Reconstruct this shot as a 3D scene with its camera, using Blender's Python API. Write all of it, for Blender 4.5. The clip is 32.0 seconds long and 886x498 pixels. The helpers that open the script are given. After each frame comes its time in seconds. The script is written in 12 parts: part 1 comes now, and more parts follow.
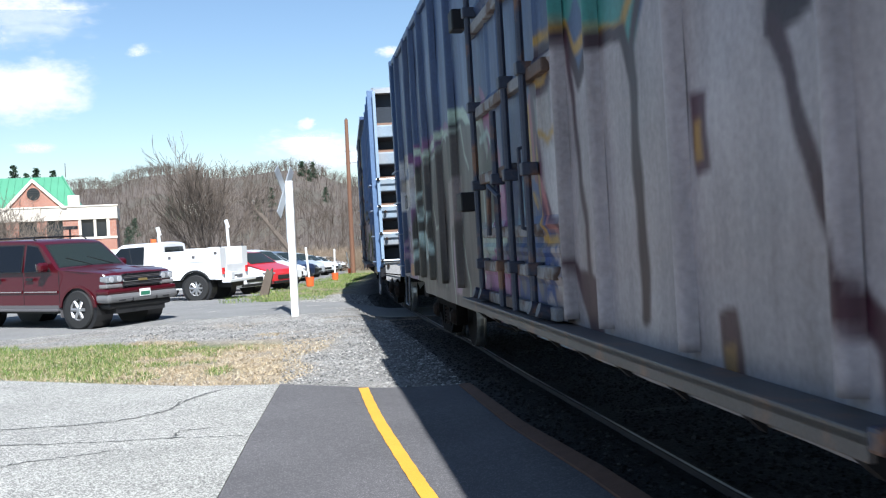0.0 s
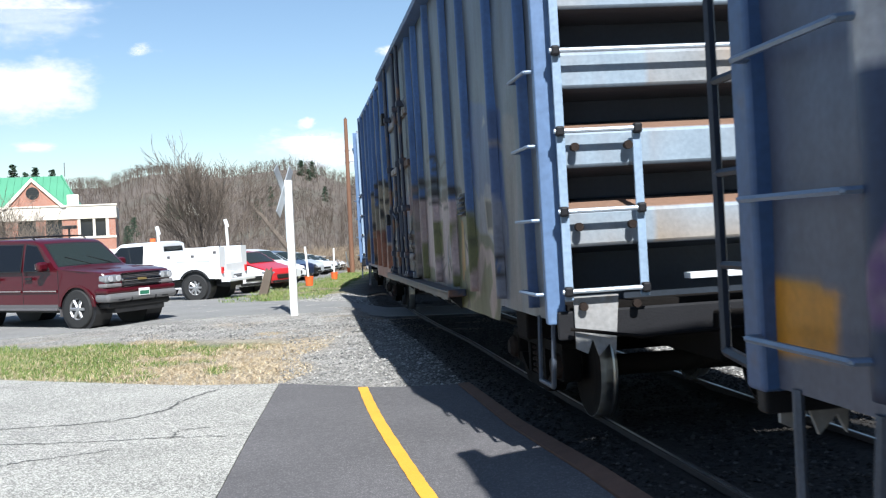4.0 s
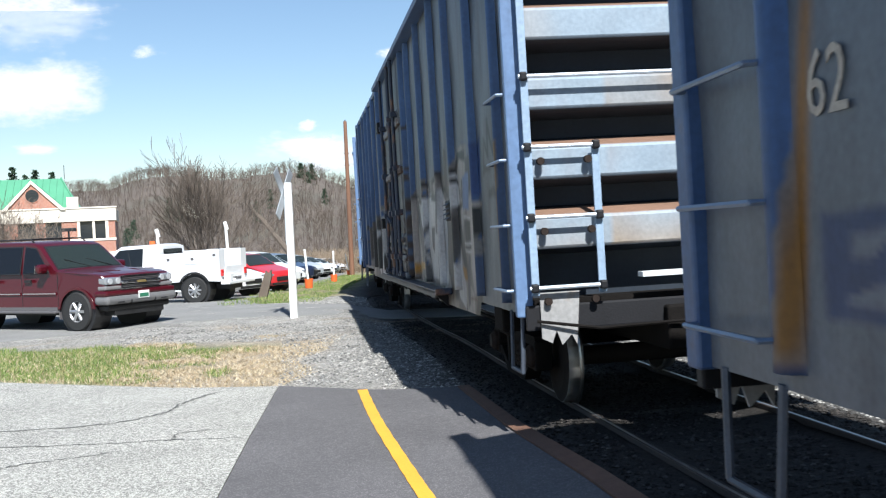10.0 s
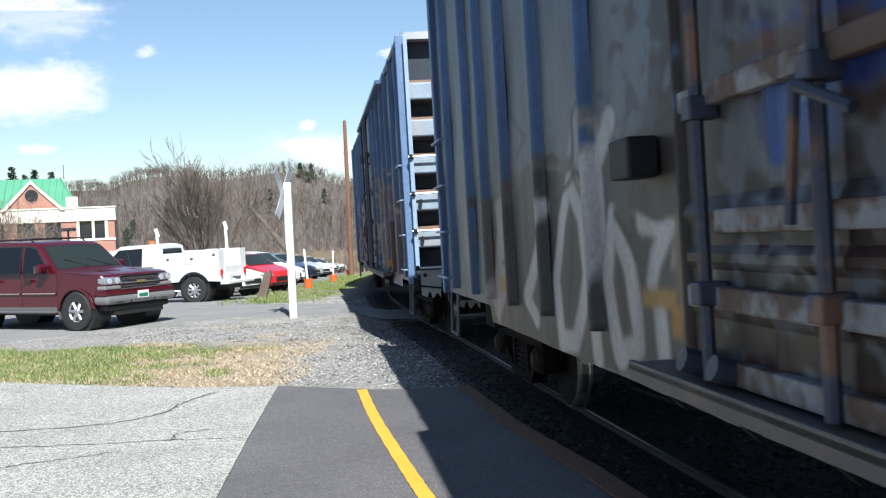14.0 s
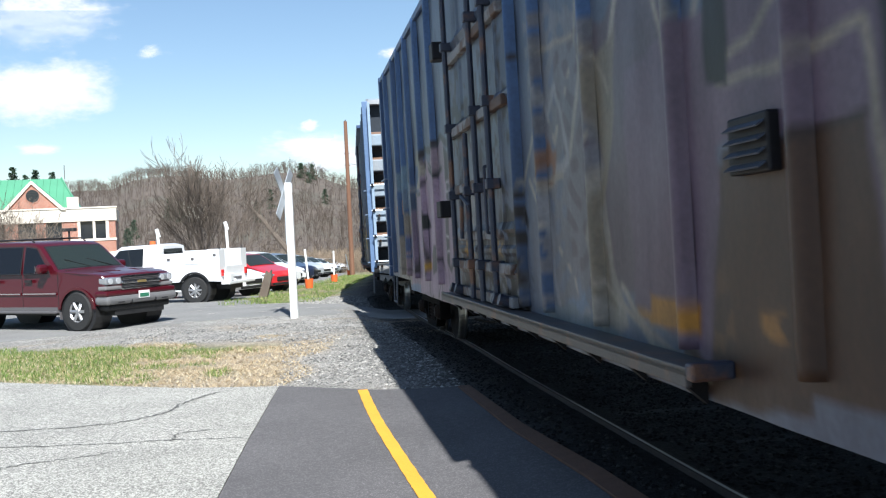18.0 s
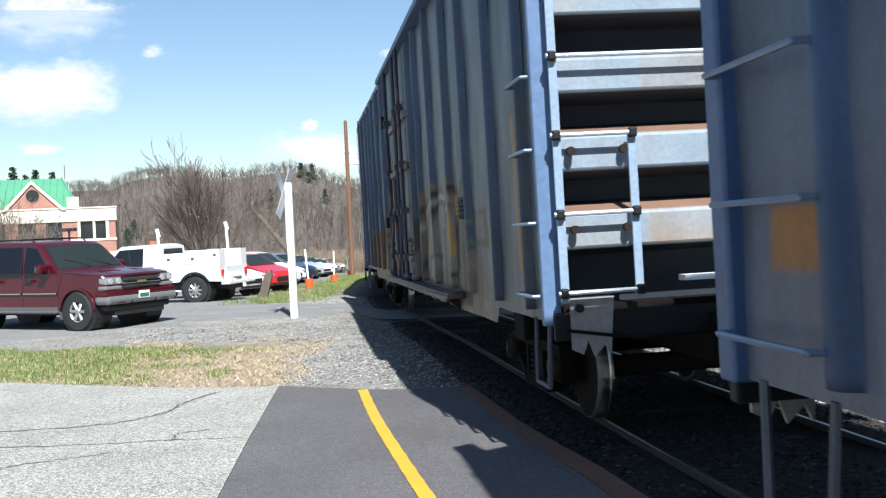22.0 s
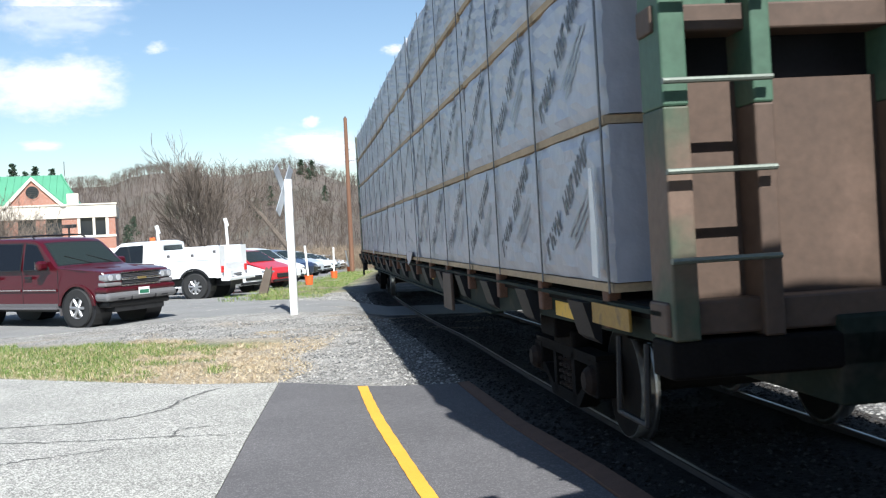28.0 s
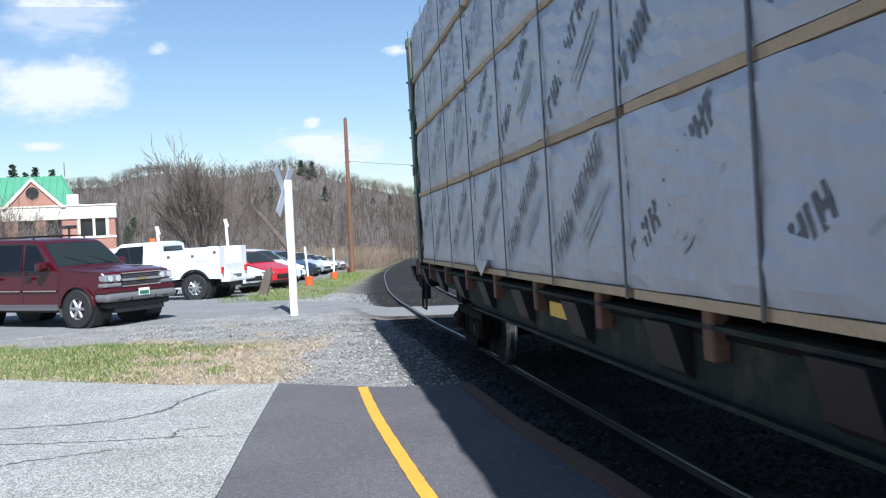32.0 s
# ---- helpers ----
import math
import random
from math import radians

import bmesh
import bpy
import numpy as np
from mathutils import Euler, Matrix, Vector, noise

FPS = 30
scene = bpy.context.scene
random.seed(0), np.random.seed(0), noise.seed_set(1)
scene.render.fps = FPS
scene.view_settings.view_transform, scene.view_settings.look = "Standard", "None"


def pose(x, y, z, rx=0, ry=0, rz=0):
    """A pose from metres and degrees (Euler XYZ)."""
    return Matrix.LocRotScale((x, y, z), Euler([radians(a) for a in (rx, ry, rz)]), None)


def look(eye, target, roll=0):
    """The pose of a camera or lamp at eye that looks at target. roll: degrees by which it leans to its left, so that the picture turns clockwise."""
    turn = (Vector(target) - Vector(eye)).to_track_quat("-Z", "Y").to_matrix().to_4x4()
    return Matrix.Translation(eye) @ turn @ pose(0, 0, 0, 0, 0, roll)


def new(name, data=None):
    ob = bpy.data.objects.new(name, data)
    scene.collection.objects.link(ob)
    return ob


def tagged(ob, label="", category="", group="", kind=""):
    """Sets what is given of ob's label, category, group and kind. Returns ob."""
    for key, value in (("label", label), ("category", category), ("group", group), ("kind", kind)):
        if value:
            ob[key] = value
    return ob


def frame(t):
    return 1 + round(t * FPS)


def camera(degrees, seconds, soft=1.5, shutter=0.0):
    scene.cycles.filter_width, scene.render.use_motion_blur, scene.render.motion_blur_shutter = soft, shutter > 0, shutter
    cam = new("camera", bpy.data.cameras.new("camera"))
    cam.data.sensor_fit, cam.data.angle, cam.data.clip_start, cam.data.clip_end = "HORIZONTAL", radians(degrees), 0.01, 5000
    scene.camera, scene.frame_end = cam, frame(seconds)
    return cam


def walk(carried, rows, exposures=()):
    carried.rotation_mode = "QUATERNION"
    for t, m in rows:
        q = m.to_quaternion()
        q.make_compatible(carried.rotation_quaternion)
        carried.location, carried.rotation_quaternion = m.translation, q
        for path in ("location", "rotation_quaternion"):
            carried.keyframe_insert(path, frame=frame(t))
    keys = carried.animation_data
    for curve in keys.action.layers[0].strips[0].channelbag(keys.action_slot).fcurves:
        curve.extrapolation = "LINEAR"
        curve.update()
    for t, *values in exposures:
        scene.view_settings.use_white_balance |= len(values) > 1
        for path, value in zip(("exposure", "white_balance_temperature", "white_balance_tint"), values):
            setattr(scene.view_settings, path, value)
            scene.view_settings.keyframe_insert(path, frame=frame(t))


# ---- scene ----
# ---------------------------------------------------------------- camera
EYE = Vector((0.0, 0.0, 1.72))
LENS = 1880.0          # focal length in units of a picture 1568 wide
cam = camera(45.28, 32.0, soft=1.2, shutter=0.2)


def aim(right, down):
    """The camera's pose: a steady stand, nudged by a small pan and tilt."""
    yaw, tilt = -right / LENS, (down - 40.0) / LENS
    way = Vector((math.sin(yaw), math.cos(yaw), math.tan(tilt)))
    return look(EYE, EYE + way * 10, -2.6)


walk(cam, [(t, aim(a, b)) for t, a, b in (
    (0, 1.5, -4.6), (0.5, 0.0, -3.0), (1, 0.0, -3.0), (1.5, 1.1, -3.0), (2, 1.5, -4.6), (2.5, 0.0, -6.1), (3, 0.1, -6.1),
    (3.5, 0.3, -6.1), (5.5, 0.0, -4.6), (6, 1.5, -4.6), (6.5, -1.5, -1.5), (7, 0.0, 0.0), (7.5, -1.5, 1.6), (8, -0.4, 1.6),
    (8.5, -1.5, 0.0), (9, 0.0, 0.0), (9.5, -1.5, 0.0), (10, -0.6, -1.5), (10.5, -1.4, 0.0), (11, -1.5, -1.5),
    (11.5, -1.0, -1.5), (12, -3.1, 0.0), (12.5, -0.7, 0.0), (13, 0.0, 0.0), (13.5, 1.5, -0.1), (14, -1.5, -1.8),
    (14.5, 0.0, -3.0), (16.5, -1.5, 0.0), (17, -0.6, -0.1), (17.5, -1.5, -1.5), (18, -0.1, -1.4), (18.5, 0.0, 0.0),
    (19, 0.0, 0.0), (19.5, 1.5, -1.5), (20, -1.5, -0.7), (20.5, 0.0, -1.5), (21, -1.5, -1.5), (21.5, -1.5, 0.0),
    (22, 0.0, -1.5), (22.5, 1.5, -3.0), (23, 0.0, -4.6), (23.5, 1.5, -4.6), (24, 1.5, -4.6), (24.5, 0.0, -4.6),
    (25, 0.0, -4.6), (25.5, 1.5, -4.6), (27.5, 1.5, -6.9), (28, 0.0, -7.6), (28.5, 0.0, -7.6), (29, 1.5, -9.2),
    (29.5, 0.0, -7.6), (30, 0.0, -6.1), (30.5, 1.5, -6.1), (31, 1.5, -6.1), (31.5, 1.5, -6.0), (32, 0.0, -6.1))],
    exposures=((0, 0.9, 5900, 9), (6, 0.9, 6100, 8), (28, 0.9, 6100, 8), (32, 0.7, 5700, 10)))

# ---------------------------------------------------------------- light
SUN_WAY = Vector((0.225, -0.88, 1.0)).normalized()      # towards the sun
world = bpy.data.worlds.new("world")
scene.world = world
world.use_nodes = True
wn = world.node_tree
sky = wn.nodes.new("ShaderNodeTexSky")
sky.sky_type = "NISHITA"
sky.sun_disc = False
sky.sun_elevation = math.asin(SUN_WAY.z)
sky.sun_rotation = math.atan2(SUN_WAY.x, SUN_WAY.y)
sky.air_density, sky.dust_density, sky.ozone_density = 1.0, 0.25, 1.6
wn.nodes["Background"].inputs[1].default_value = 0.070
wn.links.new(sky.outputs[0], wn.nodes["Background"].inputs[0])
sun = new("sun", bpy.data.lights.new("sun", "SUN"))
sun.data.energy, sun.data.angle, sun.data.color = 5.0, radians(0.53), (1.0, 0.97, 0.92)
sun.matrix_world = look(SUN_WAY * 60, (0, 0, 0))

# ---------------------------------------------------------------- materials
def rgb(c):
    return (c[0], c[1], c[2], 1.0)


def mat(name, colour, rough=0.6, metal=0.0, vary=0.15, scale=6.0, fine=60.0, bump=0.15, dist=0.01, second=None,
        attr=False, rand=0.0, spec=0.5, coat=0.0, stretch=None):
    """A painted or weathered surface: base colour, two scales of variation, fine relief."""
    m = bpy.data.materials.new(name)
    m.use_nodes = True
    nt = m.node_tree
    N, L = nt.nodes, nt.links
    b = N["Principled BSDF"]
    co = N.new("ShaderNodeTexCoord")
    src = co.outputs["Object"]
    if stretch:
        mp = N.new("ShaderNodeMapping")
        mp.inputs["Scale"].default_value = stretch
        L.new(src, mp.inputs[0])
        src = mp.outputs[0]
    n1 = N.new("ShaderNodeTexNoise")
    n1.inputs["Scale"].default_value, n1.inputs["Detail"].default_value = scale, 6
    n2 = N.new("ShaderNodeTexNoise")
    n2.inputs["Scale"].default_value, n2.inputs["Detail"].default_value = fine, 3
    L.new(src, n1.inputs[0]), L.new(src, n2.inputs[0])
    if attr:
        base = N.new("ShaderNodeAttribute")
        base.attribute_name = "paint"
        base_out = base.outputs["Color"]
    else:
        base = N.new("ShaderNodeRGB")
        base.outputs[0].default_value = rgb(colour)
        base_out = base.outputs[0]
    if second:
        ramp = N.new("ShaderNodeValToRGB")
        ramp.color_ramp.elements[0].position, ramp.color_ramp.elements[1].position = second[1], second[1] + second[2]
        L.new(n1.outputs[0], ramp.inputs[0])
        mx = N.new("ShaderNodeMix")
        mx.data_type = "RGBA"
        L.new(ramp.outputs[0], mx.inputs[0]), L.new(base_out, mx.inputs[6])
        mx.inputs[7].default_value = rgb(second[0])
        base_out = mx.outputs[2]
    add = N.new("ShaderNodeMath")
    add.operation = "ADD"
    L.new(n1.outputs[0], add.inputs[0]), L.new(n2.outputs[0], add.inputs[1])
    val = add.outputs[0]
    if rand:
        oi = N.new("ShaderNodeObjectInfo")
        ml = N.new("ShaderNodeMath")
        ml.operation = "MULTIPLY_ADD"
        L.new(oi.outputs["Random"], ml.inputs[0])
        ml.inputs[1].default_value = rand
        L.new(val, ml.inputs[2])
        val = ml.outputs[0]
    rg = N.new("ShaderNodeMapRange")
    rg.inputs["From Min"].default_value, rg.inputs["From Max"].default_value = 0.5, 1.5 + rand
    rg.inputs["To Min"].default_value, rg.inputs["To Max"].default_value = 1 - vary, 1 + vary
    L.new(val, rg.inputs["Value"])
    mul = N.new("ShaderNodeVectorMath")
    mul.operation = "SCALE"
    L.new(base_out, mul.inputs[0]), L.new(rg.outputs[0], mul.inputs["Scale"])
    L.new(mul.outputs[0], b.inputs["Base Color"])
    b.inputs["Roughness"].default_value, b.inputs["Metallic"].default_value = rough, metal
    b.inputs["Specular IOR Level"].default_value = spec
    if coat:
        b.inputs["Coat Weight"].default_value, b.inputs["Coat Roughness"].default_value = coat, 0.05
    if bump:
        bp = N.new("ShaderNodeBump")
        bp.inputs["Strength"].default_value, bp.inputs["Distance"].default_value = bump, dist
        L.new(n2.outputs[0], bp.inputs["Height"]), L.new(bp.outputs[0], b.inputs["Normal"])
    return m


def glass(name, tint=(0.02, 0.025, 0.03), rough=0.03, clear=0.9):
    m = bpy.data.materials.new(name)
    m.use_nodes = True
    nt = m.node_tree
    b = nt.nodes["Principled BSDF"]
    b.inputs["Base Color"].default_value = rgb(tint)
    b.inputs["Roughness"].default_value, b.inputs["Specular IOR Level"].default_value = rough, 0.4
    tr = nt.nodes.new("ShaderNodeBsdfTransparent")
    tr.inputs[0].default_value = (0.66, 0.76, 0.72, 1)
    mix = nt.nodes.new("ShaderNodeMixShader")
    mix.inputs[0].default_value = clear
    nt.links.new(tr.outputs[0], mix.inputs[1]), nt.links.new(b.outputs[0], mix.inputs[2])
    nt.links.new(mix.outputs[0], nt.nodes["Material Output"].inputs[0])
    return m


M = {}


def wagon_paint():
    """Old wagon enamel with what was sprayed over it: blotched, streaked downwards, dusted with brake grime."""
    m = mat("car_paint", (1, 1, 1), 0.5, spec=0.28, vary=0.3, scale=2.2, fine=26, bump=0.08, dist=0.012, attr=True)
    N, L = m.node_tree.nodes, m.node_tree.links
    b = N["Principled BSDF"]
    old = b.inputs["Base Color"].links[0].from_socket
    co = N.new("ShaderNodeTexCoord")
    mp = N.new("ShaderNodeMapping")
    mp.inputs["Scale"].default_value = (4, 3.2, 0.6)
    st = N.new("ShaderNodeTexNoise")
    st.inputs["Scale"].default_value, st.inputs["Detail"].default_value, st.inputs["Roughness"].default_value = 1.0, 8, 0.6
    L.new(co.outputs["Object"], mp.inputs[0]), L.new(mp.outputs[0], st.inputs["Vector"])
    rg = N.new("ShaderNodeMapRange")
    rg.inputs["From Min"].default_value, rg.inputs["From Max"].default_value = 0.42, 0.75
    rg.inputs["To Min"].default_value, rg.inputs["To Max"].default_value = 0.02, 0.42
    L.new(st.outputs[0], rg.inputs["Value"])
    mx = N.new("ShaderNodeMix")
    mx.data_type = "RGBA"
    L.new(rg.outputs[0], mx.inputs[0]), L.new(old, mx.inputs[6])
    mx.inputs[7].default_value = (0.036, 0.033, 0.031, 1)
    L.new(mx.outputs[2], b.inputs["Base Color"])
    ro = N.new("ShaderNodeMapRange")
    ro.inputs["To Min"].default_value, ro.inputs["To Max"].default_value = 0.30, 0.62
    L.new(st.outputs[0], ro.inputs["Value"]), L.new(ro.outputs[0], b.inputs["Roughness"])
    return m


M["car_paint"] = wagon_paint()
M["end_paint"] = mat("end_enamel", (1, 1, 1), 0.5, spec=0.35, vary=0.22, scale=3.0, fine=30, bump=0.15, dist=0.01, attr=True)
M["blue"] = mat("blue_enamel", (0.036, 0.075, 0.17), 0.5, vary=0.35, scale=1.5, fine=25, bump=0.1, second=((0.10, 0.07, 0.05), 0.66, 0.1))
M["blue_light"] = mat("blue_enamel_sunlit", (0.10, 0.165, 0.29), 0.5, vary=0.3, scale=1.2, fine=18, bump=0.1,
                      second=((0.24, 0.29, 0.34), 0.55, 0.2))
M["roof"] = mat("galvanised_roof", (0.35, 0.36, 0.37), 0.5, 0.3, vary=0.25, scale=1)
M["grey_sill"] = mat("dusty_grey_sill", (0.26, 0.255, 0.25), 0.7, vary=0.3, scale=2.5, fine=30, second=((0.16, 0.11, 0.08), 0.58, 0.15))
M["white_iron"] = mat("white_painted_iron", (0.66, 0.68, 0.70), 0.5, vary=0.25, scale=3, second=((0.25, 0.14, 0.08), 0.64, 0.1))
M["dirty_iron"] = mat("grimy_brown_iron", (0.009, 0.0078, 0.0072), 0.9, vary=0.5, scale=4, bump=0.3, spec=0.1)
M["black_iron"] = mat("black_iron", (0.012, 0.012, 0.014), 0.6, vary=0.3, scale=5, spec=0.25)
M["rust"] = mat("rusty_steel", (0.13, 0.065, 0.04), 0.85, vary=0.35, scale=8, bump=0.4)
M["bearing"] = mat("oily_bearing_iron", (0.022, 0.015, 0.012), 0.8, spec=0.2, vary=0.4, scale=8, bump=0.3)
M["stirrup_iron"] = mat("grimy_blue_iron", (0.05, 0.062, 0.085), 0.6, vary=0.4, scale=6)
M["wheel_steel"] = mat("worn_wheel_tread", (0.5, 0.48, 0.46), 0.3, 0.9, vary=0.2, scale=12)
M["rail_steel"] = mat("polished_rail_head", (0.30, 0.31, 0.33), 0.35, 0.9, vary=0.15, scale=8)
M["rail_rust"] = mat("rusty_rail_web", (0.030, 0.021, 0.018), 0.85, vary=0.3, scale=8, bump=0.3)
M["tie"] = mat("weathered_tie", (0.022, 0.018, 0.015), 0.9, vary=0.5, scale=5, fine=40, bump=0.5, rand=0.5)
M["yellow_paint"] = mat("yellow_road_paint", (0.74, 0.36, 0.035), 0.6, vary=0.15, scale=3, fine=90, bump=0.3)
M["yellow_iron"] = mat("yellow_enamel", (0.72, 0.42, 0.03), 0.5, vary=0.2, scale=5, second=((0.3, 0.2, 0.1), 0.62, 0.1))
M["yellow_old"] = mat("grimy_yellow_enamel", (0.30, 0.17, 0.025), 0.6, vary=0.4, scale=6, second=((0.05, 0.04, 0.03), 0.55, 0.12))
M["orange_plate"] = mat("orange_reflector", (0.62, 0.26, 0.02), 0.45, vary=0.15, scale=6)
M["green_iron"] = mat("faded_green_enamel", (0.052, 0.105, 0.066), 0.6, vary=0.3, scale=2, fine=20, second=((0.16, 0.12, 0.08), 0.56, 0.14))
M["green_dark"] = mat("dark_green_enamel", (0.016, 0.024, 0.019), 0.8, spec=0.15, vary=0.35, scale=2.5, fine=20, second=((0.05, 0.04, 0.03), 0.55, 0.2))
M["green_brown"] = mat("green_enamel_worn_to_primer", (0.055, 0.075, 0.045), 0.65, vary=0.3, scale=1.6, fine=20, bump=0.2, second=((0.13, 0.085, 0.06), 0.44, 0.14))
M["brown_iron"] = mat("brown_primer_steel", (0.082, 0.052, 0.036), 0.7, vary=0.3, scale=2, fine=18, second=((0.11, 0.07, 0.05), 0.6, 0.15))
M["wrap"] = mat("white_lumber_wrap", (0.375, 0.385, 0.43), 0.42, vary=0.13, scale=1.4, fine=7, bump=0.5, dist=0.03, rand=0.2)
M["wrap_ink"] = mat("black_wrap_ink", (0.07, 0.07, 0.085), 0.5, vary=0.3, scale=6)
M["wrap_ink_soft"] = mat("grey_wrap_ink", (0.32, 0.34, 0.35), 0.5, vary=0.3, scale=6)
M["wood"] = mat("raw_dunnage_wood", (0.42, 0.31, 0.19), 0.8, vary=0.3, scale=5, fine=40, bump=0.3, rand=0.4)
M["strap"] = mat("dark_steel_strap", (0.07, 0.07, 0.08), 0.5, 0.4)
M["white_paint"] = mat("white_paint", (0.80, 0.80, 0.78), 0.5, vary=0.06, scale=4, bump=0.1)
M["white_metal"] = mat("brushed_sign_back", (0.36, 0.39, 0.42), 0.5, 0.3, vary=0.15)
M["orange_plastic"] = mat("orange_plastic", (0.75, 0.13, 0.03), 0.45, vary=0.12, scale=8)
M["brick"] = None
M["cream"] = mat("cream_stucco", (0.66, 0.60, 0.50), 0.85, vary=0.08, scale=1.2, fine=30)
M["green_roof"] = mat("green_metal_roof", (0.095, 0.29, 0.17), 0.5, vary=0.12, scale=0.6, fine=8)
M["pole_wood"] = mat("brown_pole_wood", (0.17, 0.085, 0.05), 0.85, vary=0.3, scale=3, fine=30, stretch=(1, 1, 0.1))
M["bark"] = mat("grey_brown_bark", (0.12, 0.095, 0.075), 0.9, vary=0.3, scale=3)
M["twig"] = mat("bare_twigs", (0.17, 0.135, 0.105), 0.9, vary=0.3, scale=2)
M["tan_twig"] = mat("tan_scrub", (0.36, 0.275, 0.19), 0.9, vary=0.3, scale=0.8)
M["pine"] = mat("pine_needles", (0.035, 0.065, 0.035), 0.8, vary=0.35, scale=1)
M["hill"] = mat("wooded_hillside_litter", (0.115, 0.092, 0.075), 0.95, vary=0.4, scale=0.05, fine=0.5, bump=0.0,
                second=((0.078, 0.073, 0.055), 0.5, 0.2))
M["tyre"] = mat("tyre_rubber", (0.018, 0.018, 0.018), 0.8, vary=0.3, scale=20)
M["alloy"] = mat("alloy_rim", (0.48, 0.48, 0.49), 0.35, 0.8, vary=0.1)
M["chrome"] = mat("chrome", (0.75, 0.75, 0.77), 0.12, 1.0, vary=0.05)
M["black_trim"] = mat("black_trim", (0.015, 0.015, 0.016), 0.5, vary=0.2)
M["grey_trim"] = mat("grey_plastic_bumper", (0.10, 0.095, 0.098), 0.45, vary=0.1)
M["car_glass"] = glass("car_glass", (0.022, 0.030, 0.027))
M["dark_glass"] = glass("tinted_glass", (0.008, 0.009, 0.012))
M["clear_glass"] = glass("clear_side_glass", (0.012, 0.016, 0.015), clear=0.6)
M["lamp_glass"] = mat("headlamp_glass", (0.34, 0.35, 0.37), 0.12, 0.5, vary=0.05, coat=0.8)
M["amber"] = mat("amber_lens", (0.7, 0.22, 0.02), 0.15, vary=0.05)
M["red_lens"] = mat("red_lens", (0.5, 0.02, 0.02), 0.15, vary=0.05)
M["seat"] = mat("grey_cloth_seat", (0.22, 0.21, 0.19), 0.9, vary=0.15)
for key, col in (("maroon", (0.058, 0.0034, 0.008)), ("car_white", (0.78, 0.79, 0.80)), ("car_red", (0.50, 0.02, 0.025)),
                 ("car_black", (0.012, 0.013, 0.016)), ("car_silver", (0.45, 0.47, 0.50)), ("car_navy", (0.02, 0.03, 0.07)),
                 ("car_grey", (0.12, 0.125, 0.135))):
    M[key] = mat(key + "_enamel", col, 0.28, 0.0, vary=0.05, scale=0.8, fine=5, bump=0.0, coat=0.3 if key == "maroon" else 0.6)

# ---------------------------------------------------------------- mesh helpers
def part(name, bm, material, parent=None, label="", smooth=False):
    """Links a bmesh as one mesh object under a thing or a part."""
    me = bpy.data.meshes.new(name)
    bm.normal_update()
    if smooth:
        for f in bm.faces:
            f.smooth = True
    bm.to_mesh(me)
    bm.free()
    me.materials.append(material)
    ob = new(name, me)
    ob.parent = parent
    if label:
        tagged(ob, label)
    return ob


def share(name, me, parent, m=None):
    """Another object on the same mesh."""
    ob = new(name, me)
    ob.parent = parent
    if m is not None:
        ob.matrix_basis = m
    return ob


def empty(name, m=None):
    ob = new(name)
    if m is not None:
        ob.matrix_basis = m
    return ob


def grid_mesh(name, verts, faces, material, parent=None, paint=None, smooth=False):
    me = bpy.data.meshes.new(name)
    me.from_pydata(verts, [], faces)
    if paint is not None:
        at = me.color_attributes.new("paint", "FLOAT_COLOR", "POINT")
        at.data.foreach_set("color", np.hstack([paint, np.ones((len(paint), 1))]).astype(np.float32).ravel())
    if smooth:
        me.polygons.foreach_set("use_smooth", [True] * len(me.polygons))
    me.materials.append(material)
    ob = new(name, me)
    ob.parent = parent
    return ob


def box(bm, x0, x1, y0, y1, z0, z1, bevel=0.0):
    v = bmesh.ops.create_cube(bm, size=1.0)["verts"]
    for p in v:
        p.co = Vector(((x0 + x1) / 2 + p.co.x * (x1 - x0), (y0 + y1) / 2 + p.co.y * (y1 - y0), (z0 + z1) / 2 + p.co.z * (z1 - z0)))
    if bevel:
        es = list({e for p in v for e in p.link_edges})
        bmesh.ops.bevel(bm, geom=es, offset=bevel, segments=2, affect="EDGES", profile=0.5)
    return bm


def boxes(*specs, bevel=0.0):
    bm = bmesh.new()
    for s in specs:
        box(bm, *s, bevel=bevel)
    return bm


def rod(bm, a, b, r0, r1=None, n=8):
    """A tapered round bar from a to b."""
    a, b = Vector(a), Vector(b)
    d = b - a
    r1 = r0 if r1 is None else r1
    q = d.to_track_quat("Z", "Y")
    rings = []
    for p, r in ((a, r0), (b, r1)):
        rings.append([bm.verts.new(p + q @ Vector((math.cos(k * math.tau / n) * r, math.sin(k * math.tau / n) * r, 0))) for k in range(n)])
    for k in range(n):
        bm.faces.new((rings[0][k], rings[0][(k + 1) % n], rings[1][(k + 1) % n], rings[1][k]))
    bm.faces.new(rings[0][::-1])
    bm.faces.new(rings[1])
    return bm


def rods(pairs, r, n=8):
    bm = bmesh.new()
    for a, b in pairs:
        rod(bm, a, b, r, n=n)
    return bm


def bent(points, r, n=8):
    """A bent bar along points."""
    bm = bmesh.new()
    for a, b in zip(points, points[1:]):
        rod(bm, a, b, r, n=n)
    for p in points[1:-1]:
        bmesh.ops.create_icosphere(bm, subdivisions=1, radius=r * 1.02, matrix=Matrix.Translation(p))
    return bm


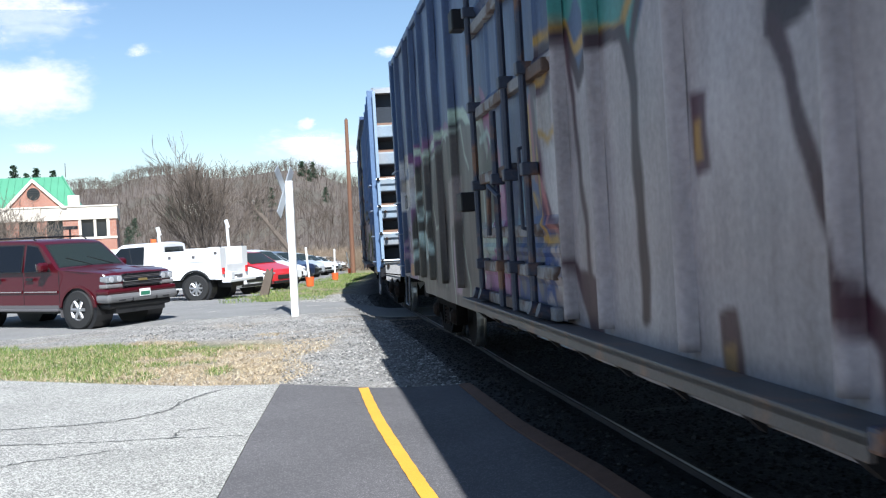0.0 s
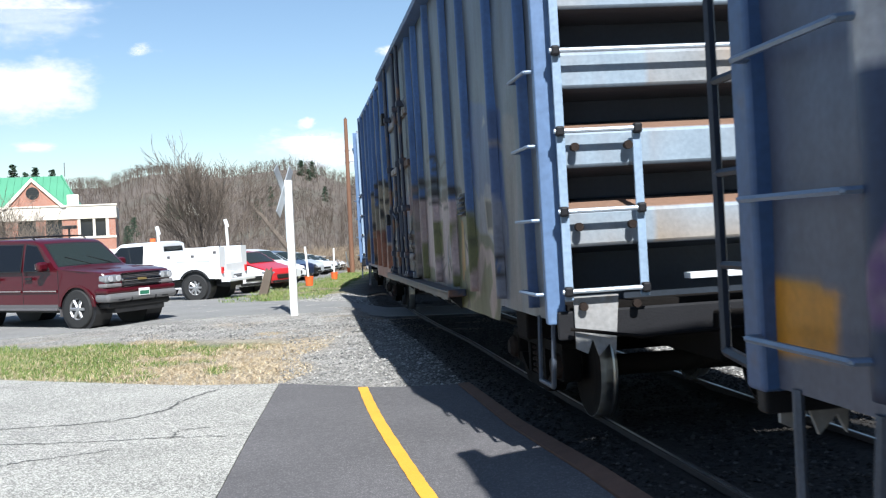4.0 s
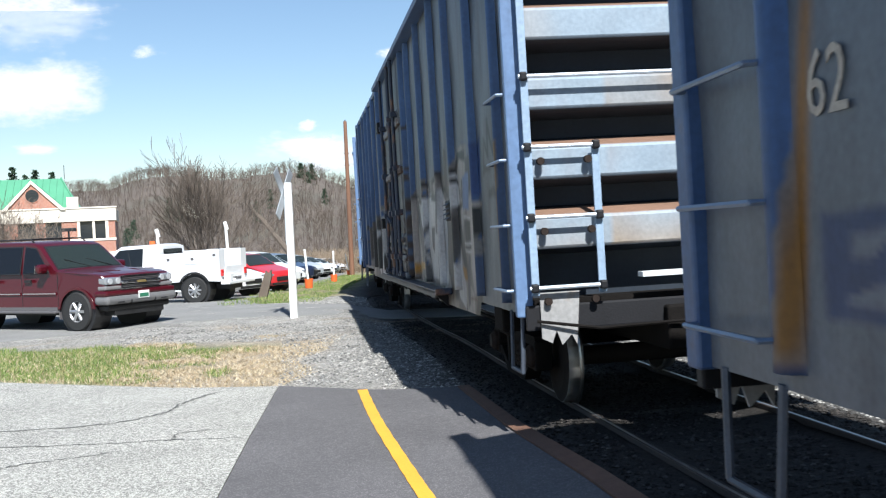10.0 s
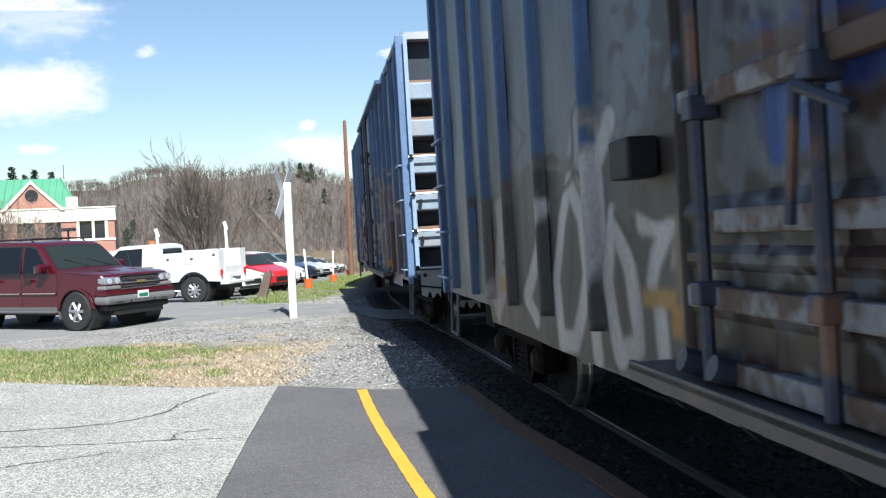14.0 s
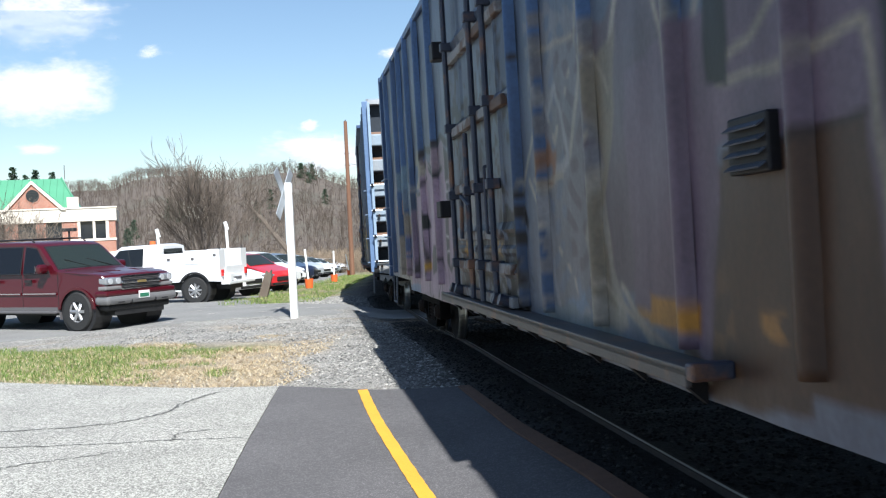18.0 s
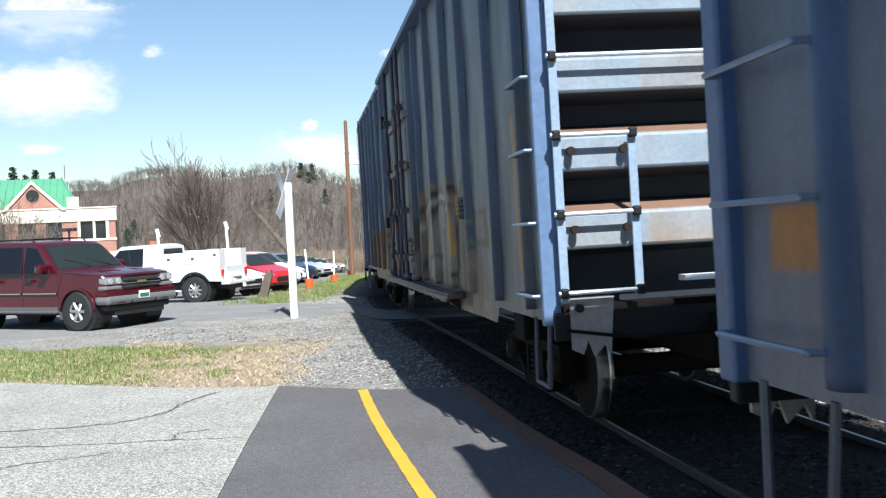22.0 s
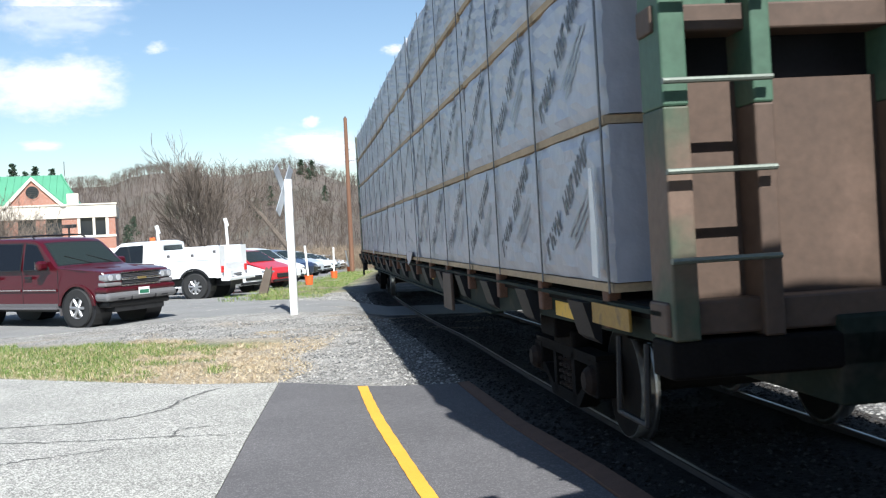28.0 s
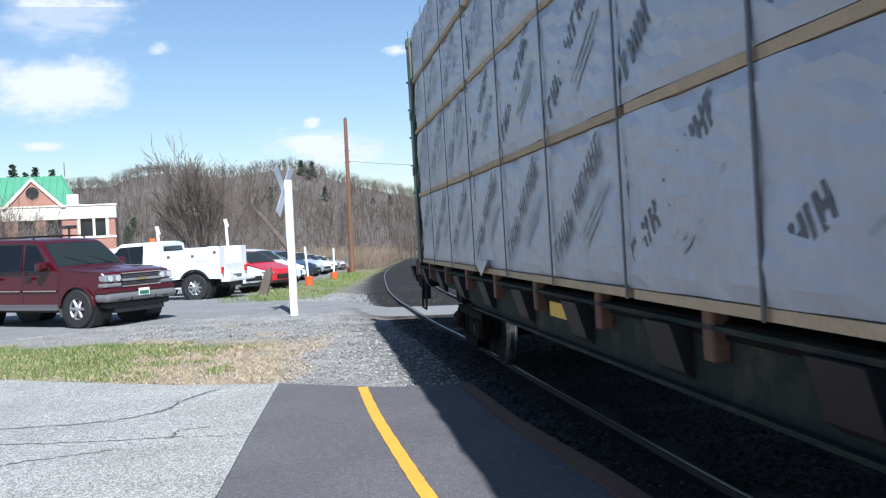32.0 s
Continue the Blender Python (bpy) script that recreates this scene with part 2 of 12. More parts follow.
def lathe(profile, n=24, axis="X"):
    """Turns a profile of (along, radius) round an axis."""
    bm = bmesh.new()
    rings = []
    for h, r in profile:
        ring = []
        for k in range(n):
            c, s = math.cos(k * math.tau / n) * r, math.sin(k * math.tau / n) * r
            ring.append(bm.verts.new((h, c, s) if axis == "X" else (c, s, h)))
        rings.append(ring)
    for a, b in zip(rings, rings[1:]):
        for k in range(n):
            bm.faces.new((a[k], b[k], b[(k + 1) % n], a[(k + 1) % n]))
    bm.faces.new(rings[0])
    bm.faces.new(rings[-1][::-1])
    bmesh.ops.recalc_face_normals(bm, faces=bm.faces)
    return bm


def slab(points, x0, x1, axis="X"):
    """A flat outline given across an axis, as a plate between x0 and x1."""
    bm = bmesh.new()
    def at(p, x):
        return (x, p[0], p[1]) if axis == "X" else ((p[0], x, p[1]) if axis == "Y" else (p[0], p[1], x))
    a = [bm.verts.new(at(p, x0)) for p in points]
    b = [bm.verts.new(at(p, x1)) for p in points]
    bm.faces.new(a)
    bm.faces.new(b[::-1])
    for i in range(len(points)):
        j = (i + 1) % len(points)
        bm.faces.new((a[j], a[i], b[i], b[j]))
    bmesh.ops.recalc_face_normals(bm, faces=bm.faces)
    return bm


def smoothstep(a, b, x):
    t = np.clip((x - a) / (b - a), 0, 1)
    return t * t * (3 - 2 * t)

# ---------------------------------------------------------------- the plan
TRACK = np.array(((9.6, -45.0), (7.1, -28), (5.45, -16.5), (4.2, -8), (3.31, -1.8), (2.86, 3.5), (2.40, 6.5), (2.13, 8.4), (1.63, 12),
                  (1.07, 16.3), (0.57, 19.5), (-0.03, 24), (-0.58, 28.5), (-1.0, 33), (-1.44, 39.5), (-1.86, 47), (-2.12, 57), (-2.2, 68),
                  (-2.1, 80), (-1.6, 95), (-0.6, 110), (1.2, 125), (4, 140), (8, 156)))


def spline(cp, n=30):
    q = np.vstack([2 * cp[0] - cp[1], cp, 2 * cp[-1] - cp[-2]])
    t = np.linspace(0, 1, n, endpoint=False)[:, None]
    out = []
    for i in range(1, len(q) - 2):
        a, b, c, d = q[i - 1:i + 3]
        out.append(0.5 * (2 * b + (c - a) * t + (2 * a - 5 * b + 4 * c - d) * t ** 2 + (3 * b - a - 3 * c + d) * t ** 3))
    return np.vstack(out + [cp[-1:]])


LINE = spline(TRACK)
ARC = np.concatenate([[0], np.cumsum(np.linalg.norm(np.diff(LINE, axis=0), axis=1))])
ARC -= np.interp(0, LINE[:, 1], ARC)


def fall(x, y):
    """How far the land has dropped: level by the platform, sinking away beyond the crossing."""
    slope = np.interp(x, (-5, -1), (0.03, 0.018))
    return -slope * np.clip(np.asarray(y) - 28 - 0, 0, 110)


def track_z(y):
    """Height of the rail tops: a steady fall away from the platform."""
    return np.interp(y, (-60, -8, 28, 45, 60, 138), (0.24, 0.24, -0.21, -0.39, -0.60, -1.98))


def track_at(s):
    x, y = np.interp(s, ARC, LINE[:, 0]), np.interp(s, ARC, LINE[:, 1])
    return Vector((x, y, float(track_z(y))))


def side_of_track(x, y):
    """Metres from the centre line, negative on the platform's side."""
    cx = np.interp(y, LINE[:, 1], LINE[:, 0])
    slope = np.interp(y, LINE[:-1, 1], np.diff(LINE[:, 0]) / np.diff(LINE[:, 1]))
    return (x - cx) / np.sqrt(1 + slope ** 2)


def ground_z(x, y):
    """Height of the ground sheet, with the track bed on it."""
    x, y = np.asarray(x, float), np.asarray(y, float)
    d = side_of_track(x, y)
    z = np.full(np.broadcast(x, y).shape, -0.17)
    bed = smoothstep(2.5, 1.2, np.abs(d)) * 0.085
    road = smoothstep(5.0, 1.5, np.abs(y - (24.0 - 0.05 * (x + 1.0) * (x < -1.0)))) * smoothstep(-30, -20, x)
    z = z + bed * (1 - road) + road * np.interp(x, (-8.0, -4.0), (0.03, 0.09))
    z = z + 0.045 * smoothstep(1.5, 1.05, np.abs(d)) * (1 - road)
    z = np.where(np.abs(d) < 0.66, z - 0.04 * (1 - road), z)
    on_bed = smoothstep(2.3, 1.3, np.abs(d))
    return z + fall(x, y) * (1 - on_bed) + track_z(y) * on_bed


def gz(x, y):
    return float(ground_z(x, y))

# ---------------------------------------------------------------- ground, road, track
def ground_material(name, stones=38.0, bump=0.9, vary=0.7, rough=0.95, fine=170.0, dist=0.02, crack=0.0):
    """Stony or grassy ground: the land's own colours broken up by clods and grains."""
    m = bpy.data.materials.new(name)
    m.use_nodes = True
    N, L = m.node_tree.nodes, m.node_tree.links
    b = N["Principled BSDF"]
    co = N.new("ShaderNodeTexCoord")
    at = N.new("ShaderNodeAttribute")
    at.attribute_name = "paint"
    vo = N.new("ShaderNodeTexVoronoi")
    vo.inputs["Scale"].default_value = stones
    no = N.new("ShaderNodeTexNoise")
    no.inputs["Scale"].default_value, no.inputs["Detail"].default_value = fine, 2
    lo = N.new("ShaderNodeTexNoise")
    lo.inputs["Scale"].default_value, lo.inputs["Detail"].default_value = 1.3, 5
    for n in (vo, no, lo):
        L.new(co.outputs["Object"], n.inputs["Vector"])
    sep = N.new("ShaderNodeSeparateColor")
    L.new(vo.outputs["Color"], sep.inputs[0])
    a1 = N.new("ShaderNodeMath")
    a1.operation = "ADD"
    L.new(sep.outputs[0], a1.inputs[0]), L.new(no.outputs[0], a1.inputs[1])
    a2 = N.new("ShaderNodeMath")
    a2.operation = "ADD"
    L.new(a1.outputs[0], a2.inputs[0]), L.new(lo.outputs[0], a2.inputs[1])
    rg = N.new("ShaderNodeMapRange")
    rg.inputs["From Min"].default_value, rg.inputs["From Max"].default_value = 0.7, 2.3
    rg.inputs["To Min"].default_value, rg.inputs["To Max"].default_value = 1 - vary, 1 + vary
    L.new(a2.outputs[0], rg.inputs["Value"])
    mu = N.new("ShaderNodeVectorMath")
    mu.operation = "SCALE"
    L.new(at.outputs["Color"], mu.inputs[0]), L.new(rg.outputs[0], mu.inputs["Scale"])
    L.new(mu.outputs[0], b.inputs["Base Color"])
    b.inputs["Roughness"].default_value, b.inputs["Specular IOR Level"].default_value = rough, 0.25
    bp = N.new("ShaderNodeBump")
    bp.inputs["Strength"].default_value, bp.inputs["Distance"].default_value = bump, dist
    L.new(a1.outputs[0], bp.inputs["Height"]), L.new(bp.outputs[0], b.inputs["Normal"])
    return m


def speckled(name, colour, grains=120.0, contrast=0.5, light=(0.5, 0.5, 0.48), share_light=0.62, stain=0.25, bump=0.35):
    """Asphalt with its stones worn bare: dark binder, paler grains, broad stains."""
    m = bpy.data.materials.new(name)
    m.use_nodes = True
    N, L = m.node_tree.nodes, m.node_tree.links
    b = N["Principled BSDF"]
    co = N.new("ShaderNodeTexCoord")
    vo = N.new("ShaderNodeTexVoronoi")
    vo.inputs["Scale"].default_value = grains
    no = N.new("ShaderNodeTexNoise")
    no.inputs["Scale"].default_value, no.inputs["Detail"].default_value = 0.9, 6
    mid = N.new("ShaderNodeTexNoise")
    mid.inputs["Scale"].default_value, mid.inputs["Detail"].default_value = 14, 4
    for n in (vo, no, mid):
        L.new(co.outputs["Object"], n.inputs["Vector"])
    sep = N.new("ShaderNodeSeparateColor")
    L.new(vo.outputs["Color"], sep.inputs[0])
    rp = N.new("ShaderNodeValToRGB")
    rp.color_ramp.elements[0].position, rp.color_ramp.elements[1].position = share_light, min(1.0, share_light + 0.25)
    L.new(sep.outputs[0], rp.inputs[0])
    mx = N.new("ShaderNodeMix")
    mx.data_type = "RGBA"
    fc = N.new("ShaderNodeMath")
    fc.operation = "MULTIPLY"
    L.new(rp.outputs[0], fc.inputs[0])
    fc.inputs[1].default_value = contrast
    L.new(fc.outputs[0], mx.inputs[0])
    mx.inputs[6].default_value, mx.inputs[7].default_value = rgb(colour), rgb(light)
    ad = N.new("ShaderNodeMath")
    ad.operation = "ADD"
    L.new(no.outputs[0], ad.inputs[0]), L.new(mid.outputs[0], ad.inputs[1])
    rg = N.new("ShaderNodeMapRange")
    rg.inputs["From Min"].default_value, rg.inputs["From Max"].default_value = 0.6, 1.4
    rg.inputs["To Min"].default_value, rg.inputs["To Max"].default_value = 1 - stain, 1 + stain
    L.new(ad.outputs[0], rg.inputs["Value"])
    mu = N.new("ShaderNodeVectorMath")
    mu.operation = "SCALE"
    L.new(mx.outputs[2], mu.inputs[0]), L.new(rg.outputs[0], mu.inputs["Scale"])
    L.new(mu.outputs[0], b.inputs["Base Color"])
    b.inputs["Roughness"].default_value, b.inputs["Specular IOR Level"].default_value = 0.85, 0.3
    bp = N.new("ShaderNodeBump")
    bp.inputs["Strength"].default_value, bp.inputs["Distance"].default_value = bump, 0.008
    L.new(sep.outputs[0], bp.inputs["Height"]), L.new(bp.outputs[0], b.inputs["Normal"])
    return m


M["ground"] = ground_material("gravel_and_turf")
M["old_asphalt"] = speckled("worn_pale_asphalt", (0.172, 0.167, 0.152), 100, 0.85, (0.535, 0.52, 0.47), 0.42, 0.22, 0.4)
M["new_asphalt"] = speckled("dark_new_asphalt", (0.098, 0.093, 0.094), 130, 0.5, (0.27, 0.25, 0.25), 0.70, 0.2, 0.3)
M["road"] = speckled("grey_road_asphalt", (0.20, 0.195, 0.185), 90, 0.3, (0.3, 0.3, 0.3), 0.6, 0.2, 0.2)
M["stone"] = mat("ballast_stone", (0.27, 0.265, 0.255), 0.9, vary=0.35, scale=3, fine=40, bump=0.3)


def fields(x, y):
    """Albedo of the land: ballast, dirt, dry straw, turf, far litter."""
    d = side_of_track(x, y)
    n = np.array([noise.noise(Vector((a * 0.55, b * 0.55, 3.1))) for a, b in zip(x, y)])
    n2 = np.array([noise.noise(Vector((a * 2.1, b * 2.1, 7.7))) for a, b in zip(x, y)])
    col = np.tile((0.33, 0.315, 0.29), (len(x), 1))
    def lay(c, w):
        w = np.clip(w, 0, 1)[:, None]
        col[:] = col * (1 - w) + np.array(c) * w
    # the train's shade laid into the ballast colour, deepest at the rails
    lay((0.085, 0.078, 0.07), smoothstep(2.6, 1.5, np.abs(d)) * 0.8)
    lay((0.022, 0.019, 0.017), smoothstep(1.7, 1.15, np.abs(d)) * 0.95)
    near = smoothstep(12.5, 13.2, y + 0.32 * (x + 2)) * smoothstep(22.5, 21.0, y - 0.35 * (x + 4))
    dirt = near * smoothstep(19.6, 17.6, y + 0.9 * n + 0.5 * n2)
    lay((0.40, 0.32, 0.22), dirt * smoothstep(-1.5, -2.4, x + 0.9 * n) * (0.75 + 0.5 * n2))
    lay((0.30, 0.235, 0.16), near * (1 - dirt) * smoothstep(0.05, 0.45, n2) * 0.5)
    turf = near * smoothstep(-3.4, -4.6, x + 1.6 * n + 0.7 * n2) * smoothstep(19.2, 17.6, y + n + 0.12 * (x + 7))
    lay((0.115, 0.17, 0.05), turf * (0.75 + 0.5 * n2))
    verge = smoothstep(28, 30, y) * smoothstep(-2.9, -3.6, x + 0.5 * n) * smoothstep(-8, -5.5, x + 0.03 * (y - 30))
    lay((0.25, 0.22, 0.12), verge * 0.9)
    lay((0.14, 0.19, 0.06), verge * smoothstep(-0.1, 0.3, n) * 0.8)
    far = smoothstep(80, 115, y)
    lay((0.20, 0.16, 0.11), far)
    right = smoothstep(4.0, 7.0, d)
    lay((0.24, 0.20, 0.13), right * (0.7 + 0.4 * n))
    return col


def ground_sheet():
    xs = np.concatenate([np.linspace(-900, -60, 12)[:-1], np.linspace(-60, -14, 16)[:-1], np.arange(-14, 8, 0.25), np.linspace(8, 40, 14),
                         np.linspace(40, 900, 12)[1:]])
    ys = np.concatenate([np.linspace(-400, -20, 10)[:-1], np.linspace(-20, 2, 10)[:-1], np.arange(2, 46, 0.25), np.linspace(46, 130, 50),
                         np.linspace(130, 1600, 14)[1:]])
    X, Y = np.meshgrid(xs, ys)
    x, y = X.ravel(), Y.ravel()
    z = ground_z(x, y)
    jitter = np.array([noise.noise(Vector((a * 1.9, b * 1.9, 0))) for a, b in zip(x, y)])
    open_ground = smoothstep(14.3, 15.2, y + 0.25 * (x + 2)) * smoothstep(1.3, 2.0, np.abs(side_of_track(x, y)))
    z = z + jitter * 0.03 * open_ground
    n = len(xs)
    faces = [(j * n + i, j * n + i + 1, (j + 1) * n + i + 1, (j + 1) * n + i) for j in range(len(ys) - 1) for i in range(n - 1)]
    ob = grid_mesh("ground", np.column_stack([x, y, z]).tolist(), faces, M["ground"], paint=fields(x, y), smooth=True)
    return tagged(ob, "gravel, straw and turf ground beside a railway", "ground", kind="structure")


def sheet(name, outline, lift, material, label, category, steps=1.0, thick=0.05):
    """A paved sheet: its outline filled with a grid that follows the land."""
    out = np.array(outline)
    x0, y0 = out.min(0)
    x1, y1 = out.max(0)
    bm = bmesh.new()
    ring = []
    for a, b in zip(out, np.roll(out, -1, axis=0)):
        k = max(1, int(np.linalg.norm(b - a) / steps))
        ring += [a + (b - a) * i / k for i in range(k)]
    bm.faces.new([bm.verts.new((p[0], p[1], 0)) for p in ring])
    for axis, lo, hi in ((0, x0, x1), (1, y0, y1)):
        for c in np.arange(lo + steps, hi, steps):
            co, no = [0, 0, 0], [0, 0, 0]
            co[axis], no[axis] = c, 1
            bmesh.ops.bisect_plane(bm, geom=bm.verts[:] + bm.edges[:] + bm.faces[:], plane_co=co, plane_no=no)
    side = bmesh.ops.extrude_face_region(bm, geom=bm.faces[:])
    top = {v for v in side["geom"] if isinstance(v, bmesh.types.BMVert)}
    for v in bm.verts:
        v.co.z = gz(v.co.x, v.co.y) + lift - (0 if v in top else thick)
    bmesh.ops.recalc_face_normals(bm, faces=bm.faces)
    ob = part(name, bm, material)
    return tagged(ob, label, category, kind="structure")


ground_sheet()
sheet("pavement_1", ((-2.07, 12.87), (-3.3, 13.1), (-4.7, 13.75), (-6.11, 14.43), (-16, 18.2), (-30, 10), (-30, -14), (-0.9, -14), (-1.35, 2), (-1.69, 7.57), (-1.85, 9.65)),
      0.03, M["old_asphalt"], "old pale worn asphalt lot with dark cracks", "pavement")
sheet("pavement_2", ((-2.06, 12.87), (-0.9, 12.25), (0.09, 11.75), (0.48, 9.13), (0.87, 7.12), (1.95, 0.5), (4.3, -14), (-0.88, -14), (-1.33, 2), (-1.68, 7.57), (-1.84, 9.65)),
      0.034, M["new_asphalt"], "dark newer asphalt platform strip beside the track", "pavement", steps=0.3)
sheet("trim_1", ((0.10, 11.75), (0.22, 11.72), (0.62, 9.13), (1.02, 7.12), (2.13, 0.5), (4.48, -14), (4.31, -14), (1.96, 0.5), (0.88, 7.12), (0.49, 9.13)),
      0.045, M["rust"], "rusty edging timber along the platform", "edging", steps=0.3)
sheet("road", ((-2.77, 22.68), (-4.54, 23.05), (-5.95, 22.34), (-8.67, 20.57), (-16, 18.9), (-40, 17), (-40, 60), (-26, 90), (-14, 104), (-9.5, 104), (-6.6, 60), (-6.3, 40), (-6.2, 33), (-5.0, 28.6),
               (-3.18, 26.2), (-1.6, 25.5), (4, 24.6), (14, 24.5), (14, 21.6), (4, 21.9), (-1.1, 22.6)),
      0.012, M["road"], "grey asphalt road crossing the track into a car park", "road", steps=1.5)


def yellow_line():
    """A hand-painted safety stripe, a little wavering, with a squared end."""
    pts = [(-1.0, 12.22), (-0.833, 11.03), (-0.681, 10.04), (-0.458, 8.74), (-0.279, 7.73), (-0.181, 7.2), (0.2, 5.2), (0.7, 2.6), (1.6, -2)]
    P = spline(np.array(pts), 24)
    verts, faces = [], []
    for i, p in enumerate(P):
        t = P[min(i + 1, len(P) - 1)] - P[max(i - 1, 0)]
        t /= np.linalg.norm(t)
        w = 0.056 + 0.002 * math.sin(i * 0.6)
        for s in (-1, 1):
            q = p + np.array((t[1], -t[0])) * w * s
            verts.append((q[0], q[1], gz(*q) + 0.042))
    for i in range(len(P) - 1):
        faces.append((2 * i, 2 * i + 1, 2 * i + 3, 2 * i + 2))
    tagged(grid_mesh("trim_2", verts, faces, M["yellow_paint"]), "yellow painted safety line on dark asphalt", "line", kind="structure")


def cracks():
    """Dark filled cracks that wander over the old asphalt."""
    M["crack"] = mat("dark_crack", (0.10, 0.098, 0.092), 0.9, vary=0.4)
    runs = (((-2.75, 12.6), (-3.0, 11.9), (-3.05, 11.3), (-3.5, 10.75), (-4.6, 10.55), (-6.0, 10.6), (-8.0, 11.2)),
            ((-1.9, 9.7), (-2.6, 9.72), (-3.6, 9.7), (-5.0, 9.9), (-7.5, 10.2)),
            ((-3.0, 9.25), (-3.6, 8.95), (-3.9, 8.75), (-4.3, 8.95), (-5.2, 9.3)),
            ((-3.9, 8.75), (-4.2, 8.45), (-4.8, 8.2), (-5.6, 8.0)), ((-2.55, 9.7), (-2.6, 10.05), (-2.3, 10.15)))
    for k, run in enumerate(runs):
        rng = random.Random(k)
        P = spline(np.array(run), 14)
        verts, faces = [], []
        for i, p in enumerate(P):
            t = P[min(i + 1, len(P) - 1)] - P[max(i - 1, 0)]
            t /= np.linalg.norm(t) + 1e-9
            p = p + np.array((rng.uniform(-1, 1), rng.uniform(-1, 1))) * 0.03
            w = (0.012 if k else 0.020) * rng.uniform(0.3, 1.3)
            for s in (-1, 1):
                q = p + np.array((t[1], -t[0])) * w * s
                verts.append((q[0], q[1], gz(*q) + 0.0345))
        for i in range(len(P) - 1):
            faces.append((2 * i, 2 * i + 1, 2 * i + 3, 2 * i + 2))
        tagged(grid_mesh("trim_%d" % (k + 5), verts, faces, M["crack"]), "dark crack in old asphalt", "crack", kind="structure")


yellow_line()
cracks()


def sweep_rail(name, off, profile, material, label):
    """A rail: its section swept along the track."""
    verts, faces = [], []
    ss = np.arange(-38, 150, 0.6)
    n = len(profile)
    for s in ss:
        p, q = track_at(s), track_at(s + 0.3)
        d = (q - p).normalized()
        r = Vector((d.y, -d.x, 0)).normalized()
        for a, h in profile:
            verts.append(p + r * (off + a) + Vector((0, 0, h)))
    for i in range(len(ss) - 1):
        for k in range(n):
            j = (k + 1) % n
            faces.append((i * n + k, i * n + j, (i + 1) * n + j, (i + 1) * n + k))
    return tagged(grid_mesh(name, verts, faces, material), label, "rail", kind="structure")


WEB = ((-0.032, 0.0), (-0.036, -0.035), (-0.009, -0.045), (-0.009, -0.145), (-0.07, -0.16), (-0.07, -0.172), (0.07, -0.172),
       (0.07, -0.16), (0.009, -0.145), (0.009, -0.045), (0.036, -0.035), (0.032, 0.0))
HEAD = ((-0.011, 0.002), (-0.012, -0.0115), (0.012, -0.0115), (0.011, 0.002))
for side in (-1, 1):
    sweep_rail("rail_web_%d" % (side + 2), side * 0.76, WEB, M["rail_rust"], "rusty steel rail on wooden ties")
    sweep_rail("rail_head_%d" % (side + 2), side * 0.76, HEAD, M["rail_steel"], "worn shiny steel rail head")


def ties():
    bm = boxes((-1.28, 1.28, -0.11, 0.11, -0.26, -0.088), bevel=0.012)
    first = part("tie", bm, M["tie"])
    me = first.data
    bpy.data.objects.remove(first)
    bed = empty("track_bed")
    tagged(bed, "weathered wooden ties under the rails", "railway ties", kind="structure")
    rng = random.Random(4)
    for k in range(300):
        s = -12 + k * 0.53
        if 21.6 < track_at(s).y < 25:
            continue
        p, q = track_at(s), track_at(s + 0.2)
        share("tie", me, bed, pose(p.x, p.y, p.z + rng.uniform(-0.01, 0.01), 0, 0, math.degrees(math.atan2(-(q - p).x, (q - p).y)) + rng.uniform(-1.5, 1.5)))


ties()


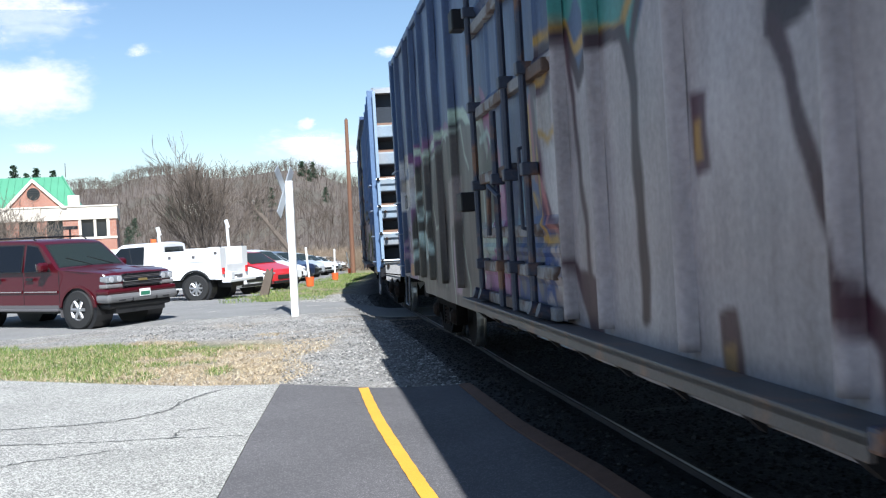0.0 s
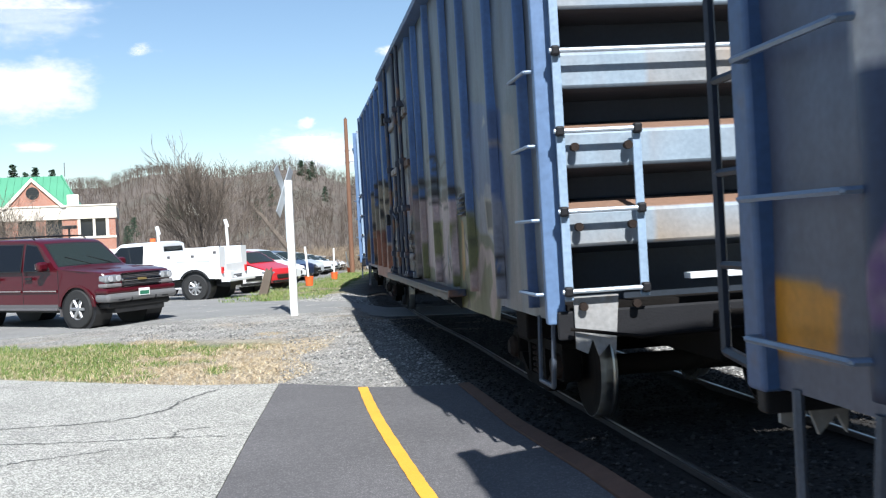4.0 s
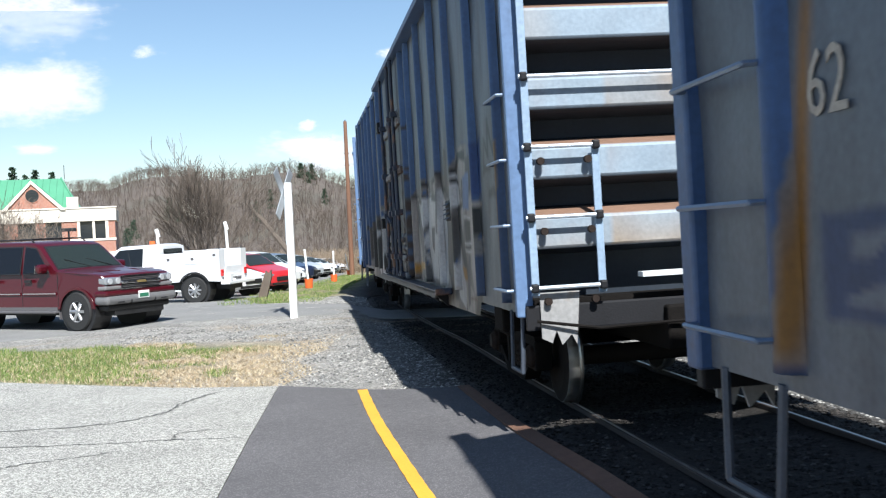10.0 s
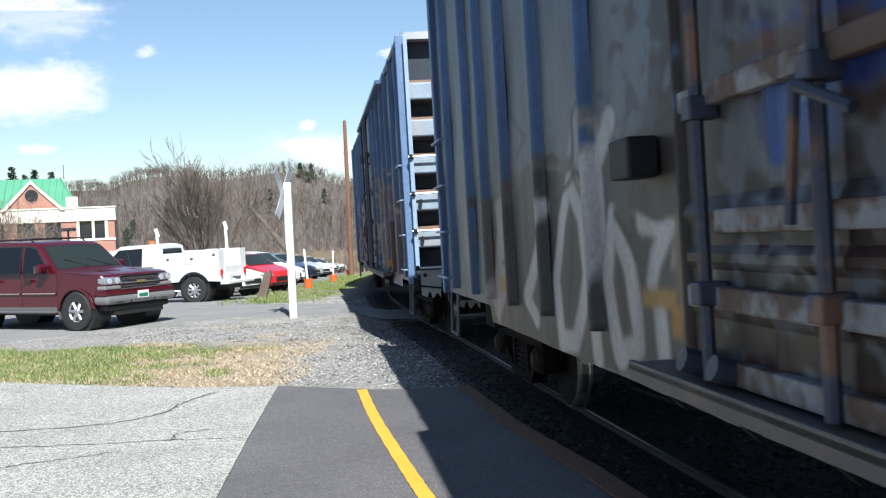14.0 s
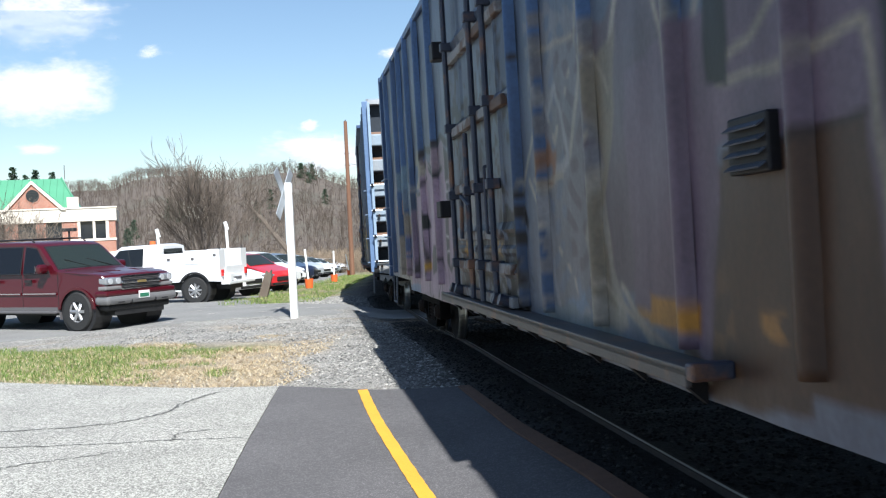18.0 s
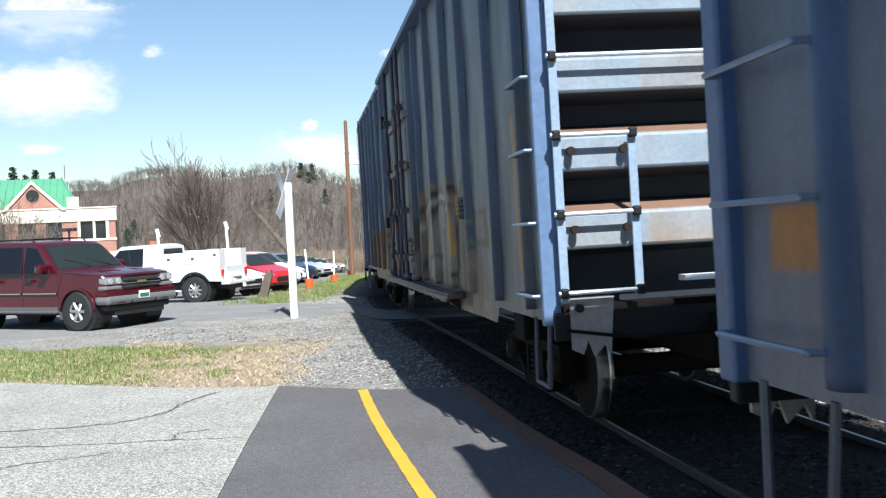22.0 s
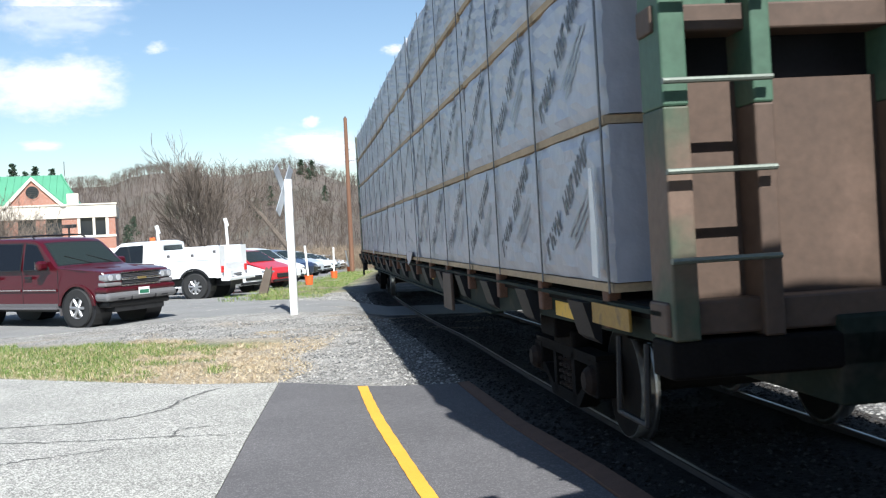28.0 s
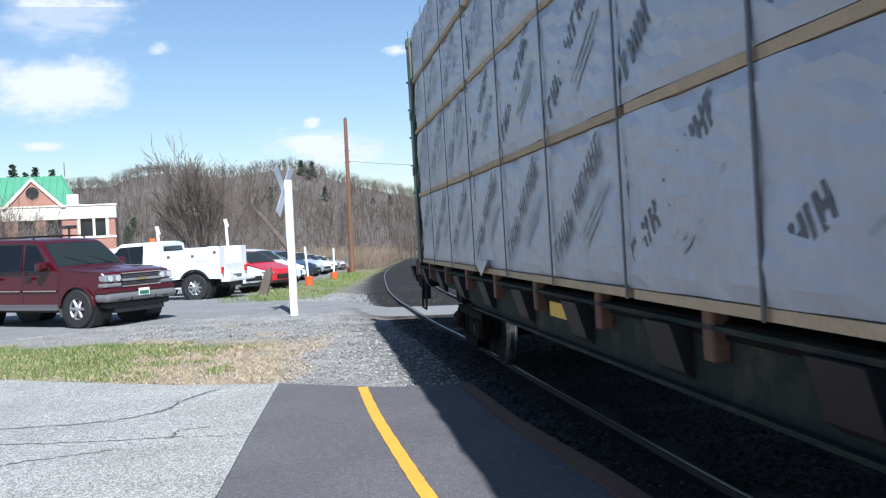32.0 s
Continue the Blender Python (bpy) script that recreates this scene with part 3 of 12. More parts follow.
def scatter_stones(shaded):
    """Loose ballast along the near shoulder, each stone a chipped lump."""
    rng = np.random.default_rng(5)
    base = []
    for k in range(6):
        bm = bmesh.new()
        ring = [bm.verts.new((math.cos(a) , math.sin(a), rng.uniform(-0.2, 0.2))) for a in (0, 1.3, 2.5, 3.9, 5.1)]
        tip, foot = bm.verts.new((rng.uniform(-0.3, 0.3), 0.1, 0.9)), bm.verts.new((0, 0, -0.8))
        for a, b in zip(ring, ring[1:] + ring[:1]):
            bm.faces.new((a, b, tip))
            bm.faces.new((b, a, foot))
        bm.verts.index_update()
        for v in bm.verts:
            v.co = Vector((v.co.x * rng.uniform(0.7, 1.2), v.co.y * rng.uniform(0.6, 1.1), v.co.z * rng.uniform(0.5, 0.8)))
        base.append((np.array([v.co[:] for v in bm.verts]), np.array([[v.index for v in f.verts] for f in bm.faces])))
        bm.free()
    spots = []
    for _ in range(78000):
        y = 2 + 30 * rng.random() ** 1.2
        d = rng.uniform(-6.6, 2.6)
        x = np.interp(y, LINE[:, 1], LINE[:, 0]) + d
        right = np.interp(y, (-14, 0.5, 7.12, 9.13, 11.75), (4.5, 2.15, 1.05, 0.65, 0.25))
        if y < 11.75 and x < right or y < 13.0 and x < -0.8 or 21.6 < y < 26.3 or abs(abs(d) - 0.76) < 0.12 or (d < -3.6 and not 17.8 < y + 0.25 * x < 20.5):
            continue
        spots.append((x, y, abs(d) < 1.45))
    V, F, n = [], [], 0
    for x, y, bed in spots:
        if bed != shaded:
            continue
        r = rng.uniform(0.010, 0.026) * (1.3 if rng.random() < 0.1 else 1)
        v, f = base[rng.integers(6)]
        a = rng.uniform(0, 6.28)
        c, s = math.cos(a), math.sin(a)
        w = v * r
        w = np.column_stack([w[:, 0] * c - w[:, 1] * s + x, w[:, 0] * s + w[:, 1] * c + y, w[:, 2] + gz(x, y) + r * 0.2])
        V.append(w), F.append(f + n)
        n += len(v)
    ob = grid_mesh("ballast", np.vstack(V).tolist(), np.vstack(F).tolist(), M["stone_shaded" if shaded else "stone_rand"])
    tagged(ob, "ballast between the rails, darkened for shade under the train" if shaded else "loose grey ballast stones along the track", "ballast", kind="stuff")


def island_mat(name, stops, rough=0.9):
    """Colour chosen piece by piece within one mesh."""
    m = bpy.data.materials.new(name)
    m.use_nodes = True
    N, L = m.node_tree.nodes, m.node_tree.links
    g = N.new("ShaderNodeNewGeometry")
    rp = N.new("ShaderNodeValToRGB")
    while len(rp.color_ramp.elements) < len(stops):
        rp.color_ramp.elements.new(0.5)
    for e, (p, c) in zip(rp.color_ramp.elements, stops):
        e.position, e.color = p, rgb(c)
    L.new(g.outputs["Random Per Island"], rp.inputs[0])
    L.new(rp.outputs[0], N["Principled BSDF"].inputs["Base Color"])
    N["Principled BSDF"].inputs["Roughness"].default_value = rough
    N["Principled BSDF"].inputs["Specular IOR Level"].default_value = 0.2
    return m


M["stone_rand"] = island_mat("chipped_stone", ((0.0, (0.10, 0.098, 0.094)), (0.5, (0.25, 0.243, 0.23)), (0.9, (0.34, 0.325, 0.30)), (1.0, (0.5, 0.48, 0.44))))
# stones under the wagons, coloured near black for the shade there
M["stone_shaded"] = island_mat("shaded_stone", ((0.0, (0.012, 0.011, 0.010)), (0.7, (0.035, 0.031, 0.028)), (1.0, (0.08, 0.072, 0.065))))
M["grass_rand"] = island_mat("grass_blade", ((0.0, (0.07, 0.12, 0.03)), (0.5, (0.14, 0.22, 0.05)), (0.8, (0.24, 0.27, 0.09)), (1.0, (0.45, 0.37, 0.2))))
M["straw_rand"] = island_mat("straw_blade", ((0.0, (0.30, 0.22, 0.13)), (0.6, (0.45, 0.36, 0.23)), (1.0, (0.6, 0.52, 0.38))))
scatter_stones(False)
scatter_stones(True)


def blades(name, count, region, height, material, label, width=0.009, lean=0.5):
    rng = np.random.default_rng(len(name) + count)
    V, F = [], []
    while len(F) < count:
        x, y, keep = region(rng)
        if not keep:
            continue
        z = gz(x, y) - 0.005
        a, h = rng.uniform(0, 6.28), height * rng.uniform(0.4, 1.2)
        c, s = math.cos(a) * width, math.sin(a) * width
        lx, ly = rng.normal(0, lean, 2) * h
        k = len(V)
        V += [(x - c, y - s, z), (x + c, y + s, z), (x + lx, y + ly, z + h)]
        F.append((k, k + 1, k + 2))
    ob = grid_mesh(name, V, F, material)
    return tagged(ob, label, "grass", kind="stuff")


def turf_spot(rng):
    x, y = rng.uniform(-12, -3.0), rng.uniform(13.4, 20.4)
    n = noise.noise(Vector((x * 0.55, y * 0.55, 3.1))) * 1.6 + noise.noise(Vector((x * 2.1, y * 2.1, 7.7))) * 0.9
    edge = 13.1 + max(0, -x - 3.3) * 0.47
    return x, y, y > edge + 0.25 and x + n < -3.9 and y < 18.6 - 0.12 * (x + 7) + n


def straw_spot(rng):
    x, y = rng.uniform(-11, -1.5), rng.uniform(13.0, 21.5)
    edge = 13.0 + max(0, -x - 3.0) * 0.47
    return x, y, y > edge + 0.1 and x + noise.noise(Vector((x * 0.55, y * 0.55, 3.1))) < -1.9 and y < 18.4 + noise.noise(Vector((x * 0.9, y * 0.9, 5.2))) * 2.2


def verge_spot(rng):
    y = rng.uniform(28.5, 80)
    x = rng.uniform(-6.6, -3.2) - 0.02 * (y - 28)
    return x, y, noise.noise(Vector((x * 0.8, y * 0.5, 1))) > -0.15 and x < -3.4 - 0.02 * (y - 28)


blades("grass", 19000, turf_spot, 0.075, M["grass_rand"], "short spring grass beside the old asphalt", width=0.007)
blades("dry_grass", 22000, straw_spot, 0.045, M["straw_rand"], "flattened dead straw and thatch", width=0.008, lean=1.3)
blades("verge_grass", 9000, verge_spot, 0.10, M["grass_rand"], "patchy grass verge by the parked cars", width=0.012)

# ---------------------------------------------------------------- the train
LEAD = {"A": -0.7, "B": 22.18, "C": 45.29, "D": 67.87, "E": 90.35, "F": 112.25}    # where each front end stands at the start


SLACK = {"E": ((0, 0.18), (22, 0.18), (25, 0.03), (27.5, -0.2), (32, -0.26))}    # couplers stretching and closing up


def rolled(t):
    """Metres the train has rolled towards the camera."""
    return 3.56 * t + 0.0089 * t * t


def in_outline(a, z, pts):
    inside = np.zeros(a.shape, bool)
    for (x0, y0), (x1, y1) in zip(pts, pts[1:] + pts[:1]):
        if y0 != y1:
            inside ^= ((y0 > z) != (y1 > z)) & (a < (x1 - x0) * (z - y0) / (y1 - y0) + x0)
    return inside


def near_line(a, z, pts):
    best = np.full(a.shape, 9.0)
    for (x0, y0), (x1, y1) in zip(pts, pts[1:]):
        dx, dy = x1 - x0, y1 - y0
        t = np.clip(((a - x0) * dx + (z - y0) * dy) / (dx * dx + dy * dy + 1e-9), 0, 1)
        best = np.minimum(best, np.hypot(a - x0 - t * dx, z - y0 - t * dy))
    return best


# letter-like stick figures in a unit square, drawn with a fat cap
STICKS = (
    (((0.05, 0), (0.2, 1), (0.5, 0.35), (0.8, 1), (0.95, 0)),),
    (((0.0, 0), (0.45, 1), (0.95, 0)), ((0.2, 0.35), (0.75, 0.35))),
    (((0.1, 0), (0.1, 1), (0.8, 0.85), (0.75, 0.5), (0.15, 0.45)), ((0.45, 0.45), (0.95, 0))),
    (((0.9, 0.9), (0.4, 1), (0.1, 0.7), (0.8, 0.35), (0.6, 0.0), (0.1, 0.1)),),
    (((0.9, 1), (0.15, 0.95), (0.1, 0.05), (0.9, 0.0)), ((0.15, 0.5), (0.75, 0.5))),
    (((0.1, 0), (0.1, 1), (0.85, 0.05), (0.9, 1)),),
    (((0.1, 0), (0.1, 1)), ((0.9, 1), (0.15, 0.5), (0.95, 0))),
    (((0.5, 1), (0.1, 0.6), (0.2, 0.1), (0.7, 0.0), (0.95, 0.5), (0.5, 1)),),
    (((0.05, 1), (0.15, 0.1), (0.6, 0.0), (0.9, 0.3), (0.95, 1)),),
    (((0.1, 0), (0.1, 1), (0.7, 0.8), (0.2, 0.55), (0.9, 0.3), (0.1, 0.0)),))


class Paint:
    """What has been painted on one side of a wagon; a runs from its front end to its rear, z is the height."""

    def __init__(self, base, seed):
        self.base, self.seed, self.coats, self.wash = base, seed, [], 0.86

    def fill(self, colour, *pts, wob=0.05, only=1.0):
        self.coats.append(("fill", colour, [tuple(p) for p in pts], wob, only))

    def block(self, colour, a0, a1, z0, z1, wob=0.04, only=1.0):
        self.fill(colour, (a0, z0), (a1, z0), (a1, z1), (a0, z1), wob=wob, only=only)

    def line(self, colour, width, *pts, wob=0.03, only=1.0):
        self.coats.append(("line", colour, [tuple(p) for p in pts], wob, only, width))

    def words(self, kinds, a0, a1, z0, z1, fill, edge, cap=0.2, rim=0.07, slant=0.0, glow=None):
        """A row of fat letter-like shapes from a0 (left as one reads it) to a1, with a rim round each."""
        n = len(kinds)
        step = (a1 - a0) / n
        for pas in (0, 1, 2):
            for i, k in enumerate(kinds):
                rng = random.Random(self.seed * 31 + i)
                dz = rng.uniform(-0.1, 0.1) * (z1 - z0)
                for stroke in STICKS[k]:
                    pts = [(a0 + (i + 0.06 + 0.9 * (x + slant * y)) * step, z0 + dz + y * (z1 - z0)) for x, y in stroke]
                    if pas == 0 and glow:
                        self.line(glow, cap + rim * 2.2, *pts)
                    if pas == 1:
                        self.line(edge, cap + rim, *pts)
                    if pas == 2:
                        self.line(fill, cap, *pts)

    def __call__(self, a, z):
        a, z = np.asarray(a, float), np.asarray(z, float)
        col = np.array(self.base(a, z), float)
        s = self.seed
        wa = np.sin(a * 7.1 + s) * np.cos(z * 5.3 + s * 2) + 0.5 * np.sin(a * 17 + z * 13 + s)
        wz = np.cos(a * 6.3 + s * 3) * np.sin(z * 8.1 + s) + 0.5 * np.cos(a * 19 - z * 11)
        wear = 0.5 + 0.25 * np.sin(a * 23.1 + 3 * np.sin(z * 9)) + 0.25 * np.sin(z * 31 + 2 * np.sin(a * 11 + s))
        for kind, colour, pts, wob, only, *more in self.coats:
            lo = min(p[0] for p in pts) - 0.6, min(p[1] for p in pts) - 0.6
            hi = max(p[0] for p in pts) + 0.6, max(p[1] for p in pts) + 0.6
            ix = np.nonzero((a > lo[0]) & (a < hi[0]) & (z > lo[1]) & (z < hi[1]))[0]
            if not len(ix):
                continue
            aa, zz = a[ix] + wa[ix] * wob, z[ix] + wz[ix] * wob
            if kind == "fill":
                rim = near_line(aa, zz, pts + pts[:1])
                w = 0.5 + np.where(in_outline(aa, zz, pts), rim, -rim) / 0.036
            else:
                w = 0.5 + (more[0] - near_line(aa, zz, pts)) / 0.036
            w = np.clip(w, 0, 1)
            if only < 1:
                w = w * np.clip(0.5 + (only - wear[ix]) / 0.16, 0, 1)
            col[ix] = col[ix] * (1 - w[:, None]) + np.array(colour) * w[:, None]
        return col * self.wash * 0.61


def weathered(top, low, rust=0.0, seed=0.0):
    """A wagon side's old enamel: faded, dustier lower down, rust running from seams."""
    top, low = np.array(top), np.array(low)

    def base(a, z):
        w = smoothstep(3.2, 1.0, z + 0.25 * np.sin(a * 2.3 + seed))[:, None]
        col = top * (1 - w) + low * w
        col = col * np.array((0.86, 1.0, 1.14))
        drip = np.clip(np.sin(a * 17 + seed) + np.sin(a * 28.7 + seed * 2) + np.sin(a * 6.3) - 1.6 + rust, 0, 1)
        streak = drip * smoothstep(1.0, 3.6, z + 0.6 * np.sin(a * 5.1 + seed)) * 0.22
        col = col * (1 - streak[:, None]) + np.array((0.16, 0.12, 0.09)) * streak[:, None]
        return col
    return base


def rub(p, a0, a1, z0, z1, n, seed, colour=(0.12, 0.065, 0.04)):
    """Patches where the enamel has gone to rust."""
    rng = random.Random(seed)
    for zb in (1.10, 1.37, 1.58, 2.66, 3.40):
        if z0 < zb < z1 and n > 60:
            p.block(colour, a0 + 0.1, a1 - 0.1, zb - 0.10, zb + 0.05, wob=0.09, only=0.55)
    for _ in range(int(n * 1.5)):
        a, z = rng.uniform(a0, a1), z0 + (z1 - z0) * rng.random() ** 1.3
        w, h = rng.uniform(0.02, 0.13), rng.uniform(0.02, 0.11) * (2.2 if rng.random() < 0.15 else 1)
        p.fill(colour, (a, z), (a + w, z + rng.uniform(-0.04, 0.04)), (a + w * rng.uniform(0.6, 1.1), z + h), (a - w * 0.1, z + h * rng.uniform(0.5, 1)), wob=0.06)


def coat_a():
    p = Paint(weathered((0.059, 0.089, 0.173), (0.127, 0.121, 0.147), rust=0.0, seed=1), 1)
    p.fill((0.055, 0.250, 0.220), (6.94, 2.83), (6.46, 3.03), (5.38, 2.93), (4.94, 2.90), (6.76, 3.29), wob=0.08)
    p.fill((0.055, 0.250, 0.220), (6.47, 2.99), (5.46, 2.91), (5.58, 2.52), (6.30, 2.58), wob=0.05)
    p.fill((0.411, 0.363, 0.368), (7.25, 2.83), (6.76, 2.82), (6.57, 2.53), (6.34, 2.70), (5.82, 2.64), (5.71, 2.46), (5.39, 2.80), (4.45, 2.80), (3.40, 2.57), (3.52, 0.65), (4.11, 0.83), (7.44, 0.81), (7.15, 1.57), wob=0.02)
    p.fill((0.242, 0.237, 0.261), (7.23, 0.96), (3.50, 0.92), (3.52, 0.65), (7.31, 0.82), wob=0.05)
    p.line((0.411, 0.229, 0.018), 0.035, (7.30, 2.91), (6.75, 2.90), (6.61, 2.70), (6.34, 2.75), (5.82, 2.66), (5.46, 2.91), (4.94, 2.90), wob=0.015)
    p.line((0.033, 0.008, 0.016), 0.05, (7.25, 2.81), (6.76, 2.84), (6.57, 2.51), (6.34, 2.70), (5.82, 2.63), (5.70, 2.36), (5.71, 1.14), wob=0.015)
    p.line((0.055, 0.015, 0.027), 0.035, (6.76, 2.80), (6.51, 1.65), (6.53, 1.01), wob=0.015)
    p.fill((0.067, 0.023, 0.036), (6.92, 1.53), (6.71, 1.36), (6.34, 1.30), (6.33, 0.95), (6.54, 0.93), wob=0.015)
    p.line((0.033, 0.008, 0.016), 0.045, (5.46, 2.88), (5.70, 2.53), (5.67, 1.15), wob=0.015)
    p.fill((0.067, 0.020, 0.036), (5.08, 2.17), (4.90, 2.18), (4.89, 1.83), (5.02, 1.82), wob=0.015)
    p.fill((0.353, 0.189, 0.044), (5.03, 2.06), (4.95, 2.06), (4.95, 1.89), (5.02, 1.89), wob=0.015)
    p.fill((0.067, 0.023, 0.032), (4.92, 1.24), (4.75, 1.27), (4.69, 0.90), (4.85, 0.84), wob=0.015)
    p.fill((0.251, 0.137, 0.044), (4.88, 1.10), (4.78, 1.11), (4.77, 0.94), (4.86, 0.91), wob=0.015)
    p.fill((0.025, 0.008, 0.014), (4.37, 2.78), (4.08, 2.72), (4.16, 2.29), (4.44, 2.27), wob=0.015)
    p.line((0.411, 0.208, 0.018), 0.03, (4.11, 2.72), (4.16, 2.65), wob=0.015)
    p.line((0.045, 0.012, 0.023), 0.05, (4.38, 2.32), (4.20, 1.85), (4.03, 1.41), (3.85, 1.21), (3.78, 0.91), wob=0.015)
    p.line((0.077, 0.015, 0.023), 0.09, (3.45, 1.87), (3.62, 1.85), (3.67, 1.75), (3.57, 1.66), (3.46, 1.65), wob=0.015)
    p.fill((0.022, 0.009, 0.018), (3.51, 2.23), (3.42, 2.22), (3.44, 1.98), (3.51, 1.99), wob=0.015)
    p.line((0.055, 0.015, 0.027), 0.05, (4.03, 1.33), (3.80, 1.25), (3.47, 1.38), wob=0.015)
    p.fill((0.251, 0.229, 0.240), (7.51, 2.68), (6.98, 2.74), (6.99, 1.74), (7.30, 1.66), (7.51, 1.85), wob=0.015)
    p.line((0.411, 0.229, 0.018), 0.03, (7.50, 2.74), (7.24, 2.58), (7.03, 2.67), wob=0.015)
    p.line((0.055, 0.018, 0.041), 0.05, (7.51, 2.65), (7.19, 2.52), (7.01, 2.61), wob=0.015)
    p.line((0.251, 0.070, 0.107), 0.06, (7.57, 2.53), (7.45, 1.94), (7.25, 1.72), (7.00, 1.67), wob=0.015)
    p.line((0.411, 0.229, 0.029), 0.025, (7.64, 2.51), (7.57, 1.85), (7.31, 1.57), (7.06, 1.55), wob=0.015)
    p.fill((0.045, 0.070, 0.166), (8.27, 2.06), (7.73, 2.05), (7.01, 1.55), (6.99, 1.07), (8.15, 0.96), wob=0.1, only=0.6)
    p.fill((0.055, 0.107, 0.220), (8.50, 1.07), (6.94, 1.07), (6.93, 0.54), (8.32, 0.59), wob=0.12, only=0.65)
    p.fill((0.150, 0.250, 0.261), (8.50, 1.14), (7.04, 1.06), (7.07, 0.55), (8.32, 0.59), wob=0.12, only=0.3)
    p.fill((0.208, 0.070, 0.201), (10.22, 1.31), (8.63, 1.39), (8.50, 1.07), (10.26, 0.95), wob=0.08, only=0.8)
    p.fill((0.082, 0.061, 0.054), (14.12, 0.80), (10.51, 0.88), (10.55, 0.55), (14.14, 0.66), wob=0.015)
    p.fill((0.055, 0.041, 0.047), (10.15, 2.90), (9.10, 2.82), (8.91, 2.03), (9.95, 1.57), wob=0.015)
    p.fill((0.251, 0.081, 0.183), (9.48, 2.92), (9.02, 2.76), (8.72, 2.24), (8.86, 1.65), (9.23, 1.50), wob=0.05)
    p.fill((0.411, 0.524, 0.422), (9.99, 2.75), (9.70, 2.85), (9.42, 2.59), (9.16, 2.28), (9.11, 1.85), (9.42, 1.57), (9.84, 1.57), (9.97, 1.96), wob=0.015)
    p.fill((0.067, 0.061, 0.061), (9.83, 2.64), (9.52, 2.56), (9.35, 2.22), (9.71, 1.74), (9.85, 1.96), wob=0.015)
    p.fill((0.077, 0.061, 0.065), (9.62, 1.64), (9.21, 1.77), (9.17, 1.65), (9.48, 1.49), wob=0.015)
    p.fill((0.411, 0.229, 0.018), (8.82, 0.67), (8.31, 0.68), (8.32, 0.58), (8.83, 0.56), wob=0.015)
    p.fill((0.168, 0.070, 0.183), (14.10, 2.87), (11.51, 2.89), (11.00, 2.86), (11.04, 1.57), (11.47, 0.77), (12.32, 0.84), (14.52, 0.85), wob=0.05)
    p.fill((0.067, 0.057, 0.047), (14.00, 0.88), (9.98, 1.05), (9.92, 0.60), (13.95, 0.69), wob=0.02)
    p.fill((0.059, 0.050, 0.044), (11.60, 1.91), (9.98, 1.83), (10.00, 0.76), (11.62, 0.83), wob=0.02)
    p.fill((0.009, 0.009, 0.011), (9.89, 2.59), (9.30, 2.53), (9.32, 0.73), (9.89, 1.00), wob=0.03)
    p.line((0.411, 0.505, 0.411), 0.045, (14.11, 1.68), (13.78, 1.48), (14.10, 1.18), (14.29, 0.86), (13.77, 2.68), (13.36, 2.82), (12.76, 2.43), wob=0.015)
    p.line((0.411, 0.505, 0.411), 0.05, (12.92, 2.54), (12.57, 2.75), (11.68, 2.83), (11.37, 2.72), (11.31, 2.14), (11.43, 1.21), (11.32, 0.75), wob=0.015)
    p.fill((0.008, 0.008, 0.008), (13.78, 2.63), (13.20, 2.64), (13.35, 1.11), (13.77, 1.07), wob=0.015)
    p.fill((0.008, 0.008, 0.008), (13.19, 2.70), (12.86, 2.57), (12.91, 1.05), (13.21, 1.01), wob=0.015)
    p.fill((0.008, 0.008, 0.008), (12.57, 2.71), (12.09, 2.66), (12.16, 1.01), (12.45, 0.99), wob=0.015)
    p.fill((0.008, 0.008, 0.008), (11.81, 2.75), (11.49, 2.74), (11.41, 1.01), (11.72, 0.99), wob=0.015)
    p.fill((0.411, 0.505, 0.411), (12.32, 2.27), (11.90, 2.27), (12.22, 1.82), wob=0.015)
    p.fill((0.353, 0.461, 0.405), (11.94, 1.92), (11.44, 1.94), (11.46, 1.68), (11.91, 1.69), wob=0.015)
    p.fill((0.411, 0.505, 0.411), (12.25, 1.53), (11.93, 1.55), (11.82, 1.27), (12.07, 1.42), (12.19, 1.17), wob=0.015)
    p.fill((0.300, 0.373, 0.329), (13.26, 1.62), (12.97, 1.53), (12.95, 1.24), (13.30, 1.23), wob=0.015)
    p.fill((0.020, 0.023, 0.027), (10.99, 2.93), (10.38, 2.86), (10.40, 1.85), (10.98, 1.81), wob=0.015)
    p.line((0.353, 0.461, 0.379), 0.06, (10.99, 2.93), (10.55, 2.87), (10.29, 2.66), (10.25, 2.42), (9.98, 2.61), (9.97, 2.78), wob=0.015)
    p.line((0.353, 0.461, 0.379), 0.035, (10.25, 2.45), (10.45, 2.66), (10.39, 2.77), wob=0.015)
    p.fill((0.127, 0.094, 0.123), (10.66, 2.28), (10.05, 2.36), (10.08, 1.78), (10.35, 1.77), wob=0.015)
    p.fill((0.016, 0.012, 0.018), (10.45, 2.29), (10.26, 2.30), (10.33, 2.09), (10.49, 2.14), wob=0.015)
    p.fill((0.411, 0.430, 0.405), (11.10, 1.64), (10.77, 1.64), (10.75, 1.47), (10.95, 0.96), (11.08, 1.09), wob=0.015)
    p.fill((0.353, 0.094, 0.220), (10.91, 1.44), (10.60, 1.41), (10.52, 1.00), (10.43, 0.64), (10.72, 0.69), wob=0.04)
    p.fill((0.411, 0.430, 0.405), (10.70, 0.92), (10.52, 0.88), (10.40, 0.62), (10.78, 0.61), wob=0.015)
    p.line((0.411, 0.505, 0.411), 0.05, (10.19, 1.75), (10.11, 1.40), (10.01, 1.05), (10.15, 0.74), wob=0.015)
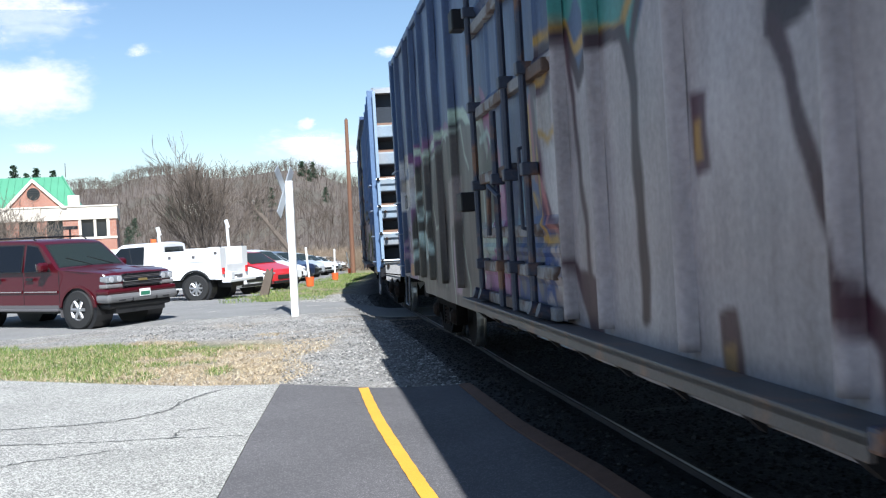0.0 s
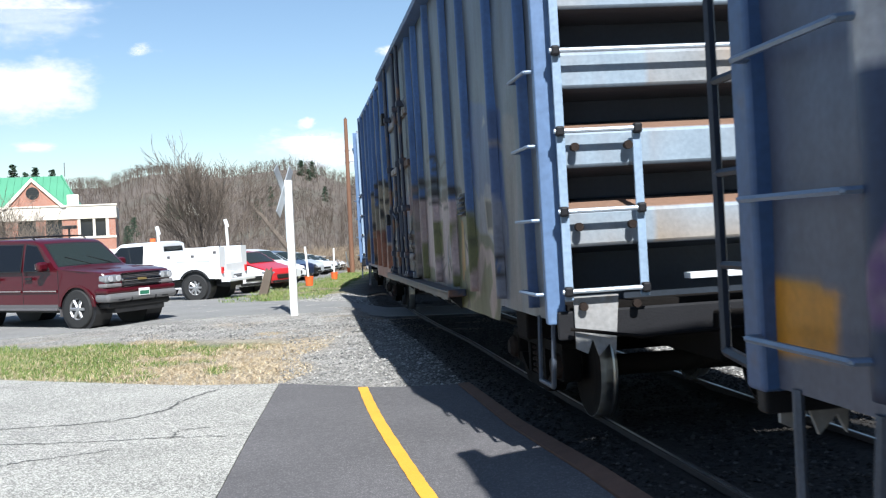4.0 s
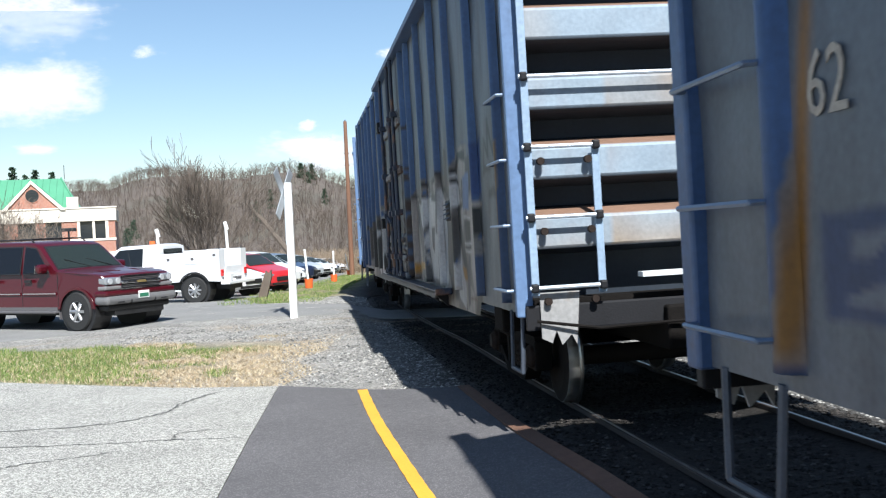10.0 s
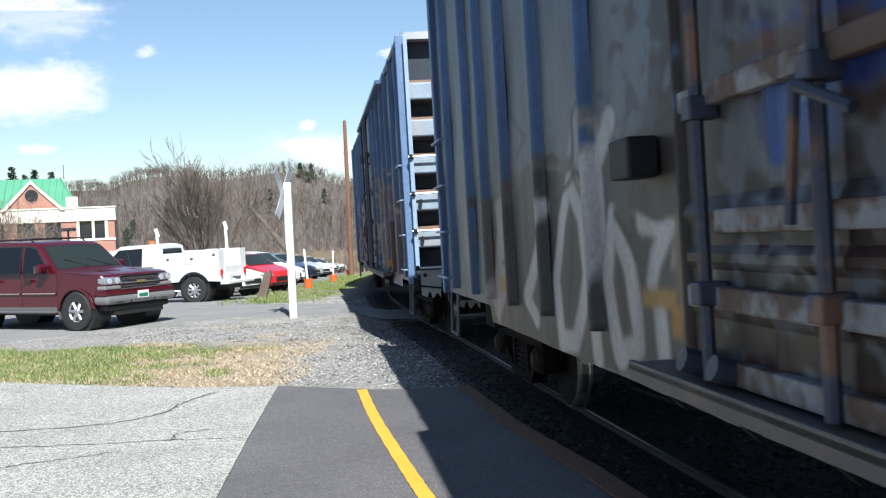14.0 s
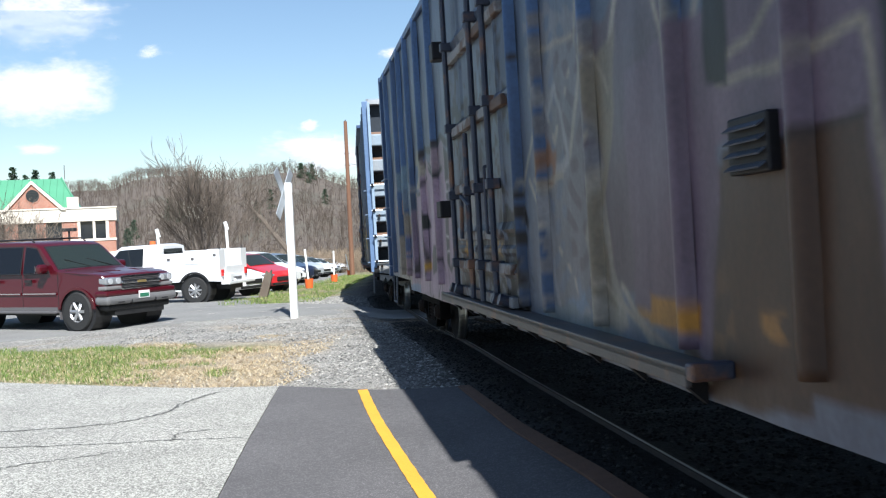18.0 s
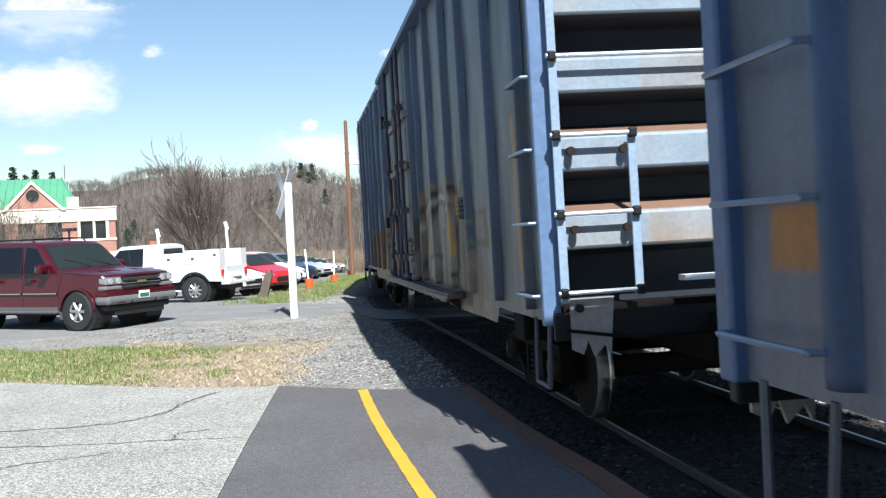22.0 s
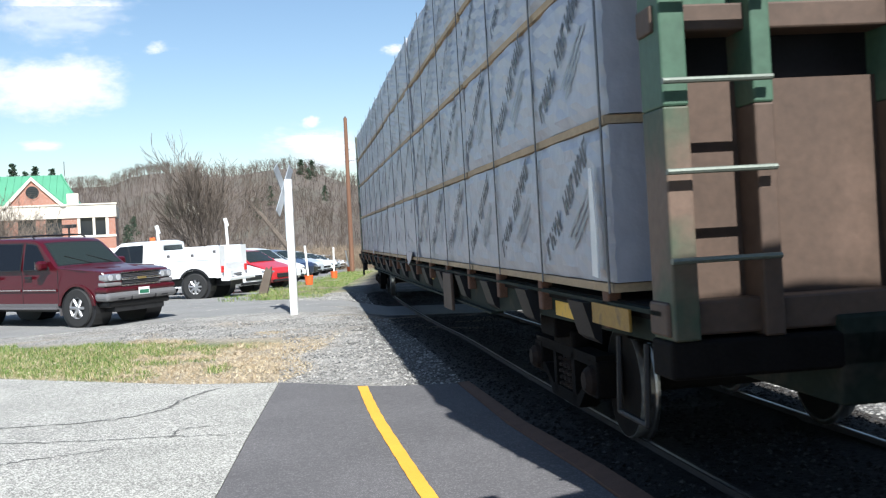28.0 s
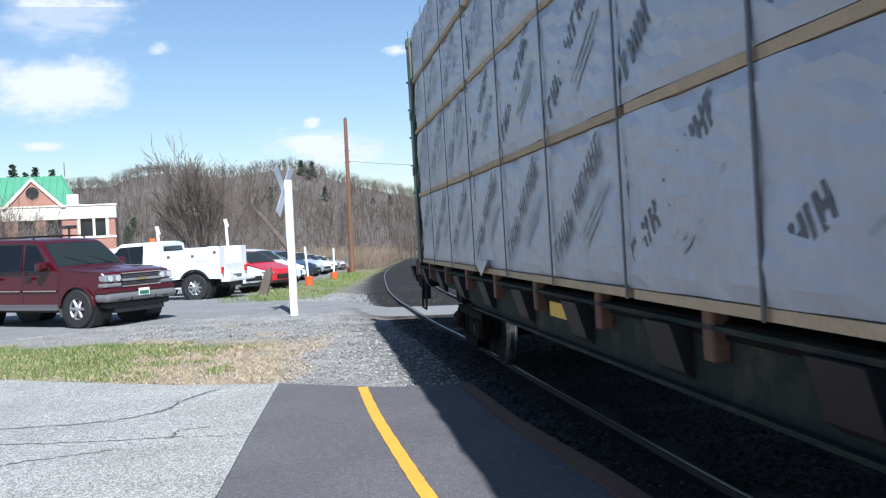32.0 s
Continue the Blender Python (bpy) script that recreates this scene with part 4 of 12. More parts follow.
    p.fill((0.353, 0.461, 0.379), (9.81, 2.30), (9.55, 2.34), (9.27, 2.43), (9.36, 2.19), (9.57, 2.03), (9.79, 1.93), wob=0.015)
    p.fill((0.017, 0.014, 0.022), (9.66, 2.25), (9.35, 2.36), (9.48, 2.15), (9.64, 2.11), wob=0.015)
    p.fill((0.300, 0.121, 0.261), (9.77, 1.57), (9.35, 1.62), (9.31, 1.01), (9.66, 1.19), wob=0.05)
    p.line((0.411, 0.430, 0.405), 0.06, (9.77, 1.57), (9.66, 1.19), (9.40, 0.72), wob=0.015)
    p.line((0.411, 0.492, 0.405), 0.03, (12.48, 0.66), (12.40, 1.00), (12.08, 0.86), (11.88, 0.65), wob=0.015)
    p.fill((0.411, 0.461, 0.405), (11.59, 0.64), (11.40, 1.03), (11.33, 0.64), wob=0.015)
    p.fill((0.140, 0.074, 0.194), (15.00, 1.78), (14.39, 1.79), (13.59, 2.03), (13.70, 0.98), (13.99, 0.80), (15.01, 0.83), wob=0.08, only=0.85)
    p.fill((0.290, 0.229, 0.282), (14.93, 1.88), (14.44, 1.86), (14.54, 1.26), (14.97, 1.31), wob=0.1, only=0.4)
    p.fill((0.016, 0.013, 0.016), (13.61, 2.41), (13.32, 2.49), (13.33, 1.02), (13.66, 0.98), wob=0.015)
    p.fill((0.507, 0.592, 0.503), (14.16, 1.52), (13.70, 1.62), (13.65, 1.47), (13.86, 1.24), (13.74, 1.08), (13.91, 0.82), (13.99, 1.15), (14.06, 1.23), wob=0.015)
    p.fill((0.055, 0.074, 0.065), (14.09, 1.48), (13.75, 1.55), (13.74, 1.47), (13.98, 1.23), wob=0.015)
    p.line((0.507, 0.592, 0.503), 0.05, (13.65, 1.44), (13.33, 1.30), (13.44, 1.91), (13.63, 1.79), (13.56, 2.64), wob=0.015)
    p.line((0.022, 0.018, 0.032), 0.02, (14.94, 1.71), (14.75, 1.65), (14.80, 1.48), (14.59, 1.42), wob=0.015)
    p.line((0.022, 0.018, 0.032), 0.02, (14.90, 1.41), (14.71, 1.37), (14.56, 1.44), wob=0.015)
    p.fill((0.411, 0.363, 0.305), (15.02, 2.54), (14.53, 2.52), (14.53, 2.16), (15.01, 2.14), wob=0.015)
    p.fill((0.411, 0.363, 0.305), (14.28, 2.54), (13.65, 2.55), (13.67, 2.20), (14.28, 2.18), wob=0.015)
    p.fill((0.411, 0.363, 0.305), (14.98, 2.96), (14.56, 2.90), (14.58, 2.72), (14.99, 2.72), wob=0.015)
    p.fill((0.507, 0.250, 0.023), (15.71, 1.36), (15.32, 1.38), (15.31, 1.25), (15.72, 1.24), wob=0.015)
    p.fill((0.507, 0.250, 0.023), (15.73, 1.21), (15.32, 1.23), (15.31, 1.10), (15.74, 1.09), wob=0.015)
    p.fill((0.411, 0.189, 0.044), (14.91, 1.21), (14.60, 1.18), (14.62, 1.00), (14.93, 1.01), wob=0.015)
    p.fill((0.067, 0.061, 0.054), (13.75, 2.47), (11.90, 2.22), (11.97, 0.85), (13.00, 0.87), (13.98, 0.86), (13.78, 1.40), (13.54, 1.87), (13.81, 2.33), wob=0.012)
    p.fill((0.127, 0.061, 0.183), (14.60, 1.89), (13.80, 1.78), (13.88, 0.87), (14.66, 0.90), wob=0.05, only=0.75)
    p.fill((0.290, 0.053, 0.160), (13.96, 1.76), (13.52, 1.72), (13.62, 1.38), (13.83, 1.43), wob=0.04, only=0.8)
    p.fill((0.008, 0.008, 0.008), (13.51, 2.44), (13.17, 2.39), (13.25, 1.00), (13.51, 1.00), wob=0.012)
    p.fill((0.008, 0.008, 0.008), (12.89, 2.36), (12.54, 2.31), (12.63, 0.99), (12.84, 0.98), wob=0.012)
    p.line((0.507, 0.544, 0.444), 0.03, (13.13, 2.39), (13.22, 2.26), (13.21, 2.10), (13.14, 1.98), (13.02, 1.98), (12.98, 2.08), (13.03, 2.18), (13.10, 2.14), (13.07, 2.09), wob=0.012)
    p.line((0.507, 0.544, 0.444), 0.028, (13.65, 2.46), (13.80, 2.33), (13.74, 2.03), wob=0.012)
    p.fill((0.411, 0.461, 0.379), (12.42, 2.29), (12.57, 2.19), (12.71, 1.97), (12.58, 1.93), (12.37, 1.83), (12.23, 1.69), (12.12, 1.52), (12.06, 1.40), (12.04, 1.47), (12.16, 1.71), (12.13, 1.91), (12.09, 2.13), (12.35, 2.06), (12.40, 2.09), (12.30, 2.27), wob=0.012)
    p.fill((0.208, 0.050, 0.166), (12.55, 1.99), (12.45, 2.11), (12.42, 1.91), (12.53, 1.94), wob=0.012)
    p.fill((0.127, 0.127, 0.112), (12.37, 1.89), (12.15, 1.92), (12.16, 1.75), (12.28, 1.79), wob=0.012)
    p.fill((0.353, 0.401, 0.329), (13.16, 1.73), (12.98, 1.81), (12.95, 1.69), (12.70, 1.63), (12.61, 1.52), (12.63, 1.35), (12.76, 1.23), (12.98, 1.23), (13.01, 1.38), wob=0.012)
    p.fill((0.097, 0.127, 0.129), (12.94, 1.57), (12.74, 1.60), (12.69, 1.43), (12.78, 1.30), (12.92, 1.30), wob=0.012)
    p.fill((0.161, 0.015, 0.018), (12.96, 1.59), (12.83, 1.59), (12.85, 1.53), (12.95, 1.53), wob=0.012)
    p.line((0.507, 0.544, 0.444), 0.02, (13.18, 1.23), (12.96, 1.20), wob=0.012)
    p.line((0.507, 0.544, 0.444), 0.032, (13.77, 1.73), (13.51, 1.88), (13.48, 1.30), (13.78, 1.40), (14.06, 1.16), (14.19, 1.47), (13.80, 1.58), wob=0.012)
    p.line((0.411, 0.430, 0.368), 0.035, (13.83, 1.38), (13.79, 1.29), (13.96, 1.10), (14.01, 0.84), wob=0.012)
    p.fill((0.067, 0.061, 0.044), (14.14, 1.44), (13.83, 1.52), (14.01, 1.27), wob=0.012)
    p.fill((0.577, 0.250, 0.018), (15.58, 1.36), (15.25, 1.35), (15.27, 1.12), (15.67, 1.11), wob=0.012)
    p.fill((0.411, 0.373, 0.353), (15.00, 2.44), (14.57, 2.47), (14.59, 2.12), (15.00, 2.08), wob=0.012)
    p.fill((0.411, 0.373, 0.353), (14.34, 2.49), (13.74, 2.50), (13.81, 2.16), (14.33, 2.12), wob=0.012)
    p.line((0.045, 0.026, 0.044), 0.016, (14.97, 1.67), (14.77, 1.70), (14.76, 1.44), (14.68, 1.67), wob=0.012)
    p.line((0.045, 0.026, 0.044), 0.014, (14.87, 1.38), (14.70, 1.41), (14.63, 1.36), wob=0.012)
    p.fill((0.067, 0.057, 0.054), (13.35, 2.64), (10.44, 2.72), (9.39, 2.58), (9.14, 2.33), (9.38, 1.75), (10.56, 0.67), (13.91, 0.64), wob=0.02)
    p.fill((0.290, 0.321, 0.282), (9.98, 2.74), (9.70, 2.86), (9.39, 2.58), (9.15, 2.26), (9.26, 1.97), (9.24, 1.78), (8.96, 1.56), (9.33, 1.33), (9.87, 1.33), (9.89, 1.60), (9.39, 1.67), (9.44, 2.02), (9.32, 2.31), (9.67, 2.66), wob=0.01)
    p.fill((0.097, 0.094, 0.082), (9.85, 2.44), (9.40, 2.43), (9.40, 2.01), (9.58, 1.67), (9.86, 1.68), (9.93, 2.04), wob=0.01)
    p.fill((0.229, 0.041, 0.150), (9.24, 2.34), (9.00, 2.46), (8.74, 2.12), (8.76, 1.45), (9.23, 1.37), (8.95, 1.59), (9.23, 1.82), wob=0.02)
    p.fill((0.016, 0.014, 0.016), (9.59, 1.59), (9.19, 1.78), (9.13, 1.72), (9.49, 1.56), wob=0.01)
    p.fill((0.008, 0.008, 0.008), (13.37, 2.52), (13.06, 2.53), (13.10, 1.04), (13.41, 1.03), wob=0.01)
    p.fill((0.008, 0.008, 0.008), (12.28, 2.64), (11.94, 2.61), (11.77, 0.95), (12.63, 0.96), (12.75, 1.38), wob=0.01)
    p.fill((0.008, 0.008, 0.008), (11.45, 2.75), (11.02, 2.72), (11.01, 2.29), (11.44, 2.27), wob=0.01)
    p.line((0.290, 0.331, 0.282), 0.02, (12.95, 2.60), (11.86, 2.65), (11.52, 2.81), (10.68, 2.75), (10.59, 2.47), (10.43, 2.29), wob=0.01)
    p.line((0.290, 0.331, 0.282), 0.02, (12.62, 2.19), (12.42, 1.71), (11.90, 1.80), (11.93, 0.99), wob=0.01)
    p.line((0.290, 0.331, 0.282), 0.02, (11.51, 1.79), (11.46, 1.02), (11.36, 0.64), wob=0.01)
    p.line((0.290, 0.331, 0.282), 0.02, (10.83, 1.60), (10.64, 1.07), (10.81, 0.70), wob=0.01)
    p.fill((0.187, 0.153, 0.150), (11.52, 2.23), (10.75, 2.25), (10.81, 1.78), (11.59, 1.70), wob=0.01)
    p.fill((0.290, 0.189, 0.261), (11.39, 1.55), (10.96, 1.60), (11.04, 0.95), (11.40, 0.95), wob=0.02)
    p.fill((0.208, 0.050, 0.135), (10.14, 1.30), (8.74, 1.33), (8.76, 1.03), (9.20, 0.81), (10.08, 0.85), wob=0.06, only=0.75)
    p.fill((0.029, 0.070, 0.240), (8.16, 1.33), (7.35, 1.98), (6.96, 1.54), (6.97, 1.27), (7.23, 0.87), (8.19, 0.94), wob=0.08, only=0.6)
    p.fill((0.150, 0.273, 0.405), (8.40, 0.99), (7.42, 1.02), (6.89, 0.57), (8.22, 0.62), wob=0.08, only=0.5)
    p.fill((0.168, 0.273, 0.329), (8.10, 2.04), (7.65, 2.03), (7.67, 1.71), (8.16, 1.40), wob=0.08, only=0.45)
    p.fill((0.629, 0.263, 0.013), (8.84, 0.69), (8.27, 0.70), (8.28, 0.57), (8.82, 0.57), wob=0.01)
    p.line((0.411, 0.229, 0.029), 0.025, (7.51, 2.73), (7.31, 2.61), (7.11, 2.63), (7.02, 2.70), wob=0.01)
    p.line((0.055, 0.018, 0.041), 0.045, (7.52, 2.63), (7.27, 2.52), (7.07, 2.55), wob=0.01)
    p.line((0.055, 0.018, 0.041), 0.05, (7.50, 2.54), (7.41, 1.99), (7.32, 1.79), (6.99, 1.72), wob=0.01)
    p.line((0.251, 0.081, 0.107), 0.025, (7.44, 2.27), (7.36, 1.87), (6.99, 1.67), wob=0.01)
    p.line((0.411, 0.229, 0.029), 0.02, (7.43, 1.62), (7.19, 1.53), (7.00, 1.54), wob=0.01)
    p.fill((0.411, 0.373, 0.358), (7.37, 2.52), (7.03, 2.54), (7.01, 1.75), (7.22, 1.78), (7.33, 2.01), wob=0.01)
    p.fill((0.251, 0.196, 0.194), (7.11, 1.26), (6.93, 1.25), (6.72, 0.60), (6.89, 0.57), (7.04, 0.89), wob=0.03)
    p.wash = 1.3
    p.fill((0.090, 0.100, 0.085), (9.60, 2.14), (9.11, 2.38), (8.78, 2.06), (9.10, 1.70), (9.65, 1.65), wob=0.01)
    p.line((0.360, 0.470, 0.430), 0.03, (9.59, 2.46), (9.23, 2.51), (8.74, 2.08), (9.11, 1.67), (9.66, 1.60), wob=0.008)
    p.line((0.360, 0.470, 0.430), 0.02, (9.55, 2.14), (9.53, 1.74), wob=0.008)
    p.fill((0.360, 0.470, 0.430), (9.55, 1.62), (9.11, 1.64), (8.76, 1.71), (8.57, 1.54), (9.39, 1.40), wob=0.01)
    p.fill((0.340, 0.140, 0.300), (8.74, 2.08), (8.33, 1.96), (8.39, 1.58), (8.77, 1.69), wob=0.04)
    p.fill((0.260, 0.090, 0.230), (9.55, 1.38), (8.23, 1.38), (8.26, 1.11), (9.65, 1.10), wob=0.06)
    p.fill((0.550, 0.520, 0.530), (7.25, 2.17), (6.93, 2.17), (6.92, 1.67), (7.12, 1.68), (7.23, 1.95), wob=0.01)
    p.line((0.080, 0.018, 0.055), 0.06, (7.35, 2.26), (7.32, 1.87), (7.12, 1.65), (6.92, 1.63), wob=0.008)
    p.line((0.460, 0.270, 0.030), 0.02, (7.31, 2.30), (7.11, 2.21), (6.95, 2.27), wob=0.008)
    p.line((0.460, 0.270, 0.030), 0.018, (7.43, 2.17), (7.40, 1.88), (7.22, 1.55), (6.93, 1.53), wob=0.008)
    p.line((0.400, 0.160, 0.160), 0.022, (7.31, 1.95), (7.17, 1.64), (6.96, 1.61), wob=0.008)
    p.fill((0.660, 0.300, 0.020), (8.47, 0.94), (7.99, 0.96), (8.00, 0.88), (8.48, 0.84), wob=0)
    p.fill((0.055, 0.050, 0.040), (13.87, 2.68), (12.54, 2.25), (12.62, 0.85), (14.20, 0.84), (14.06, 2.00), wob=0.01)
    p.fill((0.016, 0.015, 0.018), (13.75, 2.60), (13.47, 2.52), (13.55, 1.11), (13.79, 1.08), wob=0.01)
    p.fill((0.016, 0.015, 0.018), (13.25, 2.48), (12.99, 2.40), (13.02, 1.60), (13.23, 1.61), wob=0.01)
    p.fill((0.016, 0.015, 0.018), (13.22, 1.32), (13.04, 1.33), (13.07, 1.12), (13.22, 1.10), wob=0.01)
    p.fill((0.030, 0.030, 0.035), (12.88, 2.36), (12.54, 2.25), (12.55, 1.97), (12.81, 1.93), (12.90, 2.06), wob=0.01)
    p.line((0.460, 0.580, 0.540), 0.03, (13.75, 2.62), (13.89, 2.54), (13.91, 2.34), (14.03, 2.23), wob=0.008)
    p.line((0.460, 0.580, 0.540), 0.014, (14.04, 2.22), (14.00, 1.70), wob=0.008)
    p.line((0.460, 0.580, 0.540), 0.028, (13.93, 1.72), (13.77, 1.79), (13.79, 1.34), (14.02, 1.43), (14.22, 1.20), wob=0.008)
    p.line((0.460, 0.580, 0.540), 0.02, (14.44, 1.49), (14.06, 1.54), (14.34, 1.21), (14.41, 1.45), wob=0.008)
    p.line((0.460, 0.580, 0.540), 0.022, (14.02, 1.41), (14.28, 0.95), wob=0.008)
    p.line((0.460, 0.580, 0.540), 0.024, (13.34, 2.25), (13.48, 2.16), (13.48, 1.95), (13.41, 1.87), (13.32, 1.97), (13.35, 2.03), (13.40, 1.99), wob=0.008)
    p.fill((0.460, 0.580, 0.540), (13.45, 1.67), (13.32, 1.72), (13.20, 1.61), (13.09, 1.58), (13.06, 1.46), (13.11, 1.32), (13.33, 1.28), wob=0.01)
    p.fill((0.250, 0.280, 0.270), (13.27, 1.55), (13.13, 1.55), (13.13, 1.36), (13.25, 1.33), wob=0.01)
    p.fill((0.460, 0.580, 0.540), (12.99, 2.40), (12.83, 2.35), (12.89, 2.26), (12.87, 2.00), (13.00, 1.81), (13.10, 1.86), (12.95, 2.12), wob=0.01)
    p.fill((0.460, 0.580, 0.540), (12.88, 1.90), (12.68, 1.94), (12.71, 1.81), (12.90, 1.79), wob=0.01)
    p.line((0.460, 0.580, 0.540), 0.03, (13.00, 1.81), (12.83, 1.71), (12.72, 1.56), (12.67, 1.43), wob=0.008)
    p.fill((0.450, 0.200, 0.400), (12.91, 1.94), (12.89, 1.80), (12.99, 1.81), wob=0.01)
    p.fill((0.500, 0.500, 0.520), (15.16, 2.34), (14.80, 2.34), (14.81, 2.06), (15.16, 2.05), wob=0.01)
    p.fill((0.500, 0.500, 0.520), (14.57, 2.35), (14.02, 2.32), (14.06, 2.05), (14.57, 2.06), wob=0.01)
    p.fill((0.500, 0.500, 0.520), (15.14, 2.85), (14.82, 2.84), (14.83, 2.60), (15.13, 2.57), wob=0.01)
    p.fill((0.500, 0.500, 0.520), (14.50, 2.81), (14.03, 2.72), (14.03, 2.51), (14.49, 2.54), wob=0.01)
    return p


def coat_b():
    p = Paint(weathered((0.168, 0.181, 0.209), (0.290, 0.282, 0.291), rust=0.05, seed=2), 2)
    p.wash = 0.75
    p.fill((0.082, 0.146, 0.338), (2.96, 2.92), (1.63, 2.64), (1.64, 1.46), (1.93, 1.50), (2.72, 1.95), (3.00, 2.10), wob=0.02)
    p.fill((0.290, 0.311, 0.405), (2.76, 1.92), (2.45, 2.05), (1.99, 2.04), (1.75, 1.82), (1.73, 0.86), (1.98, 0.71), (2.30, 0.95), wob=0.05)
    p.fill((0.290, 0.273, 0.291), (1.56, 2.62), (1.12, 2.53), (1.22, 0.93), (1.62, 0.98), wob=0.02)
    p.fill((0.161, 0.167, 0.061), (4.09, 1.86), (3.06, 1.86), (2.76, 1.58), (2.25, 1.55), (2.10, 1.30), (2.26, 0.72), (4.01, 0.74), wob=0.03)
    p.fill((0.487, 0.373, 0.368), (6.86, 2.14), (5.95, 2.17), (5.43, 2.02), (5.42, 1.03), (6.88, 0.83), wob=0.015)
    p.fill((0.487, 0.373, 0.368), (5.28, 2.08), (4.23, 2.04), (4.12, 1.11), (5.29, 0.95), wob=0.015)
    p.fill((0.161, 0.167, 0.061), (6.31, 1.52), (5.88, 1.57), (5.65, 1.01), (6.39, 0.97), wob=0.015)
    p.fill((0.161, 0.167, 0.061), (5.06, 1.66), (4.43, 1.73), (4.33, 1.18), (4.99, 1.14), wob=0.015)
    p.fill((0.353, 0.373, 0.491), (4.74, 1.66), (4.44, 1.65), (4.42, 1.33), (4.73, 1.24), wob=0.015)
    p.line((0.010, 0.009, 0.011), 0.03, (4.80, 1.68), (4.97, 1.32), (4.62, 1.14), (4.31, 1.38), wob=0.015)
    p.line((0.010, 0.009, 0.011), 0.045, (6.84, 2.27), (6.18, 2.34), (5.47, 2.27), (5.11, 2.29), (4.21, 2.19), wob=0.015)
    p.line((0.010, 0.009, 0.011), 0.03, (6.48, 2.15), (5.96, 2.12), wob=0.015)
    p.line((0.010, 0.009, 0.011), 0.03, (5.01, 2.04), (4.51, 2.04), wob=0.015)
    p.line((0.010, 0.009, 0.011), 0.04, (6.23, 2.01), (6.47, 1.62), wob=0.05)
    p.line((0.055, 0.050, 0.054), 0.02, (5.81, 2.60), (5.20, 2.62), (4.83, 2.41), (4.34, 2.48), wob=0.015)
    p.fill((0.507, 0.373, 0.353), (3.57, 1.29), (3.32, 1.24), (3.13, 1.11), (2.72, 1.55), (2.57, 1.43), (2.95, 1.00), (3.35, 0.89), wob=0.015)
    p.fill((0.507, 0.373, 0.353), (2.63, 1.43), (2.31, 1.48), (2.15, 1.36), (2.24, 0.95), (2.43, 0.75), (2.54, 0.98), (2.34, 1.17), (2.39, 1.35), (2.58, 1.28), wob=0.015)
    p.line((0.077, 0.084, 0.032), 0.05, (2.98, 1.55), (2.56, 1.55), (2.20, 1.47), (2.08, 1.25), (2.20, 0.79), wob=0.015)
    p.line((0.010, 0.009, 0.011), 0.03, (3.79, 1.90), (3.25, 1.10), (3.63, 0.75), wob=0.03)
    p.fill((0.473, 0.229, 0.023), (3.73, 1.76), (3.61, 1.75), (3.66, 1.13), (3.77, 1.12), wob=0)
    p.line((0.029, 0.026, 0.032), 0.025, (1.98, 1.45), (1.83, 1.40), (1.99, 1.34), (1.82, 1.25), (2.03, 1.20), wob=0.015)
    p.fill((0.507, 0.461, 0.379), (2.46, 1.94), (1.97, 1.89), (1.97, 1.55), (2.43, 1.61), wob=0)
    p.fill((0.025, 0.025, 0.029), (2.43, 1.91), (2.01, 1.88), (2.02, 1.64), (2.41, 1.65), wob=0)
    p.line((0.290, 0.282, 0.329), 0.03, (1.94, 2.41), (1.58, 2.31), (1.42, 2.11), (1.21, 2.21), wob=0.015)
    p.fill((0.411, 0.401, 0.405), (2.40, 2.69), (2.28, 2.61), (2.47, 2.61), wob=0.015)
    p.fill((0.290, 0.254, 0.216), (9.76, 2.47), (7.66, 2.37), (6.81, 2.40), (6.74, 0.90), (9.82, 0.93), wob=0.05, only=0.7)
    p.fill((0.103, 0.153, 0.329), (7.87, 2.36), (7.55, 2.36), (7.65, 1.23), (7.90, 1.21), wob=0.05, only=0.7)
    p.fill((0.353, 0.229, 0.240), (7.59, 2.33), (6.81, 2.37), (6.79, 1.87), (7.62, 1.94), wob=0.06, only=0.7)
    p.fill((0.029, 0.020, 0.020), (7.37, 1.83), (6.92, 1.84), (6.95, 1.42), (7.29, 1.38), wob=0.08)
    p.fill((0.016, 0.012, 0.014), (8.51, 2.03), (8.26, 2.05), (8.38, 1.35), (8.53, 1.34), wob=0.05)
    p.fill((0.077, 0.104, 0.240), (7.70, 1.08), (7.18, 1.12), (7.20, 0.85), (7.65, 0.76), wob=0.08, only=0.8)
    p.fill((0.251, 0.170, 0.150), (9.98, 0.72), (7.66, 0.61), (6.77, 0.52), (6.76, 0.64), (9.69, 0.84), wob=0.06, only=0.5)
    rub(p, 6.8, 9.8, 0.95, 3.4, 90, 21, (0.059, 0.025, 0.014))
    p.fill((0.411, 0.341, 0.248), (13.71, 2.49), (13.02, 2.64), (12.26, 2.64), (12.01, 2.81), (11.67, 2.57), (11.19, 2.55), (10.96, 2.69), (10.70, 2.43), (10.62, 1.92), (10.93, 1.63), (12.20, 1.60), (13.74, 1.71), wob=0.02)
    p.fill((0.364, 0.153, 0.078), (13.66, 1.76), (12.18, 1.80), (10.84, 1.71), (10.82, 0.59), (11.57, 0.63), (13.64, 0.67), wob=0.02)
    p.fill((0.364, 0.237, 0.147), (13.64, 1.86), (12.18, 1.82), (10.84, 1.71), (10.93, 1.60), (13.68, 1.61), wob=0.05, only=0.6)
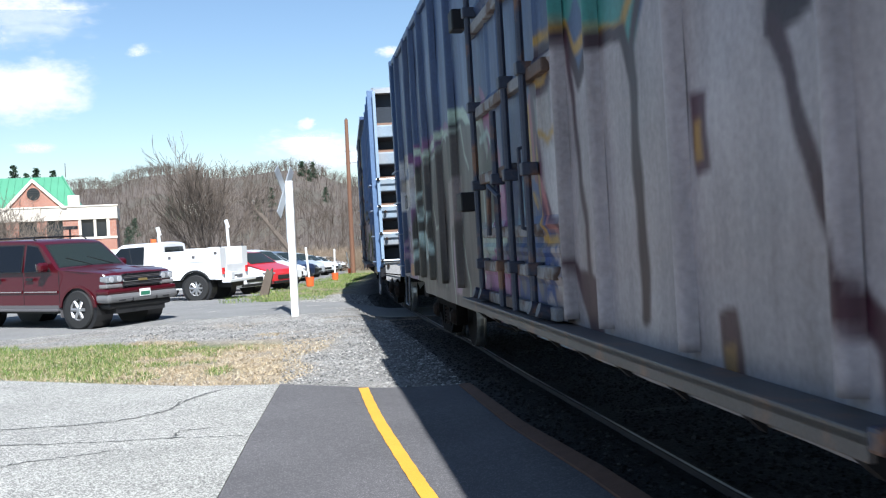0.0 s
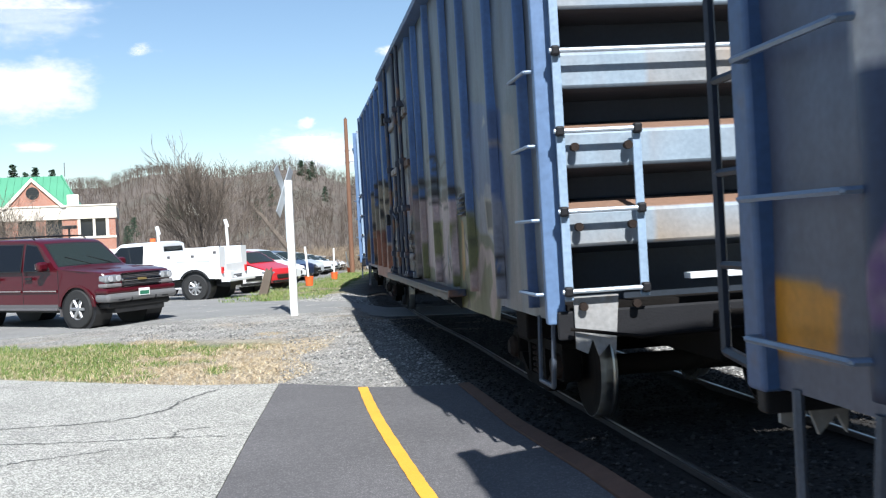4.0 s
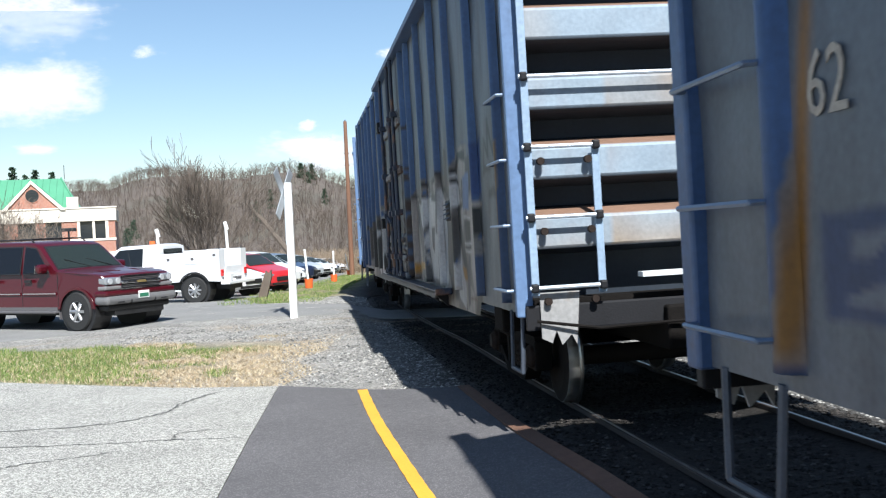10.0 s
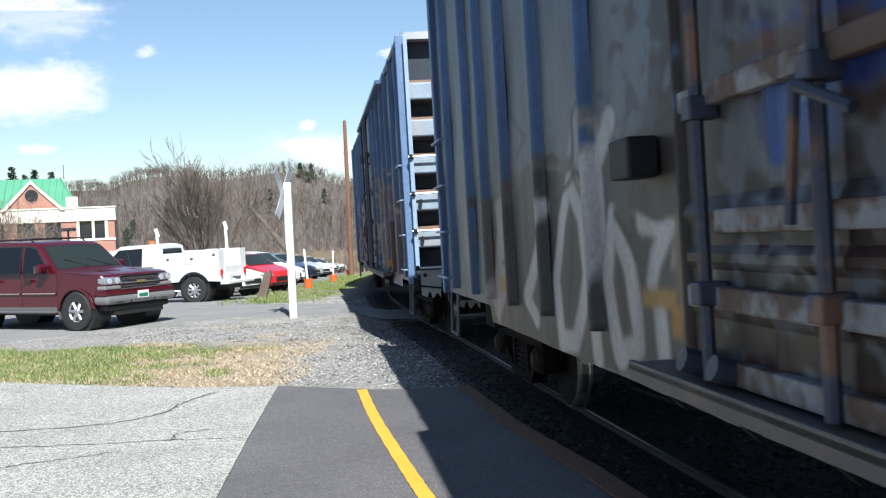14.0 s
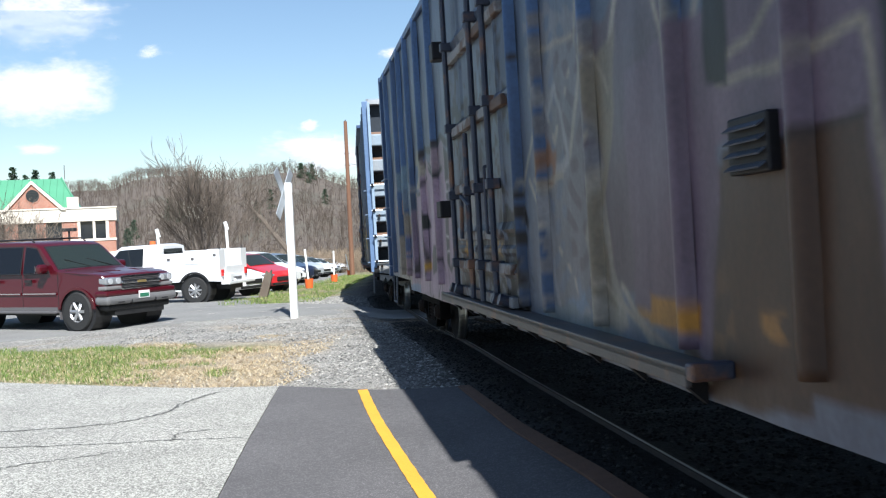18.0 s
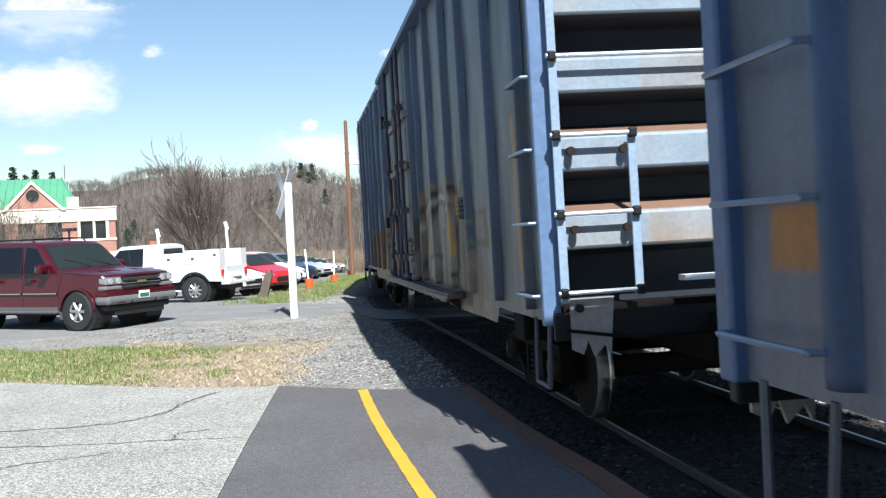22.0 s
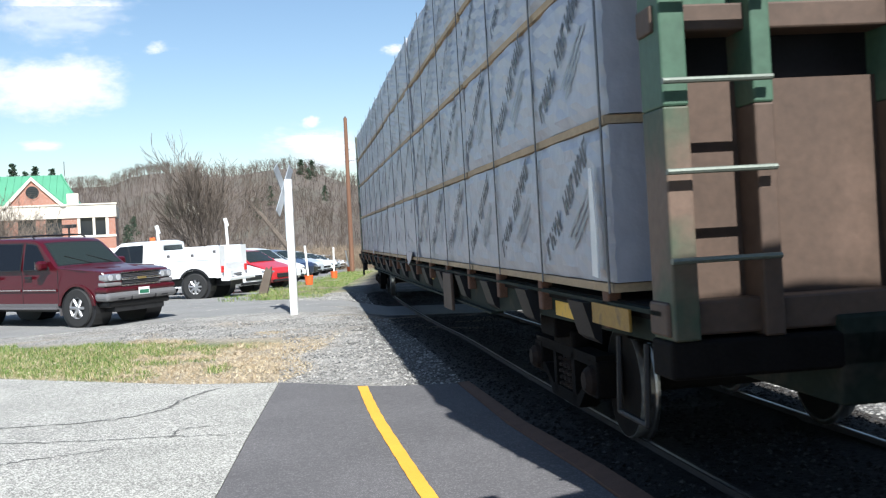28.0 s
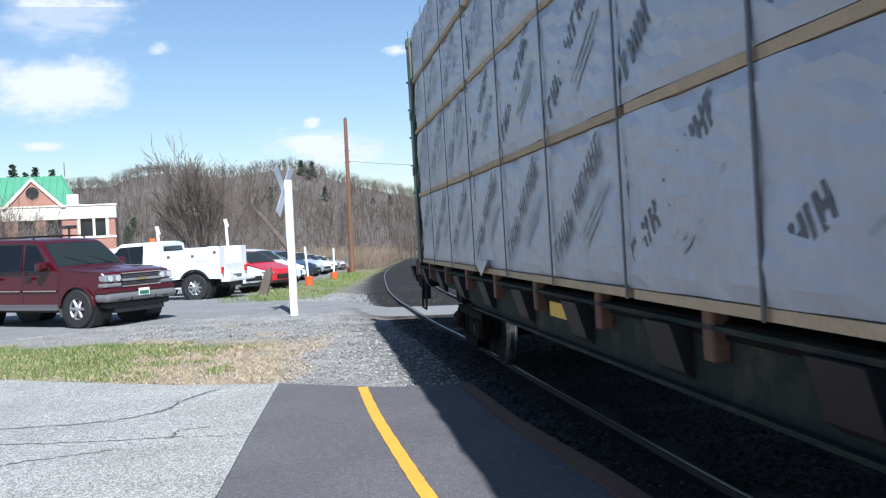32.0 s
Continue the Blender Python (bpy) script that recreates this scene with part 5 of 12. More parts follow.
    p.line((0.033, 0.033, 0.038), 0.045, (13.70, 2.56), (12.95, 2.68), (12.55, 2.73), (12.21, 2.59), (11.96, 2.80), (11.47, 2.55), (11.19, 2.53), (11.00, 2.70), (10.70, 2.40), wob=0.015)
    p.line((0.010, 0.009, 0.011), 0.03, (12.63, 2.11), (12.50, 2.15), (12.46, 1.96), (12.66, 1.79), (12.77, 1.98), (12.63, 2.11), wob=0.015)
    p.fill((0.010, 0.009, 0.011), (11.97, 2.16), (11.76, 2.21), (11.57, 2.09), (11.68, 1.97), (11.94, 2.01), wob=0.015)
    p.fill((0.020, 0.016, 0.020), (11.83, 1.98), (11.58, 1.97), (11.59, 1.39), (11.85, 1.30), (11.93, 1.60), wob=0.015)
    p.fill((0.010, 0.009, 0.011), (13.71, 1.92), (13.40, 1.96), (13.52, 1.60), (13.74, 1.71), wob=0.015)
    p.fill((0.022, 0.018, 0.018), (13.71, 1.35), (13.47, 1.40), (13.36, 1.10), (13.67, 1.09), wob=0.015)
    p.fill((0.154, 0.046, 0.027), (12.80, 1.74), (12.55, 1.69), (12.62, 1.04), (12.89, 0.98), wob=0.015)
    p.fill((0.134, 0.046, 0.029), (11.86, 1.26), (11.56, 1.19), (11.59, 0.90), (11.83, 0.96), wob=0.015)
    p.line((0.577, 0.505, 0.444), 0.02, (12.21, 1.51), (12.30, 1.24), (12.04, 0.99), (11.82, 1.09), wob=0.015)
    p.line((0.577, 0.505, 0.444), 0.025, (11.50, 1.31), (11.29, 1.48), (10.98, 1.56), (11.12, 1.40), wob=0.015)
    p.line((0.577, 0.505, 0.444), 0.02, (12.75, 1.04), (12.57, 0.95), (12.42, 1.24), wob=0.015)
    p.fill((0.067, 0.116, 0.282), (13.24, 2.59), (12.90, 2.58), (12.95, 2.18), (13.22, 2.20), wob=0.015)
    p.line((0.010, 0.009, 0.011), 0.03, (13.23, 2.15), (13.36, 1.70), wob=0.015)
    p.fill((0.055, 0.094, 0.261), (11.02, 2.05), (10.77, 2.00), (10.71, 1.41), (10.98, 1.52), wob=0.04)
    p.fill((0.010, 0.009, 0.011), (10.98, 1.56), (10.70, 1.52), (10.68, 1.30), (10.88, 1.26), wob=0.05)
    p.fill((0.018, 0.033, 0.097), (10.88, 1.22), (10.68, 1.30), (10.67, 0.94), (10.83, 0.92), wob=0.03)
    p.line((0.055, 0.039, 0.029), 0.03, (11.35, 1.88), (11.31, 1.76), (11.09, 1.75), (11.12, 1.87), (11.35, 1.88), wob=0.015)
    p.fill((0.242, 0.263, 0.389), (10.67, 1.41), (9.99, 1.56), (9.87, 0.72), (10.19, 0.64), (10.77, 0.67), wob=0.03)
    p.fill((0.473, 0.250, 0.061), (10.01, 1.72), (9.95, 1.74), (9.90, 1.14), (9.97, 1.13), wob=0.01)
    p.fill((0.028, 0.018, 0.014), (10.70, 2.34), (10.03, 2.30), (10.07, 1.74), (10.68, 1.78), wob=0.01)
    p.fill((0.030, 0.043, 0.061), (10.46, 1.24), (10.21, 1.25), (10.23, 0.98), (10.45, 0.96), wob=0.05, only=0.4)
    p.line((0.055, 0.061, 0.092), 0.02, (10.45, 0.89), (10.24, 0.94), (10.32, 0.73), wob=0.015)
    p.line((0.077, 0.070, 0.074), 0.03, (9.80, 1.65), (9.72, 1.87), (9.44, 1.98), (9.29, 1.85), wob=0.05)
    p.fill((0.022, 0.023, 0.029), (9.67, 1.87), (9.30, 1.77), (9.32, 1.41), (9.58, 1.53), wob=0.08)
    p.fill((0.353, 0.311, 0.256), (9.59, 1.41), (8.50, 1.38), (8.51, 1.23), (9.55, 1.19), wob=0.05, only=0.7)
    p.fill((0.047, 0.089, 0.240), (14.92, 1.63), (13.50, 1.65), (13.51, 1.29), (14.91, 1.26), wob=0.01)
    p.fill((0.055, 0.061, 0.092), (13.95, 2.77), (13.58, 2.77), (13.59, 2.30), (13.96, 2.30), wob=0.01)
    p.fill((0.051, 0.116, 0.329), (12.98, 2.68), (12.79, 2.74), (12.62, 2.63), (12.67, 2.28), (12.98, 2.27), wob=0.015)
    p.line((0.028, 0.025, 0.032), 0.02, (13.84, 1.07), (13.57, 0.98), (13.77, 0.93), (13.51, 0.81), wob=0.06)
    p.fill((0.033, 0.070, 0.201), (14.88, 2.69), (14.53, 2.66), (14.54, 2.42), (14.89, 2.43), wob=0)
    p.fill((0.507, 0.492, 0.467), (14.85, 2.60), (14.56, 2.58), (14.57, 2.45), (14.85, 2.47), wob=0.012, only=0.75)
    p.fill((0.411, 0.189, 0.029), (14.95, 2.38), (14.90, 2.38), (15.01, 1.09), (15.07, 1.09), wob=0)
    p.fill((0.290, 0.321, 0.405), (14.79, 1.56), (14.60, 1.56), (14.61, 1.48), (14.80, 1.48), wob=0.01, only=0.7)
    p.fill((0.290, 0.321, 0.405), (13.98, 1.58), (13.56, 1.59), (13.56, 1.51), (13.99, 1.49), wob=0.01, only=0.7)
    p.fill((0.290, 0.321, 0.405), (14.00, 1.41), (13.61, 1.42), (13.62, 1.34), (14.00, 1.32), wob=0.01, only=0.7)
    p.fill((0.290, 0.321, 0.405), (14.81, 1.39), (14.57, 1.40), (14.58, 1.32), (14.82, 1.31), wob=0.01, only=0.7)
    p.fill((0.411, 0.347, 0.261), (13.29, 2.53), (11.24, 2.24), (11.27, 1.71), (11.64, 1.73), (12.24, 1.79), (13.00, 1.77), (13.20, 1.77), (13.33, 2.02), wob=0.012)
    p.fill((0.270, 0.084, 0.047), (13.20, 1.77), (13.00, 1.78), (12.24, 1.80), (11.64, 1.74), (11.27, 1.71), (11.32, 0.85), (12.38, 0.85), (13.27, 0.88), wob=0.03)
    p.fill((0.353, 0.331, 0.319), (13.85, 0.93), (13.42, 0.99), (13.25, 0.75), (13.84, 0.71), wob=0.012)
    p.fill((0.055, 0.107, 0.329), (13.01, 2.49), (12.64, 2.44), (12.69, 2.28), (12.82, 2.25), (12.98, 2.29), wob=0.012)
    p.fill((0.067, 0.127, 0.353), (13.62, 2.49), (13.45, 2.47), (13.51, 1.81), (13.65, 1.82), wob=0.012)
    p.fill((0.187, 0.170, 0.173), (12.47, 2.39), (12.18, 2.35), (12.22, 2.02), (12.47, 2.04), wob=0.03)
    p.line((0.012, 0.011, 0.013), 0.02, (12.87, 2.25), (12.52, 2.25), wob=0.012)
    p.fill((0.012, 0.011, 0.013), (12.88, 2.26), (12.77, 2.25), (12.84, 1.96), wob=0.012)
    p.fill((0.012, 0.011, 0.013), (12.12, 2.17), (12.02, 2.30), (11.89, 2.29), (11.78, 2.16), (11.77, 2.05), (11.91, 1.94), (12.03, 1.85), (12.12, 1.96), wob=0.012)
    p.fill((0.251, 0.196, 0.160), (12.05, 2.14), (11.96, 2.19), (11.85, 2.14), (11.89, 2.00), (12.01, 1.92), (12.08, 2.02), wob=0.012)
    p.fill((0.199, 0.089, 0.058), (12.05, 2.07), (11.89, 2.07), (11.94, 1.97), (12.02, 1.95), wob=0.012)
    p.line((0.012, 0.011, 0.013), 0.03, (11.78, 2.05), (11.65, 2.12), (11.39, 2.17), (11.25, 2.20), wob=0.012)
    p.fill((0.012, 0.011, 0.013), (11.37, 2.26), (11.24, 2.24), (11.25, 2.13), (11.36, 2.18), wob=0.012)
    p.line((0.473, 0.401, 0.329), 0.025, (12.13, 1.97), (12.02, 1.85), (11.78, 1.88), (11.56, 2.05), (11.44, 2.10), wob=0.012)
    p.line((0.251, 0.220, 0.194), 0.025, (12.85, 2.44), (12.52, 2.28), (12.30, 2.04), wob=0.012)
    p.line((0.012, 0.011, 0.013), 0.035, (11.71, 1.61), (11.58, 1.68), (11.36, 1.71), (11.27, 1.70), wob=0.012)
    p.fill((0.012, 0.011, 0.013), (12.05, 1.38), (11.87, 1.45), (11.69, 1.58), (11.67, 1.41), (11.73, 1.19), (11.86, 1.13), (11.97, 1.24), (12.05, 1.33), wob=0.012)
    p.fill((0.411, 0.373, 0.329), (11.93, 1.34), (11.72, 1.45), (11.70, 1.39), (11.82, 1.30), (11.90, 1.29), wob=0.012)
    p.line((0.411, 0.321, 0.261), 0.025, (12.05, 1.33), (11.99, 1.17), (11.83, 1.09), (11.67, 1.14), (11.63, 1.24), wob=0.012)
    p.fill((0.275, 0.237, 0.220), (11.62, 1.51), (11.52, 1.57), (11.39, 1.52), (11.37, 1.39), (11.45, 1.27), (11.57, 1.31), (11.63, 1.42), wob=0.012)
    p.fill((0.275, 0.237, 0.220), (12.55, 1.32), (12.47, 1.34), (12.40, 1.14), (12.43, 0.97), (12.53, 0.95), (12.57, 1.13), wob=0.012)
    p.fill((0.275, 0.246, 0.224), (13.11, 1.95), (12.98, 1.96), (12.94, 1.79), (13.03, 1.71), (13.12, 1.78), wob=0.012)
    p.fill((0.555, 0.237, 0.018), (12.53, 1.78), (12.42, 1.78), (12.39, 1.15), (12.46, 1.13), (12.51, 1.50), wob=0.012)
    p.fill((0.115, 0.025, 0.016), (12.35, 1.79), (12.16, 1.78), (12.17, 1.16), (12.36, 1.10), wob=0.03)
    p.fill((0.022, 0.015, 0.013), (12.36, 1.10), (12.13, 1.21), (12.02, 1.15), (12.21, 1.02), (12.37, 0.99), wob=0.012)
    p.fill((0.040, 0.030, 0.029), (12.77, 1.33), (12.54, 1.36), (12.64, 1.08), (12.79, 0.69), (12.95, 0.66), (12.85, 0.97), wob=0.012)
    p.line((0.473, 0.401, 0.338), 0.022, (13.14, 1.17), (12.87, 0.92), (12.82, 1.02), (13.07, 1.21), wob=0.012)
    p.line((0.473, 0.401, 0.338), 0.022, (12.19, 1.72), (12.01, 1.54), wob=0.012)
    p.line((0.473, 0.373, 0.305), 0.028, (12.15, 1.10), (12.00, 1.09), (11.91, 0.83), wob=0.012)
    p.fill((0.033, 0.028, 0.032), (13.43, 1.98), (13.18, 2.01), (13.16, 1.42), (13.11, 1.17), (13.17, 0.89), (13.36, 1.08), (13.37, 1.42), (13.30, 1.68), (13.45, 1.84), wob=0.012)
    p.line((0.022, 0.018, 0.018), 0.012, (13.05, 1.14), (12.03, 1.11), (11.30, 1.13), wob=0.012)
    p.line((0.037, 0.030, 0.032), 0.018, (13.81, 1.00), (13.59, 0.95), (13.54, 0.79), (13.71, 0.83), wob=0.012)
    p.fill((0.440, 0.160, 0.090), (13.15, 1.62), (12.48, 1.72), (11.71, 1.51), (10.82, 1.51), (10.67, 1.42), (10.78, 0.85), (13.50, 0.73), wob=0.02)
    p.line((0.016, 0.015, 0.018), 0.034, (13.12, 2.50), (12.33, 2.49), (12.02, 2.46), (11.76, 2.34), wob=0.008)
    p.line((0.016, 0.015, 0.018), 0.034, (11.68, 2.50), (11.48, 2.49), (11.20, 2.33), (11.02, 2.25), (10.85, 2.35), wob=0.008)
    p.line((0.016, 0.015, 0.018), 0.02, (12.19, 1.74), (12.15, 2.01), (12.00, 1.99), (11.97, 1.86), (12.16, 1.74), wob=0.008)
    p.fill((0.016, 0.015, 0.018), (11.72, 2.02), (11.36, 2.00), (11.34, 1.84), (11.45, 1.33), (11.63, 1.45), (11.61, 1.86), wob=0.01)
    p.line((0.720, 0.660, 0.600), 0.018, (11.29, 1.45), (11.05, 1.48), (10.99, 1.28), wob=0.008)
    p.line((0.720, 0.660, 0.600), 0.018, (11.06, 1.46), (10.87, 1.51), (10.83, 1.36), wob=0.008)
    p.line((0.720, 0.660, 0.600), 0.018, (12.03, 1.18), (11.86, 1.38), wob=0.008)
    p.line((0.720, 0.660, 0.600), 0.018, (11.64, 1.39), (11.29, 1.23), wob=0.008)
    p.fill((0.050, 0.060, 0.110), (10.75, 1.58), (10.55, 1.56), (10.64, 1.23), (10.79, 1.07), (10.81, 1.36), wob=0.02)
    p.fill((0.070, 0.050, 0.036), (10.67, 2.10), (10.21, 2.06), (10.23, 1.70), (10.64, 1.67), wob=0.01)
    p.line((0.480, 0.250, 0.040), 0.03, (10.21, 1.67), (10.20, 1.25), wob=0.008)
    p.fill((0.360, 0.330, 0.520), (10.45, 1.40), (10.23, 1.39), (10.24, 1.26), (10.45, 1.27), wob=0.01)
    p.line((0.016, 0.015, 0.018), 0.014, (10.49, 1.09), (10.39, 1.14), (10.49, 1.02), (10.39, 0.97), (10.49, 0.96), wob=0.008)
    p.line((0.016, 0.015, 0.018), 0.014, (10.26, 1.13), (10.34, 1.10), (10.34, 0.98), (10.27, 0.98), wob=0.008)
    p.line((0.016, 0.015, 0.018), 0.014, (10.50, 2.25), (10.44, 2.17), (10.36, 2.26), wob=0.008)
    p.line((0.016, 0.015, 0.018), 0.014, (10.33, 2.15), (10.28, 2.26), (10.22, 2.27), (10.23, 2.15), wob=0.008)
    p.fill((0.030, 0.028, 0.030), (9.91, 2.10), (9.62, 2.11), (9.65, 1.48), (9.73, 1.41), (9.87, 1.55), (9.96, 1.70), wob=0.07)
    p.fill((0.030, 0.030, 0.034), (9.54, 1.20), (9.07, 1.20), (9.08, 1.13), (9.51, 1.12), wob=0.05)
    p.fill((0.600, 0.470, 0.480), (6.04, 2.06), (5.43, 2.06), (5.70, 1.19), (6.14, 1.20), wob=0.01)
    p.fill((0.600, 0.470, 0.480), (5.27, 2.04), (4.78, 1.99), (4.64, 1.70), (4.65, 1.11), (5.25, 1.16), wob=0.01)
    p.fill((0.600, 0.470, 0.480), (4.72, 1.96), (4.18, 1.99), (3.91, 1.98), (3.93, 1.17), (4.54, 1.07), (4.60, 1.51), wob=0.01)
    p.fill((0.600, 0.470, 0.480), (3.54, 1.60), (3.13, 1.70), (3.17, 1.18), (3.37, 1.05), (3.54, 1.25), wob=0.01)
    p.fill((0.200, 0.210, 0.080), (5.16, 1.78), (4.81, 1.79), (4.93, 1.40), (5.22, 1.33), wob=0.01)
    p.fill((0.200, 0.210, 0.080), (4.41, 1.67), (3.93, 1.76), (4.01, 1.38), (4.46, 1.29), wob=0.01)
    p.fill((0.200, 0.210, 0.080), (3.50, 1.73), (3.26, 1.75), (3.27, 1.54), (3.51, 1.53), wob=0.01)
    p.fill((0.200, 0.210, 0.080), (3.28, 1.41), (3.02, 1.51), (3.11, 0.98), (3.39, 0.85), (3.69, 1.04), (3.54, 1.25), wob=0.01)
    p.fill((0.480, 0.520, 0.660), (4.32, 1.62), (4.12, 1.63), (4.17, 1.37), (4.43, 1.34), (4.44, 1.46), wob=0.01)
    p.line((0.016, 0.015, 0.018), 0.045, (5.97, 2.18), (5.41, 2.19), (4.90, 2.11), wob=0.008)
    p.line((0.016, 0.015, 0.018), 0.05, (4.77, 2.10), (4.47, 2.11), (4.20, 2.03), wob=0.008)
    p.line((0.016, 0.015, 0.018), 0.045, (4.12, 2.07), (4.00, 2.12), (3.90, 2.07), wob=0.008)
    p.line((0.016, 0.015, 0.018), 0.02, (5.89, 2.04), (5.40, 2.03), wob=0.008)
    p.line((0.016, 0.015, 0.018), 0.02, (5.16, 2.02), (4.84, 1.97), wob=0.008)
    p.line((0.016, 0.015, 0.018), 0.02, (4.70, 1.93), (4.43, 1.95), (4.28, 1.92), wob=0.008)
    p.line((0.016, 0.015, 0.018), 0.02, (4.31, 1.64), (4.08, 1.64), (4.15, 1.37), (4.42, 1.20), (4.56, 1.36), (4.48, 1.58), wob=0.008)
    p.line((0.016, 0.015, 0.018), 0.014, (5.14, 1.64), (4.93, 1.62), (4.90, 1.35), (5.15, 1.31), wob=0.008)
    p.line((0.016, 0.015, 0.018), 0.014, (5.10, 1.15), (4.78, 1.27), wob=0.008)
    p.fill((0.016, 0.015, 0.018), (3.89, 2.14), (3.60, 2.10), (3.60, 2.03), (3.86, 2.05), wob=0.01)
    p.line((0.016, 0.015, 0.018), 0.02, (4.15, 1.35), (3.97, 1.21), wob=0.008)
    p.line((0.016, 0.015, 0.018), 0.024, (3.53, 1.51), (3.24, 1.26), wob=0.008)
    p.line((0.016, 0.015, 0.018), 0.02, (3.65, 1.16), (3.45, 0.86), wob=0.008)
    p.fill((0.620, 0.340, 0.030), (3.69, 1.69), (3.60, 1.70), (3.59, 1.23), (3.66, 1.22), wob=0)
    p.line((0.016, 0.015, 0.018), 0.02, (5.58, 1.93), (5.38, 1.87), (5.60, 1.84), (5.36, 1.76), (5.62, 1.69), (5.42, 1.61), wob=0.008)
    p.line((0.016, 0.015, 0.018), 0.012, (5.25, 2.49), (5.13, 2.25), wob=0.008)
    p.line((0.016, 0.015, 0.018), 0.012, (5.10, 2.43), (4.88, 2.46), (4.84, 2.33), wob=0.008)
    p.fill((0.030, 0.028, 0.026), (3.64, 2.00), (3.35, 2.01), (3.12, 1.82), (3.85, 1.82), (3.67, 1.85), wob=0.03)
    return p


def coat_c():
    p = Paint(weathered((0.184, 0.181, 0.187), (0.280, 0.263, 0.248), rust=0.15, seed=3), 3)
    p.wash = 0.73
    p.fill((0.051, 0.104, 0.282), (0.43, 2.65), (-0.23, 2.51), (-0.15, 1.15), (0.44, 1.14), wob=0.02)
    p.fill((0.067, 0.110, 0.240), (2.68, 2.59), (1.82, 2.50), (1.79, 1.98), (2.60, 1.92), wob=0.03, only=0.85)
    p.fill((0.507, 0.263, 0.044), (0.65, 2.39), (0.60, 2.38), (0.63, 1.17), (0.68, 1.15), wob=0.0)
    p.line((0.037, 0.043, 0.054), 0.035, (1.54, 2.21), (1.44, 2.48), (1.28, 2.34), (1.22, 2.65), (1.06, 2.34), (0.97, 2.66), wob=0.015)
    p.line((0.037, 0.043, 0.054), 0.03, (1.50, 2.23), (1.07, 2.22), (0.78, 2.08), wob=0.015)
    p.line((0.037, 0.043, 0.054), 0.04, (1.35, 1.98), (1.15, 2.01), (0.97, 1.96), wob=0.015)
    p.line((0.037, 0.043, 0.054), 0.04, (0.93, 2.43), (0.83, 2.25), (1.01, 2.10), wob=0.015)
    p.fill((0.507, 0.461, 0.379), (2.41, 1.86), (1.88, 1.87), (1.87, 1.45), (2.41, 1.47), wob=0)
    p.fill((0.025, 0.028, 0.038), (2.36, 1.83), (1.92, 1.84), (1.93, 1.57), (2.37, 1.57), wob=0)
    p.fill((0.055, 0.061, 0.074), (2.37, 1.54), (1.91, 1.54), (1.92, 1.49), (2.38, 1.49), wob=0)
    p.fill((0.067, 0.066, 0.069), (3.93, 1.89), (2.93, 1.82), (2.03, 1.25), (2.00, 0.68), (3.81, 0.72), wob=0.04)
    p.fill((0.507, 0.461, 0.379), (6.29, 2.09), (5.84, 2.09), (5.79, 1.16), (6.18, 0.81), (6.28, 1.53), wob=0.015)
    p.fill((0.507, 0.461, 0.379), (5.50, 2.21), (4.92, 2.27), (4.76, 1.59), (4.96, 0.90), (5.43, 0.86), (5.67, 1.27), wob=0.015)
    p.fill((0.507, 0.461, 0.379), (4.82, 2.31), (4.09, 2.32), (4.01, 1.32), (4.06, 0.96), (4.45, 0.94), (4.66, 1.68), wob=0.015)
    p.line((0.022, 0.020, 0.024), 0.035, (6.42, 2.06), (5.84, 2.12), (5.69, 1.16), wob=0.015)
    p.line((0.022, 0.020, 0.024), 0.035, (5.50, 2.23), (4.92, 2.29), (4.84, 1.68), wob=0.015)
    p.line((0.022, 0.020, 0.024), 0.04, (4.67, 2.20), (4.09, 2.29), (4.05, 1.59), (3.89, 1.15), wob=0.015)
    p.fill((0.022, 0.023, 0.027), (5.03, 2.18), (4.70, 2.01), (4.81, 1.49), (5.12, 1.58), wob=0.015)
    p.fill((0.022, 0.023, 0.027), (5.41, 1.58), (5.23, 1.48), (5.32, 0.97), (5.50, 1.06), wob=0.015)
    p.fill((0.507, 0.461, 0.379), (3.31, 2.07), (2.91, 2.47), (2.54, 2.44), (2.47, 2.17), (2.79, 2.08), (3.04, 1.90), wob=0.015)
    p.fill((0.055, 0.057, 0.065), (2.98, 2.32), (2.71, 2.35), (2.78, 2.15), (3.02, 2.06), wob=0.015)
    p.line((0.022, 0.020, 0.024), 0.03, (3.24, 2.11), (2.85, 2.48), (2.49, 2.46), wob=0.015)
    p.fill((0.507, 0.461, 0.379), (3.20, 1.51), (2.77, 1.36), (2.74, 0.76), (2.31, 1.10), (2.14, 1.38), (2.17, 0.69), (2.64, 0.66), (3.43, 0.68), wob=0.015)
    p.fill((0.037, 0.039, 0.044), (3.05, 1.35), (2.87, 1.28), (2.88, 0.90), (3.04, 0.96), wob=0.015)
    p.fill((0.016, 0.014, 0.016), (3.79, 1.67), (3.54, 1.75), (3.43, 1.18), (3.66, 0.83), (3.85, 0.98), wob=0.04)
    p.fill((0.507, 0.296, 0.029), (6.38, 1.24), (6.08, 1.24), (6.10, 1.15), (6.37, 1.15), wob=0)
    rub(p, 6.7, 10.6, 0.9, 3.4, 170, 31, (0.067, 0.028, 0.016))
    rub(p, 6.8, 9.8, 0.9, 2.3, 90, 32, (0.028, 0.016, 0.013))
    p.fill((0.082, 0.104, 0.274), (9.19, 2.28), (8.67, 2.27), (8.71, 1.90), (9.16, 1.91), wob=0.04, only=0.8)
    p.fill((0.043, 0.023, 0.016), (10.10, 3.43), (9.63, 3.34), (9.89, 0.88), (10.30, 0.85), wob=0.05, only=0.8)
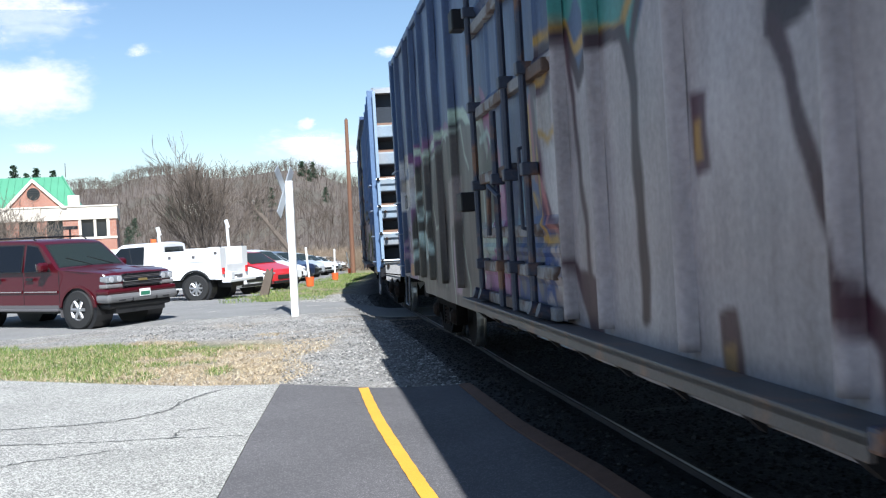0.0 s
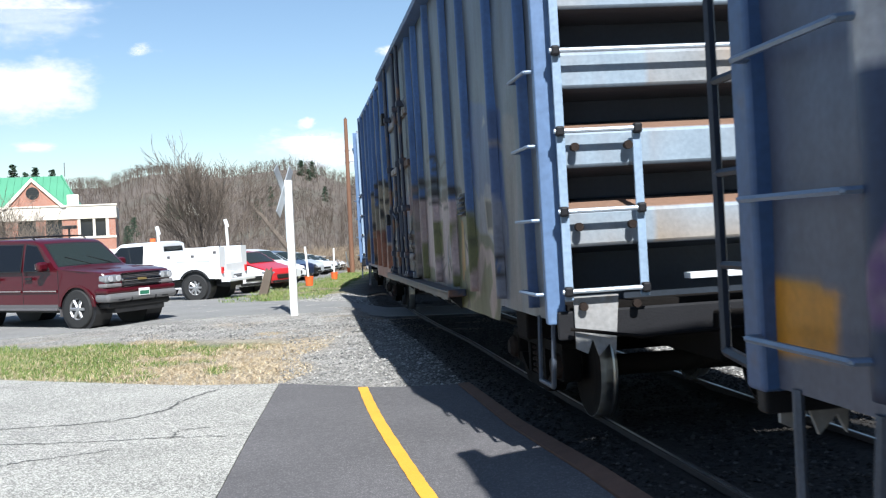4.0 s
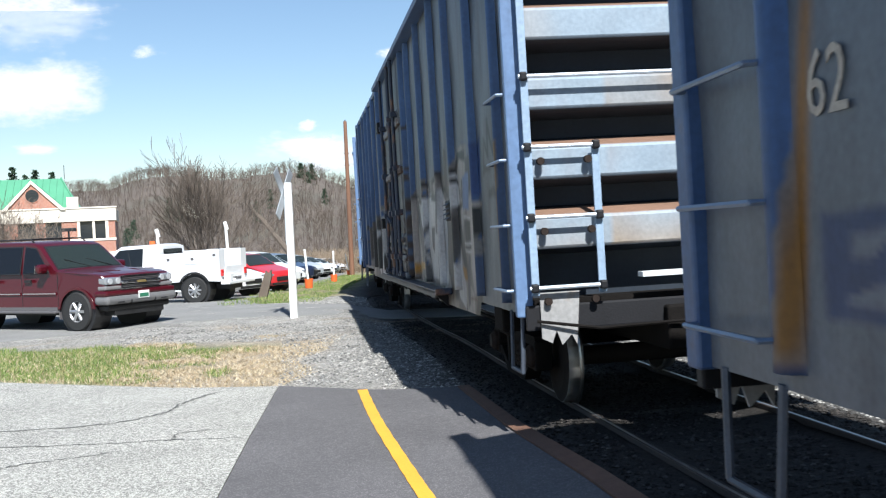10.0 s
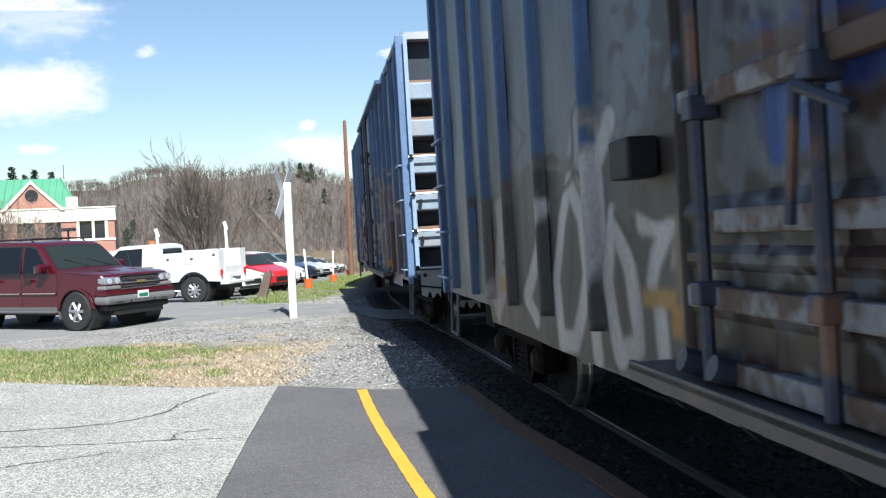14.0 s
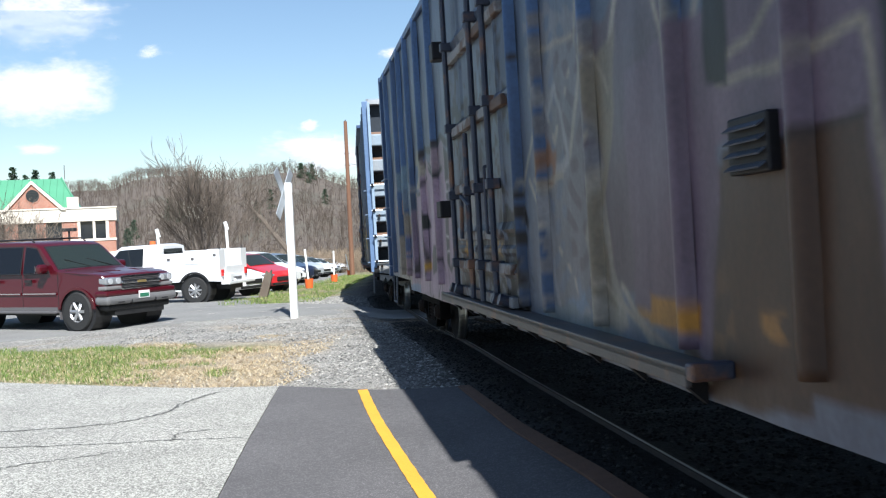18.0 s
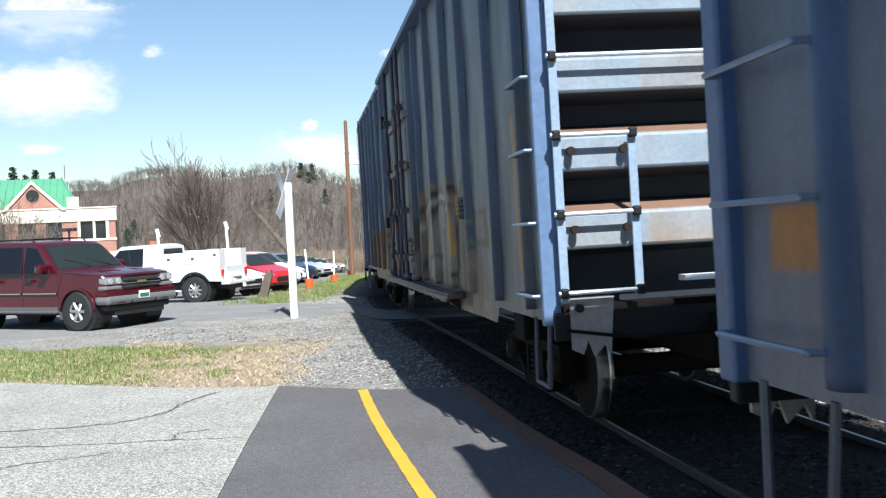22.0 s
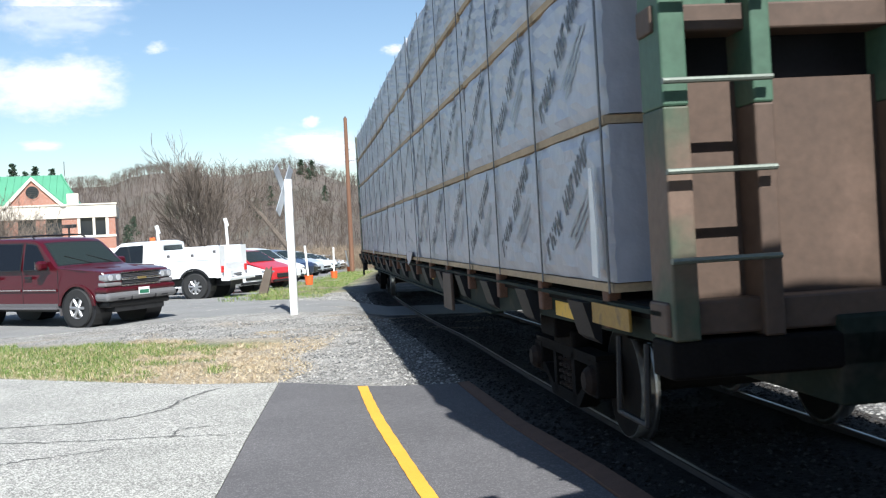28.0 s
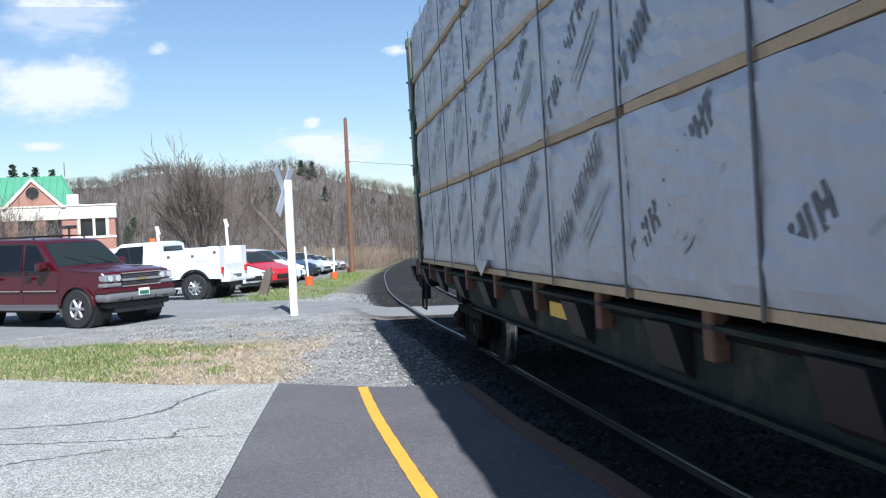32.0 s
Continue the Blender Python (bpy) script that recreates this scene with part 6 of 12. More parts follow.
    p.fill((0.059, 0.033, 0.022), (7.87, 1.94), (6.75, 1.99), (6.72, 1.52), (7.73, 1.47), wob=0.12, only=0.65)
    p.fill((0.051, 0.028, 0.020), (9.68, 1.29), (6.69, 1.11), (6.70, 0.91), (9.57, 1.00), wob=0.08, only=0.7)
    p.fill((0.067, 0.033, 0.020), (6.70, 3.00), (6.53, 2.96), (6.61, 1.12), (6.79, 1.11), wob=0.05, only=0.7)
    p.fill((0.047, 0.043, 0.047), (13.31, 1.79), (11.78, 1.98), (10.95, 1.94), (9.97, 1.72), (10.05, 0.76), (11.70, 0.66), (13.45, 0.79), wob=0.03)
    p.fill((0.300, 0.273, 0.240), (13.78, 0.82), (9.77, 0.76), (9.78, 0.62), (13.63, 0.67), wob=0.03, only=0.8)
    p.fill((0.507, 0.461, 0.389), (13.23, 1.84), (12.77, 1.83), (12.75, 1.44), (13.15, 1.28), (12.74, 0.99), (13.22, 0.70), (13.40, 1.16), wob=0.015)
    p.fill((0.507, 0.461, 0.389), (12.52, 1.58), (12.09, 1.95), (11.73, 1.98), (11.80, 0.78), (12.23, 0.74), (12.38, 1.11), (12.56, 0.76), (12.74, 0.99), wob=0.015)
    p.fill((0.507, 0.461, 0.389), (11.84, 1.49), (11.34, 1.96), (11.14, 1.95), (11.39, 0.99), (11.52, 0.76), (11.87, 0.73), wob=0.015)
    p.fill((0.055, 0.050, 0.054), (11.70, 1.67), (11.43, 1.67), (11.55, 1.06), (11.75, 1.05), wob=0.015)
    p.fill((0.507, 0.461, 0.389), (11.19, 1.50), (10.86, 1.82), (10.69, 1.74), (10.87, 0.78), (11.12, 0.68), (11.24, 1.00), wob=0.015)
    p.fill((0.507, 0.461, 0.389), (10.74, 1.27), (10.36, 1.66), (9.97, 1.69), (10.03, 1.40), (10.30, 1.40), (10.36, 0.76), (10.74, 0.72), wob=0.015)
    p.line((0.030, 0.028, 0.032), 0.025, (12.63, 1.83), (12.07, 2.09), (11.65, 2.11), (11.24, 1.96), wob=0.015)
    p.line((0.473, 0.430, 0.368), 0.03, (11.33, 2.09), (11.14, 2.42), (10.87, 2.22), (10.81, 1.86), wob=0.015)
    p.fill((0.507, 0.263, 0.023), (13.15, 1.25), (12.70, 1.25), (12.72, 1.13), (13.16, 1.13), wob=0)
    p.fill((0.507, 0.263, 0.023), (10.50, 1.24), (9.99, 1.26), (10.01, 1.11), (10.49, 1.09), wob=0)
    p.fill((0.067, 0.127, 0.329), (8.77, 2.45), (8.27, 2.47), (8.26, 2.00), (8.75, 1.98), wob=0.03, only=0.9)
    p.fill((0.077, 0.079, 0.092), (10.72, 2.32), (9.85, 2.27), (9.90, 1.72), (10.69, 1.74), wob=0.1, only=0.5)
    p.line((0.055, 0.057, 0.069), 0.015, (14.54, 2.06), (13.97, 1.98), (14.39, 1.70), (13.85, 1.59), wob=0.05)
    p.line((0.077, 0.074, 0.078), 0.02, (12.55, 2.50), (12.23, 2.33), (12.45, 2.21), wob=0.015)
    p.fill((0.242, 0.212, 0.194), (6.74, 2.26), (5.23, 2.39), (3.90, 2.38), (3.09, 2.20), (2.82, 2.58), (2.42, 2.56), (2.10, 1.94), (2.16, 1.13), (1.80, 0.90), (1.82, 0.62), (3.77, 0.56), (6.34, 0.81), wob=0.01)
    p.fill((0.507, 0.448, 0.411), (6.41, 2.19), (5.94, 2.21), (5.87, 1.70), (5.88, 0.94), (6.19, 1.26), wob=0.01)
    p.line((0.016, 0.014, 0.016), 0.025, (6.41, 2.19), (5.90, 2.21), (5.91, 1.70), wob=0.01)
    p.fill((0.507, 0.448, 0.411), (5.48, 2.29), (4.96, 2.32), (4.85, 1.94), (4.99, 1.61), (4.85, 1.02), (5.39, 1.09), (5.52, 1.49), wob=0.01)
    p.line((0.016, 0.014, 0.016), 0.035, (5.75, 0.95), (5.78, 1.70), (5.50, 2.28), (4.91, 2.32), (4.85, 1.96), wob=0.01)
    p.fill((0.082, 0.074, 0.072), (5.24, 2.16), (5.01, 2.22), (5.05, 1.69), (5.23, 1.65), wob=0.01)
    p.fill((0.507, 0.448, 0.411), (4.58, 2.34), (3.96, 2.38), (3.93, 1.97), (3.65, 1.48), (3.62, 0.99), (4.04, 1.01), (4.25, 1.20), (4.43, 1.75), wob=0.01)
    p.fill((0.082, 0.074, 0.072), (4.31, 2.30), (4.02, 2.30), (4.03, 1.48), (4.19, 1.81), wob=0.01)
    p.line((0.016, 0.014, 0.016), 0.03, (4.63, 2.33), (3.94, 2.37), (3.88, 2.17), (3.73, 2.18), wob=0.01)
    p.line((0.016, 0.014, 0.016), 0.03, (4.83, 2.13), (4.44, 1.68), (4.31, 1.20), (4.17, 0.93), wob=0.01)
    p.fill((0.507, 0.448, 0.411), (2.94, 2.52), (2.66, 2.55), (2.52, 2.45), (2.51, 1.96), (2.74, 1.63), (2.89, 1.74), (2.81, 2.12), (3.09, 2.15), wob=0.01)
    p.fill((0.016, 0.014, 0.016), (2.86, 2.53), (2.52, 2.49), (2.50, 2.37), (2.78, 2.44), (2.99, 2.23), (3.08, 2.27), wob=0.01)
    p.fill((0.016, 0.014, 0.016), (2.47, 2.42), (2.20, 2.43), (2.21, 2.09), (2.45, 2.01), (2.78, 2.04), (2.76, 2.09), (2.45, 2.11), wob=0.01)
    p.fill((0.051, 0.033, 0.024), (3.66, 1.92), (3.35, 1.89), (3.48, 1.06), (3.62, 0.80), (3.69, 1.42), wob=0.03)
    p.fill((0.353, 0.296, 0.232), (3.36, 1.88), (3.12, 1.86), (3.21, 0.73), (3.61, 0.74), wob=0.03)
    p.fill((0.082, 0.074, 0.072), (3.10, 1.88), (2.88, 1.87), (2.65, 1.40), (2.60, 1.09), (2.93, 1.27), (3.15, 1.26), wob=0.01)
    p.fill((0.507, 0.448, 0.411), (3.09, 1.49), (2.91, 1.52), (2.72, 1.18), (2.34, 0.99), (2.41, 0.70), (2.75, 0.72), (2.95, 1.05), wob=0.01)
    p.line((0.016, 0.014, 0.016), 0.03, (2.89, 1.06), (2.80, 0.74), (2.41, 0.66), (2.16, 1.01), wob=0.01)
    p.fill((0.507, 0.448, 0.411), (2.22, 2.04), (2.10, 2.05), (2.18, 1.10), (2.34, 0.99), (2.46, 1.30), (2.46, 1.96), wob=0.01)
    p.fill((0.051, 0.046, 0.047), (2.10, 1.89), (1.87, 1.92), (1.93, 1.15), (2.10, 0.72), (2.36, 0.71), (2.16, 1.08), wob=0.01)
    p.fill((0.030, 0.033, 0.035), (2.13, 1.91), (1.74, 1.92), (1.76, 1.60), (2.13, 1.61), wob=0.01)
    p.line((0.541, 0.492, 0.444), 0.02, (2.13, 1.91), (1.74, 1.92), wob=0.01)
    p.line((0.541, 0.492, 0.444), 0.02, (2.13, 1.58), (1.76, 1.58), wob=0.01)
    p.line((0.541, 0.492, 0.444), 0.02, (2.14, 1.49), (1.76, 1.48), wob=0.01)
    p.fill((0.040, 0.094, 0.282), (2.19, 2.51), (1.70, 2.51), (1.73, 2.02), (2.18, 2.00), wob=0.04)
    p.fill((0.613, 0.282, 0.018), (3.26, 1.28), (2.71, 1.29), (2.68, 1.15), (3.26, 1.14), wob=0.01)
    p.fill((0.613, 0.282, 0.018), (6.43, 1.25), (5.97, 1.24), (5.99, 1.13), (6.44, 1.14), wob=0.01)
    p.line((0.154, 0.050, 0.018), 0.012, (2.56, 0.96), (2.25, 0.98), wob=0.01)
    p.fill((0.154, 0.127, 0.112), (13.54, 1.91), (12.13, 2.13), (10.65, 2.00), (9.91, 1.89), (9.95, 0.60), (11.64, 0.57), (13.79, 0.68), wob=0.01)
    p.fill((0.507, 0.448, 0.411), (13.26, 1.88), (12.82, 1.98), (12.79, 1.47), (13.12, 1.37), (12.88, 1.28), (13.30, 0.82), (13.50, 1.01), (13.19, 1.66), wob=0.01)
    p.fill((0.507, 0.448, 0.411), (12.57, 1.61), (12.16, 1.91), (11.96, 2.08), (11.48, 2.01), (11.35, 1.36), (11.51, 0.79), (12.01, 0.66), (12.14, 1.08), (12.54, 0.83), (12.76, 0.91), wob=0.01)
    p.fill((0.016, 0.014, 0.016), (12.76, 1.70), (12.53, 1.74), (12.41, 1.25), (12.44, 0.98), (12.68, 0.95), wob=0.01)
    p.fill((0.082, 0.074, 0.072), (11.90, 1.61), (11.65, 1.65), (11.63, 1.11), (11.91, 1.09), wob=0.01)
    p.line((0.016, 0.014, 0.016), 0.03, (12.56, 1.65), (12.03, 2.04), (11.49, 1.97), (11.35, 1.60), wob=0.01)
    p.fill((0.507, 0.448, 0.411), (11.22, 2.39), (11.00, 2.50), (10.95, 2.36), (11.05, 1.99), (11.16, 1.84), (11.26, 2.04), wob=0.01)
    p.line((0.016, 0.014, 0.016), 0.02, (11.26, 2.04), (11.25, 2.31), (11.00, 2.50), wob=0.01)
    p.fill((0.507, 0.448, 0.411), (11.25, 1.45), (10.94, 1.75), (10.55, 1.31), (10.43, 0.96), (10.61, 0.69), (11.04, 0.72), (11.31, 1.05), wob=0.01)
    p.fill((0.016, 0.014, 0.016), (10.94, 1.73), (10.60, 1.71), (10.35, 1.39), (10.59, 1.42), wob=0.01)
    p.fill((0.016, 0.014, 0.016), (10.83, 1.23), (10.61, 1.13), (10.55, 0.84), (10.81, 0.86), wob=0.01)
    p.fill((0.016, 0.014, 0.016), (11.29, 1.48), (11.09, 1.60), (11.31, 0.65), (11.37, 0.72), wob=0.01)
    p.fill((0.507, 0.448, 0.411), (10.48, 1.69), (10.05, 1.72), (10.08, 1.53), (9.93, 1.50), (10.21, 1.32), (10.36, 1.35), (10.26, 1.56), wob=0.01)
    p.fill((0.300, 0.220, 0.123), (10.07, 1.73), (9.85, 1.91), (9.78, 1.79), (9.90, 1.20), (10.01, 1.20), wob=0.01)
    p.fill((0.613, 0.282, 0.018), (10.50, 1.23), (9.99, 1.25), (10.00, 1.11), (10.48, 1.10), wob=0.01)
    p.fill((0.613, 0.282, 0.018), (13.20, 1.24), (12.78, 1.24), (12.76, 1.12), (13.16, 1.12), wob=0.01)
    p.fill((0.353, 0.373, 0.405), (10.42, 1.03), (10.13, 1.02), (10.04, 0.79), (10.43, 0.78), wob=0.01)
    p.fill((0.300, 0.181, 0.092), (9.98, 0.90), (9.72, 1.08), (9.57, 0.97), (9.61, 0.92), wob=0.01)
    p.fill((0.014, 0.053, 0.282), (8.71, 2.35), (8.10, 2.39), (8.10, 2.00), (8.78, 1.98), wob=0.01)
    p.fill((0.067, 0.018, 0.008), (8.93, 1.96), (8.03, 1.97), (8.04, 1.85), (8.93, 1.86), wob=0.05, only=0.8)
    p.fill((0.067, 0.020, 0.010), (8.99, 1.11), (8.08, 1.08), (8.09, 0.94), (8.95, 0.91), wob=0.05, only=0.85)
    p.fill((0.051, 0.016, 0.008), (10.65, 2.07), (9.35, 2.05), (9.53, 1.10), (9.85, 1.11), (9.87, 1.63), (10.68, 1.75), wob=0.06, only=0.8)
    p.fill((0.067, 0.020, 0.010), (8.67, 1.59), (8.06, 1.49), (8.06, 1.40), (8.68, 1.40), wob=0.05, only=0.7)
    p.fill((0.075, 0.070, 0.068), (12.84, 1.74), (12.21, 2.12), (11.56, 2.00), (11.15, 1.80), (10.75, 2.04), (10.51, 1.94), (10.51, 1.66), (10.05, 1.64), (10.13, 0.87), (11.30, 0.79), (13.06, 0.74), wob=0.02)
    p.line((0.800, 0.780, 0.760), 0.075, (11.86, 1.78), (12.09, 1.43), (12.40, 1.12), (12.20, 0.99), wob=0.008)
    p.line((0.800, 0.780, 0.760), 0.07, (11.35, 1.91), (11.54, 1.67), (11.68, 1.31), (11.63, 0.88), (11.37, 0.92), (11.14, 1.33), (11.17, 1.71), (11.35, 1.91), wob=0.008)
    p.line((0.800, 0.780, 0.760), 0.075, (10.69, 2.19), (10.90, 1.98), (10.88, 1.62), (11.05, 1.16), (11.02, 0.88), wob=0.008)
    p.line((0.800, 0.780, 0.760), 0.07, (10.70, 1.67), (10.81, 1.35), (10.73, 0.92), (10.48, 1.01), (10.52, 1.41), (10.67, 1.64), wob=0.008)
    p.line((0.800, 0.780, 0.760), 0.06, (10.35, 1.63), (10.10, 1.61), (10.24, 1.46), (10.30, 1.34), wob=0.008)
    p.line((0.800, 0.780, 0.760), 0.07, (10.22, 1.21), (10.19, 0.89), wob=0.008)
    p.line((0.016, 0.015, 0.018), 0.02, (11.65, 1.80), (11.21, 1.97), (11.03, 1.85), (11.08, 1.74), wob=0.008)
    p.line((0.016, 0.015, 0.018), 0.03, (11.35, 1.60), (11.48, 1.06), wob=0.008)
    p.line((0.016, 0.015, 0.018), 0.03, (10.65, 1.69), (10.50, 1.56), wob=0.008)
    p.fill((0.620, 0.330, 0.030), (10.40, 1.31), (10.05, 1.32), (10.06, 1.23), (10.42, 1.22), wob=0)
    p.fill((0.085, 0.070, 0.060), (10.49, 2.09), (9.99, 2.04), (9.95, 1.79), (10.07, 1.65), (10.49, 1.66), wob=0.03)
    p.fill((0.060, 0.140, 0.460), (8.99, 2.09), (8.54, 2.06), (8.53, 1.80), (9.01, 1.81), wob=0.01)
    p.fill((0.500, 0.550, 0.620), (8.86, 2.02), (8.70, 2.02), (8.69, 2.00), (8.86, 2.00), wob=0.01)
    p.fill((0.045, 0.030, 0.024), (9.74, 2.52), (9.46, 2.45), (9.68, 1.23), (9.88, 1.22), wob=0.02)
    p.line((0.170, 0.080, 0.045), 0.045, (9.27, 2.21), (8.43, 2.16), wob=0.008)
    p.fill((0.035, 0.028, 0.026), (9.28, 1.82), (8.47, 1.78), (8.47, 1.73), (9.29, 1.72), wob=0.06)
    p.fill((0.060, 0.035, 0.024), (9.19, 1.23), (8.51, 1.25), (8.52, 1.15), (9.12, 1.17), wob=0.05)
    p.fill((0.130, 0.130, 0.135), (6.10, 2.12), (5.20, 2.20), (3.94, 2.20), (3.77, 2.04), (3.75, 1.06), (5.71, 1.02), wob=0.03)
    p.fill((0.800, 0.780, 0.770), (5.97, 2.11), (5.57, 2.09), (5.47, 1.73), (5.10, 2.18), (4.68, 2.19), (5.18, 1.69), (5.29, 1.05), (5.65, 1.02), (5.55, 1.57), wob=0.01)
    p.fill((0.800, 0.780, 0.770), (5.02, 2.11), (4.47, 2.08), (4.60, 1.67), (4.39, 1.64), (4.50, 1.09), (5.05, 1.10), (5.17, 1.50), wob=0.01)
    p.fill((0.800, 0.780, 0.770), (4.42, 2.18), (3.94, 2.19), (3.77, 2.04), (3.77, 1.08), (4.08, 1.02), (4.16, 1.35), (4.33, 1.02), (4.36, 1.56), wob=0.01)
    p.fill((0.090, 0.090, 0.095), (4.19, 2.16), (3.97, 2.17), (4.03, 1.35), (4.12, 1.68), wob=0.01)
    p.fill((0.090, 0.090, 0.095), (4.87, 1.74), (4.62, 1.76), (4.75, 1.42), (4.90, 1.50), wob=0.01)
    p.line((0.016, 0.015, 0.018), 0.014, (5.97, 2.11), (5.66, 1.60), (5.62, 1.02), wob=0.008)
    p.line((0.016, 0.015, 0.018), 0.014, (5.20, 2.16), (4.68, 2.16), wob=0.008)
    p.line((0.016, 0.015, 0.018), 0.014, (5.15, 1.63), (5.29, 1.02), wob=0.008)
    p.line((0.016, 0.015, 0.018), 0.014, (4.98, 2.11), (5.16, 1.56), (4.97, 1.05), wob=0.008)
    p.line((0.016, 0.015, 0.018), 0.016, (4.42, 2.18), (4.30, 1.50), (4.14, 1.04), wob=0.008)
    p.fill((0.800, 0.780, 0.770), (3.31, 2.13), (3.14, 2.32), (2.90, 2.28), (2.89, 1.93), (2.99, 1.94), (3.10, 1.90), (3.17, 1.59), (2.99, 1.56), (2.78, 1.08), (2.86, 0.83), (3.12, 0.95), (3.35, 1.38), (3.33, 1.97), wob=0.01)
    p.fill((0.090, 0.090, 0.095), (3.33, 1.78), (3.15, 1.75), (3.06, 1.57), (2.92, 1.58), (3.00, 1.30), (3.15, 1.39), (3.34, 1.51), wob=0.01)
    p.fill((0.090, 0.090, 0.095), (3.41, 1.16), (3.21, 1.16), (3.21, 0.92), (3.42, 0.88), wob=0.01)
    p.fill((0.090, 0.090, 0.095), (2.74, 0.85), (2.67, 1.25), (2.53, 1.44), (2.49, 1.41), (2.60, 0.90), wob=0.01)
    p.line((0.016, 0.015, 0.018), 0.03, (3.24, 2.06), (3.10, 2.27), (2.89, 2.19), wob=0.008)
    p.line((0.016, 0.015, 0.018), 0.035, (2.72, 2.19), (2.71, 1.96), (2.96, 1.92), wob=0.008)
    p.fill((0.100, 0.220, 0.520), (2.68, 2.26), (2.33, 2.27), (2.36, 1.89), (2.66, 1.88), wob=0.02)
    p.fill((0.660, 0.360, 0.030), (3.47, 1.31), (3.06, 1.31), (3.04, 1.21), (3.45, 1.20), wob=0)
    p.fill((0.660, 0.360, 0.030), (6.03, 1.28), (5.64, 1.28), (5.62, 1.19), (6.00, 1.18), wob=0)
    p.fill((0.016, 0.015, 0.018), (2.61, 1.78), (2.37, 1.78), (2.39, 1.48), (2.63, 1.48), wob=0)
    p.line((0.800, 0.780, 0.770), 0.012, (2.64, 1.81), (2.36, 1.80), wob=0.008)
    p.line((0.800, 0.780, 0.770), 0.012, (2.66, 1.54), (2.38, 1.54), wob=0.008)
    p.line((0.800, 0.780, 0.770), 0.012, (2.66, 1.47), (2.39, 1.46), wob=0.008)
    p.fill((0.050, 0.040, 0.036), (3.67, 2.64), (3.53, 2.61), (3.59, 2.07), (3.74, 2.09), wob=0.01)
    p.fill((0.050, 0.040, 0.036), (3.77, 1.81), (3.52, 1.81), (3.66, 1.18), (3.74, 1.18), wob=0.01)
    return p


def coat_d():
    p = Paint(weathered((0.140, 0.160, 0.209), (0.242, 0.237, 0.274), rust=0.1, seed=4), 4)
    p.fill((0.161, 0.229, 0.358), (1.54, 2.16), (0.75, 2.20), (0.73, 1.10), (-0.03, 1.13), (-0.13, 2.55), (0.76, 2.74), wob=0.04)
    p.fill((0.161, 0.121, 0.153), (2.94, 2.98), (2.40, 2.96), (1.49, 1.87), (1.66, 0.95), (2.73, 1.02), (3.13, 1.47), wob=0.04)
    p.fill((0.161, 0.127, 0.153), (5.84, 2.88), (4.09, 2.84), (4.10, 1.23), (5.70, 1.27), wob=0.05)
    p.fill((0.092, 0.053, 0.038), (4.00, 1.86), (3.08, 1.87), (3.08, 0.88), (4.15, 0.82), wob=0.02)
    p.fill((0.208, 0.110, 0.054), (3.78, 1.42), (3.25, 1.43), (3.31, 1.02), (3.83, 1.02), wob=0.08, only=0.5)
    p.line((0.527, 0.467, 0.379), 0.025, (6.32, 2.82), (5.96, 2.24), (5.43, 2.78), (5.13, 2.19), (4.74, 2.89), wob=0.015)
    p.line((0.527, 0.467, 0.379), 0.025, (4.33, 2.28), (3.65, 2.31), (3.20, 2.75), (2.40, 3.03), wob=0.015)
    p.line((0.527, 0.467, 0.379), 0.025, (2.37, 2.41), (2.32, 2.02), (2.14, 1.94), (1.86, 2.12), (1.63, 2.01), (1.56, 1.50), (1.81, 1.00), (1.99, 0.85), (2.23, 1.06), wob=0.015)
    p.line((0.527, 0.467, 0.379), 0.025, (6.60, 1.99), (6.08, 1.59), (5.69, 1.32), (5.63, 1.06), (5.16, 0.88), wob=0.015)
    p.line((0.411, 0.373, 0.329), 0.03, (4.01, 2.83), (3.94, 2.29), (3.72, 2.83), wob=0.015)
    p.fill((0.507, 0.461, 0.379), (2.63, 1.85), (2.06, 1.88), (2.08, 1.52), (2.62, 1.52), wob=0)
    p.fill((0.067, 0.079, 0.102), (2.58, 1.83), (2.13, 1.85), (2.15, 1.63), (2.58, 1.62), wob=0)
    p.fill((0.507, 0.196, 0.029), (0.52, 1.71), (-0.02, 1.71), (-0.02, 1.44), (0.49, 1.42), wob=0)
    p.fill((0.507, 0.250, 0.061), (4.66, 1.23), (4.25, 1.22), (4.26, 1.13), (4.64, 1.13), wob=0)
    p.line((0.353, 0.384, 0.444), 0.014, (1.37, 2.36), (0.92, 2.34), wob=0.012, only=0.8)
    p.line((0.353, 0.384, 0.444), 0.014, (1.38, 2.26), (0.92, 2.25), wob=0.012, only=0.8)
    p.line((0.353, 0.384, 0.444), 0.014, (1.39, 2.15), (0.93, 2.15), wob=0.012, only=0.8)
    p.line((0.353, 0.384, 0.444), 0.014, (1.40, 2.05), (0.94, 2.06), wob=0.012, only=0.8)
    p.line((0.353, 0.384, 0.444), 0.014, (1.41, 1.95), (0.95, 1.96), wob=0.012, only=0.8)
    p.line((0.353, 0.384, 0.444), 0.014, (1.42, 1.84), (0.96, 1.86), wob=0.012, only=0.8)
    p.fill((0.242, 0.237, 0.265), (6.60, 3.27), (5.07, 2.98), (5.08, 1.04), (6.32, 0.95), wob=0.04, only=0.6)
    p.line((0.507, 0.461, 0.379), 0.03, (6.78, 2.01), (6.41, 2.41), (6.19, 1.94), (5.64, 2.09), (5.33, 2.67), wob=0.015)
    p.fill((0.411, 0.373, 0.319), (5.46, 1.58), (5.07, 2.05), (4.94, 1.39), (4.78, 1.06), (5.20, 0.95), wob=0.015)
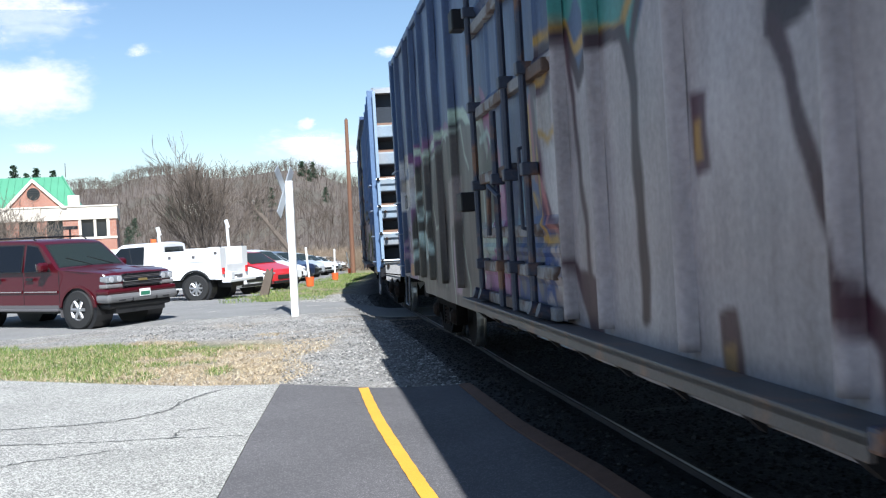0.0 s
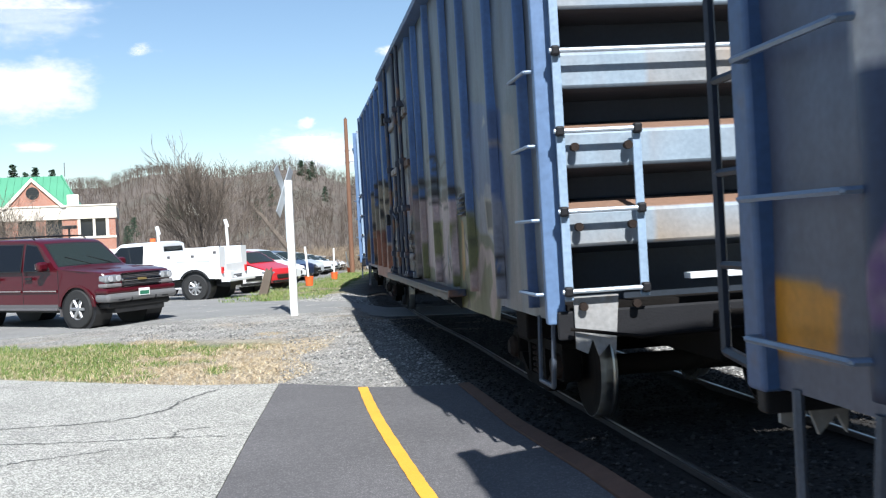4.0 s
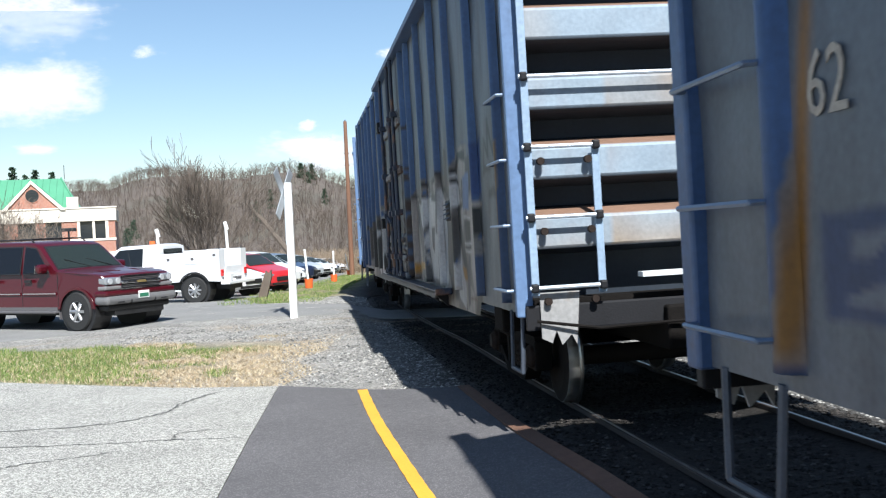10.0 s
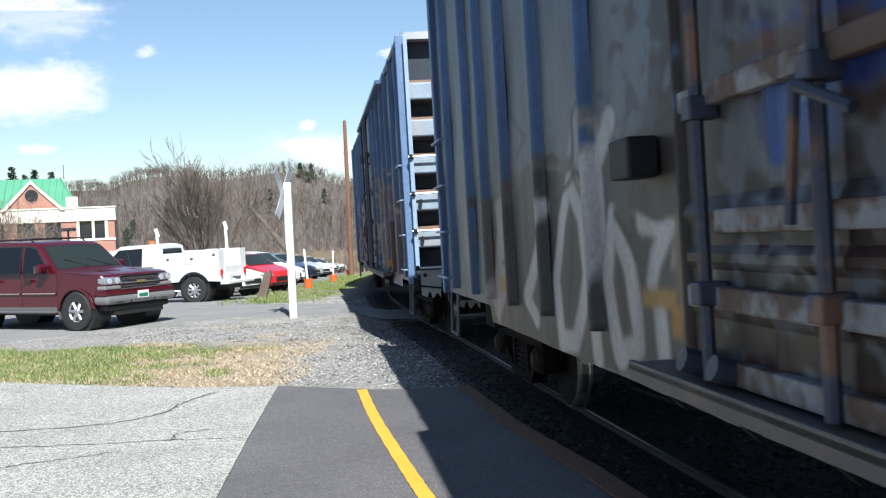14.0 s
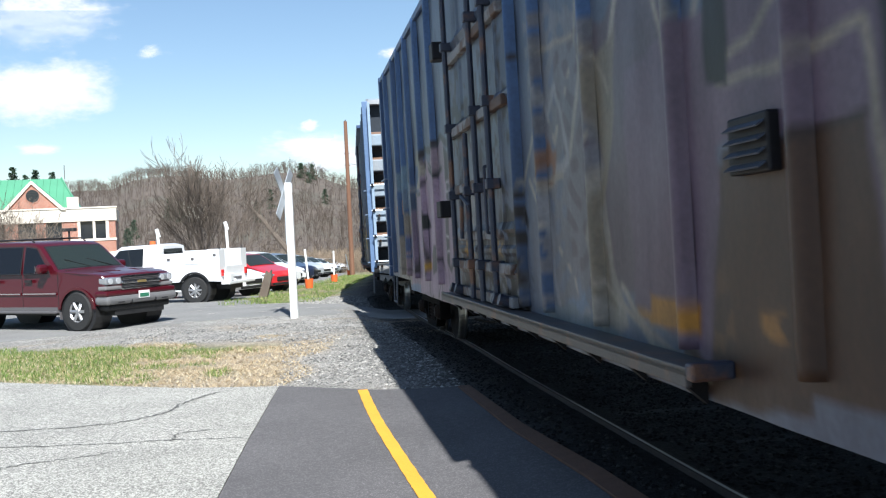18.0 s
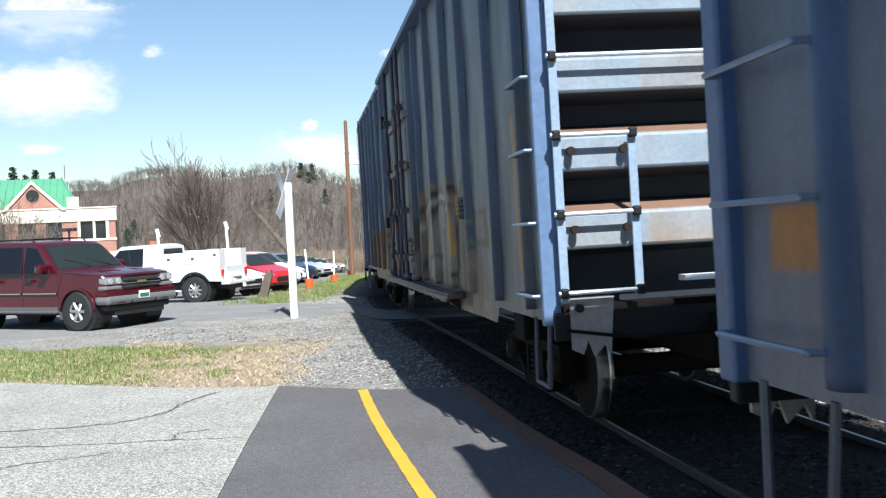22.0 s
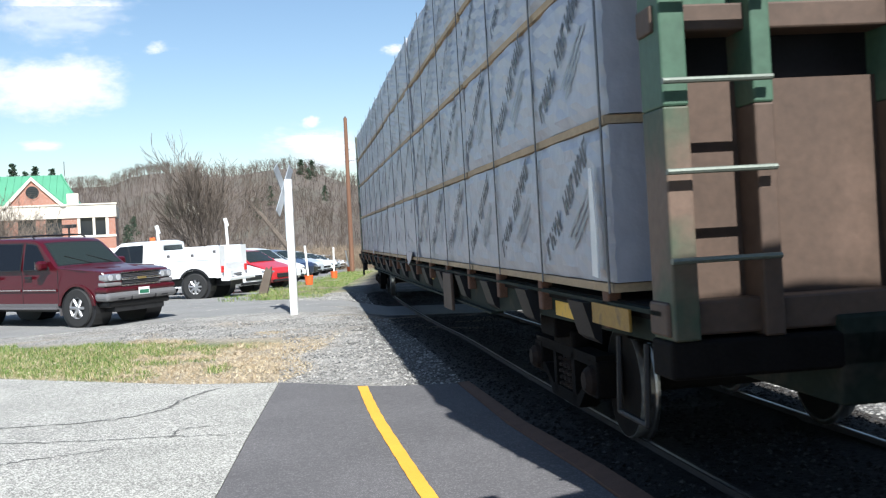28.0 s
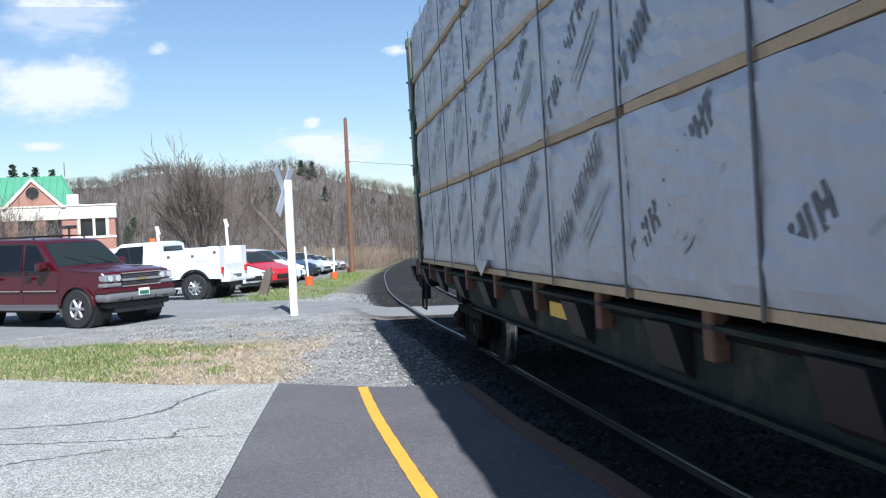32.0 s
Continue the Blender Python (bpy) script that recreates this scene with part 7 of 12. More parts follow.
    p.fill((0.208, 0.291, 0.422), (6.61, 1.02), (5.51, 1.17), (4.99, 0.93), (5.79, 0.90), wob=0.04)
    p.fill((0.507, 0.250, 0.044), (4.50, 1.24), (3.92, 1.27), (3.91, 1.14), (4.49, 1.11), wob=0)
    p.line((0.507, 0.461, 0.379), 0.025, (4.85, 1.28), (4.42, 0.98), (3.86, 0.93), wob=0.015)
    p.fill((0.208, 0.174, 0.141), (3.72, 0.82), (2.12, 0.71), (2.13, 0.52), (3.74, 0.62), wob=0.03, only=0.7)
    p.fill((0.251, 0.311, 0.379), (2.48, 0.85), (2.14, 0.95), (2.12, 0.71), (2.45, 0.67), wob=0.04)
    rub(p, 6.8, 9.8, 0.95, 3.3, 150, 41, (0.040, 0.023, 0.016))
    rub(p, 6.8, 9.8, 0.9, 2.0, 90, 42, (0.012, 0.009, 0.010))
    p.fill((0.507, 0.273, 0.044), (9.25, 1.57), (8.77, 1.54), (8.79, 1.42), (9.23, 1.42), wob=0.01)
    p.fill((0.507, 0.273, 0.044), (8.00, 1.57), (7.42, 1.57), (7.44, 1.43), (7.97, 1.43), wob=0.02, only=0.8)
    p.fill((0.018, 0.012, 0.013), (7.35, 1.83), (6.69, 1.81), (6.67, 1.14), (7.33, 1.09), wob=0.1, only=0.75)
    p.fill((0.022, 0.016, 0.014), (9.74, 3.01), (7.78, 2.93), (7.71, 2.73), (9.71, 2.72), wob=0.04, only=0.7)
    p.fill((0.331, 0.321, 0.329), (9.25, 2.08), (8.66, 2.09), (8.59, 1.67), (9.24, 1.63), wob=0.08)
    p.line((0.411, 0.407, 0.422), 0.03, (6.26, 2.76), (6.07, 2.41), (5.86, 2.60), (5.67, 2.06), (6.00, 2.06), wob=0.015)
    p.fill((0.300, 0.140, 0.074), (6.16, 2.22), (5.99, 2.20), (6.02, 2.01), (6.18, 2.02), wob=0.06, only=0.6)
    p.line((0.411, 0.407, 0.422), 0.03, (6.16, 1.85), (6.02, 0.96), (5.40, 1.08), wob=0.03)
    p.fill((0.082, 0.140, 0.329), (6.07, 0.93), (5.41, 1.03), (5.42, 0.88), (6.03, 0.85), wob=0.03)
    p.fill((0.387, 0.282, 0.338), (13.62, 0.87), (13.44, 1.69), (12.60, 2.38), (12.07, 2.80), (11.47, 2.56), (11.17, 2.75), (10.59, 2.77), (10.33, 2.35), (9.97, 1.12), (9.42, 0.74), (10.01, 0.59), (12.32, 0.60), wob=0.03)
    p.fill((0.208, 0.212, 0.224), (10.72, 2.24), (9.89, 2.17), (9.93, 1.65), (10.61, 1.66), wob=0.03, only=0.8)
    p.fill((0.310, 0.282, 0.209), (12.78, 2.44), (12.54, 2.83), (12.06, 2.93), (11.99, 2.54), (12.60, 2.33), wob=0.015)
    p.line((0.028, 0.023, 0.027), 0.045, (12.79, 2.35), (12.22, 2.47), (11.75, 2.80), (11.18, 2.71), (10.91, 2.79), (10.67, 2.82), (10.38, 2.70), wob=0.015)
    p.fill((0.010, 0.009, 0.011), (10.56, 2.69), (10.31, 2.58), (10.34, 2.28), (10.56, 2.26), wob=0.015)
    p.line((0.010, 0.009, 0.011), 0.07, (10.61, 1.66), (10.54, 1.16), (10.33, 1.13), (10.00, 1.49), wob=0.015)
    p.fill((0.010, 0.009, 0.011), (11.83, 1.50), (11.53, 1.55), (11.36, 1.35), (11.63, 1.01), (11.83, 1.00), wob=0.015)
    p.line((0.016, 0.012, 0.016), 0.02, (11.55, 1.34), (11.13, 1.32), (10.90, 1.14), wob=0.015)
    p.line((0.016, 0.012, 0.016), 0.02, (11.48, 2.48), (11.14, 2.21), (11.04, 2.35), (11.47, 2.60), wob=0.015)
    p.fill((0.016, 0.012, 0.016), (12.34, 1.95), (12.10, 2.05), (11.96, 1.85), (12.13, 1.74), wob=0.015)
    p.line((0.016, 0.012, 0.016), 0.02, (11.96, 1.85), (11.65, 1.82), (11.35, 1.91), wob=0.015)
    p.line((0.016, 0.012, 0.016), 0.02, (11.35, 1.91), (11.12, 1.92), (11.18, 1.72), (11.37, 1.73), (11.37, 1.91), wob=0.015)
    p.fill((0.020, 0.016, 0.020), (11.20, 2.06), (10.92, 2.19), (10.94, 1.96), (11.16, 1.98), wob=0.015)
    p.line((0.016, 0.012, 0.016), 0.02, (10.94, 1.96), (11.18, 1.74), (11.26, 1.43), wob=0.015)
    p.line((0.022, 0.018, 0.022), 0.02, (11.42, 0.66), (11.31, 0.91), (11.12, 0.97), (11.13, 0.66), wob=0.015)
    p.line((0.022, 0.018, 0.022), 0.025, (13.15, 1.10), (12.97, 1.50), (12.74, 1.21), wob=0.015)
    p.fill((0.012, 0.011, 0.014), (13.64, 1.88), (13.34, 1.89), (13.36, 1.72), (13.67, 1.70), wob=0.015)
    p.fill((0.507, 0.273, 0.044), (12.34, 1.24), (11.88, 1.24), (11.87, 1.12), (12.31, 1.11), wob=0)
    p.fill((0.191, 0.263, 0.368), (13.95, 2.60), (12.84, 2.54), (12.84, 1.97), (13.96, 1.91), wob=0.04, only=0.8)
    p.fill((0.353, 0.301, 0.232), (14.64, 1.48), (14.17, 1.59), (14.08, 1.06), (13.62, 0.87), (14.81, 0.96), wob=0.04)
    p.fill((0.028, 0.028, 0.035), (13.62, 2.62), (13.25, 2.61), (13.19, 2.48), (13.64, 2.49), wob=0.015)
    p.fill((0.022, 0.016, 0.014), (10.49, 2.22), (9.89, 2.17), (9.87, 1.97), (10.44, 1.97), wob=0.06, only=0.6)
    p.fill((0.059, 0.127, 0.291), (13.10, 2.67), (12.37, 2.66), (12.37, 2.01), (13.12, 2.02), wob=0.02)
    p.fill((0.473, 0.461, 0.433), (12.82, 2.37), (12.63, 2.38), (12.62, 2.19), (12.81, 2.19), wob=0.0)
    p.fill((0.059, 0.121, 0.282), (12.76, 2.32), (12.65, 2.32), (12.64, 2.23), (12.74, 2.22), wob=0)
    p.fill((0.033, 0.070, 0.187), (14.67, 2.69), (14.30, 2.68), (14.31, 2.39), (14.67, 2.41), wob=0)
    p.fill((0.507, 0.492, 0.461), (14.63, 2.64), (14.32, 2.62), (14.34, 2.43), (14.64, 2.44), wob=0.014, only=0.75)
    p.fill((0.216, 0.321, 0.422), (14.12, 2.73), (13.29, 2.77), (13.28, 2.43), (14.07, 2.38), wob=0.02)
    p.fill((0.251, 0.373, 0.467), (13.80, 0.90), (12.81, 0.90), (12.83, 0.74), (13.78, 0.72), wob=0.01)
    p.fill((0.507, 0.196, 0.029), (15.36, 1.66), (15.14, 1.66), (15.14, 1.42), (15.37, 1.42), wob=0)
    p.fill((0.411, 0.104, 0.092), (13.77, 1.27), (13.56, 1.28), (13.56, 1.15), (13.77, 1.14), wob=0)
    p.fill((0.059, 0.104, 0.232), (14.78, 1.59), (14.33, 1.61), (14.34, 1.32), (14.79, 1.31), wob=0.02)
    p.fill((0.077, 0.127, 0.248), (14.01, 1.67), (13.52, 1.68), (13.53, 1.35), (14.02, 1.29), wob=0.05, only=0.8)
    p.line((0.016, 0.014, 0.018), 0.03, (13.98, 1.59), (13.83, 1.48), (13.96, 1.29), (13.79, 1.01), wob=0.04)
    p.fill((0.012, 0.009, 0.013), (11.84, 2.13), (11.63, 2.19), (11.42, 2.07), (11.43, 1.87), (11.61, 1.86), wob=0.015)
    p.line((0.016, 0.012, 0.016), 0.045, (12.29, 2.50), (12.05, 2.57), (11.72, 2.61), wob=0.015)
    p.fill((0.016, 0.012, 0.016), (12.85, 1.15), (12.65, 1.65), (12.42, 1.26), (12.40, 0.71), (12.47, 1.17), wob=0.015)
    p.line((0.022, 0.018, 0.022), 0.04, (12.42, 1.23), (12.33, 0.66), wob=0.015)
    p.line((0.028, 0.020, 0.029), 0.03, (11.60, 1.89), (11.72, 1.22), (11.64, 0.62), wob=0.015)
    p.fill((0.507, 0.273, 0.029), (11.91, 1.26), (11.47, 1.26), (11.47, 1.14), (11.90, 1.13), wob=0)
    p.fill((0.342, 0.254, 0.201), (13.65, 1.84), (13.49, 2.01), (13.41, 1.69), (13.59, 1.66), wob=0.015)
    p.fill((0.261, 0.178, 0.269), (12.94, 2.02), (12.47, 2.02), (11.99, 2.05), (12.06, 0.86), (12.67, 0.85), (13.32, 0.95), (13.25, 1.96), wob=0.012)
    p.fill((0.055, 0.094, 0.183), (13.03, 2.38), (12.07, 2.24), (12.18, 2.05), (12.94, 2.02), wob=0.012)
    p.fill((0.411, 0.363, 0.329), (12.65, 2.30), (12.49, 2.30), (12.49, 2.24), (12.57, 2.22), (12.65, 2.25), wob=0.012)
    p.fill((0.353, 0.296, 0.240), (13.62, 1.90), (13.45, 2.04), (13.29, 1.98), (13.21, 1.82), (13.26, 1.70), (13.61, 1.69), wob=0.012)
    p.fill((0.016, 0.014, 0.016), (13.23, 1.98), (12.90, 1.97), (13.02, 1.80), (13.19, 1.81), wob=0.012)
    p.fill((0.051, 0.041, 0.044), (12.52, 2.03), (12.45, 2.02), (12.45, 1.81), (12.39, 1.47), (12.21, 1.42), (12.12, 1.66), (12.08, 1.37), (12.13, 1.07), (12.26, 1.21), (12.67, 1.10), (12.72, 1.12), (12.59, 1.59), wob=0.012)
    p.fill((0.353, 0.296, 0.282), (12.63, 1.53), (12.42, 1.46), (12.40, 1.44), (12.64, 1.50), wob=0.012)
    p.fill((0.353, 0.296, 0.282), (12.64, 1.45), (12.35, 1.37), (12.34, 1.33), (12.64, 1.41), wob=0.012)
    p.fill((0.300, 0.196, 0.282), (12.38, 2.00), (12.18, 2.04), (12.10, 1.88), (12.14, 1.61), (12.22, 1.44), (12.37, 1.53), (12.43, 1.79), wob=0.012)
    p.fill((0.411, 0.347, 0.282), (14.18, 1.63), (13.90, 1.62), (13.87, 0.99), (14.21, 0.96), wob=0.03)
    p.fill((0.109, 0.160, 0.319), (13.79, 1.63), (13.27, 1.66), (13.29, 1.34), (13.77, 1.30), wob=0.02, only=0.8)
    p.fill((0.300, 0.033, 0.029), (13.64, 1.27), (13.44, 1.28), (13.45, 1.15), (13.61, 1.13), wob=0.012)
    p.fill((0.411, 0.363, 0.305), (14.81, 1.11), (14.52, 1.28), (14.25, 1.18), (14.26, 1.06), (14.86, 0.88), wob=0.012)
    p.fill((0.326, 0.282, 0.240), (14.84, 1.09), (13.40, 1.06), (13.40, 0.93), (14.86, 0.90), wob=0.03)
    p.fill((0.118, 0.229, 0.405), (13.74, 0.90), (12.66, 0.95), (12.67, 0.80), (13.69, 0.66), wob=0.012)
    p.fill((0.229, 0.070, 0.201), (13.08, 1.55), (12.91, 1.55), (12.95, 0.99), (13.08, 0.99), wob=0.04)
    p.line((0.016, 0.014, 0.016), 0.02, (13.92, 1.62), (13.84, 1.45), (13.90, 1.32), (13.79, 1.14), wob=0.012)
    p.line((0.016, 0.014, 0.016), 0.025, (13.82, 1.06), (13.66, 0.99), wob=0.012)
    p.line((0.016, 0.014, 0.016), 0.025, (13.79, 1.11), (13.61, 1.07), wob=0.012)
    p.line((0.022, 0.018, 0.020), 0.012, (14.81, 1.13), (12.72, 1.12), (12.12, 1.15), wob=0.012)
    p.fill((0.216, 0.153, 0.209), (4.67, 2.47), (3.69, 2.56), (2.72, 2.71), (2.01, 2.55), (2.10, 1.04), (2.65, 0.98), (2.68, 1.95), (3.68, 1.93), (3.83, 0.99), (4.67, 1.19), wob=0.02)
    p.fill((0.300, 0.254, 0.187), (5.49, 2.81), (5.09, 2.60), (4.78, 2.73), (4.83, 2.28), (5.09, 1.68), (4.95, 1.17), (5.34, 1.30), (5.05, 2.01), (5.20, 2.50), wob=0.02)
    p.line((0.461, 0.396, 0.305), 0.018, (6.42, 2.95), (5.43, 2.83), (5.37, 3.05), (5.08, 2.63), (4.91, 2.39), wob=0.01)
    p.line((0.461, 0.396, 0.305), 0.018, (4.35, 3.06), (4.19, 2.57), (4.12, 2.15), (4.02, 2.42), wob=0.01)
    p.line((0.461, 0.396, 0.305), 0.02, (3.71, 2.29), (3.39, 2.34), (2.72, 2.71), wob=0.01)
    p.line((0.461, 0.396, 0.305), 0.02, (3.65, 2.21), (3.17, 2.19), (2.70, 2.24), (2.65, 1.97), (2.61, 1.53), wob=0.01)
    p.line((0.461, 0.396, 0.305), 0.016, (6.28, 2.46), (6.20, 2.07), (6.48, 2.00), (5.83, 1.99), wob=0.01)
    p.line((0.461, 0.396, 0.305), 0.018, (3.86, 2.95), (4.16, 2.92), (4.14, 2.76), wob=0.01)
    p.line((0.473, 0.407, 0.329), 0.02, (5.23, 1.38), (4.85, 1.17), (4.05, 0.93), wob=0.01)
    p.fill((0.008, 0.008, 0.008), (2.66, 2.52), (2.40, 2.48), (2.32, 1.51), (2.37, 1.01), (2.54, 0.99), (2.56, 1.70), wob=0.02)
    p.fill((0.008, 0.008, 0.008), (3.75, 2.93), (3.56, 2.89), (3.56, 2.19), (3.75, 2.21), wob=0.02)
    p.fill((0.103, 0.053, 0.032), (3.65, 1.90), (2.70, 1.94), (2.64, 1.15), (2.61, 0.98), (3.57, 0.95), (3.67, 1.42), wob=0.01)
    p.line((0.037, 0.018, 0.011), 0.012, (3.65, 1.89), (2.70, 1.94), wob=0.01)
    p.fill((0.599, 0.263, 0.023), (4.46, 1.26), (3.91, 1.25), (3.92, 1.12), (4.48, 1.11), wob=0.01)
    p.fill((0.411, 0.189, 0.044), (3.42, 1.26), (3.13, 1.27), (3.08, 1.17), (3.43, 1.16), wob=0.04, only=0.6)
    p.line((0.507, 0.442, 0.405), 0.02, (2.05, 1.96), (2.16, 1.95), (2.15, 1.56), (2.07, 1.55), wob=0.01)
    p.fill((0.251, 0.296, 0.329), (6.47, 1.04), (5.82, 1.12), (5.07, 1.02), (4.20, 0.92), (6.29, 0.92), wob=0.03)
    p.fill((0.208, 0.273, 0.305), (2.47, 0.78), (2.32, 0.89), (2.11, 0.94), (2.12, 0.66), (2.45, 0.66), wob=0.01)
    p.fill((0.470, 0.330, 0.440), (12.52, 2.22), (11.65, 2.52), (10.89, 2.38), (10.61, 2.45), (10.40, 2.27), (10.15, 1.55), (9.99, 1.40), (10.14, 0.91), (10.74, 0.91), (12.65, 0.84), wob=0.02)
    p.line((0.016, 0.015, 0.018), 0.024, (12.40, 2.24), (11.91, 2.30), (11.67, 2.44), wob=0.008)
    p.line((0.016, 0.015, 0.018), 0.034, (11.49, 2.52), (11.15, 2.36), (10.86, 2.40), (10.72, 2.46), wob=0.008)
    p.line((0.016, 0.015, 0.018), 0.018, (11.22, 2.35), (10.96, 2.09), (11.04, 1.92), wob=0.008)
    p.fill((0.016, 0.015, 0.018), (12.02, 1.93), (11.83, 1.97), (11.60, 1.77), (11.87, 1.73), wob=0.01)
    p.line((0.016, 0.015, 0.018), 0.016, (11.87, 1.73), (11.80, 1.29), (11.91, 0.87), wob=0.008)
    p.fill((0.016, 0.015, 0.018), (11.52, 1.54), (11.33, 1.52), (11.08, 1.39), (11.29, 1.34), (11.38, 1.17), (11.61, 1.13), (11.62, 1.39), wob=0.01)
    p.line((0.016, 0.015, 0.018), 0.018, (11.28, 1.37), (10.90, 1.36), (10.83, 1.24), wob=0.008)
    p.fill((0.016, 0.015, 0.018), (10.57, 2.40), (10.44, 2.34), (10.36, 2.20), (10.40, 2.03), (10.51, 2.07), (10.47, 2.22), (10.56, 2.30), wob=0.01)
    p.fill((0.016, 0.015, 0.018), (10.60, 2.04), (10.41, 1.97), (10.50, 1.29), (10.56, 1.24), (10.64, 1.32), wob=0.01)
    p.line((0.016, 0.015, 0.018), 0.034, (10.62, 1.33), (10.49, 1.22), (10.35, 1.32), (10.19, 1.49), wob=0.008)
    p.line((0.016, 0.015, 0.018), 0.018, (11.32, 0.87), (11.12, 1.08), (11.03, 1.04), (11.08, 0.88), wob=0.008)
    p.line((0.700, 0.680, 0.680), 0.012, (10.50, 2.27), (10.42, 2.26), wob=0.008)
    p.line((0.700, 0.680, 0.680), 0.012, (10.53, 2.16), (10.42, 2.15), wob=0.008)
    p.line((0.700, 0.680, 0.680), 0.012, (10.63, 1.65), (10.48, 1.63), wob=0.008)
    p.line((0.700, 0.680, 0.680), 0.012, (10.62, 1.44), (10.49, 1.46), wob=0.008)
    p.line((0.260, 0.040, 0.050), 0.014, (11.22, 1.82), (11.01, 1.82), (11.03, 1.68), (11.22, 1.67), (11.22, 1.82), wob=0.008)
    p.fill((0.720, 0.380, 0.030), (12.08, 1.29), (11.66, 1.29), (11.67, 1.20), (12.07, 1.18), wob=0)
    p.fill((0.520, 0.470, 0.380), (12.56, 2.33), (12.28, 2.56), (12.03, 2.51), (11.85, 2.69), (11.74, 2.51), (11.96, 2.34), wob=0.02)
    p.fill((0.070, 0.040, 0.030), (10.06, 2.48), (9.90, 2.43), (9.97, 1.63), (10.10, 1.65), wob=0.02)
    p.fill((0.035, 0.025, 0.022), (9.97, 1.65), (9.58, 1.62), (9.58, 1.28), (9.97, 1.25), wob=0.07)
    p.fill((0.030, 0.023, 0.020), (9.42, 1.26), (9.09, 1.25), (9.10, 1.14), (9.43, 1.15), wob=0.05)
    return p


def coat_e():
    p = Paint(weathered((0.168, 0.178, 0.194), (0.233, 0.224, 0.216), rust=0.2, seed=5), 5)
    p.fill((0.115, 0.140, 0.175), (0.74, 2.74), (0.04, 2.59), (0.10, 1.15), (0.82, 1.13), wob=0.03, only=0.85)
    p.fill((0.527, 0.282, 0.018), (1.17, 2.55), (1.07, 2.55), (1.01, 1.33), (1.10, 1.32), wob=0.0)
    p.fill((0.115, 0.061, 0.038), (2.96, 1.87), (2.35, 1.88), (2.31, 1.49), (2.92, 1.50), wob=0.02)
    p.fill((0.216, 0.212, 0.216), (2.82, 1.81), (2.45, 1.82), (2.44, 1.58), (2.80, 1.58), wob=0)
    p.fill((0.261, 0.220, 0.160), (6.38, 2.08), (5.45, 2.20), (4.37, 1.99), (3.39, 1.66), (2.51, 1.28), (2.19, 0.73), (3.40, 0.66), (4.07, 0.85), (6.86, 0.96), wob=0.03)
    p.fill((0.047, 0.043, 0.041), (7.29, 1.56), (6.64, 2.03), (5.91, 2.06), (6.10, 1.01), (6.86, 0.96), wob=0.03)
    p.fill((0.290, 0.254, 0.209), (5.83, 1.89), (5.06, 2.12), (4.63, 2.00), (4.44, 1.52), (4.58, 1.19), (5.65, 1.03), wob=0.015)
    p.line((0.020, 0.018, 0.020), 0.035, (6.17, 1.90), (5.46, 2.14), (4.70, 2.10), (4.34, 1.66), wob=0.015)
    p.line((0.018, 0.016, 0.018), 0.03, (4.70, 1.52), (4.92, 1.27), (4.50, 1.14), (4.14, 1.44), (4.61, 1.55), wob=0.015)
    p.fill((0.022, 0.020, 0.022), (6.32, 1.74), (5.97, 1.73), (6.00, 1.59), (6.35, 1.59), wob=0.015)
    p.fill((0.022, 0.020, 0.022), (5.44, 1.67), (5.23, 1.70), (5.22, 1.21), (5.46, 1.20), wob=0.015)
    p.fill((0.067, 0.066, 0.065), (3.82, 1.53), (3.40, 1.58), (3.09, 1.10), (3.25, 0.84), (3.76, 0.96), wob=0.05)
    p.line((0.310, 0.263, 0.201), 0.04, (3.78, 0.79), (3.06, 1.34), (2.64, 1.13), (2.79, 0.73), wob=0.015)
    p.fill((0.411, 0.363, 0.291), (2.71, 0.99), (2.45, 0.99), (2.51, 0.91), (2.72, 0.89), wob=0.015)
    p.fill((0.067, 0.046, 0.029), (4.30, 1.90), (3.49, 1.89), (3.48, 0.99), (4.37, 0.92), wob=0.03, only=0.6)
    p.fill((0.216, 0.196, 0.160), (6.66, 1.95), (5.96, 2.15), (5.30, 2.25), (4.69, 2.09), (4.17, 2.17), (3.79, 2.07), (3.66, 0.98), (6.66, 0.89), wob=0.03)
    p.fill((0.280, 0.246, 0.201), (6.42, 1.98), (5.86, 2.13), (5.55, 1.90), (5.55, 1.46), (6.06, 1.26), (6.61, 1.32), wob=0.015)
    p.line((0.016, 0.014, 0.016), 0.05, (6.67, 1.36), (6.30, 2.02), (5.86, 2.17), (5.50, 1.94), (5.50, 1.54), (5.95, 1.34), wob=0.015)
    p.fill((0.016, 0.014, 0.016), (6.05, 1.85), (5.75, 1.84), (5.77, 1.65), (6.07, 1.65), wob=0.015)
    p.fill((0.022, 0.020, 0.022), (6.00, 1.34), (5.75, 1.38), (5.65, 0.94), (5.99, 0.94), wob=0.015)
    p.fill((0.280, 0.246, 0.201), (5.32, 2.03), (4.83, 2.20), (4.62, 2.09), (4.69, 1.25), (5.23, 1.22), wob=0.015)
    p.line((0.016, 0.014, 0.016), 0.05, (5.47, 1.35), (5.36, 2.04), (4.98, 2.21), (4.62, 2.15), (4.70, 1.64), wob=0.015)
    p.fill((0.016, 0.014, 0.016), (4.86, 1.81), (4.61, 1.86), (4.49, 1.26), (4.78, 1.05), wob=0.015)
    p.fill((0.028, 0.025, 0.024), (5.30, 1.32), (4.94, 1.37), (4.99, 1.25), (5.23, 1.24), wob=0.015)
    p.fill((0.280, 0.246, 0.201), (4.43, 1.95), (4.05, 2.17), (3.74, 2.04), (3.75, 1.19), (4.25, 1.16), wob=0.015)
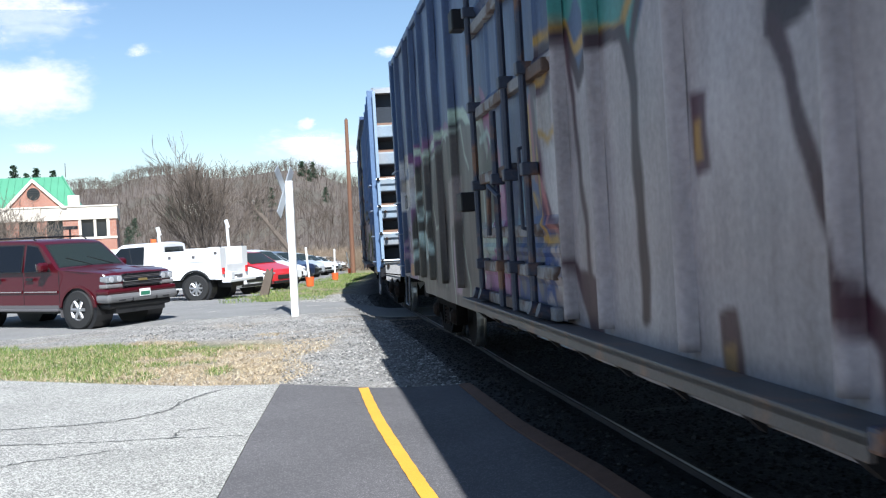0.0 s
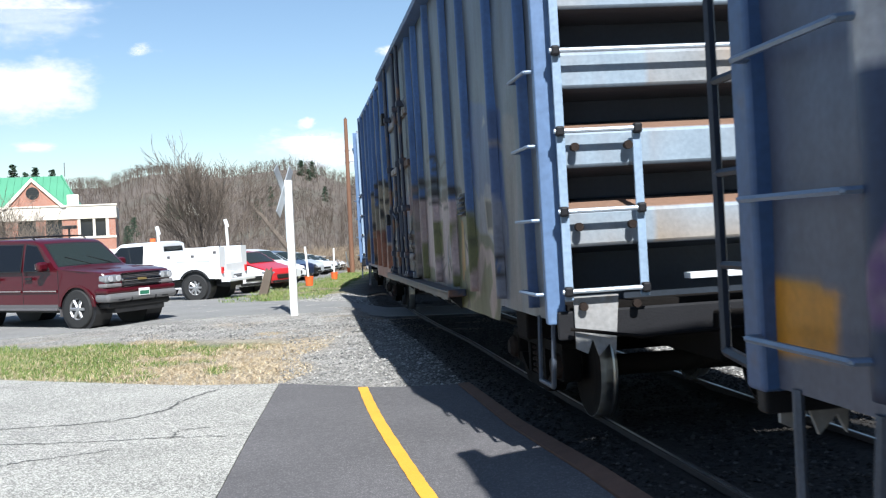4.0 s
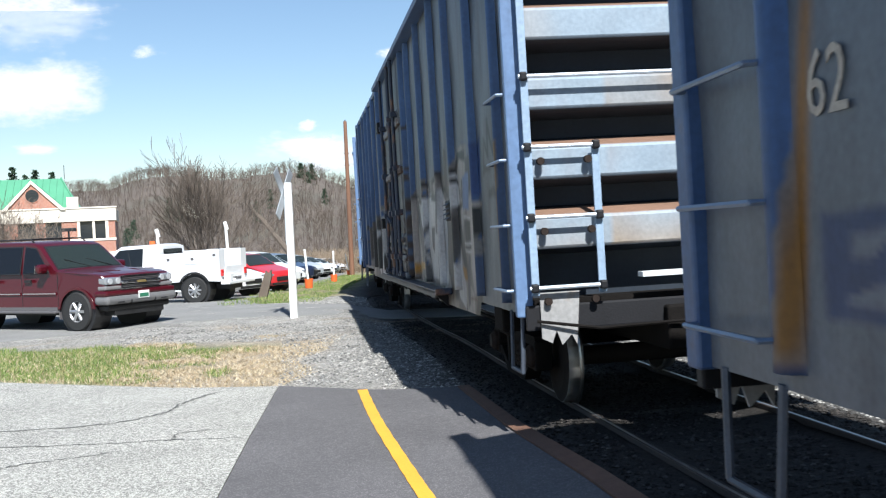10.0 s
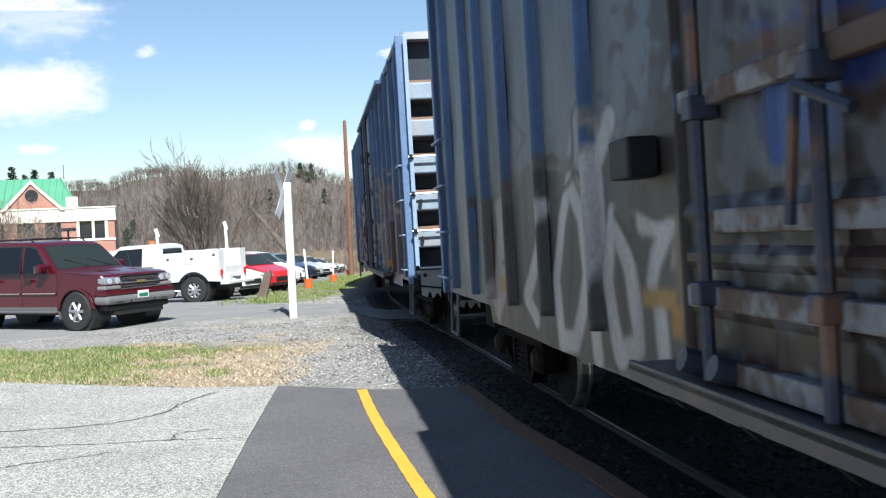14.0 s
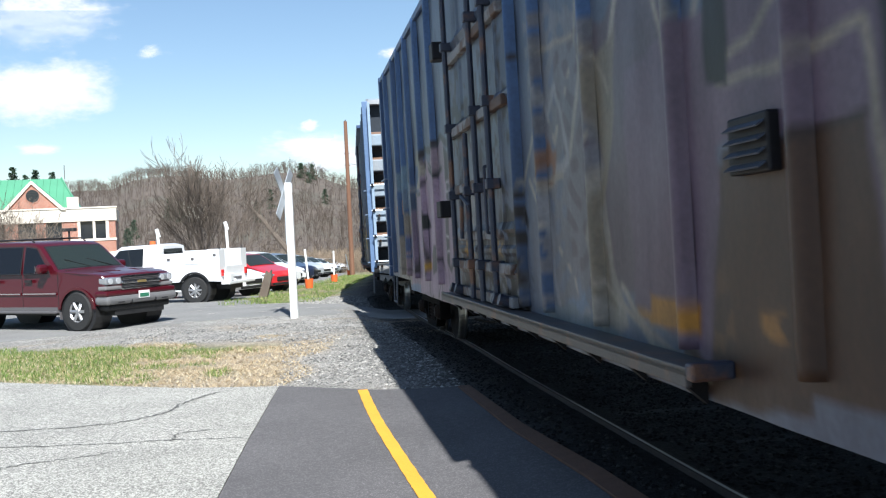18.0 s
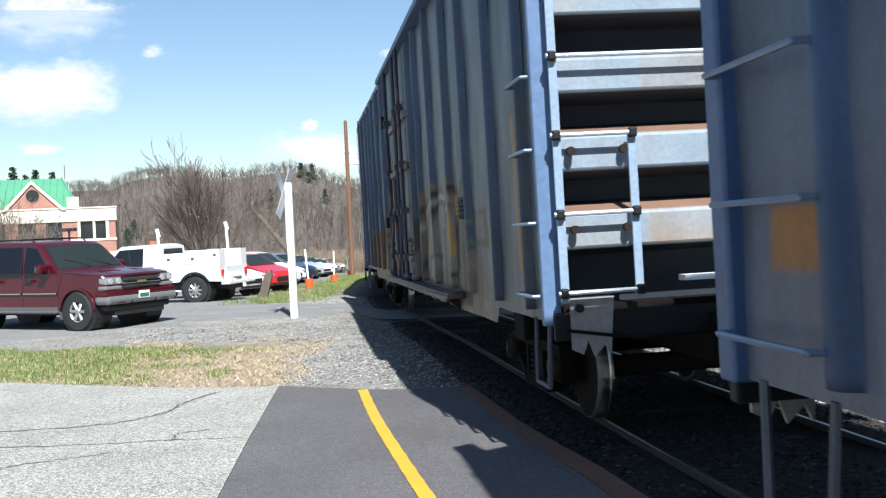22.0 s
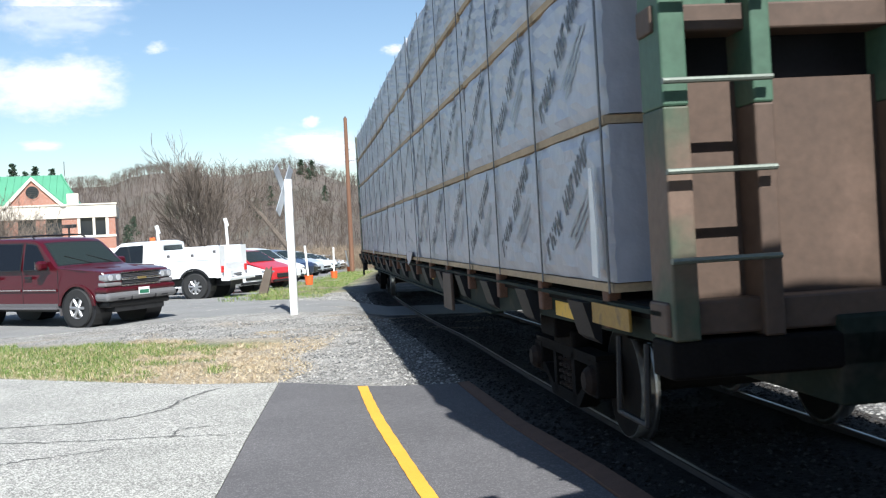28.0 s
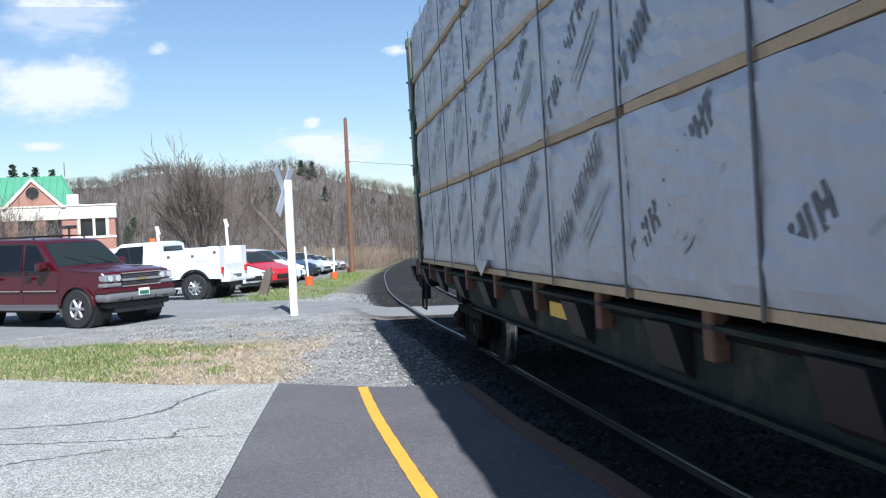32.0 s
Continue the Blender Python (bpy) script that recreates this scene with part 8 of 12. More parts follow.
    p.line((0.016, 0.014, 0.016), 0.045, (4.44, 1.85), (4.23, 2.11), (3.94, 2.16), (3.74, 2.01), wob=0.015)
    p.line((0.016, 0.014, 0.016), 0.05, (3.92, 1.63), (4.15, 1.66), (4.31, 1.48), (4.24, 1.25), (4.01, 1.17), (3.79, 1.36), wob=0.015)
    p.fill((0.184, 0.263, 0.173), (6.20, 1.93), (3.80, 1.96), (3.83, 1.44), (6.26, 1.41), wob=0.2, only=0.25)
    p.fill((0.507, 0.263, 0.029), (6.09, 1.65), (6.02, 1.65), (6.02, 1.39), (6.10, 1.39), wob=0)
    p.line((0.016, 0.014, 0.016), 0.05, (3.70, 1.90), (3.58, 2.16), (3.35, 2.21), wob=0.03)
    p.fill((0.077, 0.053, 0.035), (3.60, 1.87), (3.05, 1.91), (3.10, 1.05), (3.57, 0.99), wob=0.03, only=0.6)
    p.fill((0.168, 0.220, 0.153), (3.42, 1.83), (3.06, 1.84), (3.09, 1.24), (3.42, 1.22), wob=0.15, only=0.5)
    rub(p, 6.8, 9.8, 0.95, 3.3, 130, 51, (0.040, 0.023, 0.016))
    p.fill((0.067, 0.121, 0.310), (9.28, 2.29), (8.61, 2.24), (8.60, 1.91), (9.26, 1.93), wob=0.03, only=0.85)
    p.fill((0.176, 0.104, 0.047), (13.92, 1.82), (11.06, 1.81), (10.40, 1.66), (10.52, 0.64), (13.88, 0.67), wob=0.04)
    p.fill((0.290, 0.246, 0.194), (11.19, 1.96), (10.36, 1.98), (9.97, 1.22), (10.04, 0.60), (11.06, 0.68), wob=0.08, only=0.7)
    p.fill((0.134, 0.079, 0.038), (13.58, 1.69), (13.24, 1.69), (13.18, 0.72), (13.64, 0.69), wob=0.03, only=0.7)
    p.fill((0.527, 0.282, 0.018), (10.51, 1.85), (10.37, 1.85), (10.34, 1.23), (10.48, 1.22), wob=0)
    p.fill((0.527, 0.282, 0.018), (12.54, 1.82), (12.38, 1.82), (12.39, 1.29), (12.54, 1.28), wob=0)
    p.fill((0.527, 0.282, 0.018), (8.57, 2.08), (8.47, 2.07), (8.42, 1.44), (8.53, 1.44), wob=0)
    p.fill((0.030, 0.018, 0.014), (10.22, 3.17), (9.65, 3.07), (9.77, 0.97), (10.36, 0.93), wob=0.06, only=0.8)
    p.fill((0.037, 0.020, 0.014), (7.81, 1.50), (6.63, 1.52), (6.60, 1.36), (7.77, 1.31), wob=0.08, only=0.7)
    p.fill((0.030, 0.018, 0.013), (9.76, 1.14), (7.60, 1.13), (7.61, 1.00), (9.67, 0.98), wob=0.05, only=0.75)
    p.fill((0.310, 0.291, 0.274), (8.72, 2.90), (8.25, 2.88), (8.38, 2.17), (8.70, 2.16), wob=0.06, only=0.7)
    p.fill((0.364, 0.331, 0.291), (11.06, 0.73), (10.02, 0.73), (10.16, 0.59), (11.00, 0.61), wob=0.03, only=0.6)
    p.block((0.095, 0.125, 0.17), 14.66, 15.6, 1.0, 4.3, wob=0.03, only=0.9)
    p.block((0.527, 0.282, 0.018), 14.52, 14.61, 1.27, 2.6, wob=0.0)
    p.fill((0.216, 0.174, 0.129), (6.93, 1.09), (6.58, 2.03), (6.12, 2.30), (5.23, 2.33), (4.17, 2.31), (3.76, 2.24), (3.55, 1.94), (3.66, 0.88), (5.37, 0.91), (6.96, 0.92), wob=0.02)
    p.fill((0.176, 0.146, 0.118), (6.29, 1.74), (6.05, 2.07), (5.67, 2.08), (5.49, 1.76), (5.65, 1.48), (5.94, 1.30), (6.07, 0.99), (6.54, 0.96), wob=0.01)
    p.line((0.016, 0.014, 0.016), 0.03, (6.62, 0.95), (6.16, 2.00), (5.76, 2.14), (5.48, 1.83), (5.60, 1.52), (5.98, 1.37), wob=0.01)
    p.fill((0.016, 0.014, 0.016), (6.01, 1.85), (5.77, 1.82), (5.81, 1.66), (6.04, 1.66), wob=0.01)
    p.fill((0.016, 0.014, 0.016), (5.98, 1.37), (5.78, 1.48), (5.66, 0.94), (5.98, 0.95), wob=0.01)
    p.fill((0.208, 0.167, 0.129), (5.34, 1.96), (5.09, 2.17), (4.74, 2.11), (4.81, 1.28), (5.33, 1.24), wob=0.01)
    p.line((0.016, 0.014, 0.016), 0.04, (5.65, 1.03), (5.45, 1.86), (5.17, 2.15), (4.73, 2.20), (4.61, 2.04), wob=0.01)
    p.fill((0.016, 0.014, 0.016), (4.90, 1.81), (4.76, 1.79), (4.65, 1.23), (4.82, 1.22), wob=0.01)
    p.fill((0.016, 0.014, 0.016), (5.34, 1.34), (4.93, 1.37), (5.02, 1.25), (5.29, 1.26), wob=0.01)
    p.fill((0.216, 0.174, 0.135), (4.52, 2.00), (4.18, 2.18), (3.77, 2.11), (3.75, 1.28), (4.04, 1.15), (4.44, 1.12), (4.56, 1.47), wob=0.01)
    p.line((0.016, 0.014, 0.016), 0.04, (4.71, 1.22), (4.61, 1.92), (4.36, 2.11), (3.96, 2.17), (3.77, 2.10), wob=0.01)
    p.fill((0.016, 0.014, 0.016), (4.29, 1.62), (4.10, 1.71), (3.89, 1.72), (3.86, 1.59), (4.11, 1.59), (4.33, 1.36), (4.25, 1.19), (4.36, 1.36), wob=0.01)
    p.line((0.016, 0.014, 0.016), 0.02, (4.32, 1.42), (4.23, 1.20), (3.98, 1.18), (3.75, 1.32), wob=0.01)
    p.fill((0.326, 0.273, 0.201), (4.26, 1.51), (4.00, 1.59), (3.80, 1.56), (3.80, 1.33), (4.03, 1.21), (4.19, 1.25), wob=0.01)
    p.fill((0.127, 0.229, 0.150), (6.41, 1.59), (6.20, 1.63), (6.26, 1.28), (6.50, 1.24), wob=0.05, only=0.7)
    p.fill((0.127, 0.229, 0.150), (4.43, 1.97), (4.19, 2.00), (4.21, 1.79), (4.44, 1.80), wob=0.06, only=0.6)
    p.fill((0.127, 0.229, 0.150), (5.68, 1.17), (5.11, 1.13), (5.21, 0.93), (5.66, 0.96), wob=0.06, only=0.5)
    p.fill((0.652, 0.296, 0.010), (3.93, 2.08), (3.81, 2.07), (3.75, 1.43), (3.87, 1.42), wob=0.01)
    p.fill((0.009, 0.008, 0.008), (3.66, 1.95), (3.41, 1.95), (3.48, 1.35), (3.64, 1.29), wob=0.04)
    p.fill((0.097, 0.084, 0.065), (3.41, 1.93), (3.05, 1.94), (3.09, 1.14), (3.47, 1.12), wob=0.03)
    p.fill((0.134, 0.189, 0.135), (3.42, 1.61), (3.07, 1.57), (3.09, 1.23), (3.45, 1.18), wob=0.06, only=0.45)
    p.fill((0.411, 0.321, 0.220), (3.34, 0.82), (3.22, 0.89), (3.18, 0.64), (3.33, 0.66), wob=0.01)
    p.fill((0.652, 0.296, 0.010), (6.11, 2.00), (6.02, 2.00), (5.98, 1.37), (6.09, 1.37), wob=0.01)
    p.fill((0.250, 0.245, 0.220), (6.09, 1.09), (5.89, 1.79), (5.56, 2.01), (5.23, 1.93), (5.28, 1.56), (5.55, 1.08), wob=0.01)
    p.fill((0.250, 0.245, 0.220), (5.24, 1.21), (5.08, 1.96), (4.59, 2.01), (4.70, 1.25), wob=0.01)
    p.fill((0.250, 0.245, 0.220), (4.59, 1.21), (4.49, 1.76), (4.19, 1.97), (3.93, 1.93), (3.96, 1.26), wob=0.01)
    p.line((0.420, 0.390, 0.310), 0.04, (6.16, 1.75), (5.86, 1.99), (5.66, 2.08), wob=0.008)
    p.line((0.420, 0.390, 0.310), 0.04, (5.22, 2.00), (4.92, 2.11), (4.58, 2.08), wob=0.008)
    p.line((0.420, 0.390, 0.310), 0.04, (4.51, 1.94), (4.26, 2.07), (3.99, 2.04), wob=0.008)
    p.line((0.016, 0.015, 0.018), 0.03, (6.22, 1.08), (5.98, 1.80), (5.70, 2.00), (5.35, 2.02), (5.21, 1.90), (5.28, 1.61), (5.64, 1.42), (5.88, 1.33), wob=0.008)
    p.line((0.016, 0.015, 0.018), 0.03, (5.22, 1.56), (5.11, 1.99), (4.82, 2.06), (4.57, 2.01), (4.61, 1.87), wob=0.008)
    p.line((0.016, 0.015, 0.018), 0.03, (4.53, 1.78), (4.43, 1.91), (4.19, 1.99), (4.01, 1.96), wob=0.008)
    p.fill((0.450, 0.430, 0.380), (4.35, 1.53), (4.09, 1.57), (3.96, 1.39), (4.19, 1.24), (4.33, 1.31), wob=0.01)
    p.line((0.016, 0.015, 0.018), 0.035, (4.36, 1.43), (4.26, 1.63), (4.08, 1.66), wob=0.008)
    p.fill((0.016, 0.015, 0.018), (5.63, 1.78), (5.42, 1.77), (5.44, 1.64), (5.65, 1.64), wob=0.01)
    p.fill((0.016, 0.015, 0.018), (5.57, 1.43), (5.33, 1.46), (5.38, 1.07), (5.58, 1.07), wob=0.01)
    p.fill((0.016, 0.015, 0.018), (4.76, 1.73), (4.56, 1.72), (4.62, 1.10), (4.69, 1.09), wob=0.01)
    p.fill((0.016, 0.015, 0.018), (5.12, 1.41), (4.83, 1.41), (5.02, 1.32), wob=0.01)
    p.fill((0.200, 0.280, 0.240), (4.43, 1.87), (4.31, 1.88), (4.33, 1.73), (4.45, 1.73), wob=0.03)
    p.fill((0.720, 0.420, 0.020), (4.06, 1.91), (3.98, 1.91), (3.95, 1.44), (4.03, 1.44), wob=0)
    p.line((0.500, 0.300, 0.050), 0.018, (5.66, 1.67), (5.65, 1.42), wob=0.008)
    p.fill((0.030, 0.028, 0.028), (3.90, 1.80), (3.74, 1.81), (3.81, 1.31), (3.93, 1.27), wob=0.02)
    return p


POSTS_FRONT = (0.62, 1.87, 3.04, 4.00, 5.15, 6.20)
POSTS_REAR = (10.95, 11.85, 12.72, 13.45, 14.10, 15.06)
EAVE, FLOOR, HALF, LONG = 4.62, 1.06, 1.47, 15.6


def sill_at(a):
    """Lower edge of the side: raised over the bogies, deep between them."""
    return 0.82 + 0.145 * (smoothstep(2.18, 2.05, a) + smoothstep(13.5, 13.63, a))


def painted_side(car, coat):
    """The side sheet, as a fine grid carrying its old enamel and everything sprayed over it."""
    na, nz = 740, 175
    A, T = np.meshgrid(np.linspace(0, LONG, na), np.linspace(0, 1, nz))
    lo = sill_at(A)
    Z = lo + (EAVE - lo) * T
    a, z = A.ravel(), Z.ravel()
    dent = 0.006 * np.sin(a * 3.1) * np.sin(z * 2.7) + 0.004 * np.sin(a * 8 + z * 5)
    v = np.column_stack([np.full(len(a), -HALF) + dent, a - LONG / 2, z])
    i = np.arange(na - 1)[None, :] + na * np.arange(nz - 1)[:, None]
    f = np.stack([i, i + na, i + na + 1, i + 1], -1).reshape(-1, 4)
    return grid_mesh("side_panel", v.tolist(), f.tolist(), M["car_paint"], car, paint=coat(a, z))


def painted_post(car, coat, a0, width, proud, blue):
    """A hat-section stiffener up the side; sprayed paint runs over it."""
    prof = [(-width * 1.25, 0.0)] + [(-width * math.cos(k * math.pi / 6), proud * (0.25 + 0.75 * math.sin(k * math.pi / 6))) for k in range(7)] + [(width * 1.25, 0.0)]
    nz, n = 70, len(prof)
    zs = np.linspace(1.04, EAVE - 0.02, nz)
    v, aa, zz = [], [], []
    for z in zs:
        for da, dx in prof:
            v.append((-HALF - dx - 0.001, a0 + da - LONG / 2, z)), aa.append(a0 + da), zz.append(z)
    aa, zz = np.array(aa), np.array(zz)
    over = coat(aa, zz)
    plain = np.array(coat.base(aa, zz)) * coat.wash * 0.61
    bare = (np.abs(over - plain).max(1) < 0.02)[:, None]
    # unsprayed blue gets brighter towards the top
    rise = smoothstep(1.2, 3.2, zz)[:, None]
    steel = np.array(blue) * (0.75 + 0.5 * rise)
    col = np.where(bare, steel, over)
    f = [(j * n + k, j * n + k + 1, (j + 1) * n + k + 1, (j + 1) * n + k) for j in range(nz - 1) for k in range(n - 1)]
    f += [tuple(range(n))[::-1], tuple((nz - 1) * n + k for k in range(n))]
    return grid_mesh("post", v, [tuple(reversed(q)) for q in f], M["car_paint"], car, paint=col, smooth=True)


def end_wall(car, y, way, tint):
    """A pressed steel end: deep horizontal pressings, their tops worn to primer, shade painted dark navy into the
    hollows.
    """
    verts, faces, paint = [], [], []
    deep = 1.0 if way < 0 else 0.25
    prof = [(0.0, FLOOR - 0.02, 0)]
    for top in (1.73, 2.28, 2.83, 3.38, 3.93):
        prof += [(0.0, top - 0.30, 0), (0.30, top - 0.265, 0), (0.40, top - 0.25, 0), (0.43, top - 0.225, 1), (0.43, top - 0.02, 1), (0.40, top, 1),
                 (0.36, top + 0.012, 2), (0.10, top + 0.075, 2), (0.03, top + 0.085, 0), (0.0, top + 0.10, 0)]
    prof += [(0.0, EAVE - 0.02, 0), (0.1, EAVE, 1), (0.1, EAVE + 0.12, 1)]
    xs = [-HALF + 0.03, -HALF + 0.08] + list(np.linspace(-HALF + 0.12, HALF - 0.12, 56)) + [HALF - 0.08, HALF - 0.03]
    m = len(xs)
    hollow_shade, pale, primer = np.array((0.022, 0.029, 0.040)), np.array(tint) * 0.78, np.array((0.22, 0.135, 0.095))
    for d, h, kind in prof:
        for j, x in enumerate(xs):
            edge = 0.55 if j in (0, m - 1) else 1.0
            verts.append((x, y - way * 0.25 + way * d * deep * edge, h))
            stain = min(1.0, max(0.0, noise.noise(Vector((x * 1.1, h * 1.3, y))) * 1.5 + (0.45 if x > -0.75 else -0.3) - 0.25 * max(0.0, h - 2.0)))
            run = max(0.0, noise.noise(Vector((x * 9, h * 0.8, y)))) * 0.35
            c = hollow_shade if kind == 0 else (primer if kind == 2 else pale * (1 - stain) + np.array((0.27, 0.205, 0.14)) * stain)
            paint.append(c * (1 - run) + np.array((0.16, 0.10, 0.07)) * run * (kind > 0) + hollow_shade * run * (kind == 0))
    n = len(prof)
    faces = [(i * m + k, i * m + k + 1, (i + 1) * m + k + 1, (i + 1) * m + k) for i in range(n - 1) for k in range(m - 1)]
    if way > 0:
        faces = [tuple(reversed(f)) for f in faces]
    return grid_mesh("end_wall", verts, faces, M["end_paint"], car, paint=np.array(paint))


def wheel_set(bogie, y):
    prof = ((-0.86, 0.0), (-0.86, 0.30), (-0.845, 0.42), (-0.80, 0.425), (-0.745, 0.43), (-0.735, 0.455), (-0.715, 0.455), (-0.705, 0.39), (-0.715, 0.14),
            (-0.62, 0.09), (0.62, 0.09), (0.715, 0.14), (0.705, 0.39), (0.715, 0.455), (0.735, 0.455), (0.745, 0.43), (0.80, 0.425), (0.845, 0.42), (0.86, 0.30), (0.86, 0.0))
    bm = lathe(prof, 28)
    axle = part("wheelset", bm, M["wheelset"], bogie, smooth=False)
    axle.matrix_basis = pose(0, y, 0.425)
    return axle


def wheelset_material():
    """Grimy discs, with the tread and flange rubbed bright."""
    m = mat("wheelset_steel", (0.012, 0.010, 0.009), 0.8, 0.0, spec=0.15, vary=0.3, scale=5)
    N, L = m.node_tree.nodes, m.node_tree.links
    b = N["Principled BSDF"]
    old = b.inputs["Base Color"].links[0].from_socket
    co = N.new("ShaderNodeTexCoord")
    sp = N.new("ShaderNodeSeparateXYZ")
    L.new(co.outputs["Object"], sp.inputs[0])
    yz = N.new("ShaderNodeCombineXYZ")
    L.new(sp.outputs[1], yz.inputs[1]), L.new(sp.outputs[2], yz.inputs[2])
    ln = N.new("ShaderNodeVectorMath")
    ln.operation = "LENGTH"
    L.new(yz.outputs[0], ln.inputs[0])
    rg = N.new("ShaderNodeMapRange")
    rg.inputs["From Min"].default_value, rg.inputs["From Max"].default_value = 0.412, 0.424
    L.new(ln.outputs["Value"], rg.inputs["Value"])
    mx = N.new("ShaderNodeMix")
    mx.data_type = "RGBA"
    L.new(rg.outputs[0], mx.inputs[0]), L.new(old, mx.inputs[6])
    mx.inputs[7].default_value = (0.6, 0.59, 0.57, 1)
    L.new(mx.outputs[2], b.inputs["Base Color"])
    L.new(rg.outputs[0], b.inputs["Metallic"])
    ro = N.new("ShaderNodeMapRange")
    ro.inputs["To Min"].default_value, ro.inputs["To Max"].default_value = 0.8, 0.28
    L.new(rg.outputs[0], ro.inputs["Value"]), L.new(ro.outputs[0], b.inputs["Roughness"])
    return m


M["wheelset"] = wheelset_material()


def spring_mesh(r=0.07, h=0.24, turns=4.5, wire=0.019):
    bm = bmesh.new()
    pts = [Vector((math.cos(k * 0.55) * r, math.sin(k * 0.55) * r, h * k / (turns * 11.4))) for k in range(int(turns * 11.4) + 1)]
    for a, b in zip(pts, pts[1:]):
        rod(bm, a, b, wire, n=5)
    return bm


def bogie_of(car, y):
    """A cast three-piece bogie: two side frames with windows, bolster, coil springs, two wheelsets."""
    bogie = part("bogie", boxes((-1.05, 1.05, -0.17, 0.17, 0.46, 0.72), bevel=0.03), M["dirty_iron"], car, "grimy cast-steel bogie with coil springs")
    bogie.matrix_basis = pose(0, y, 0)
    for side in (-1, 1):
        bm = slab([(-0.98, 0.32), (-0.62, 0.32), (-0.42, 0.17), (0.42, 0.17), (0.62, 0.32), (0.98, 0.32), (0.98, 0.40), (0.66, 0.41), (0.40, 0.27), (-0.40, 0.27), (-0.66, 0.41), (-0.98, 0.40)],
                  side * 0.93, side * 1.08)
        box(bm, min(side * 0.93, side * 1.08), max(side * 0.93, side * 1.08), -0.98, 0.98, 0.55, 0.64)
        for s in (-1, 1):
            box(bm, min(side * 0.92, side * 1.09), max(side * 0.92, side * 1.09), s * 0.89 - 0.13, s * 0.89 + 0.13, 0.33, 0.60, bevel=0.02)
            box(bm, min(side * 0.93, side * 1.08), max(side * 0.93, side * 1.08), s * 0.30 - 0.05, s * 0.30 + 0.05, 0.2, 0.60)
        box(bm, min(side * 0.93, side * 1.08), max(side * 0.93, side * 1.08), -0.32, 0.32, 0.62, 0.78, bevel=0.03)
        part("side_frame", bm, M["dirty_iron"], bogie)
        for yy in (-0.14, 0.0, 0.14):
            sp = share("spring", SPRING, bogie, pose(side * 1.0, yy, 0.27))
        for s in (-1, 1):
            cap = part("bearing_cap", lathe(((0.0, 0.12), (0.05, 0.11), (0.09, 0.07), (0.09, 0.0)), 12), M["bearing"], bogie)
            cap.matrix_basis = pose(side * 1.07, s * 0.89, 0.45, 0, 0, 0 if side > 0 else 180)
    sets = [wheel_set(bogie, -0.89), wheel_set(bogie, 0.89)]
    return bogie, sets


_sp = part("spring", spring_mesh(), M["bearing"])
SPRING = _sp.data
bpy.data.objects.remove(_sp)


def ladder(car, a, x, zs, name="rung"):
    for z in zs:
        part(name, bent([Vector((x, a[0], z)), Vector((x - 0.09, a[0], z)), Vector((x - 0.09, a[1], z)), Vector((x, a[1], z))], 0.013, 6), M["rung_blue"], car)


M["rung_dull"] = mat("dull_rung_steel", (0.15, 0.17, 0.14), 0.5, 0.2, vary=0.3, scale=6)
M["stile_paint"] = mat("sunned_pale_blue_enamel", (0.24, 0.32, 0.42), 0.45, vary=0.25, scale=3, fine=30, second=((0.26, 0.16, 0.10), 0.66, 0.08))
M["rung_steel"] = mat("handled_rung_steel", (0.42, 0.47, 0.53), 0.35, 0.3, vary=0.2, scale=6)
M["rung_blue"] = mat("worn_blue_rung", (0.14, 0.19, 0.27), 0.4, 0.2, vary=0.2)


def brake_wheel(car, y):
    """A spoked hand-brake wheel on its gear housing."""
    hub = part("brake_housing", boxes((-0.30, 0.12, y - 0.30, y - 0.12, 2.15, 2.60), bevel=0.04), M["black_iron"], car, "black hand-brake gear housing")
    bm = bmesh.new()
    n = 28
    for k in range(n):
        a0, a1 = k * math.tau / n, (k + 1) * math.tau / n
        rod(bm, (math.cos(a0) * 0.28 - 0.05, y - 0.40, 2.42 + math.sin(a0) * 0.28), (math.cos(a1) * 0.28 - 0.05, y - 0.40, 2.42 + math.sin(a1) * 0.28), 0.022, n=6)
    for k in range(6):
        a0 = k * math.tau / 6
        rod(bm, (-0.05, y - 0.36, 2.42), (math.cos(a0) * 0.28 - 0.05, y - 0.40, 2.42 + math.sin(a0) * 0.28), 0.03, 0.02, n=6)
    part("brake_wheel", bm, M["white_iron"], car, "pressed-steel hand-brake wheel, worn pale")
    part("brake_dish", rods([((-0.05, y - 0.37, 2.42), (-0.05, y - 0.33, 2.42))], 0.19, 20), M["white_iron"], car)


def coupler(car, y, way):
    bm = boxes((-0.09, 0.09, min(y, y + way * 0.75), max(y, y + way * 0.75), 0.76, 0.98), bevel=0.02)
    box(bm, -0.2, 0.16, min(y + way * 0.70, y + way * 1.02), max(y + way * 0.70, y + way * 1.02), 0.72, 1.0, bevel=0.05)
    part("coupler", bm, M["dirty_iron"], car, "grimy knuckle coupler")
    part("air_hose", bent([Vector((0.28, y + way * 0.2, 0.78)), Vector((0.30, y + way * 0.55, 0.62)), Vector((0.26, y + way * 0.8, 0.42)), Vector((0.12, y + way * 1.0, 0.36))], 0.022, 6), M["black_iron"], car)


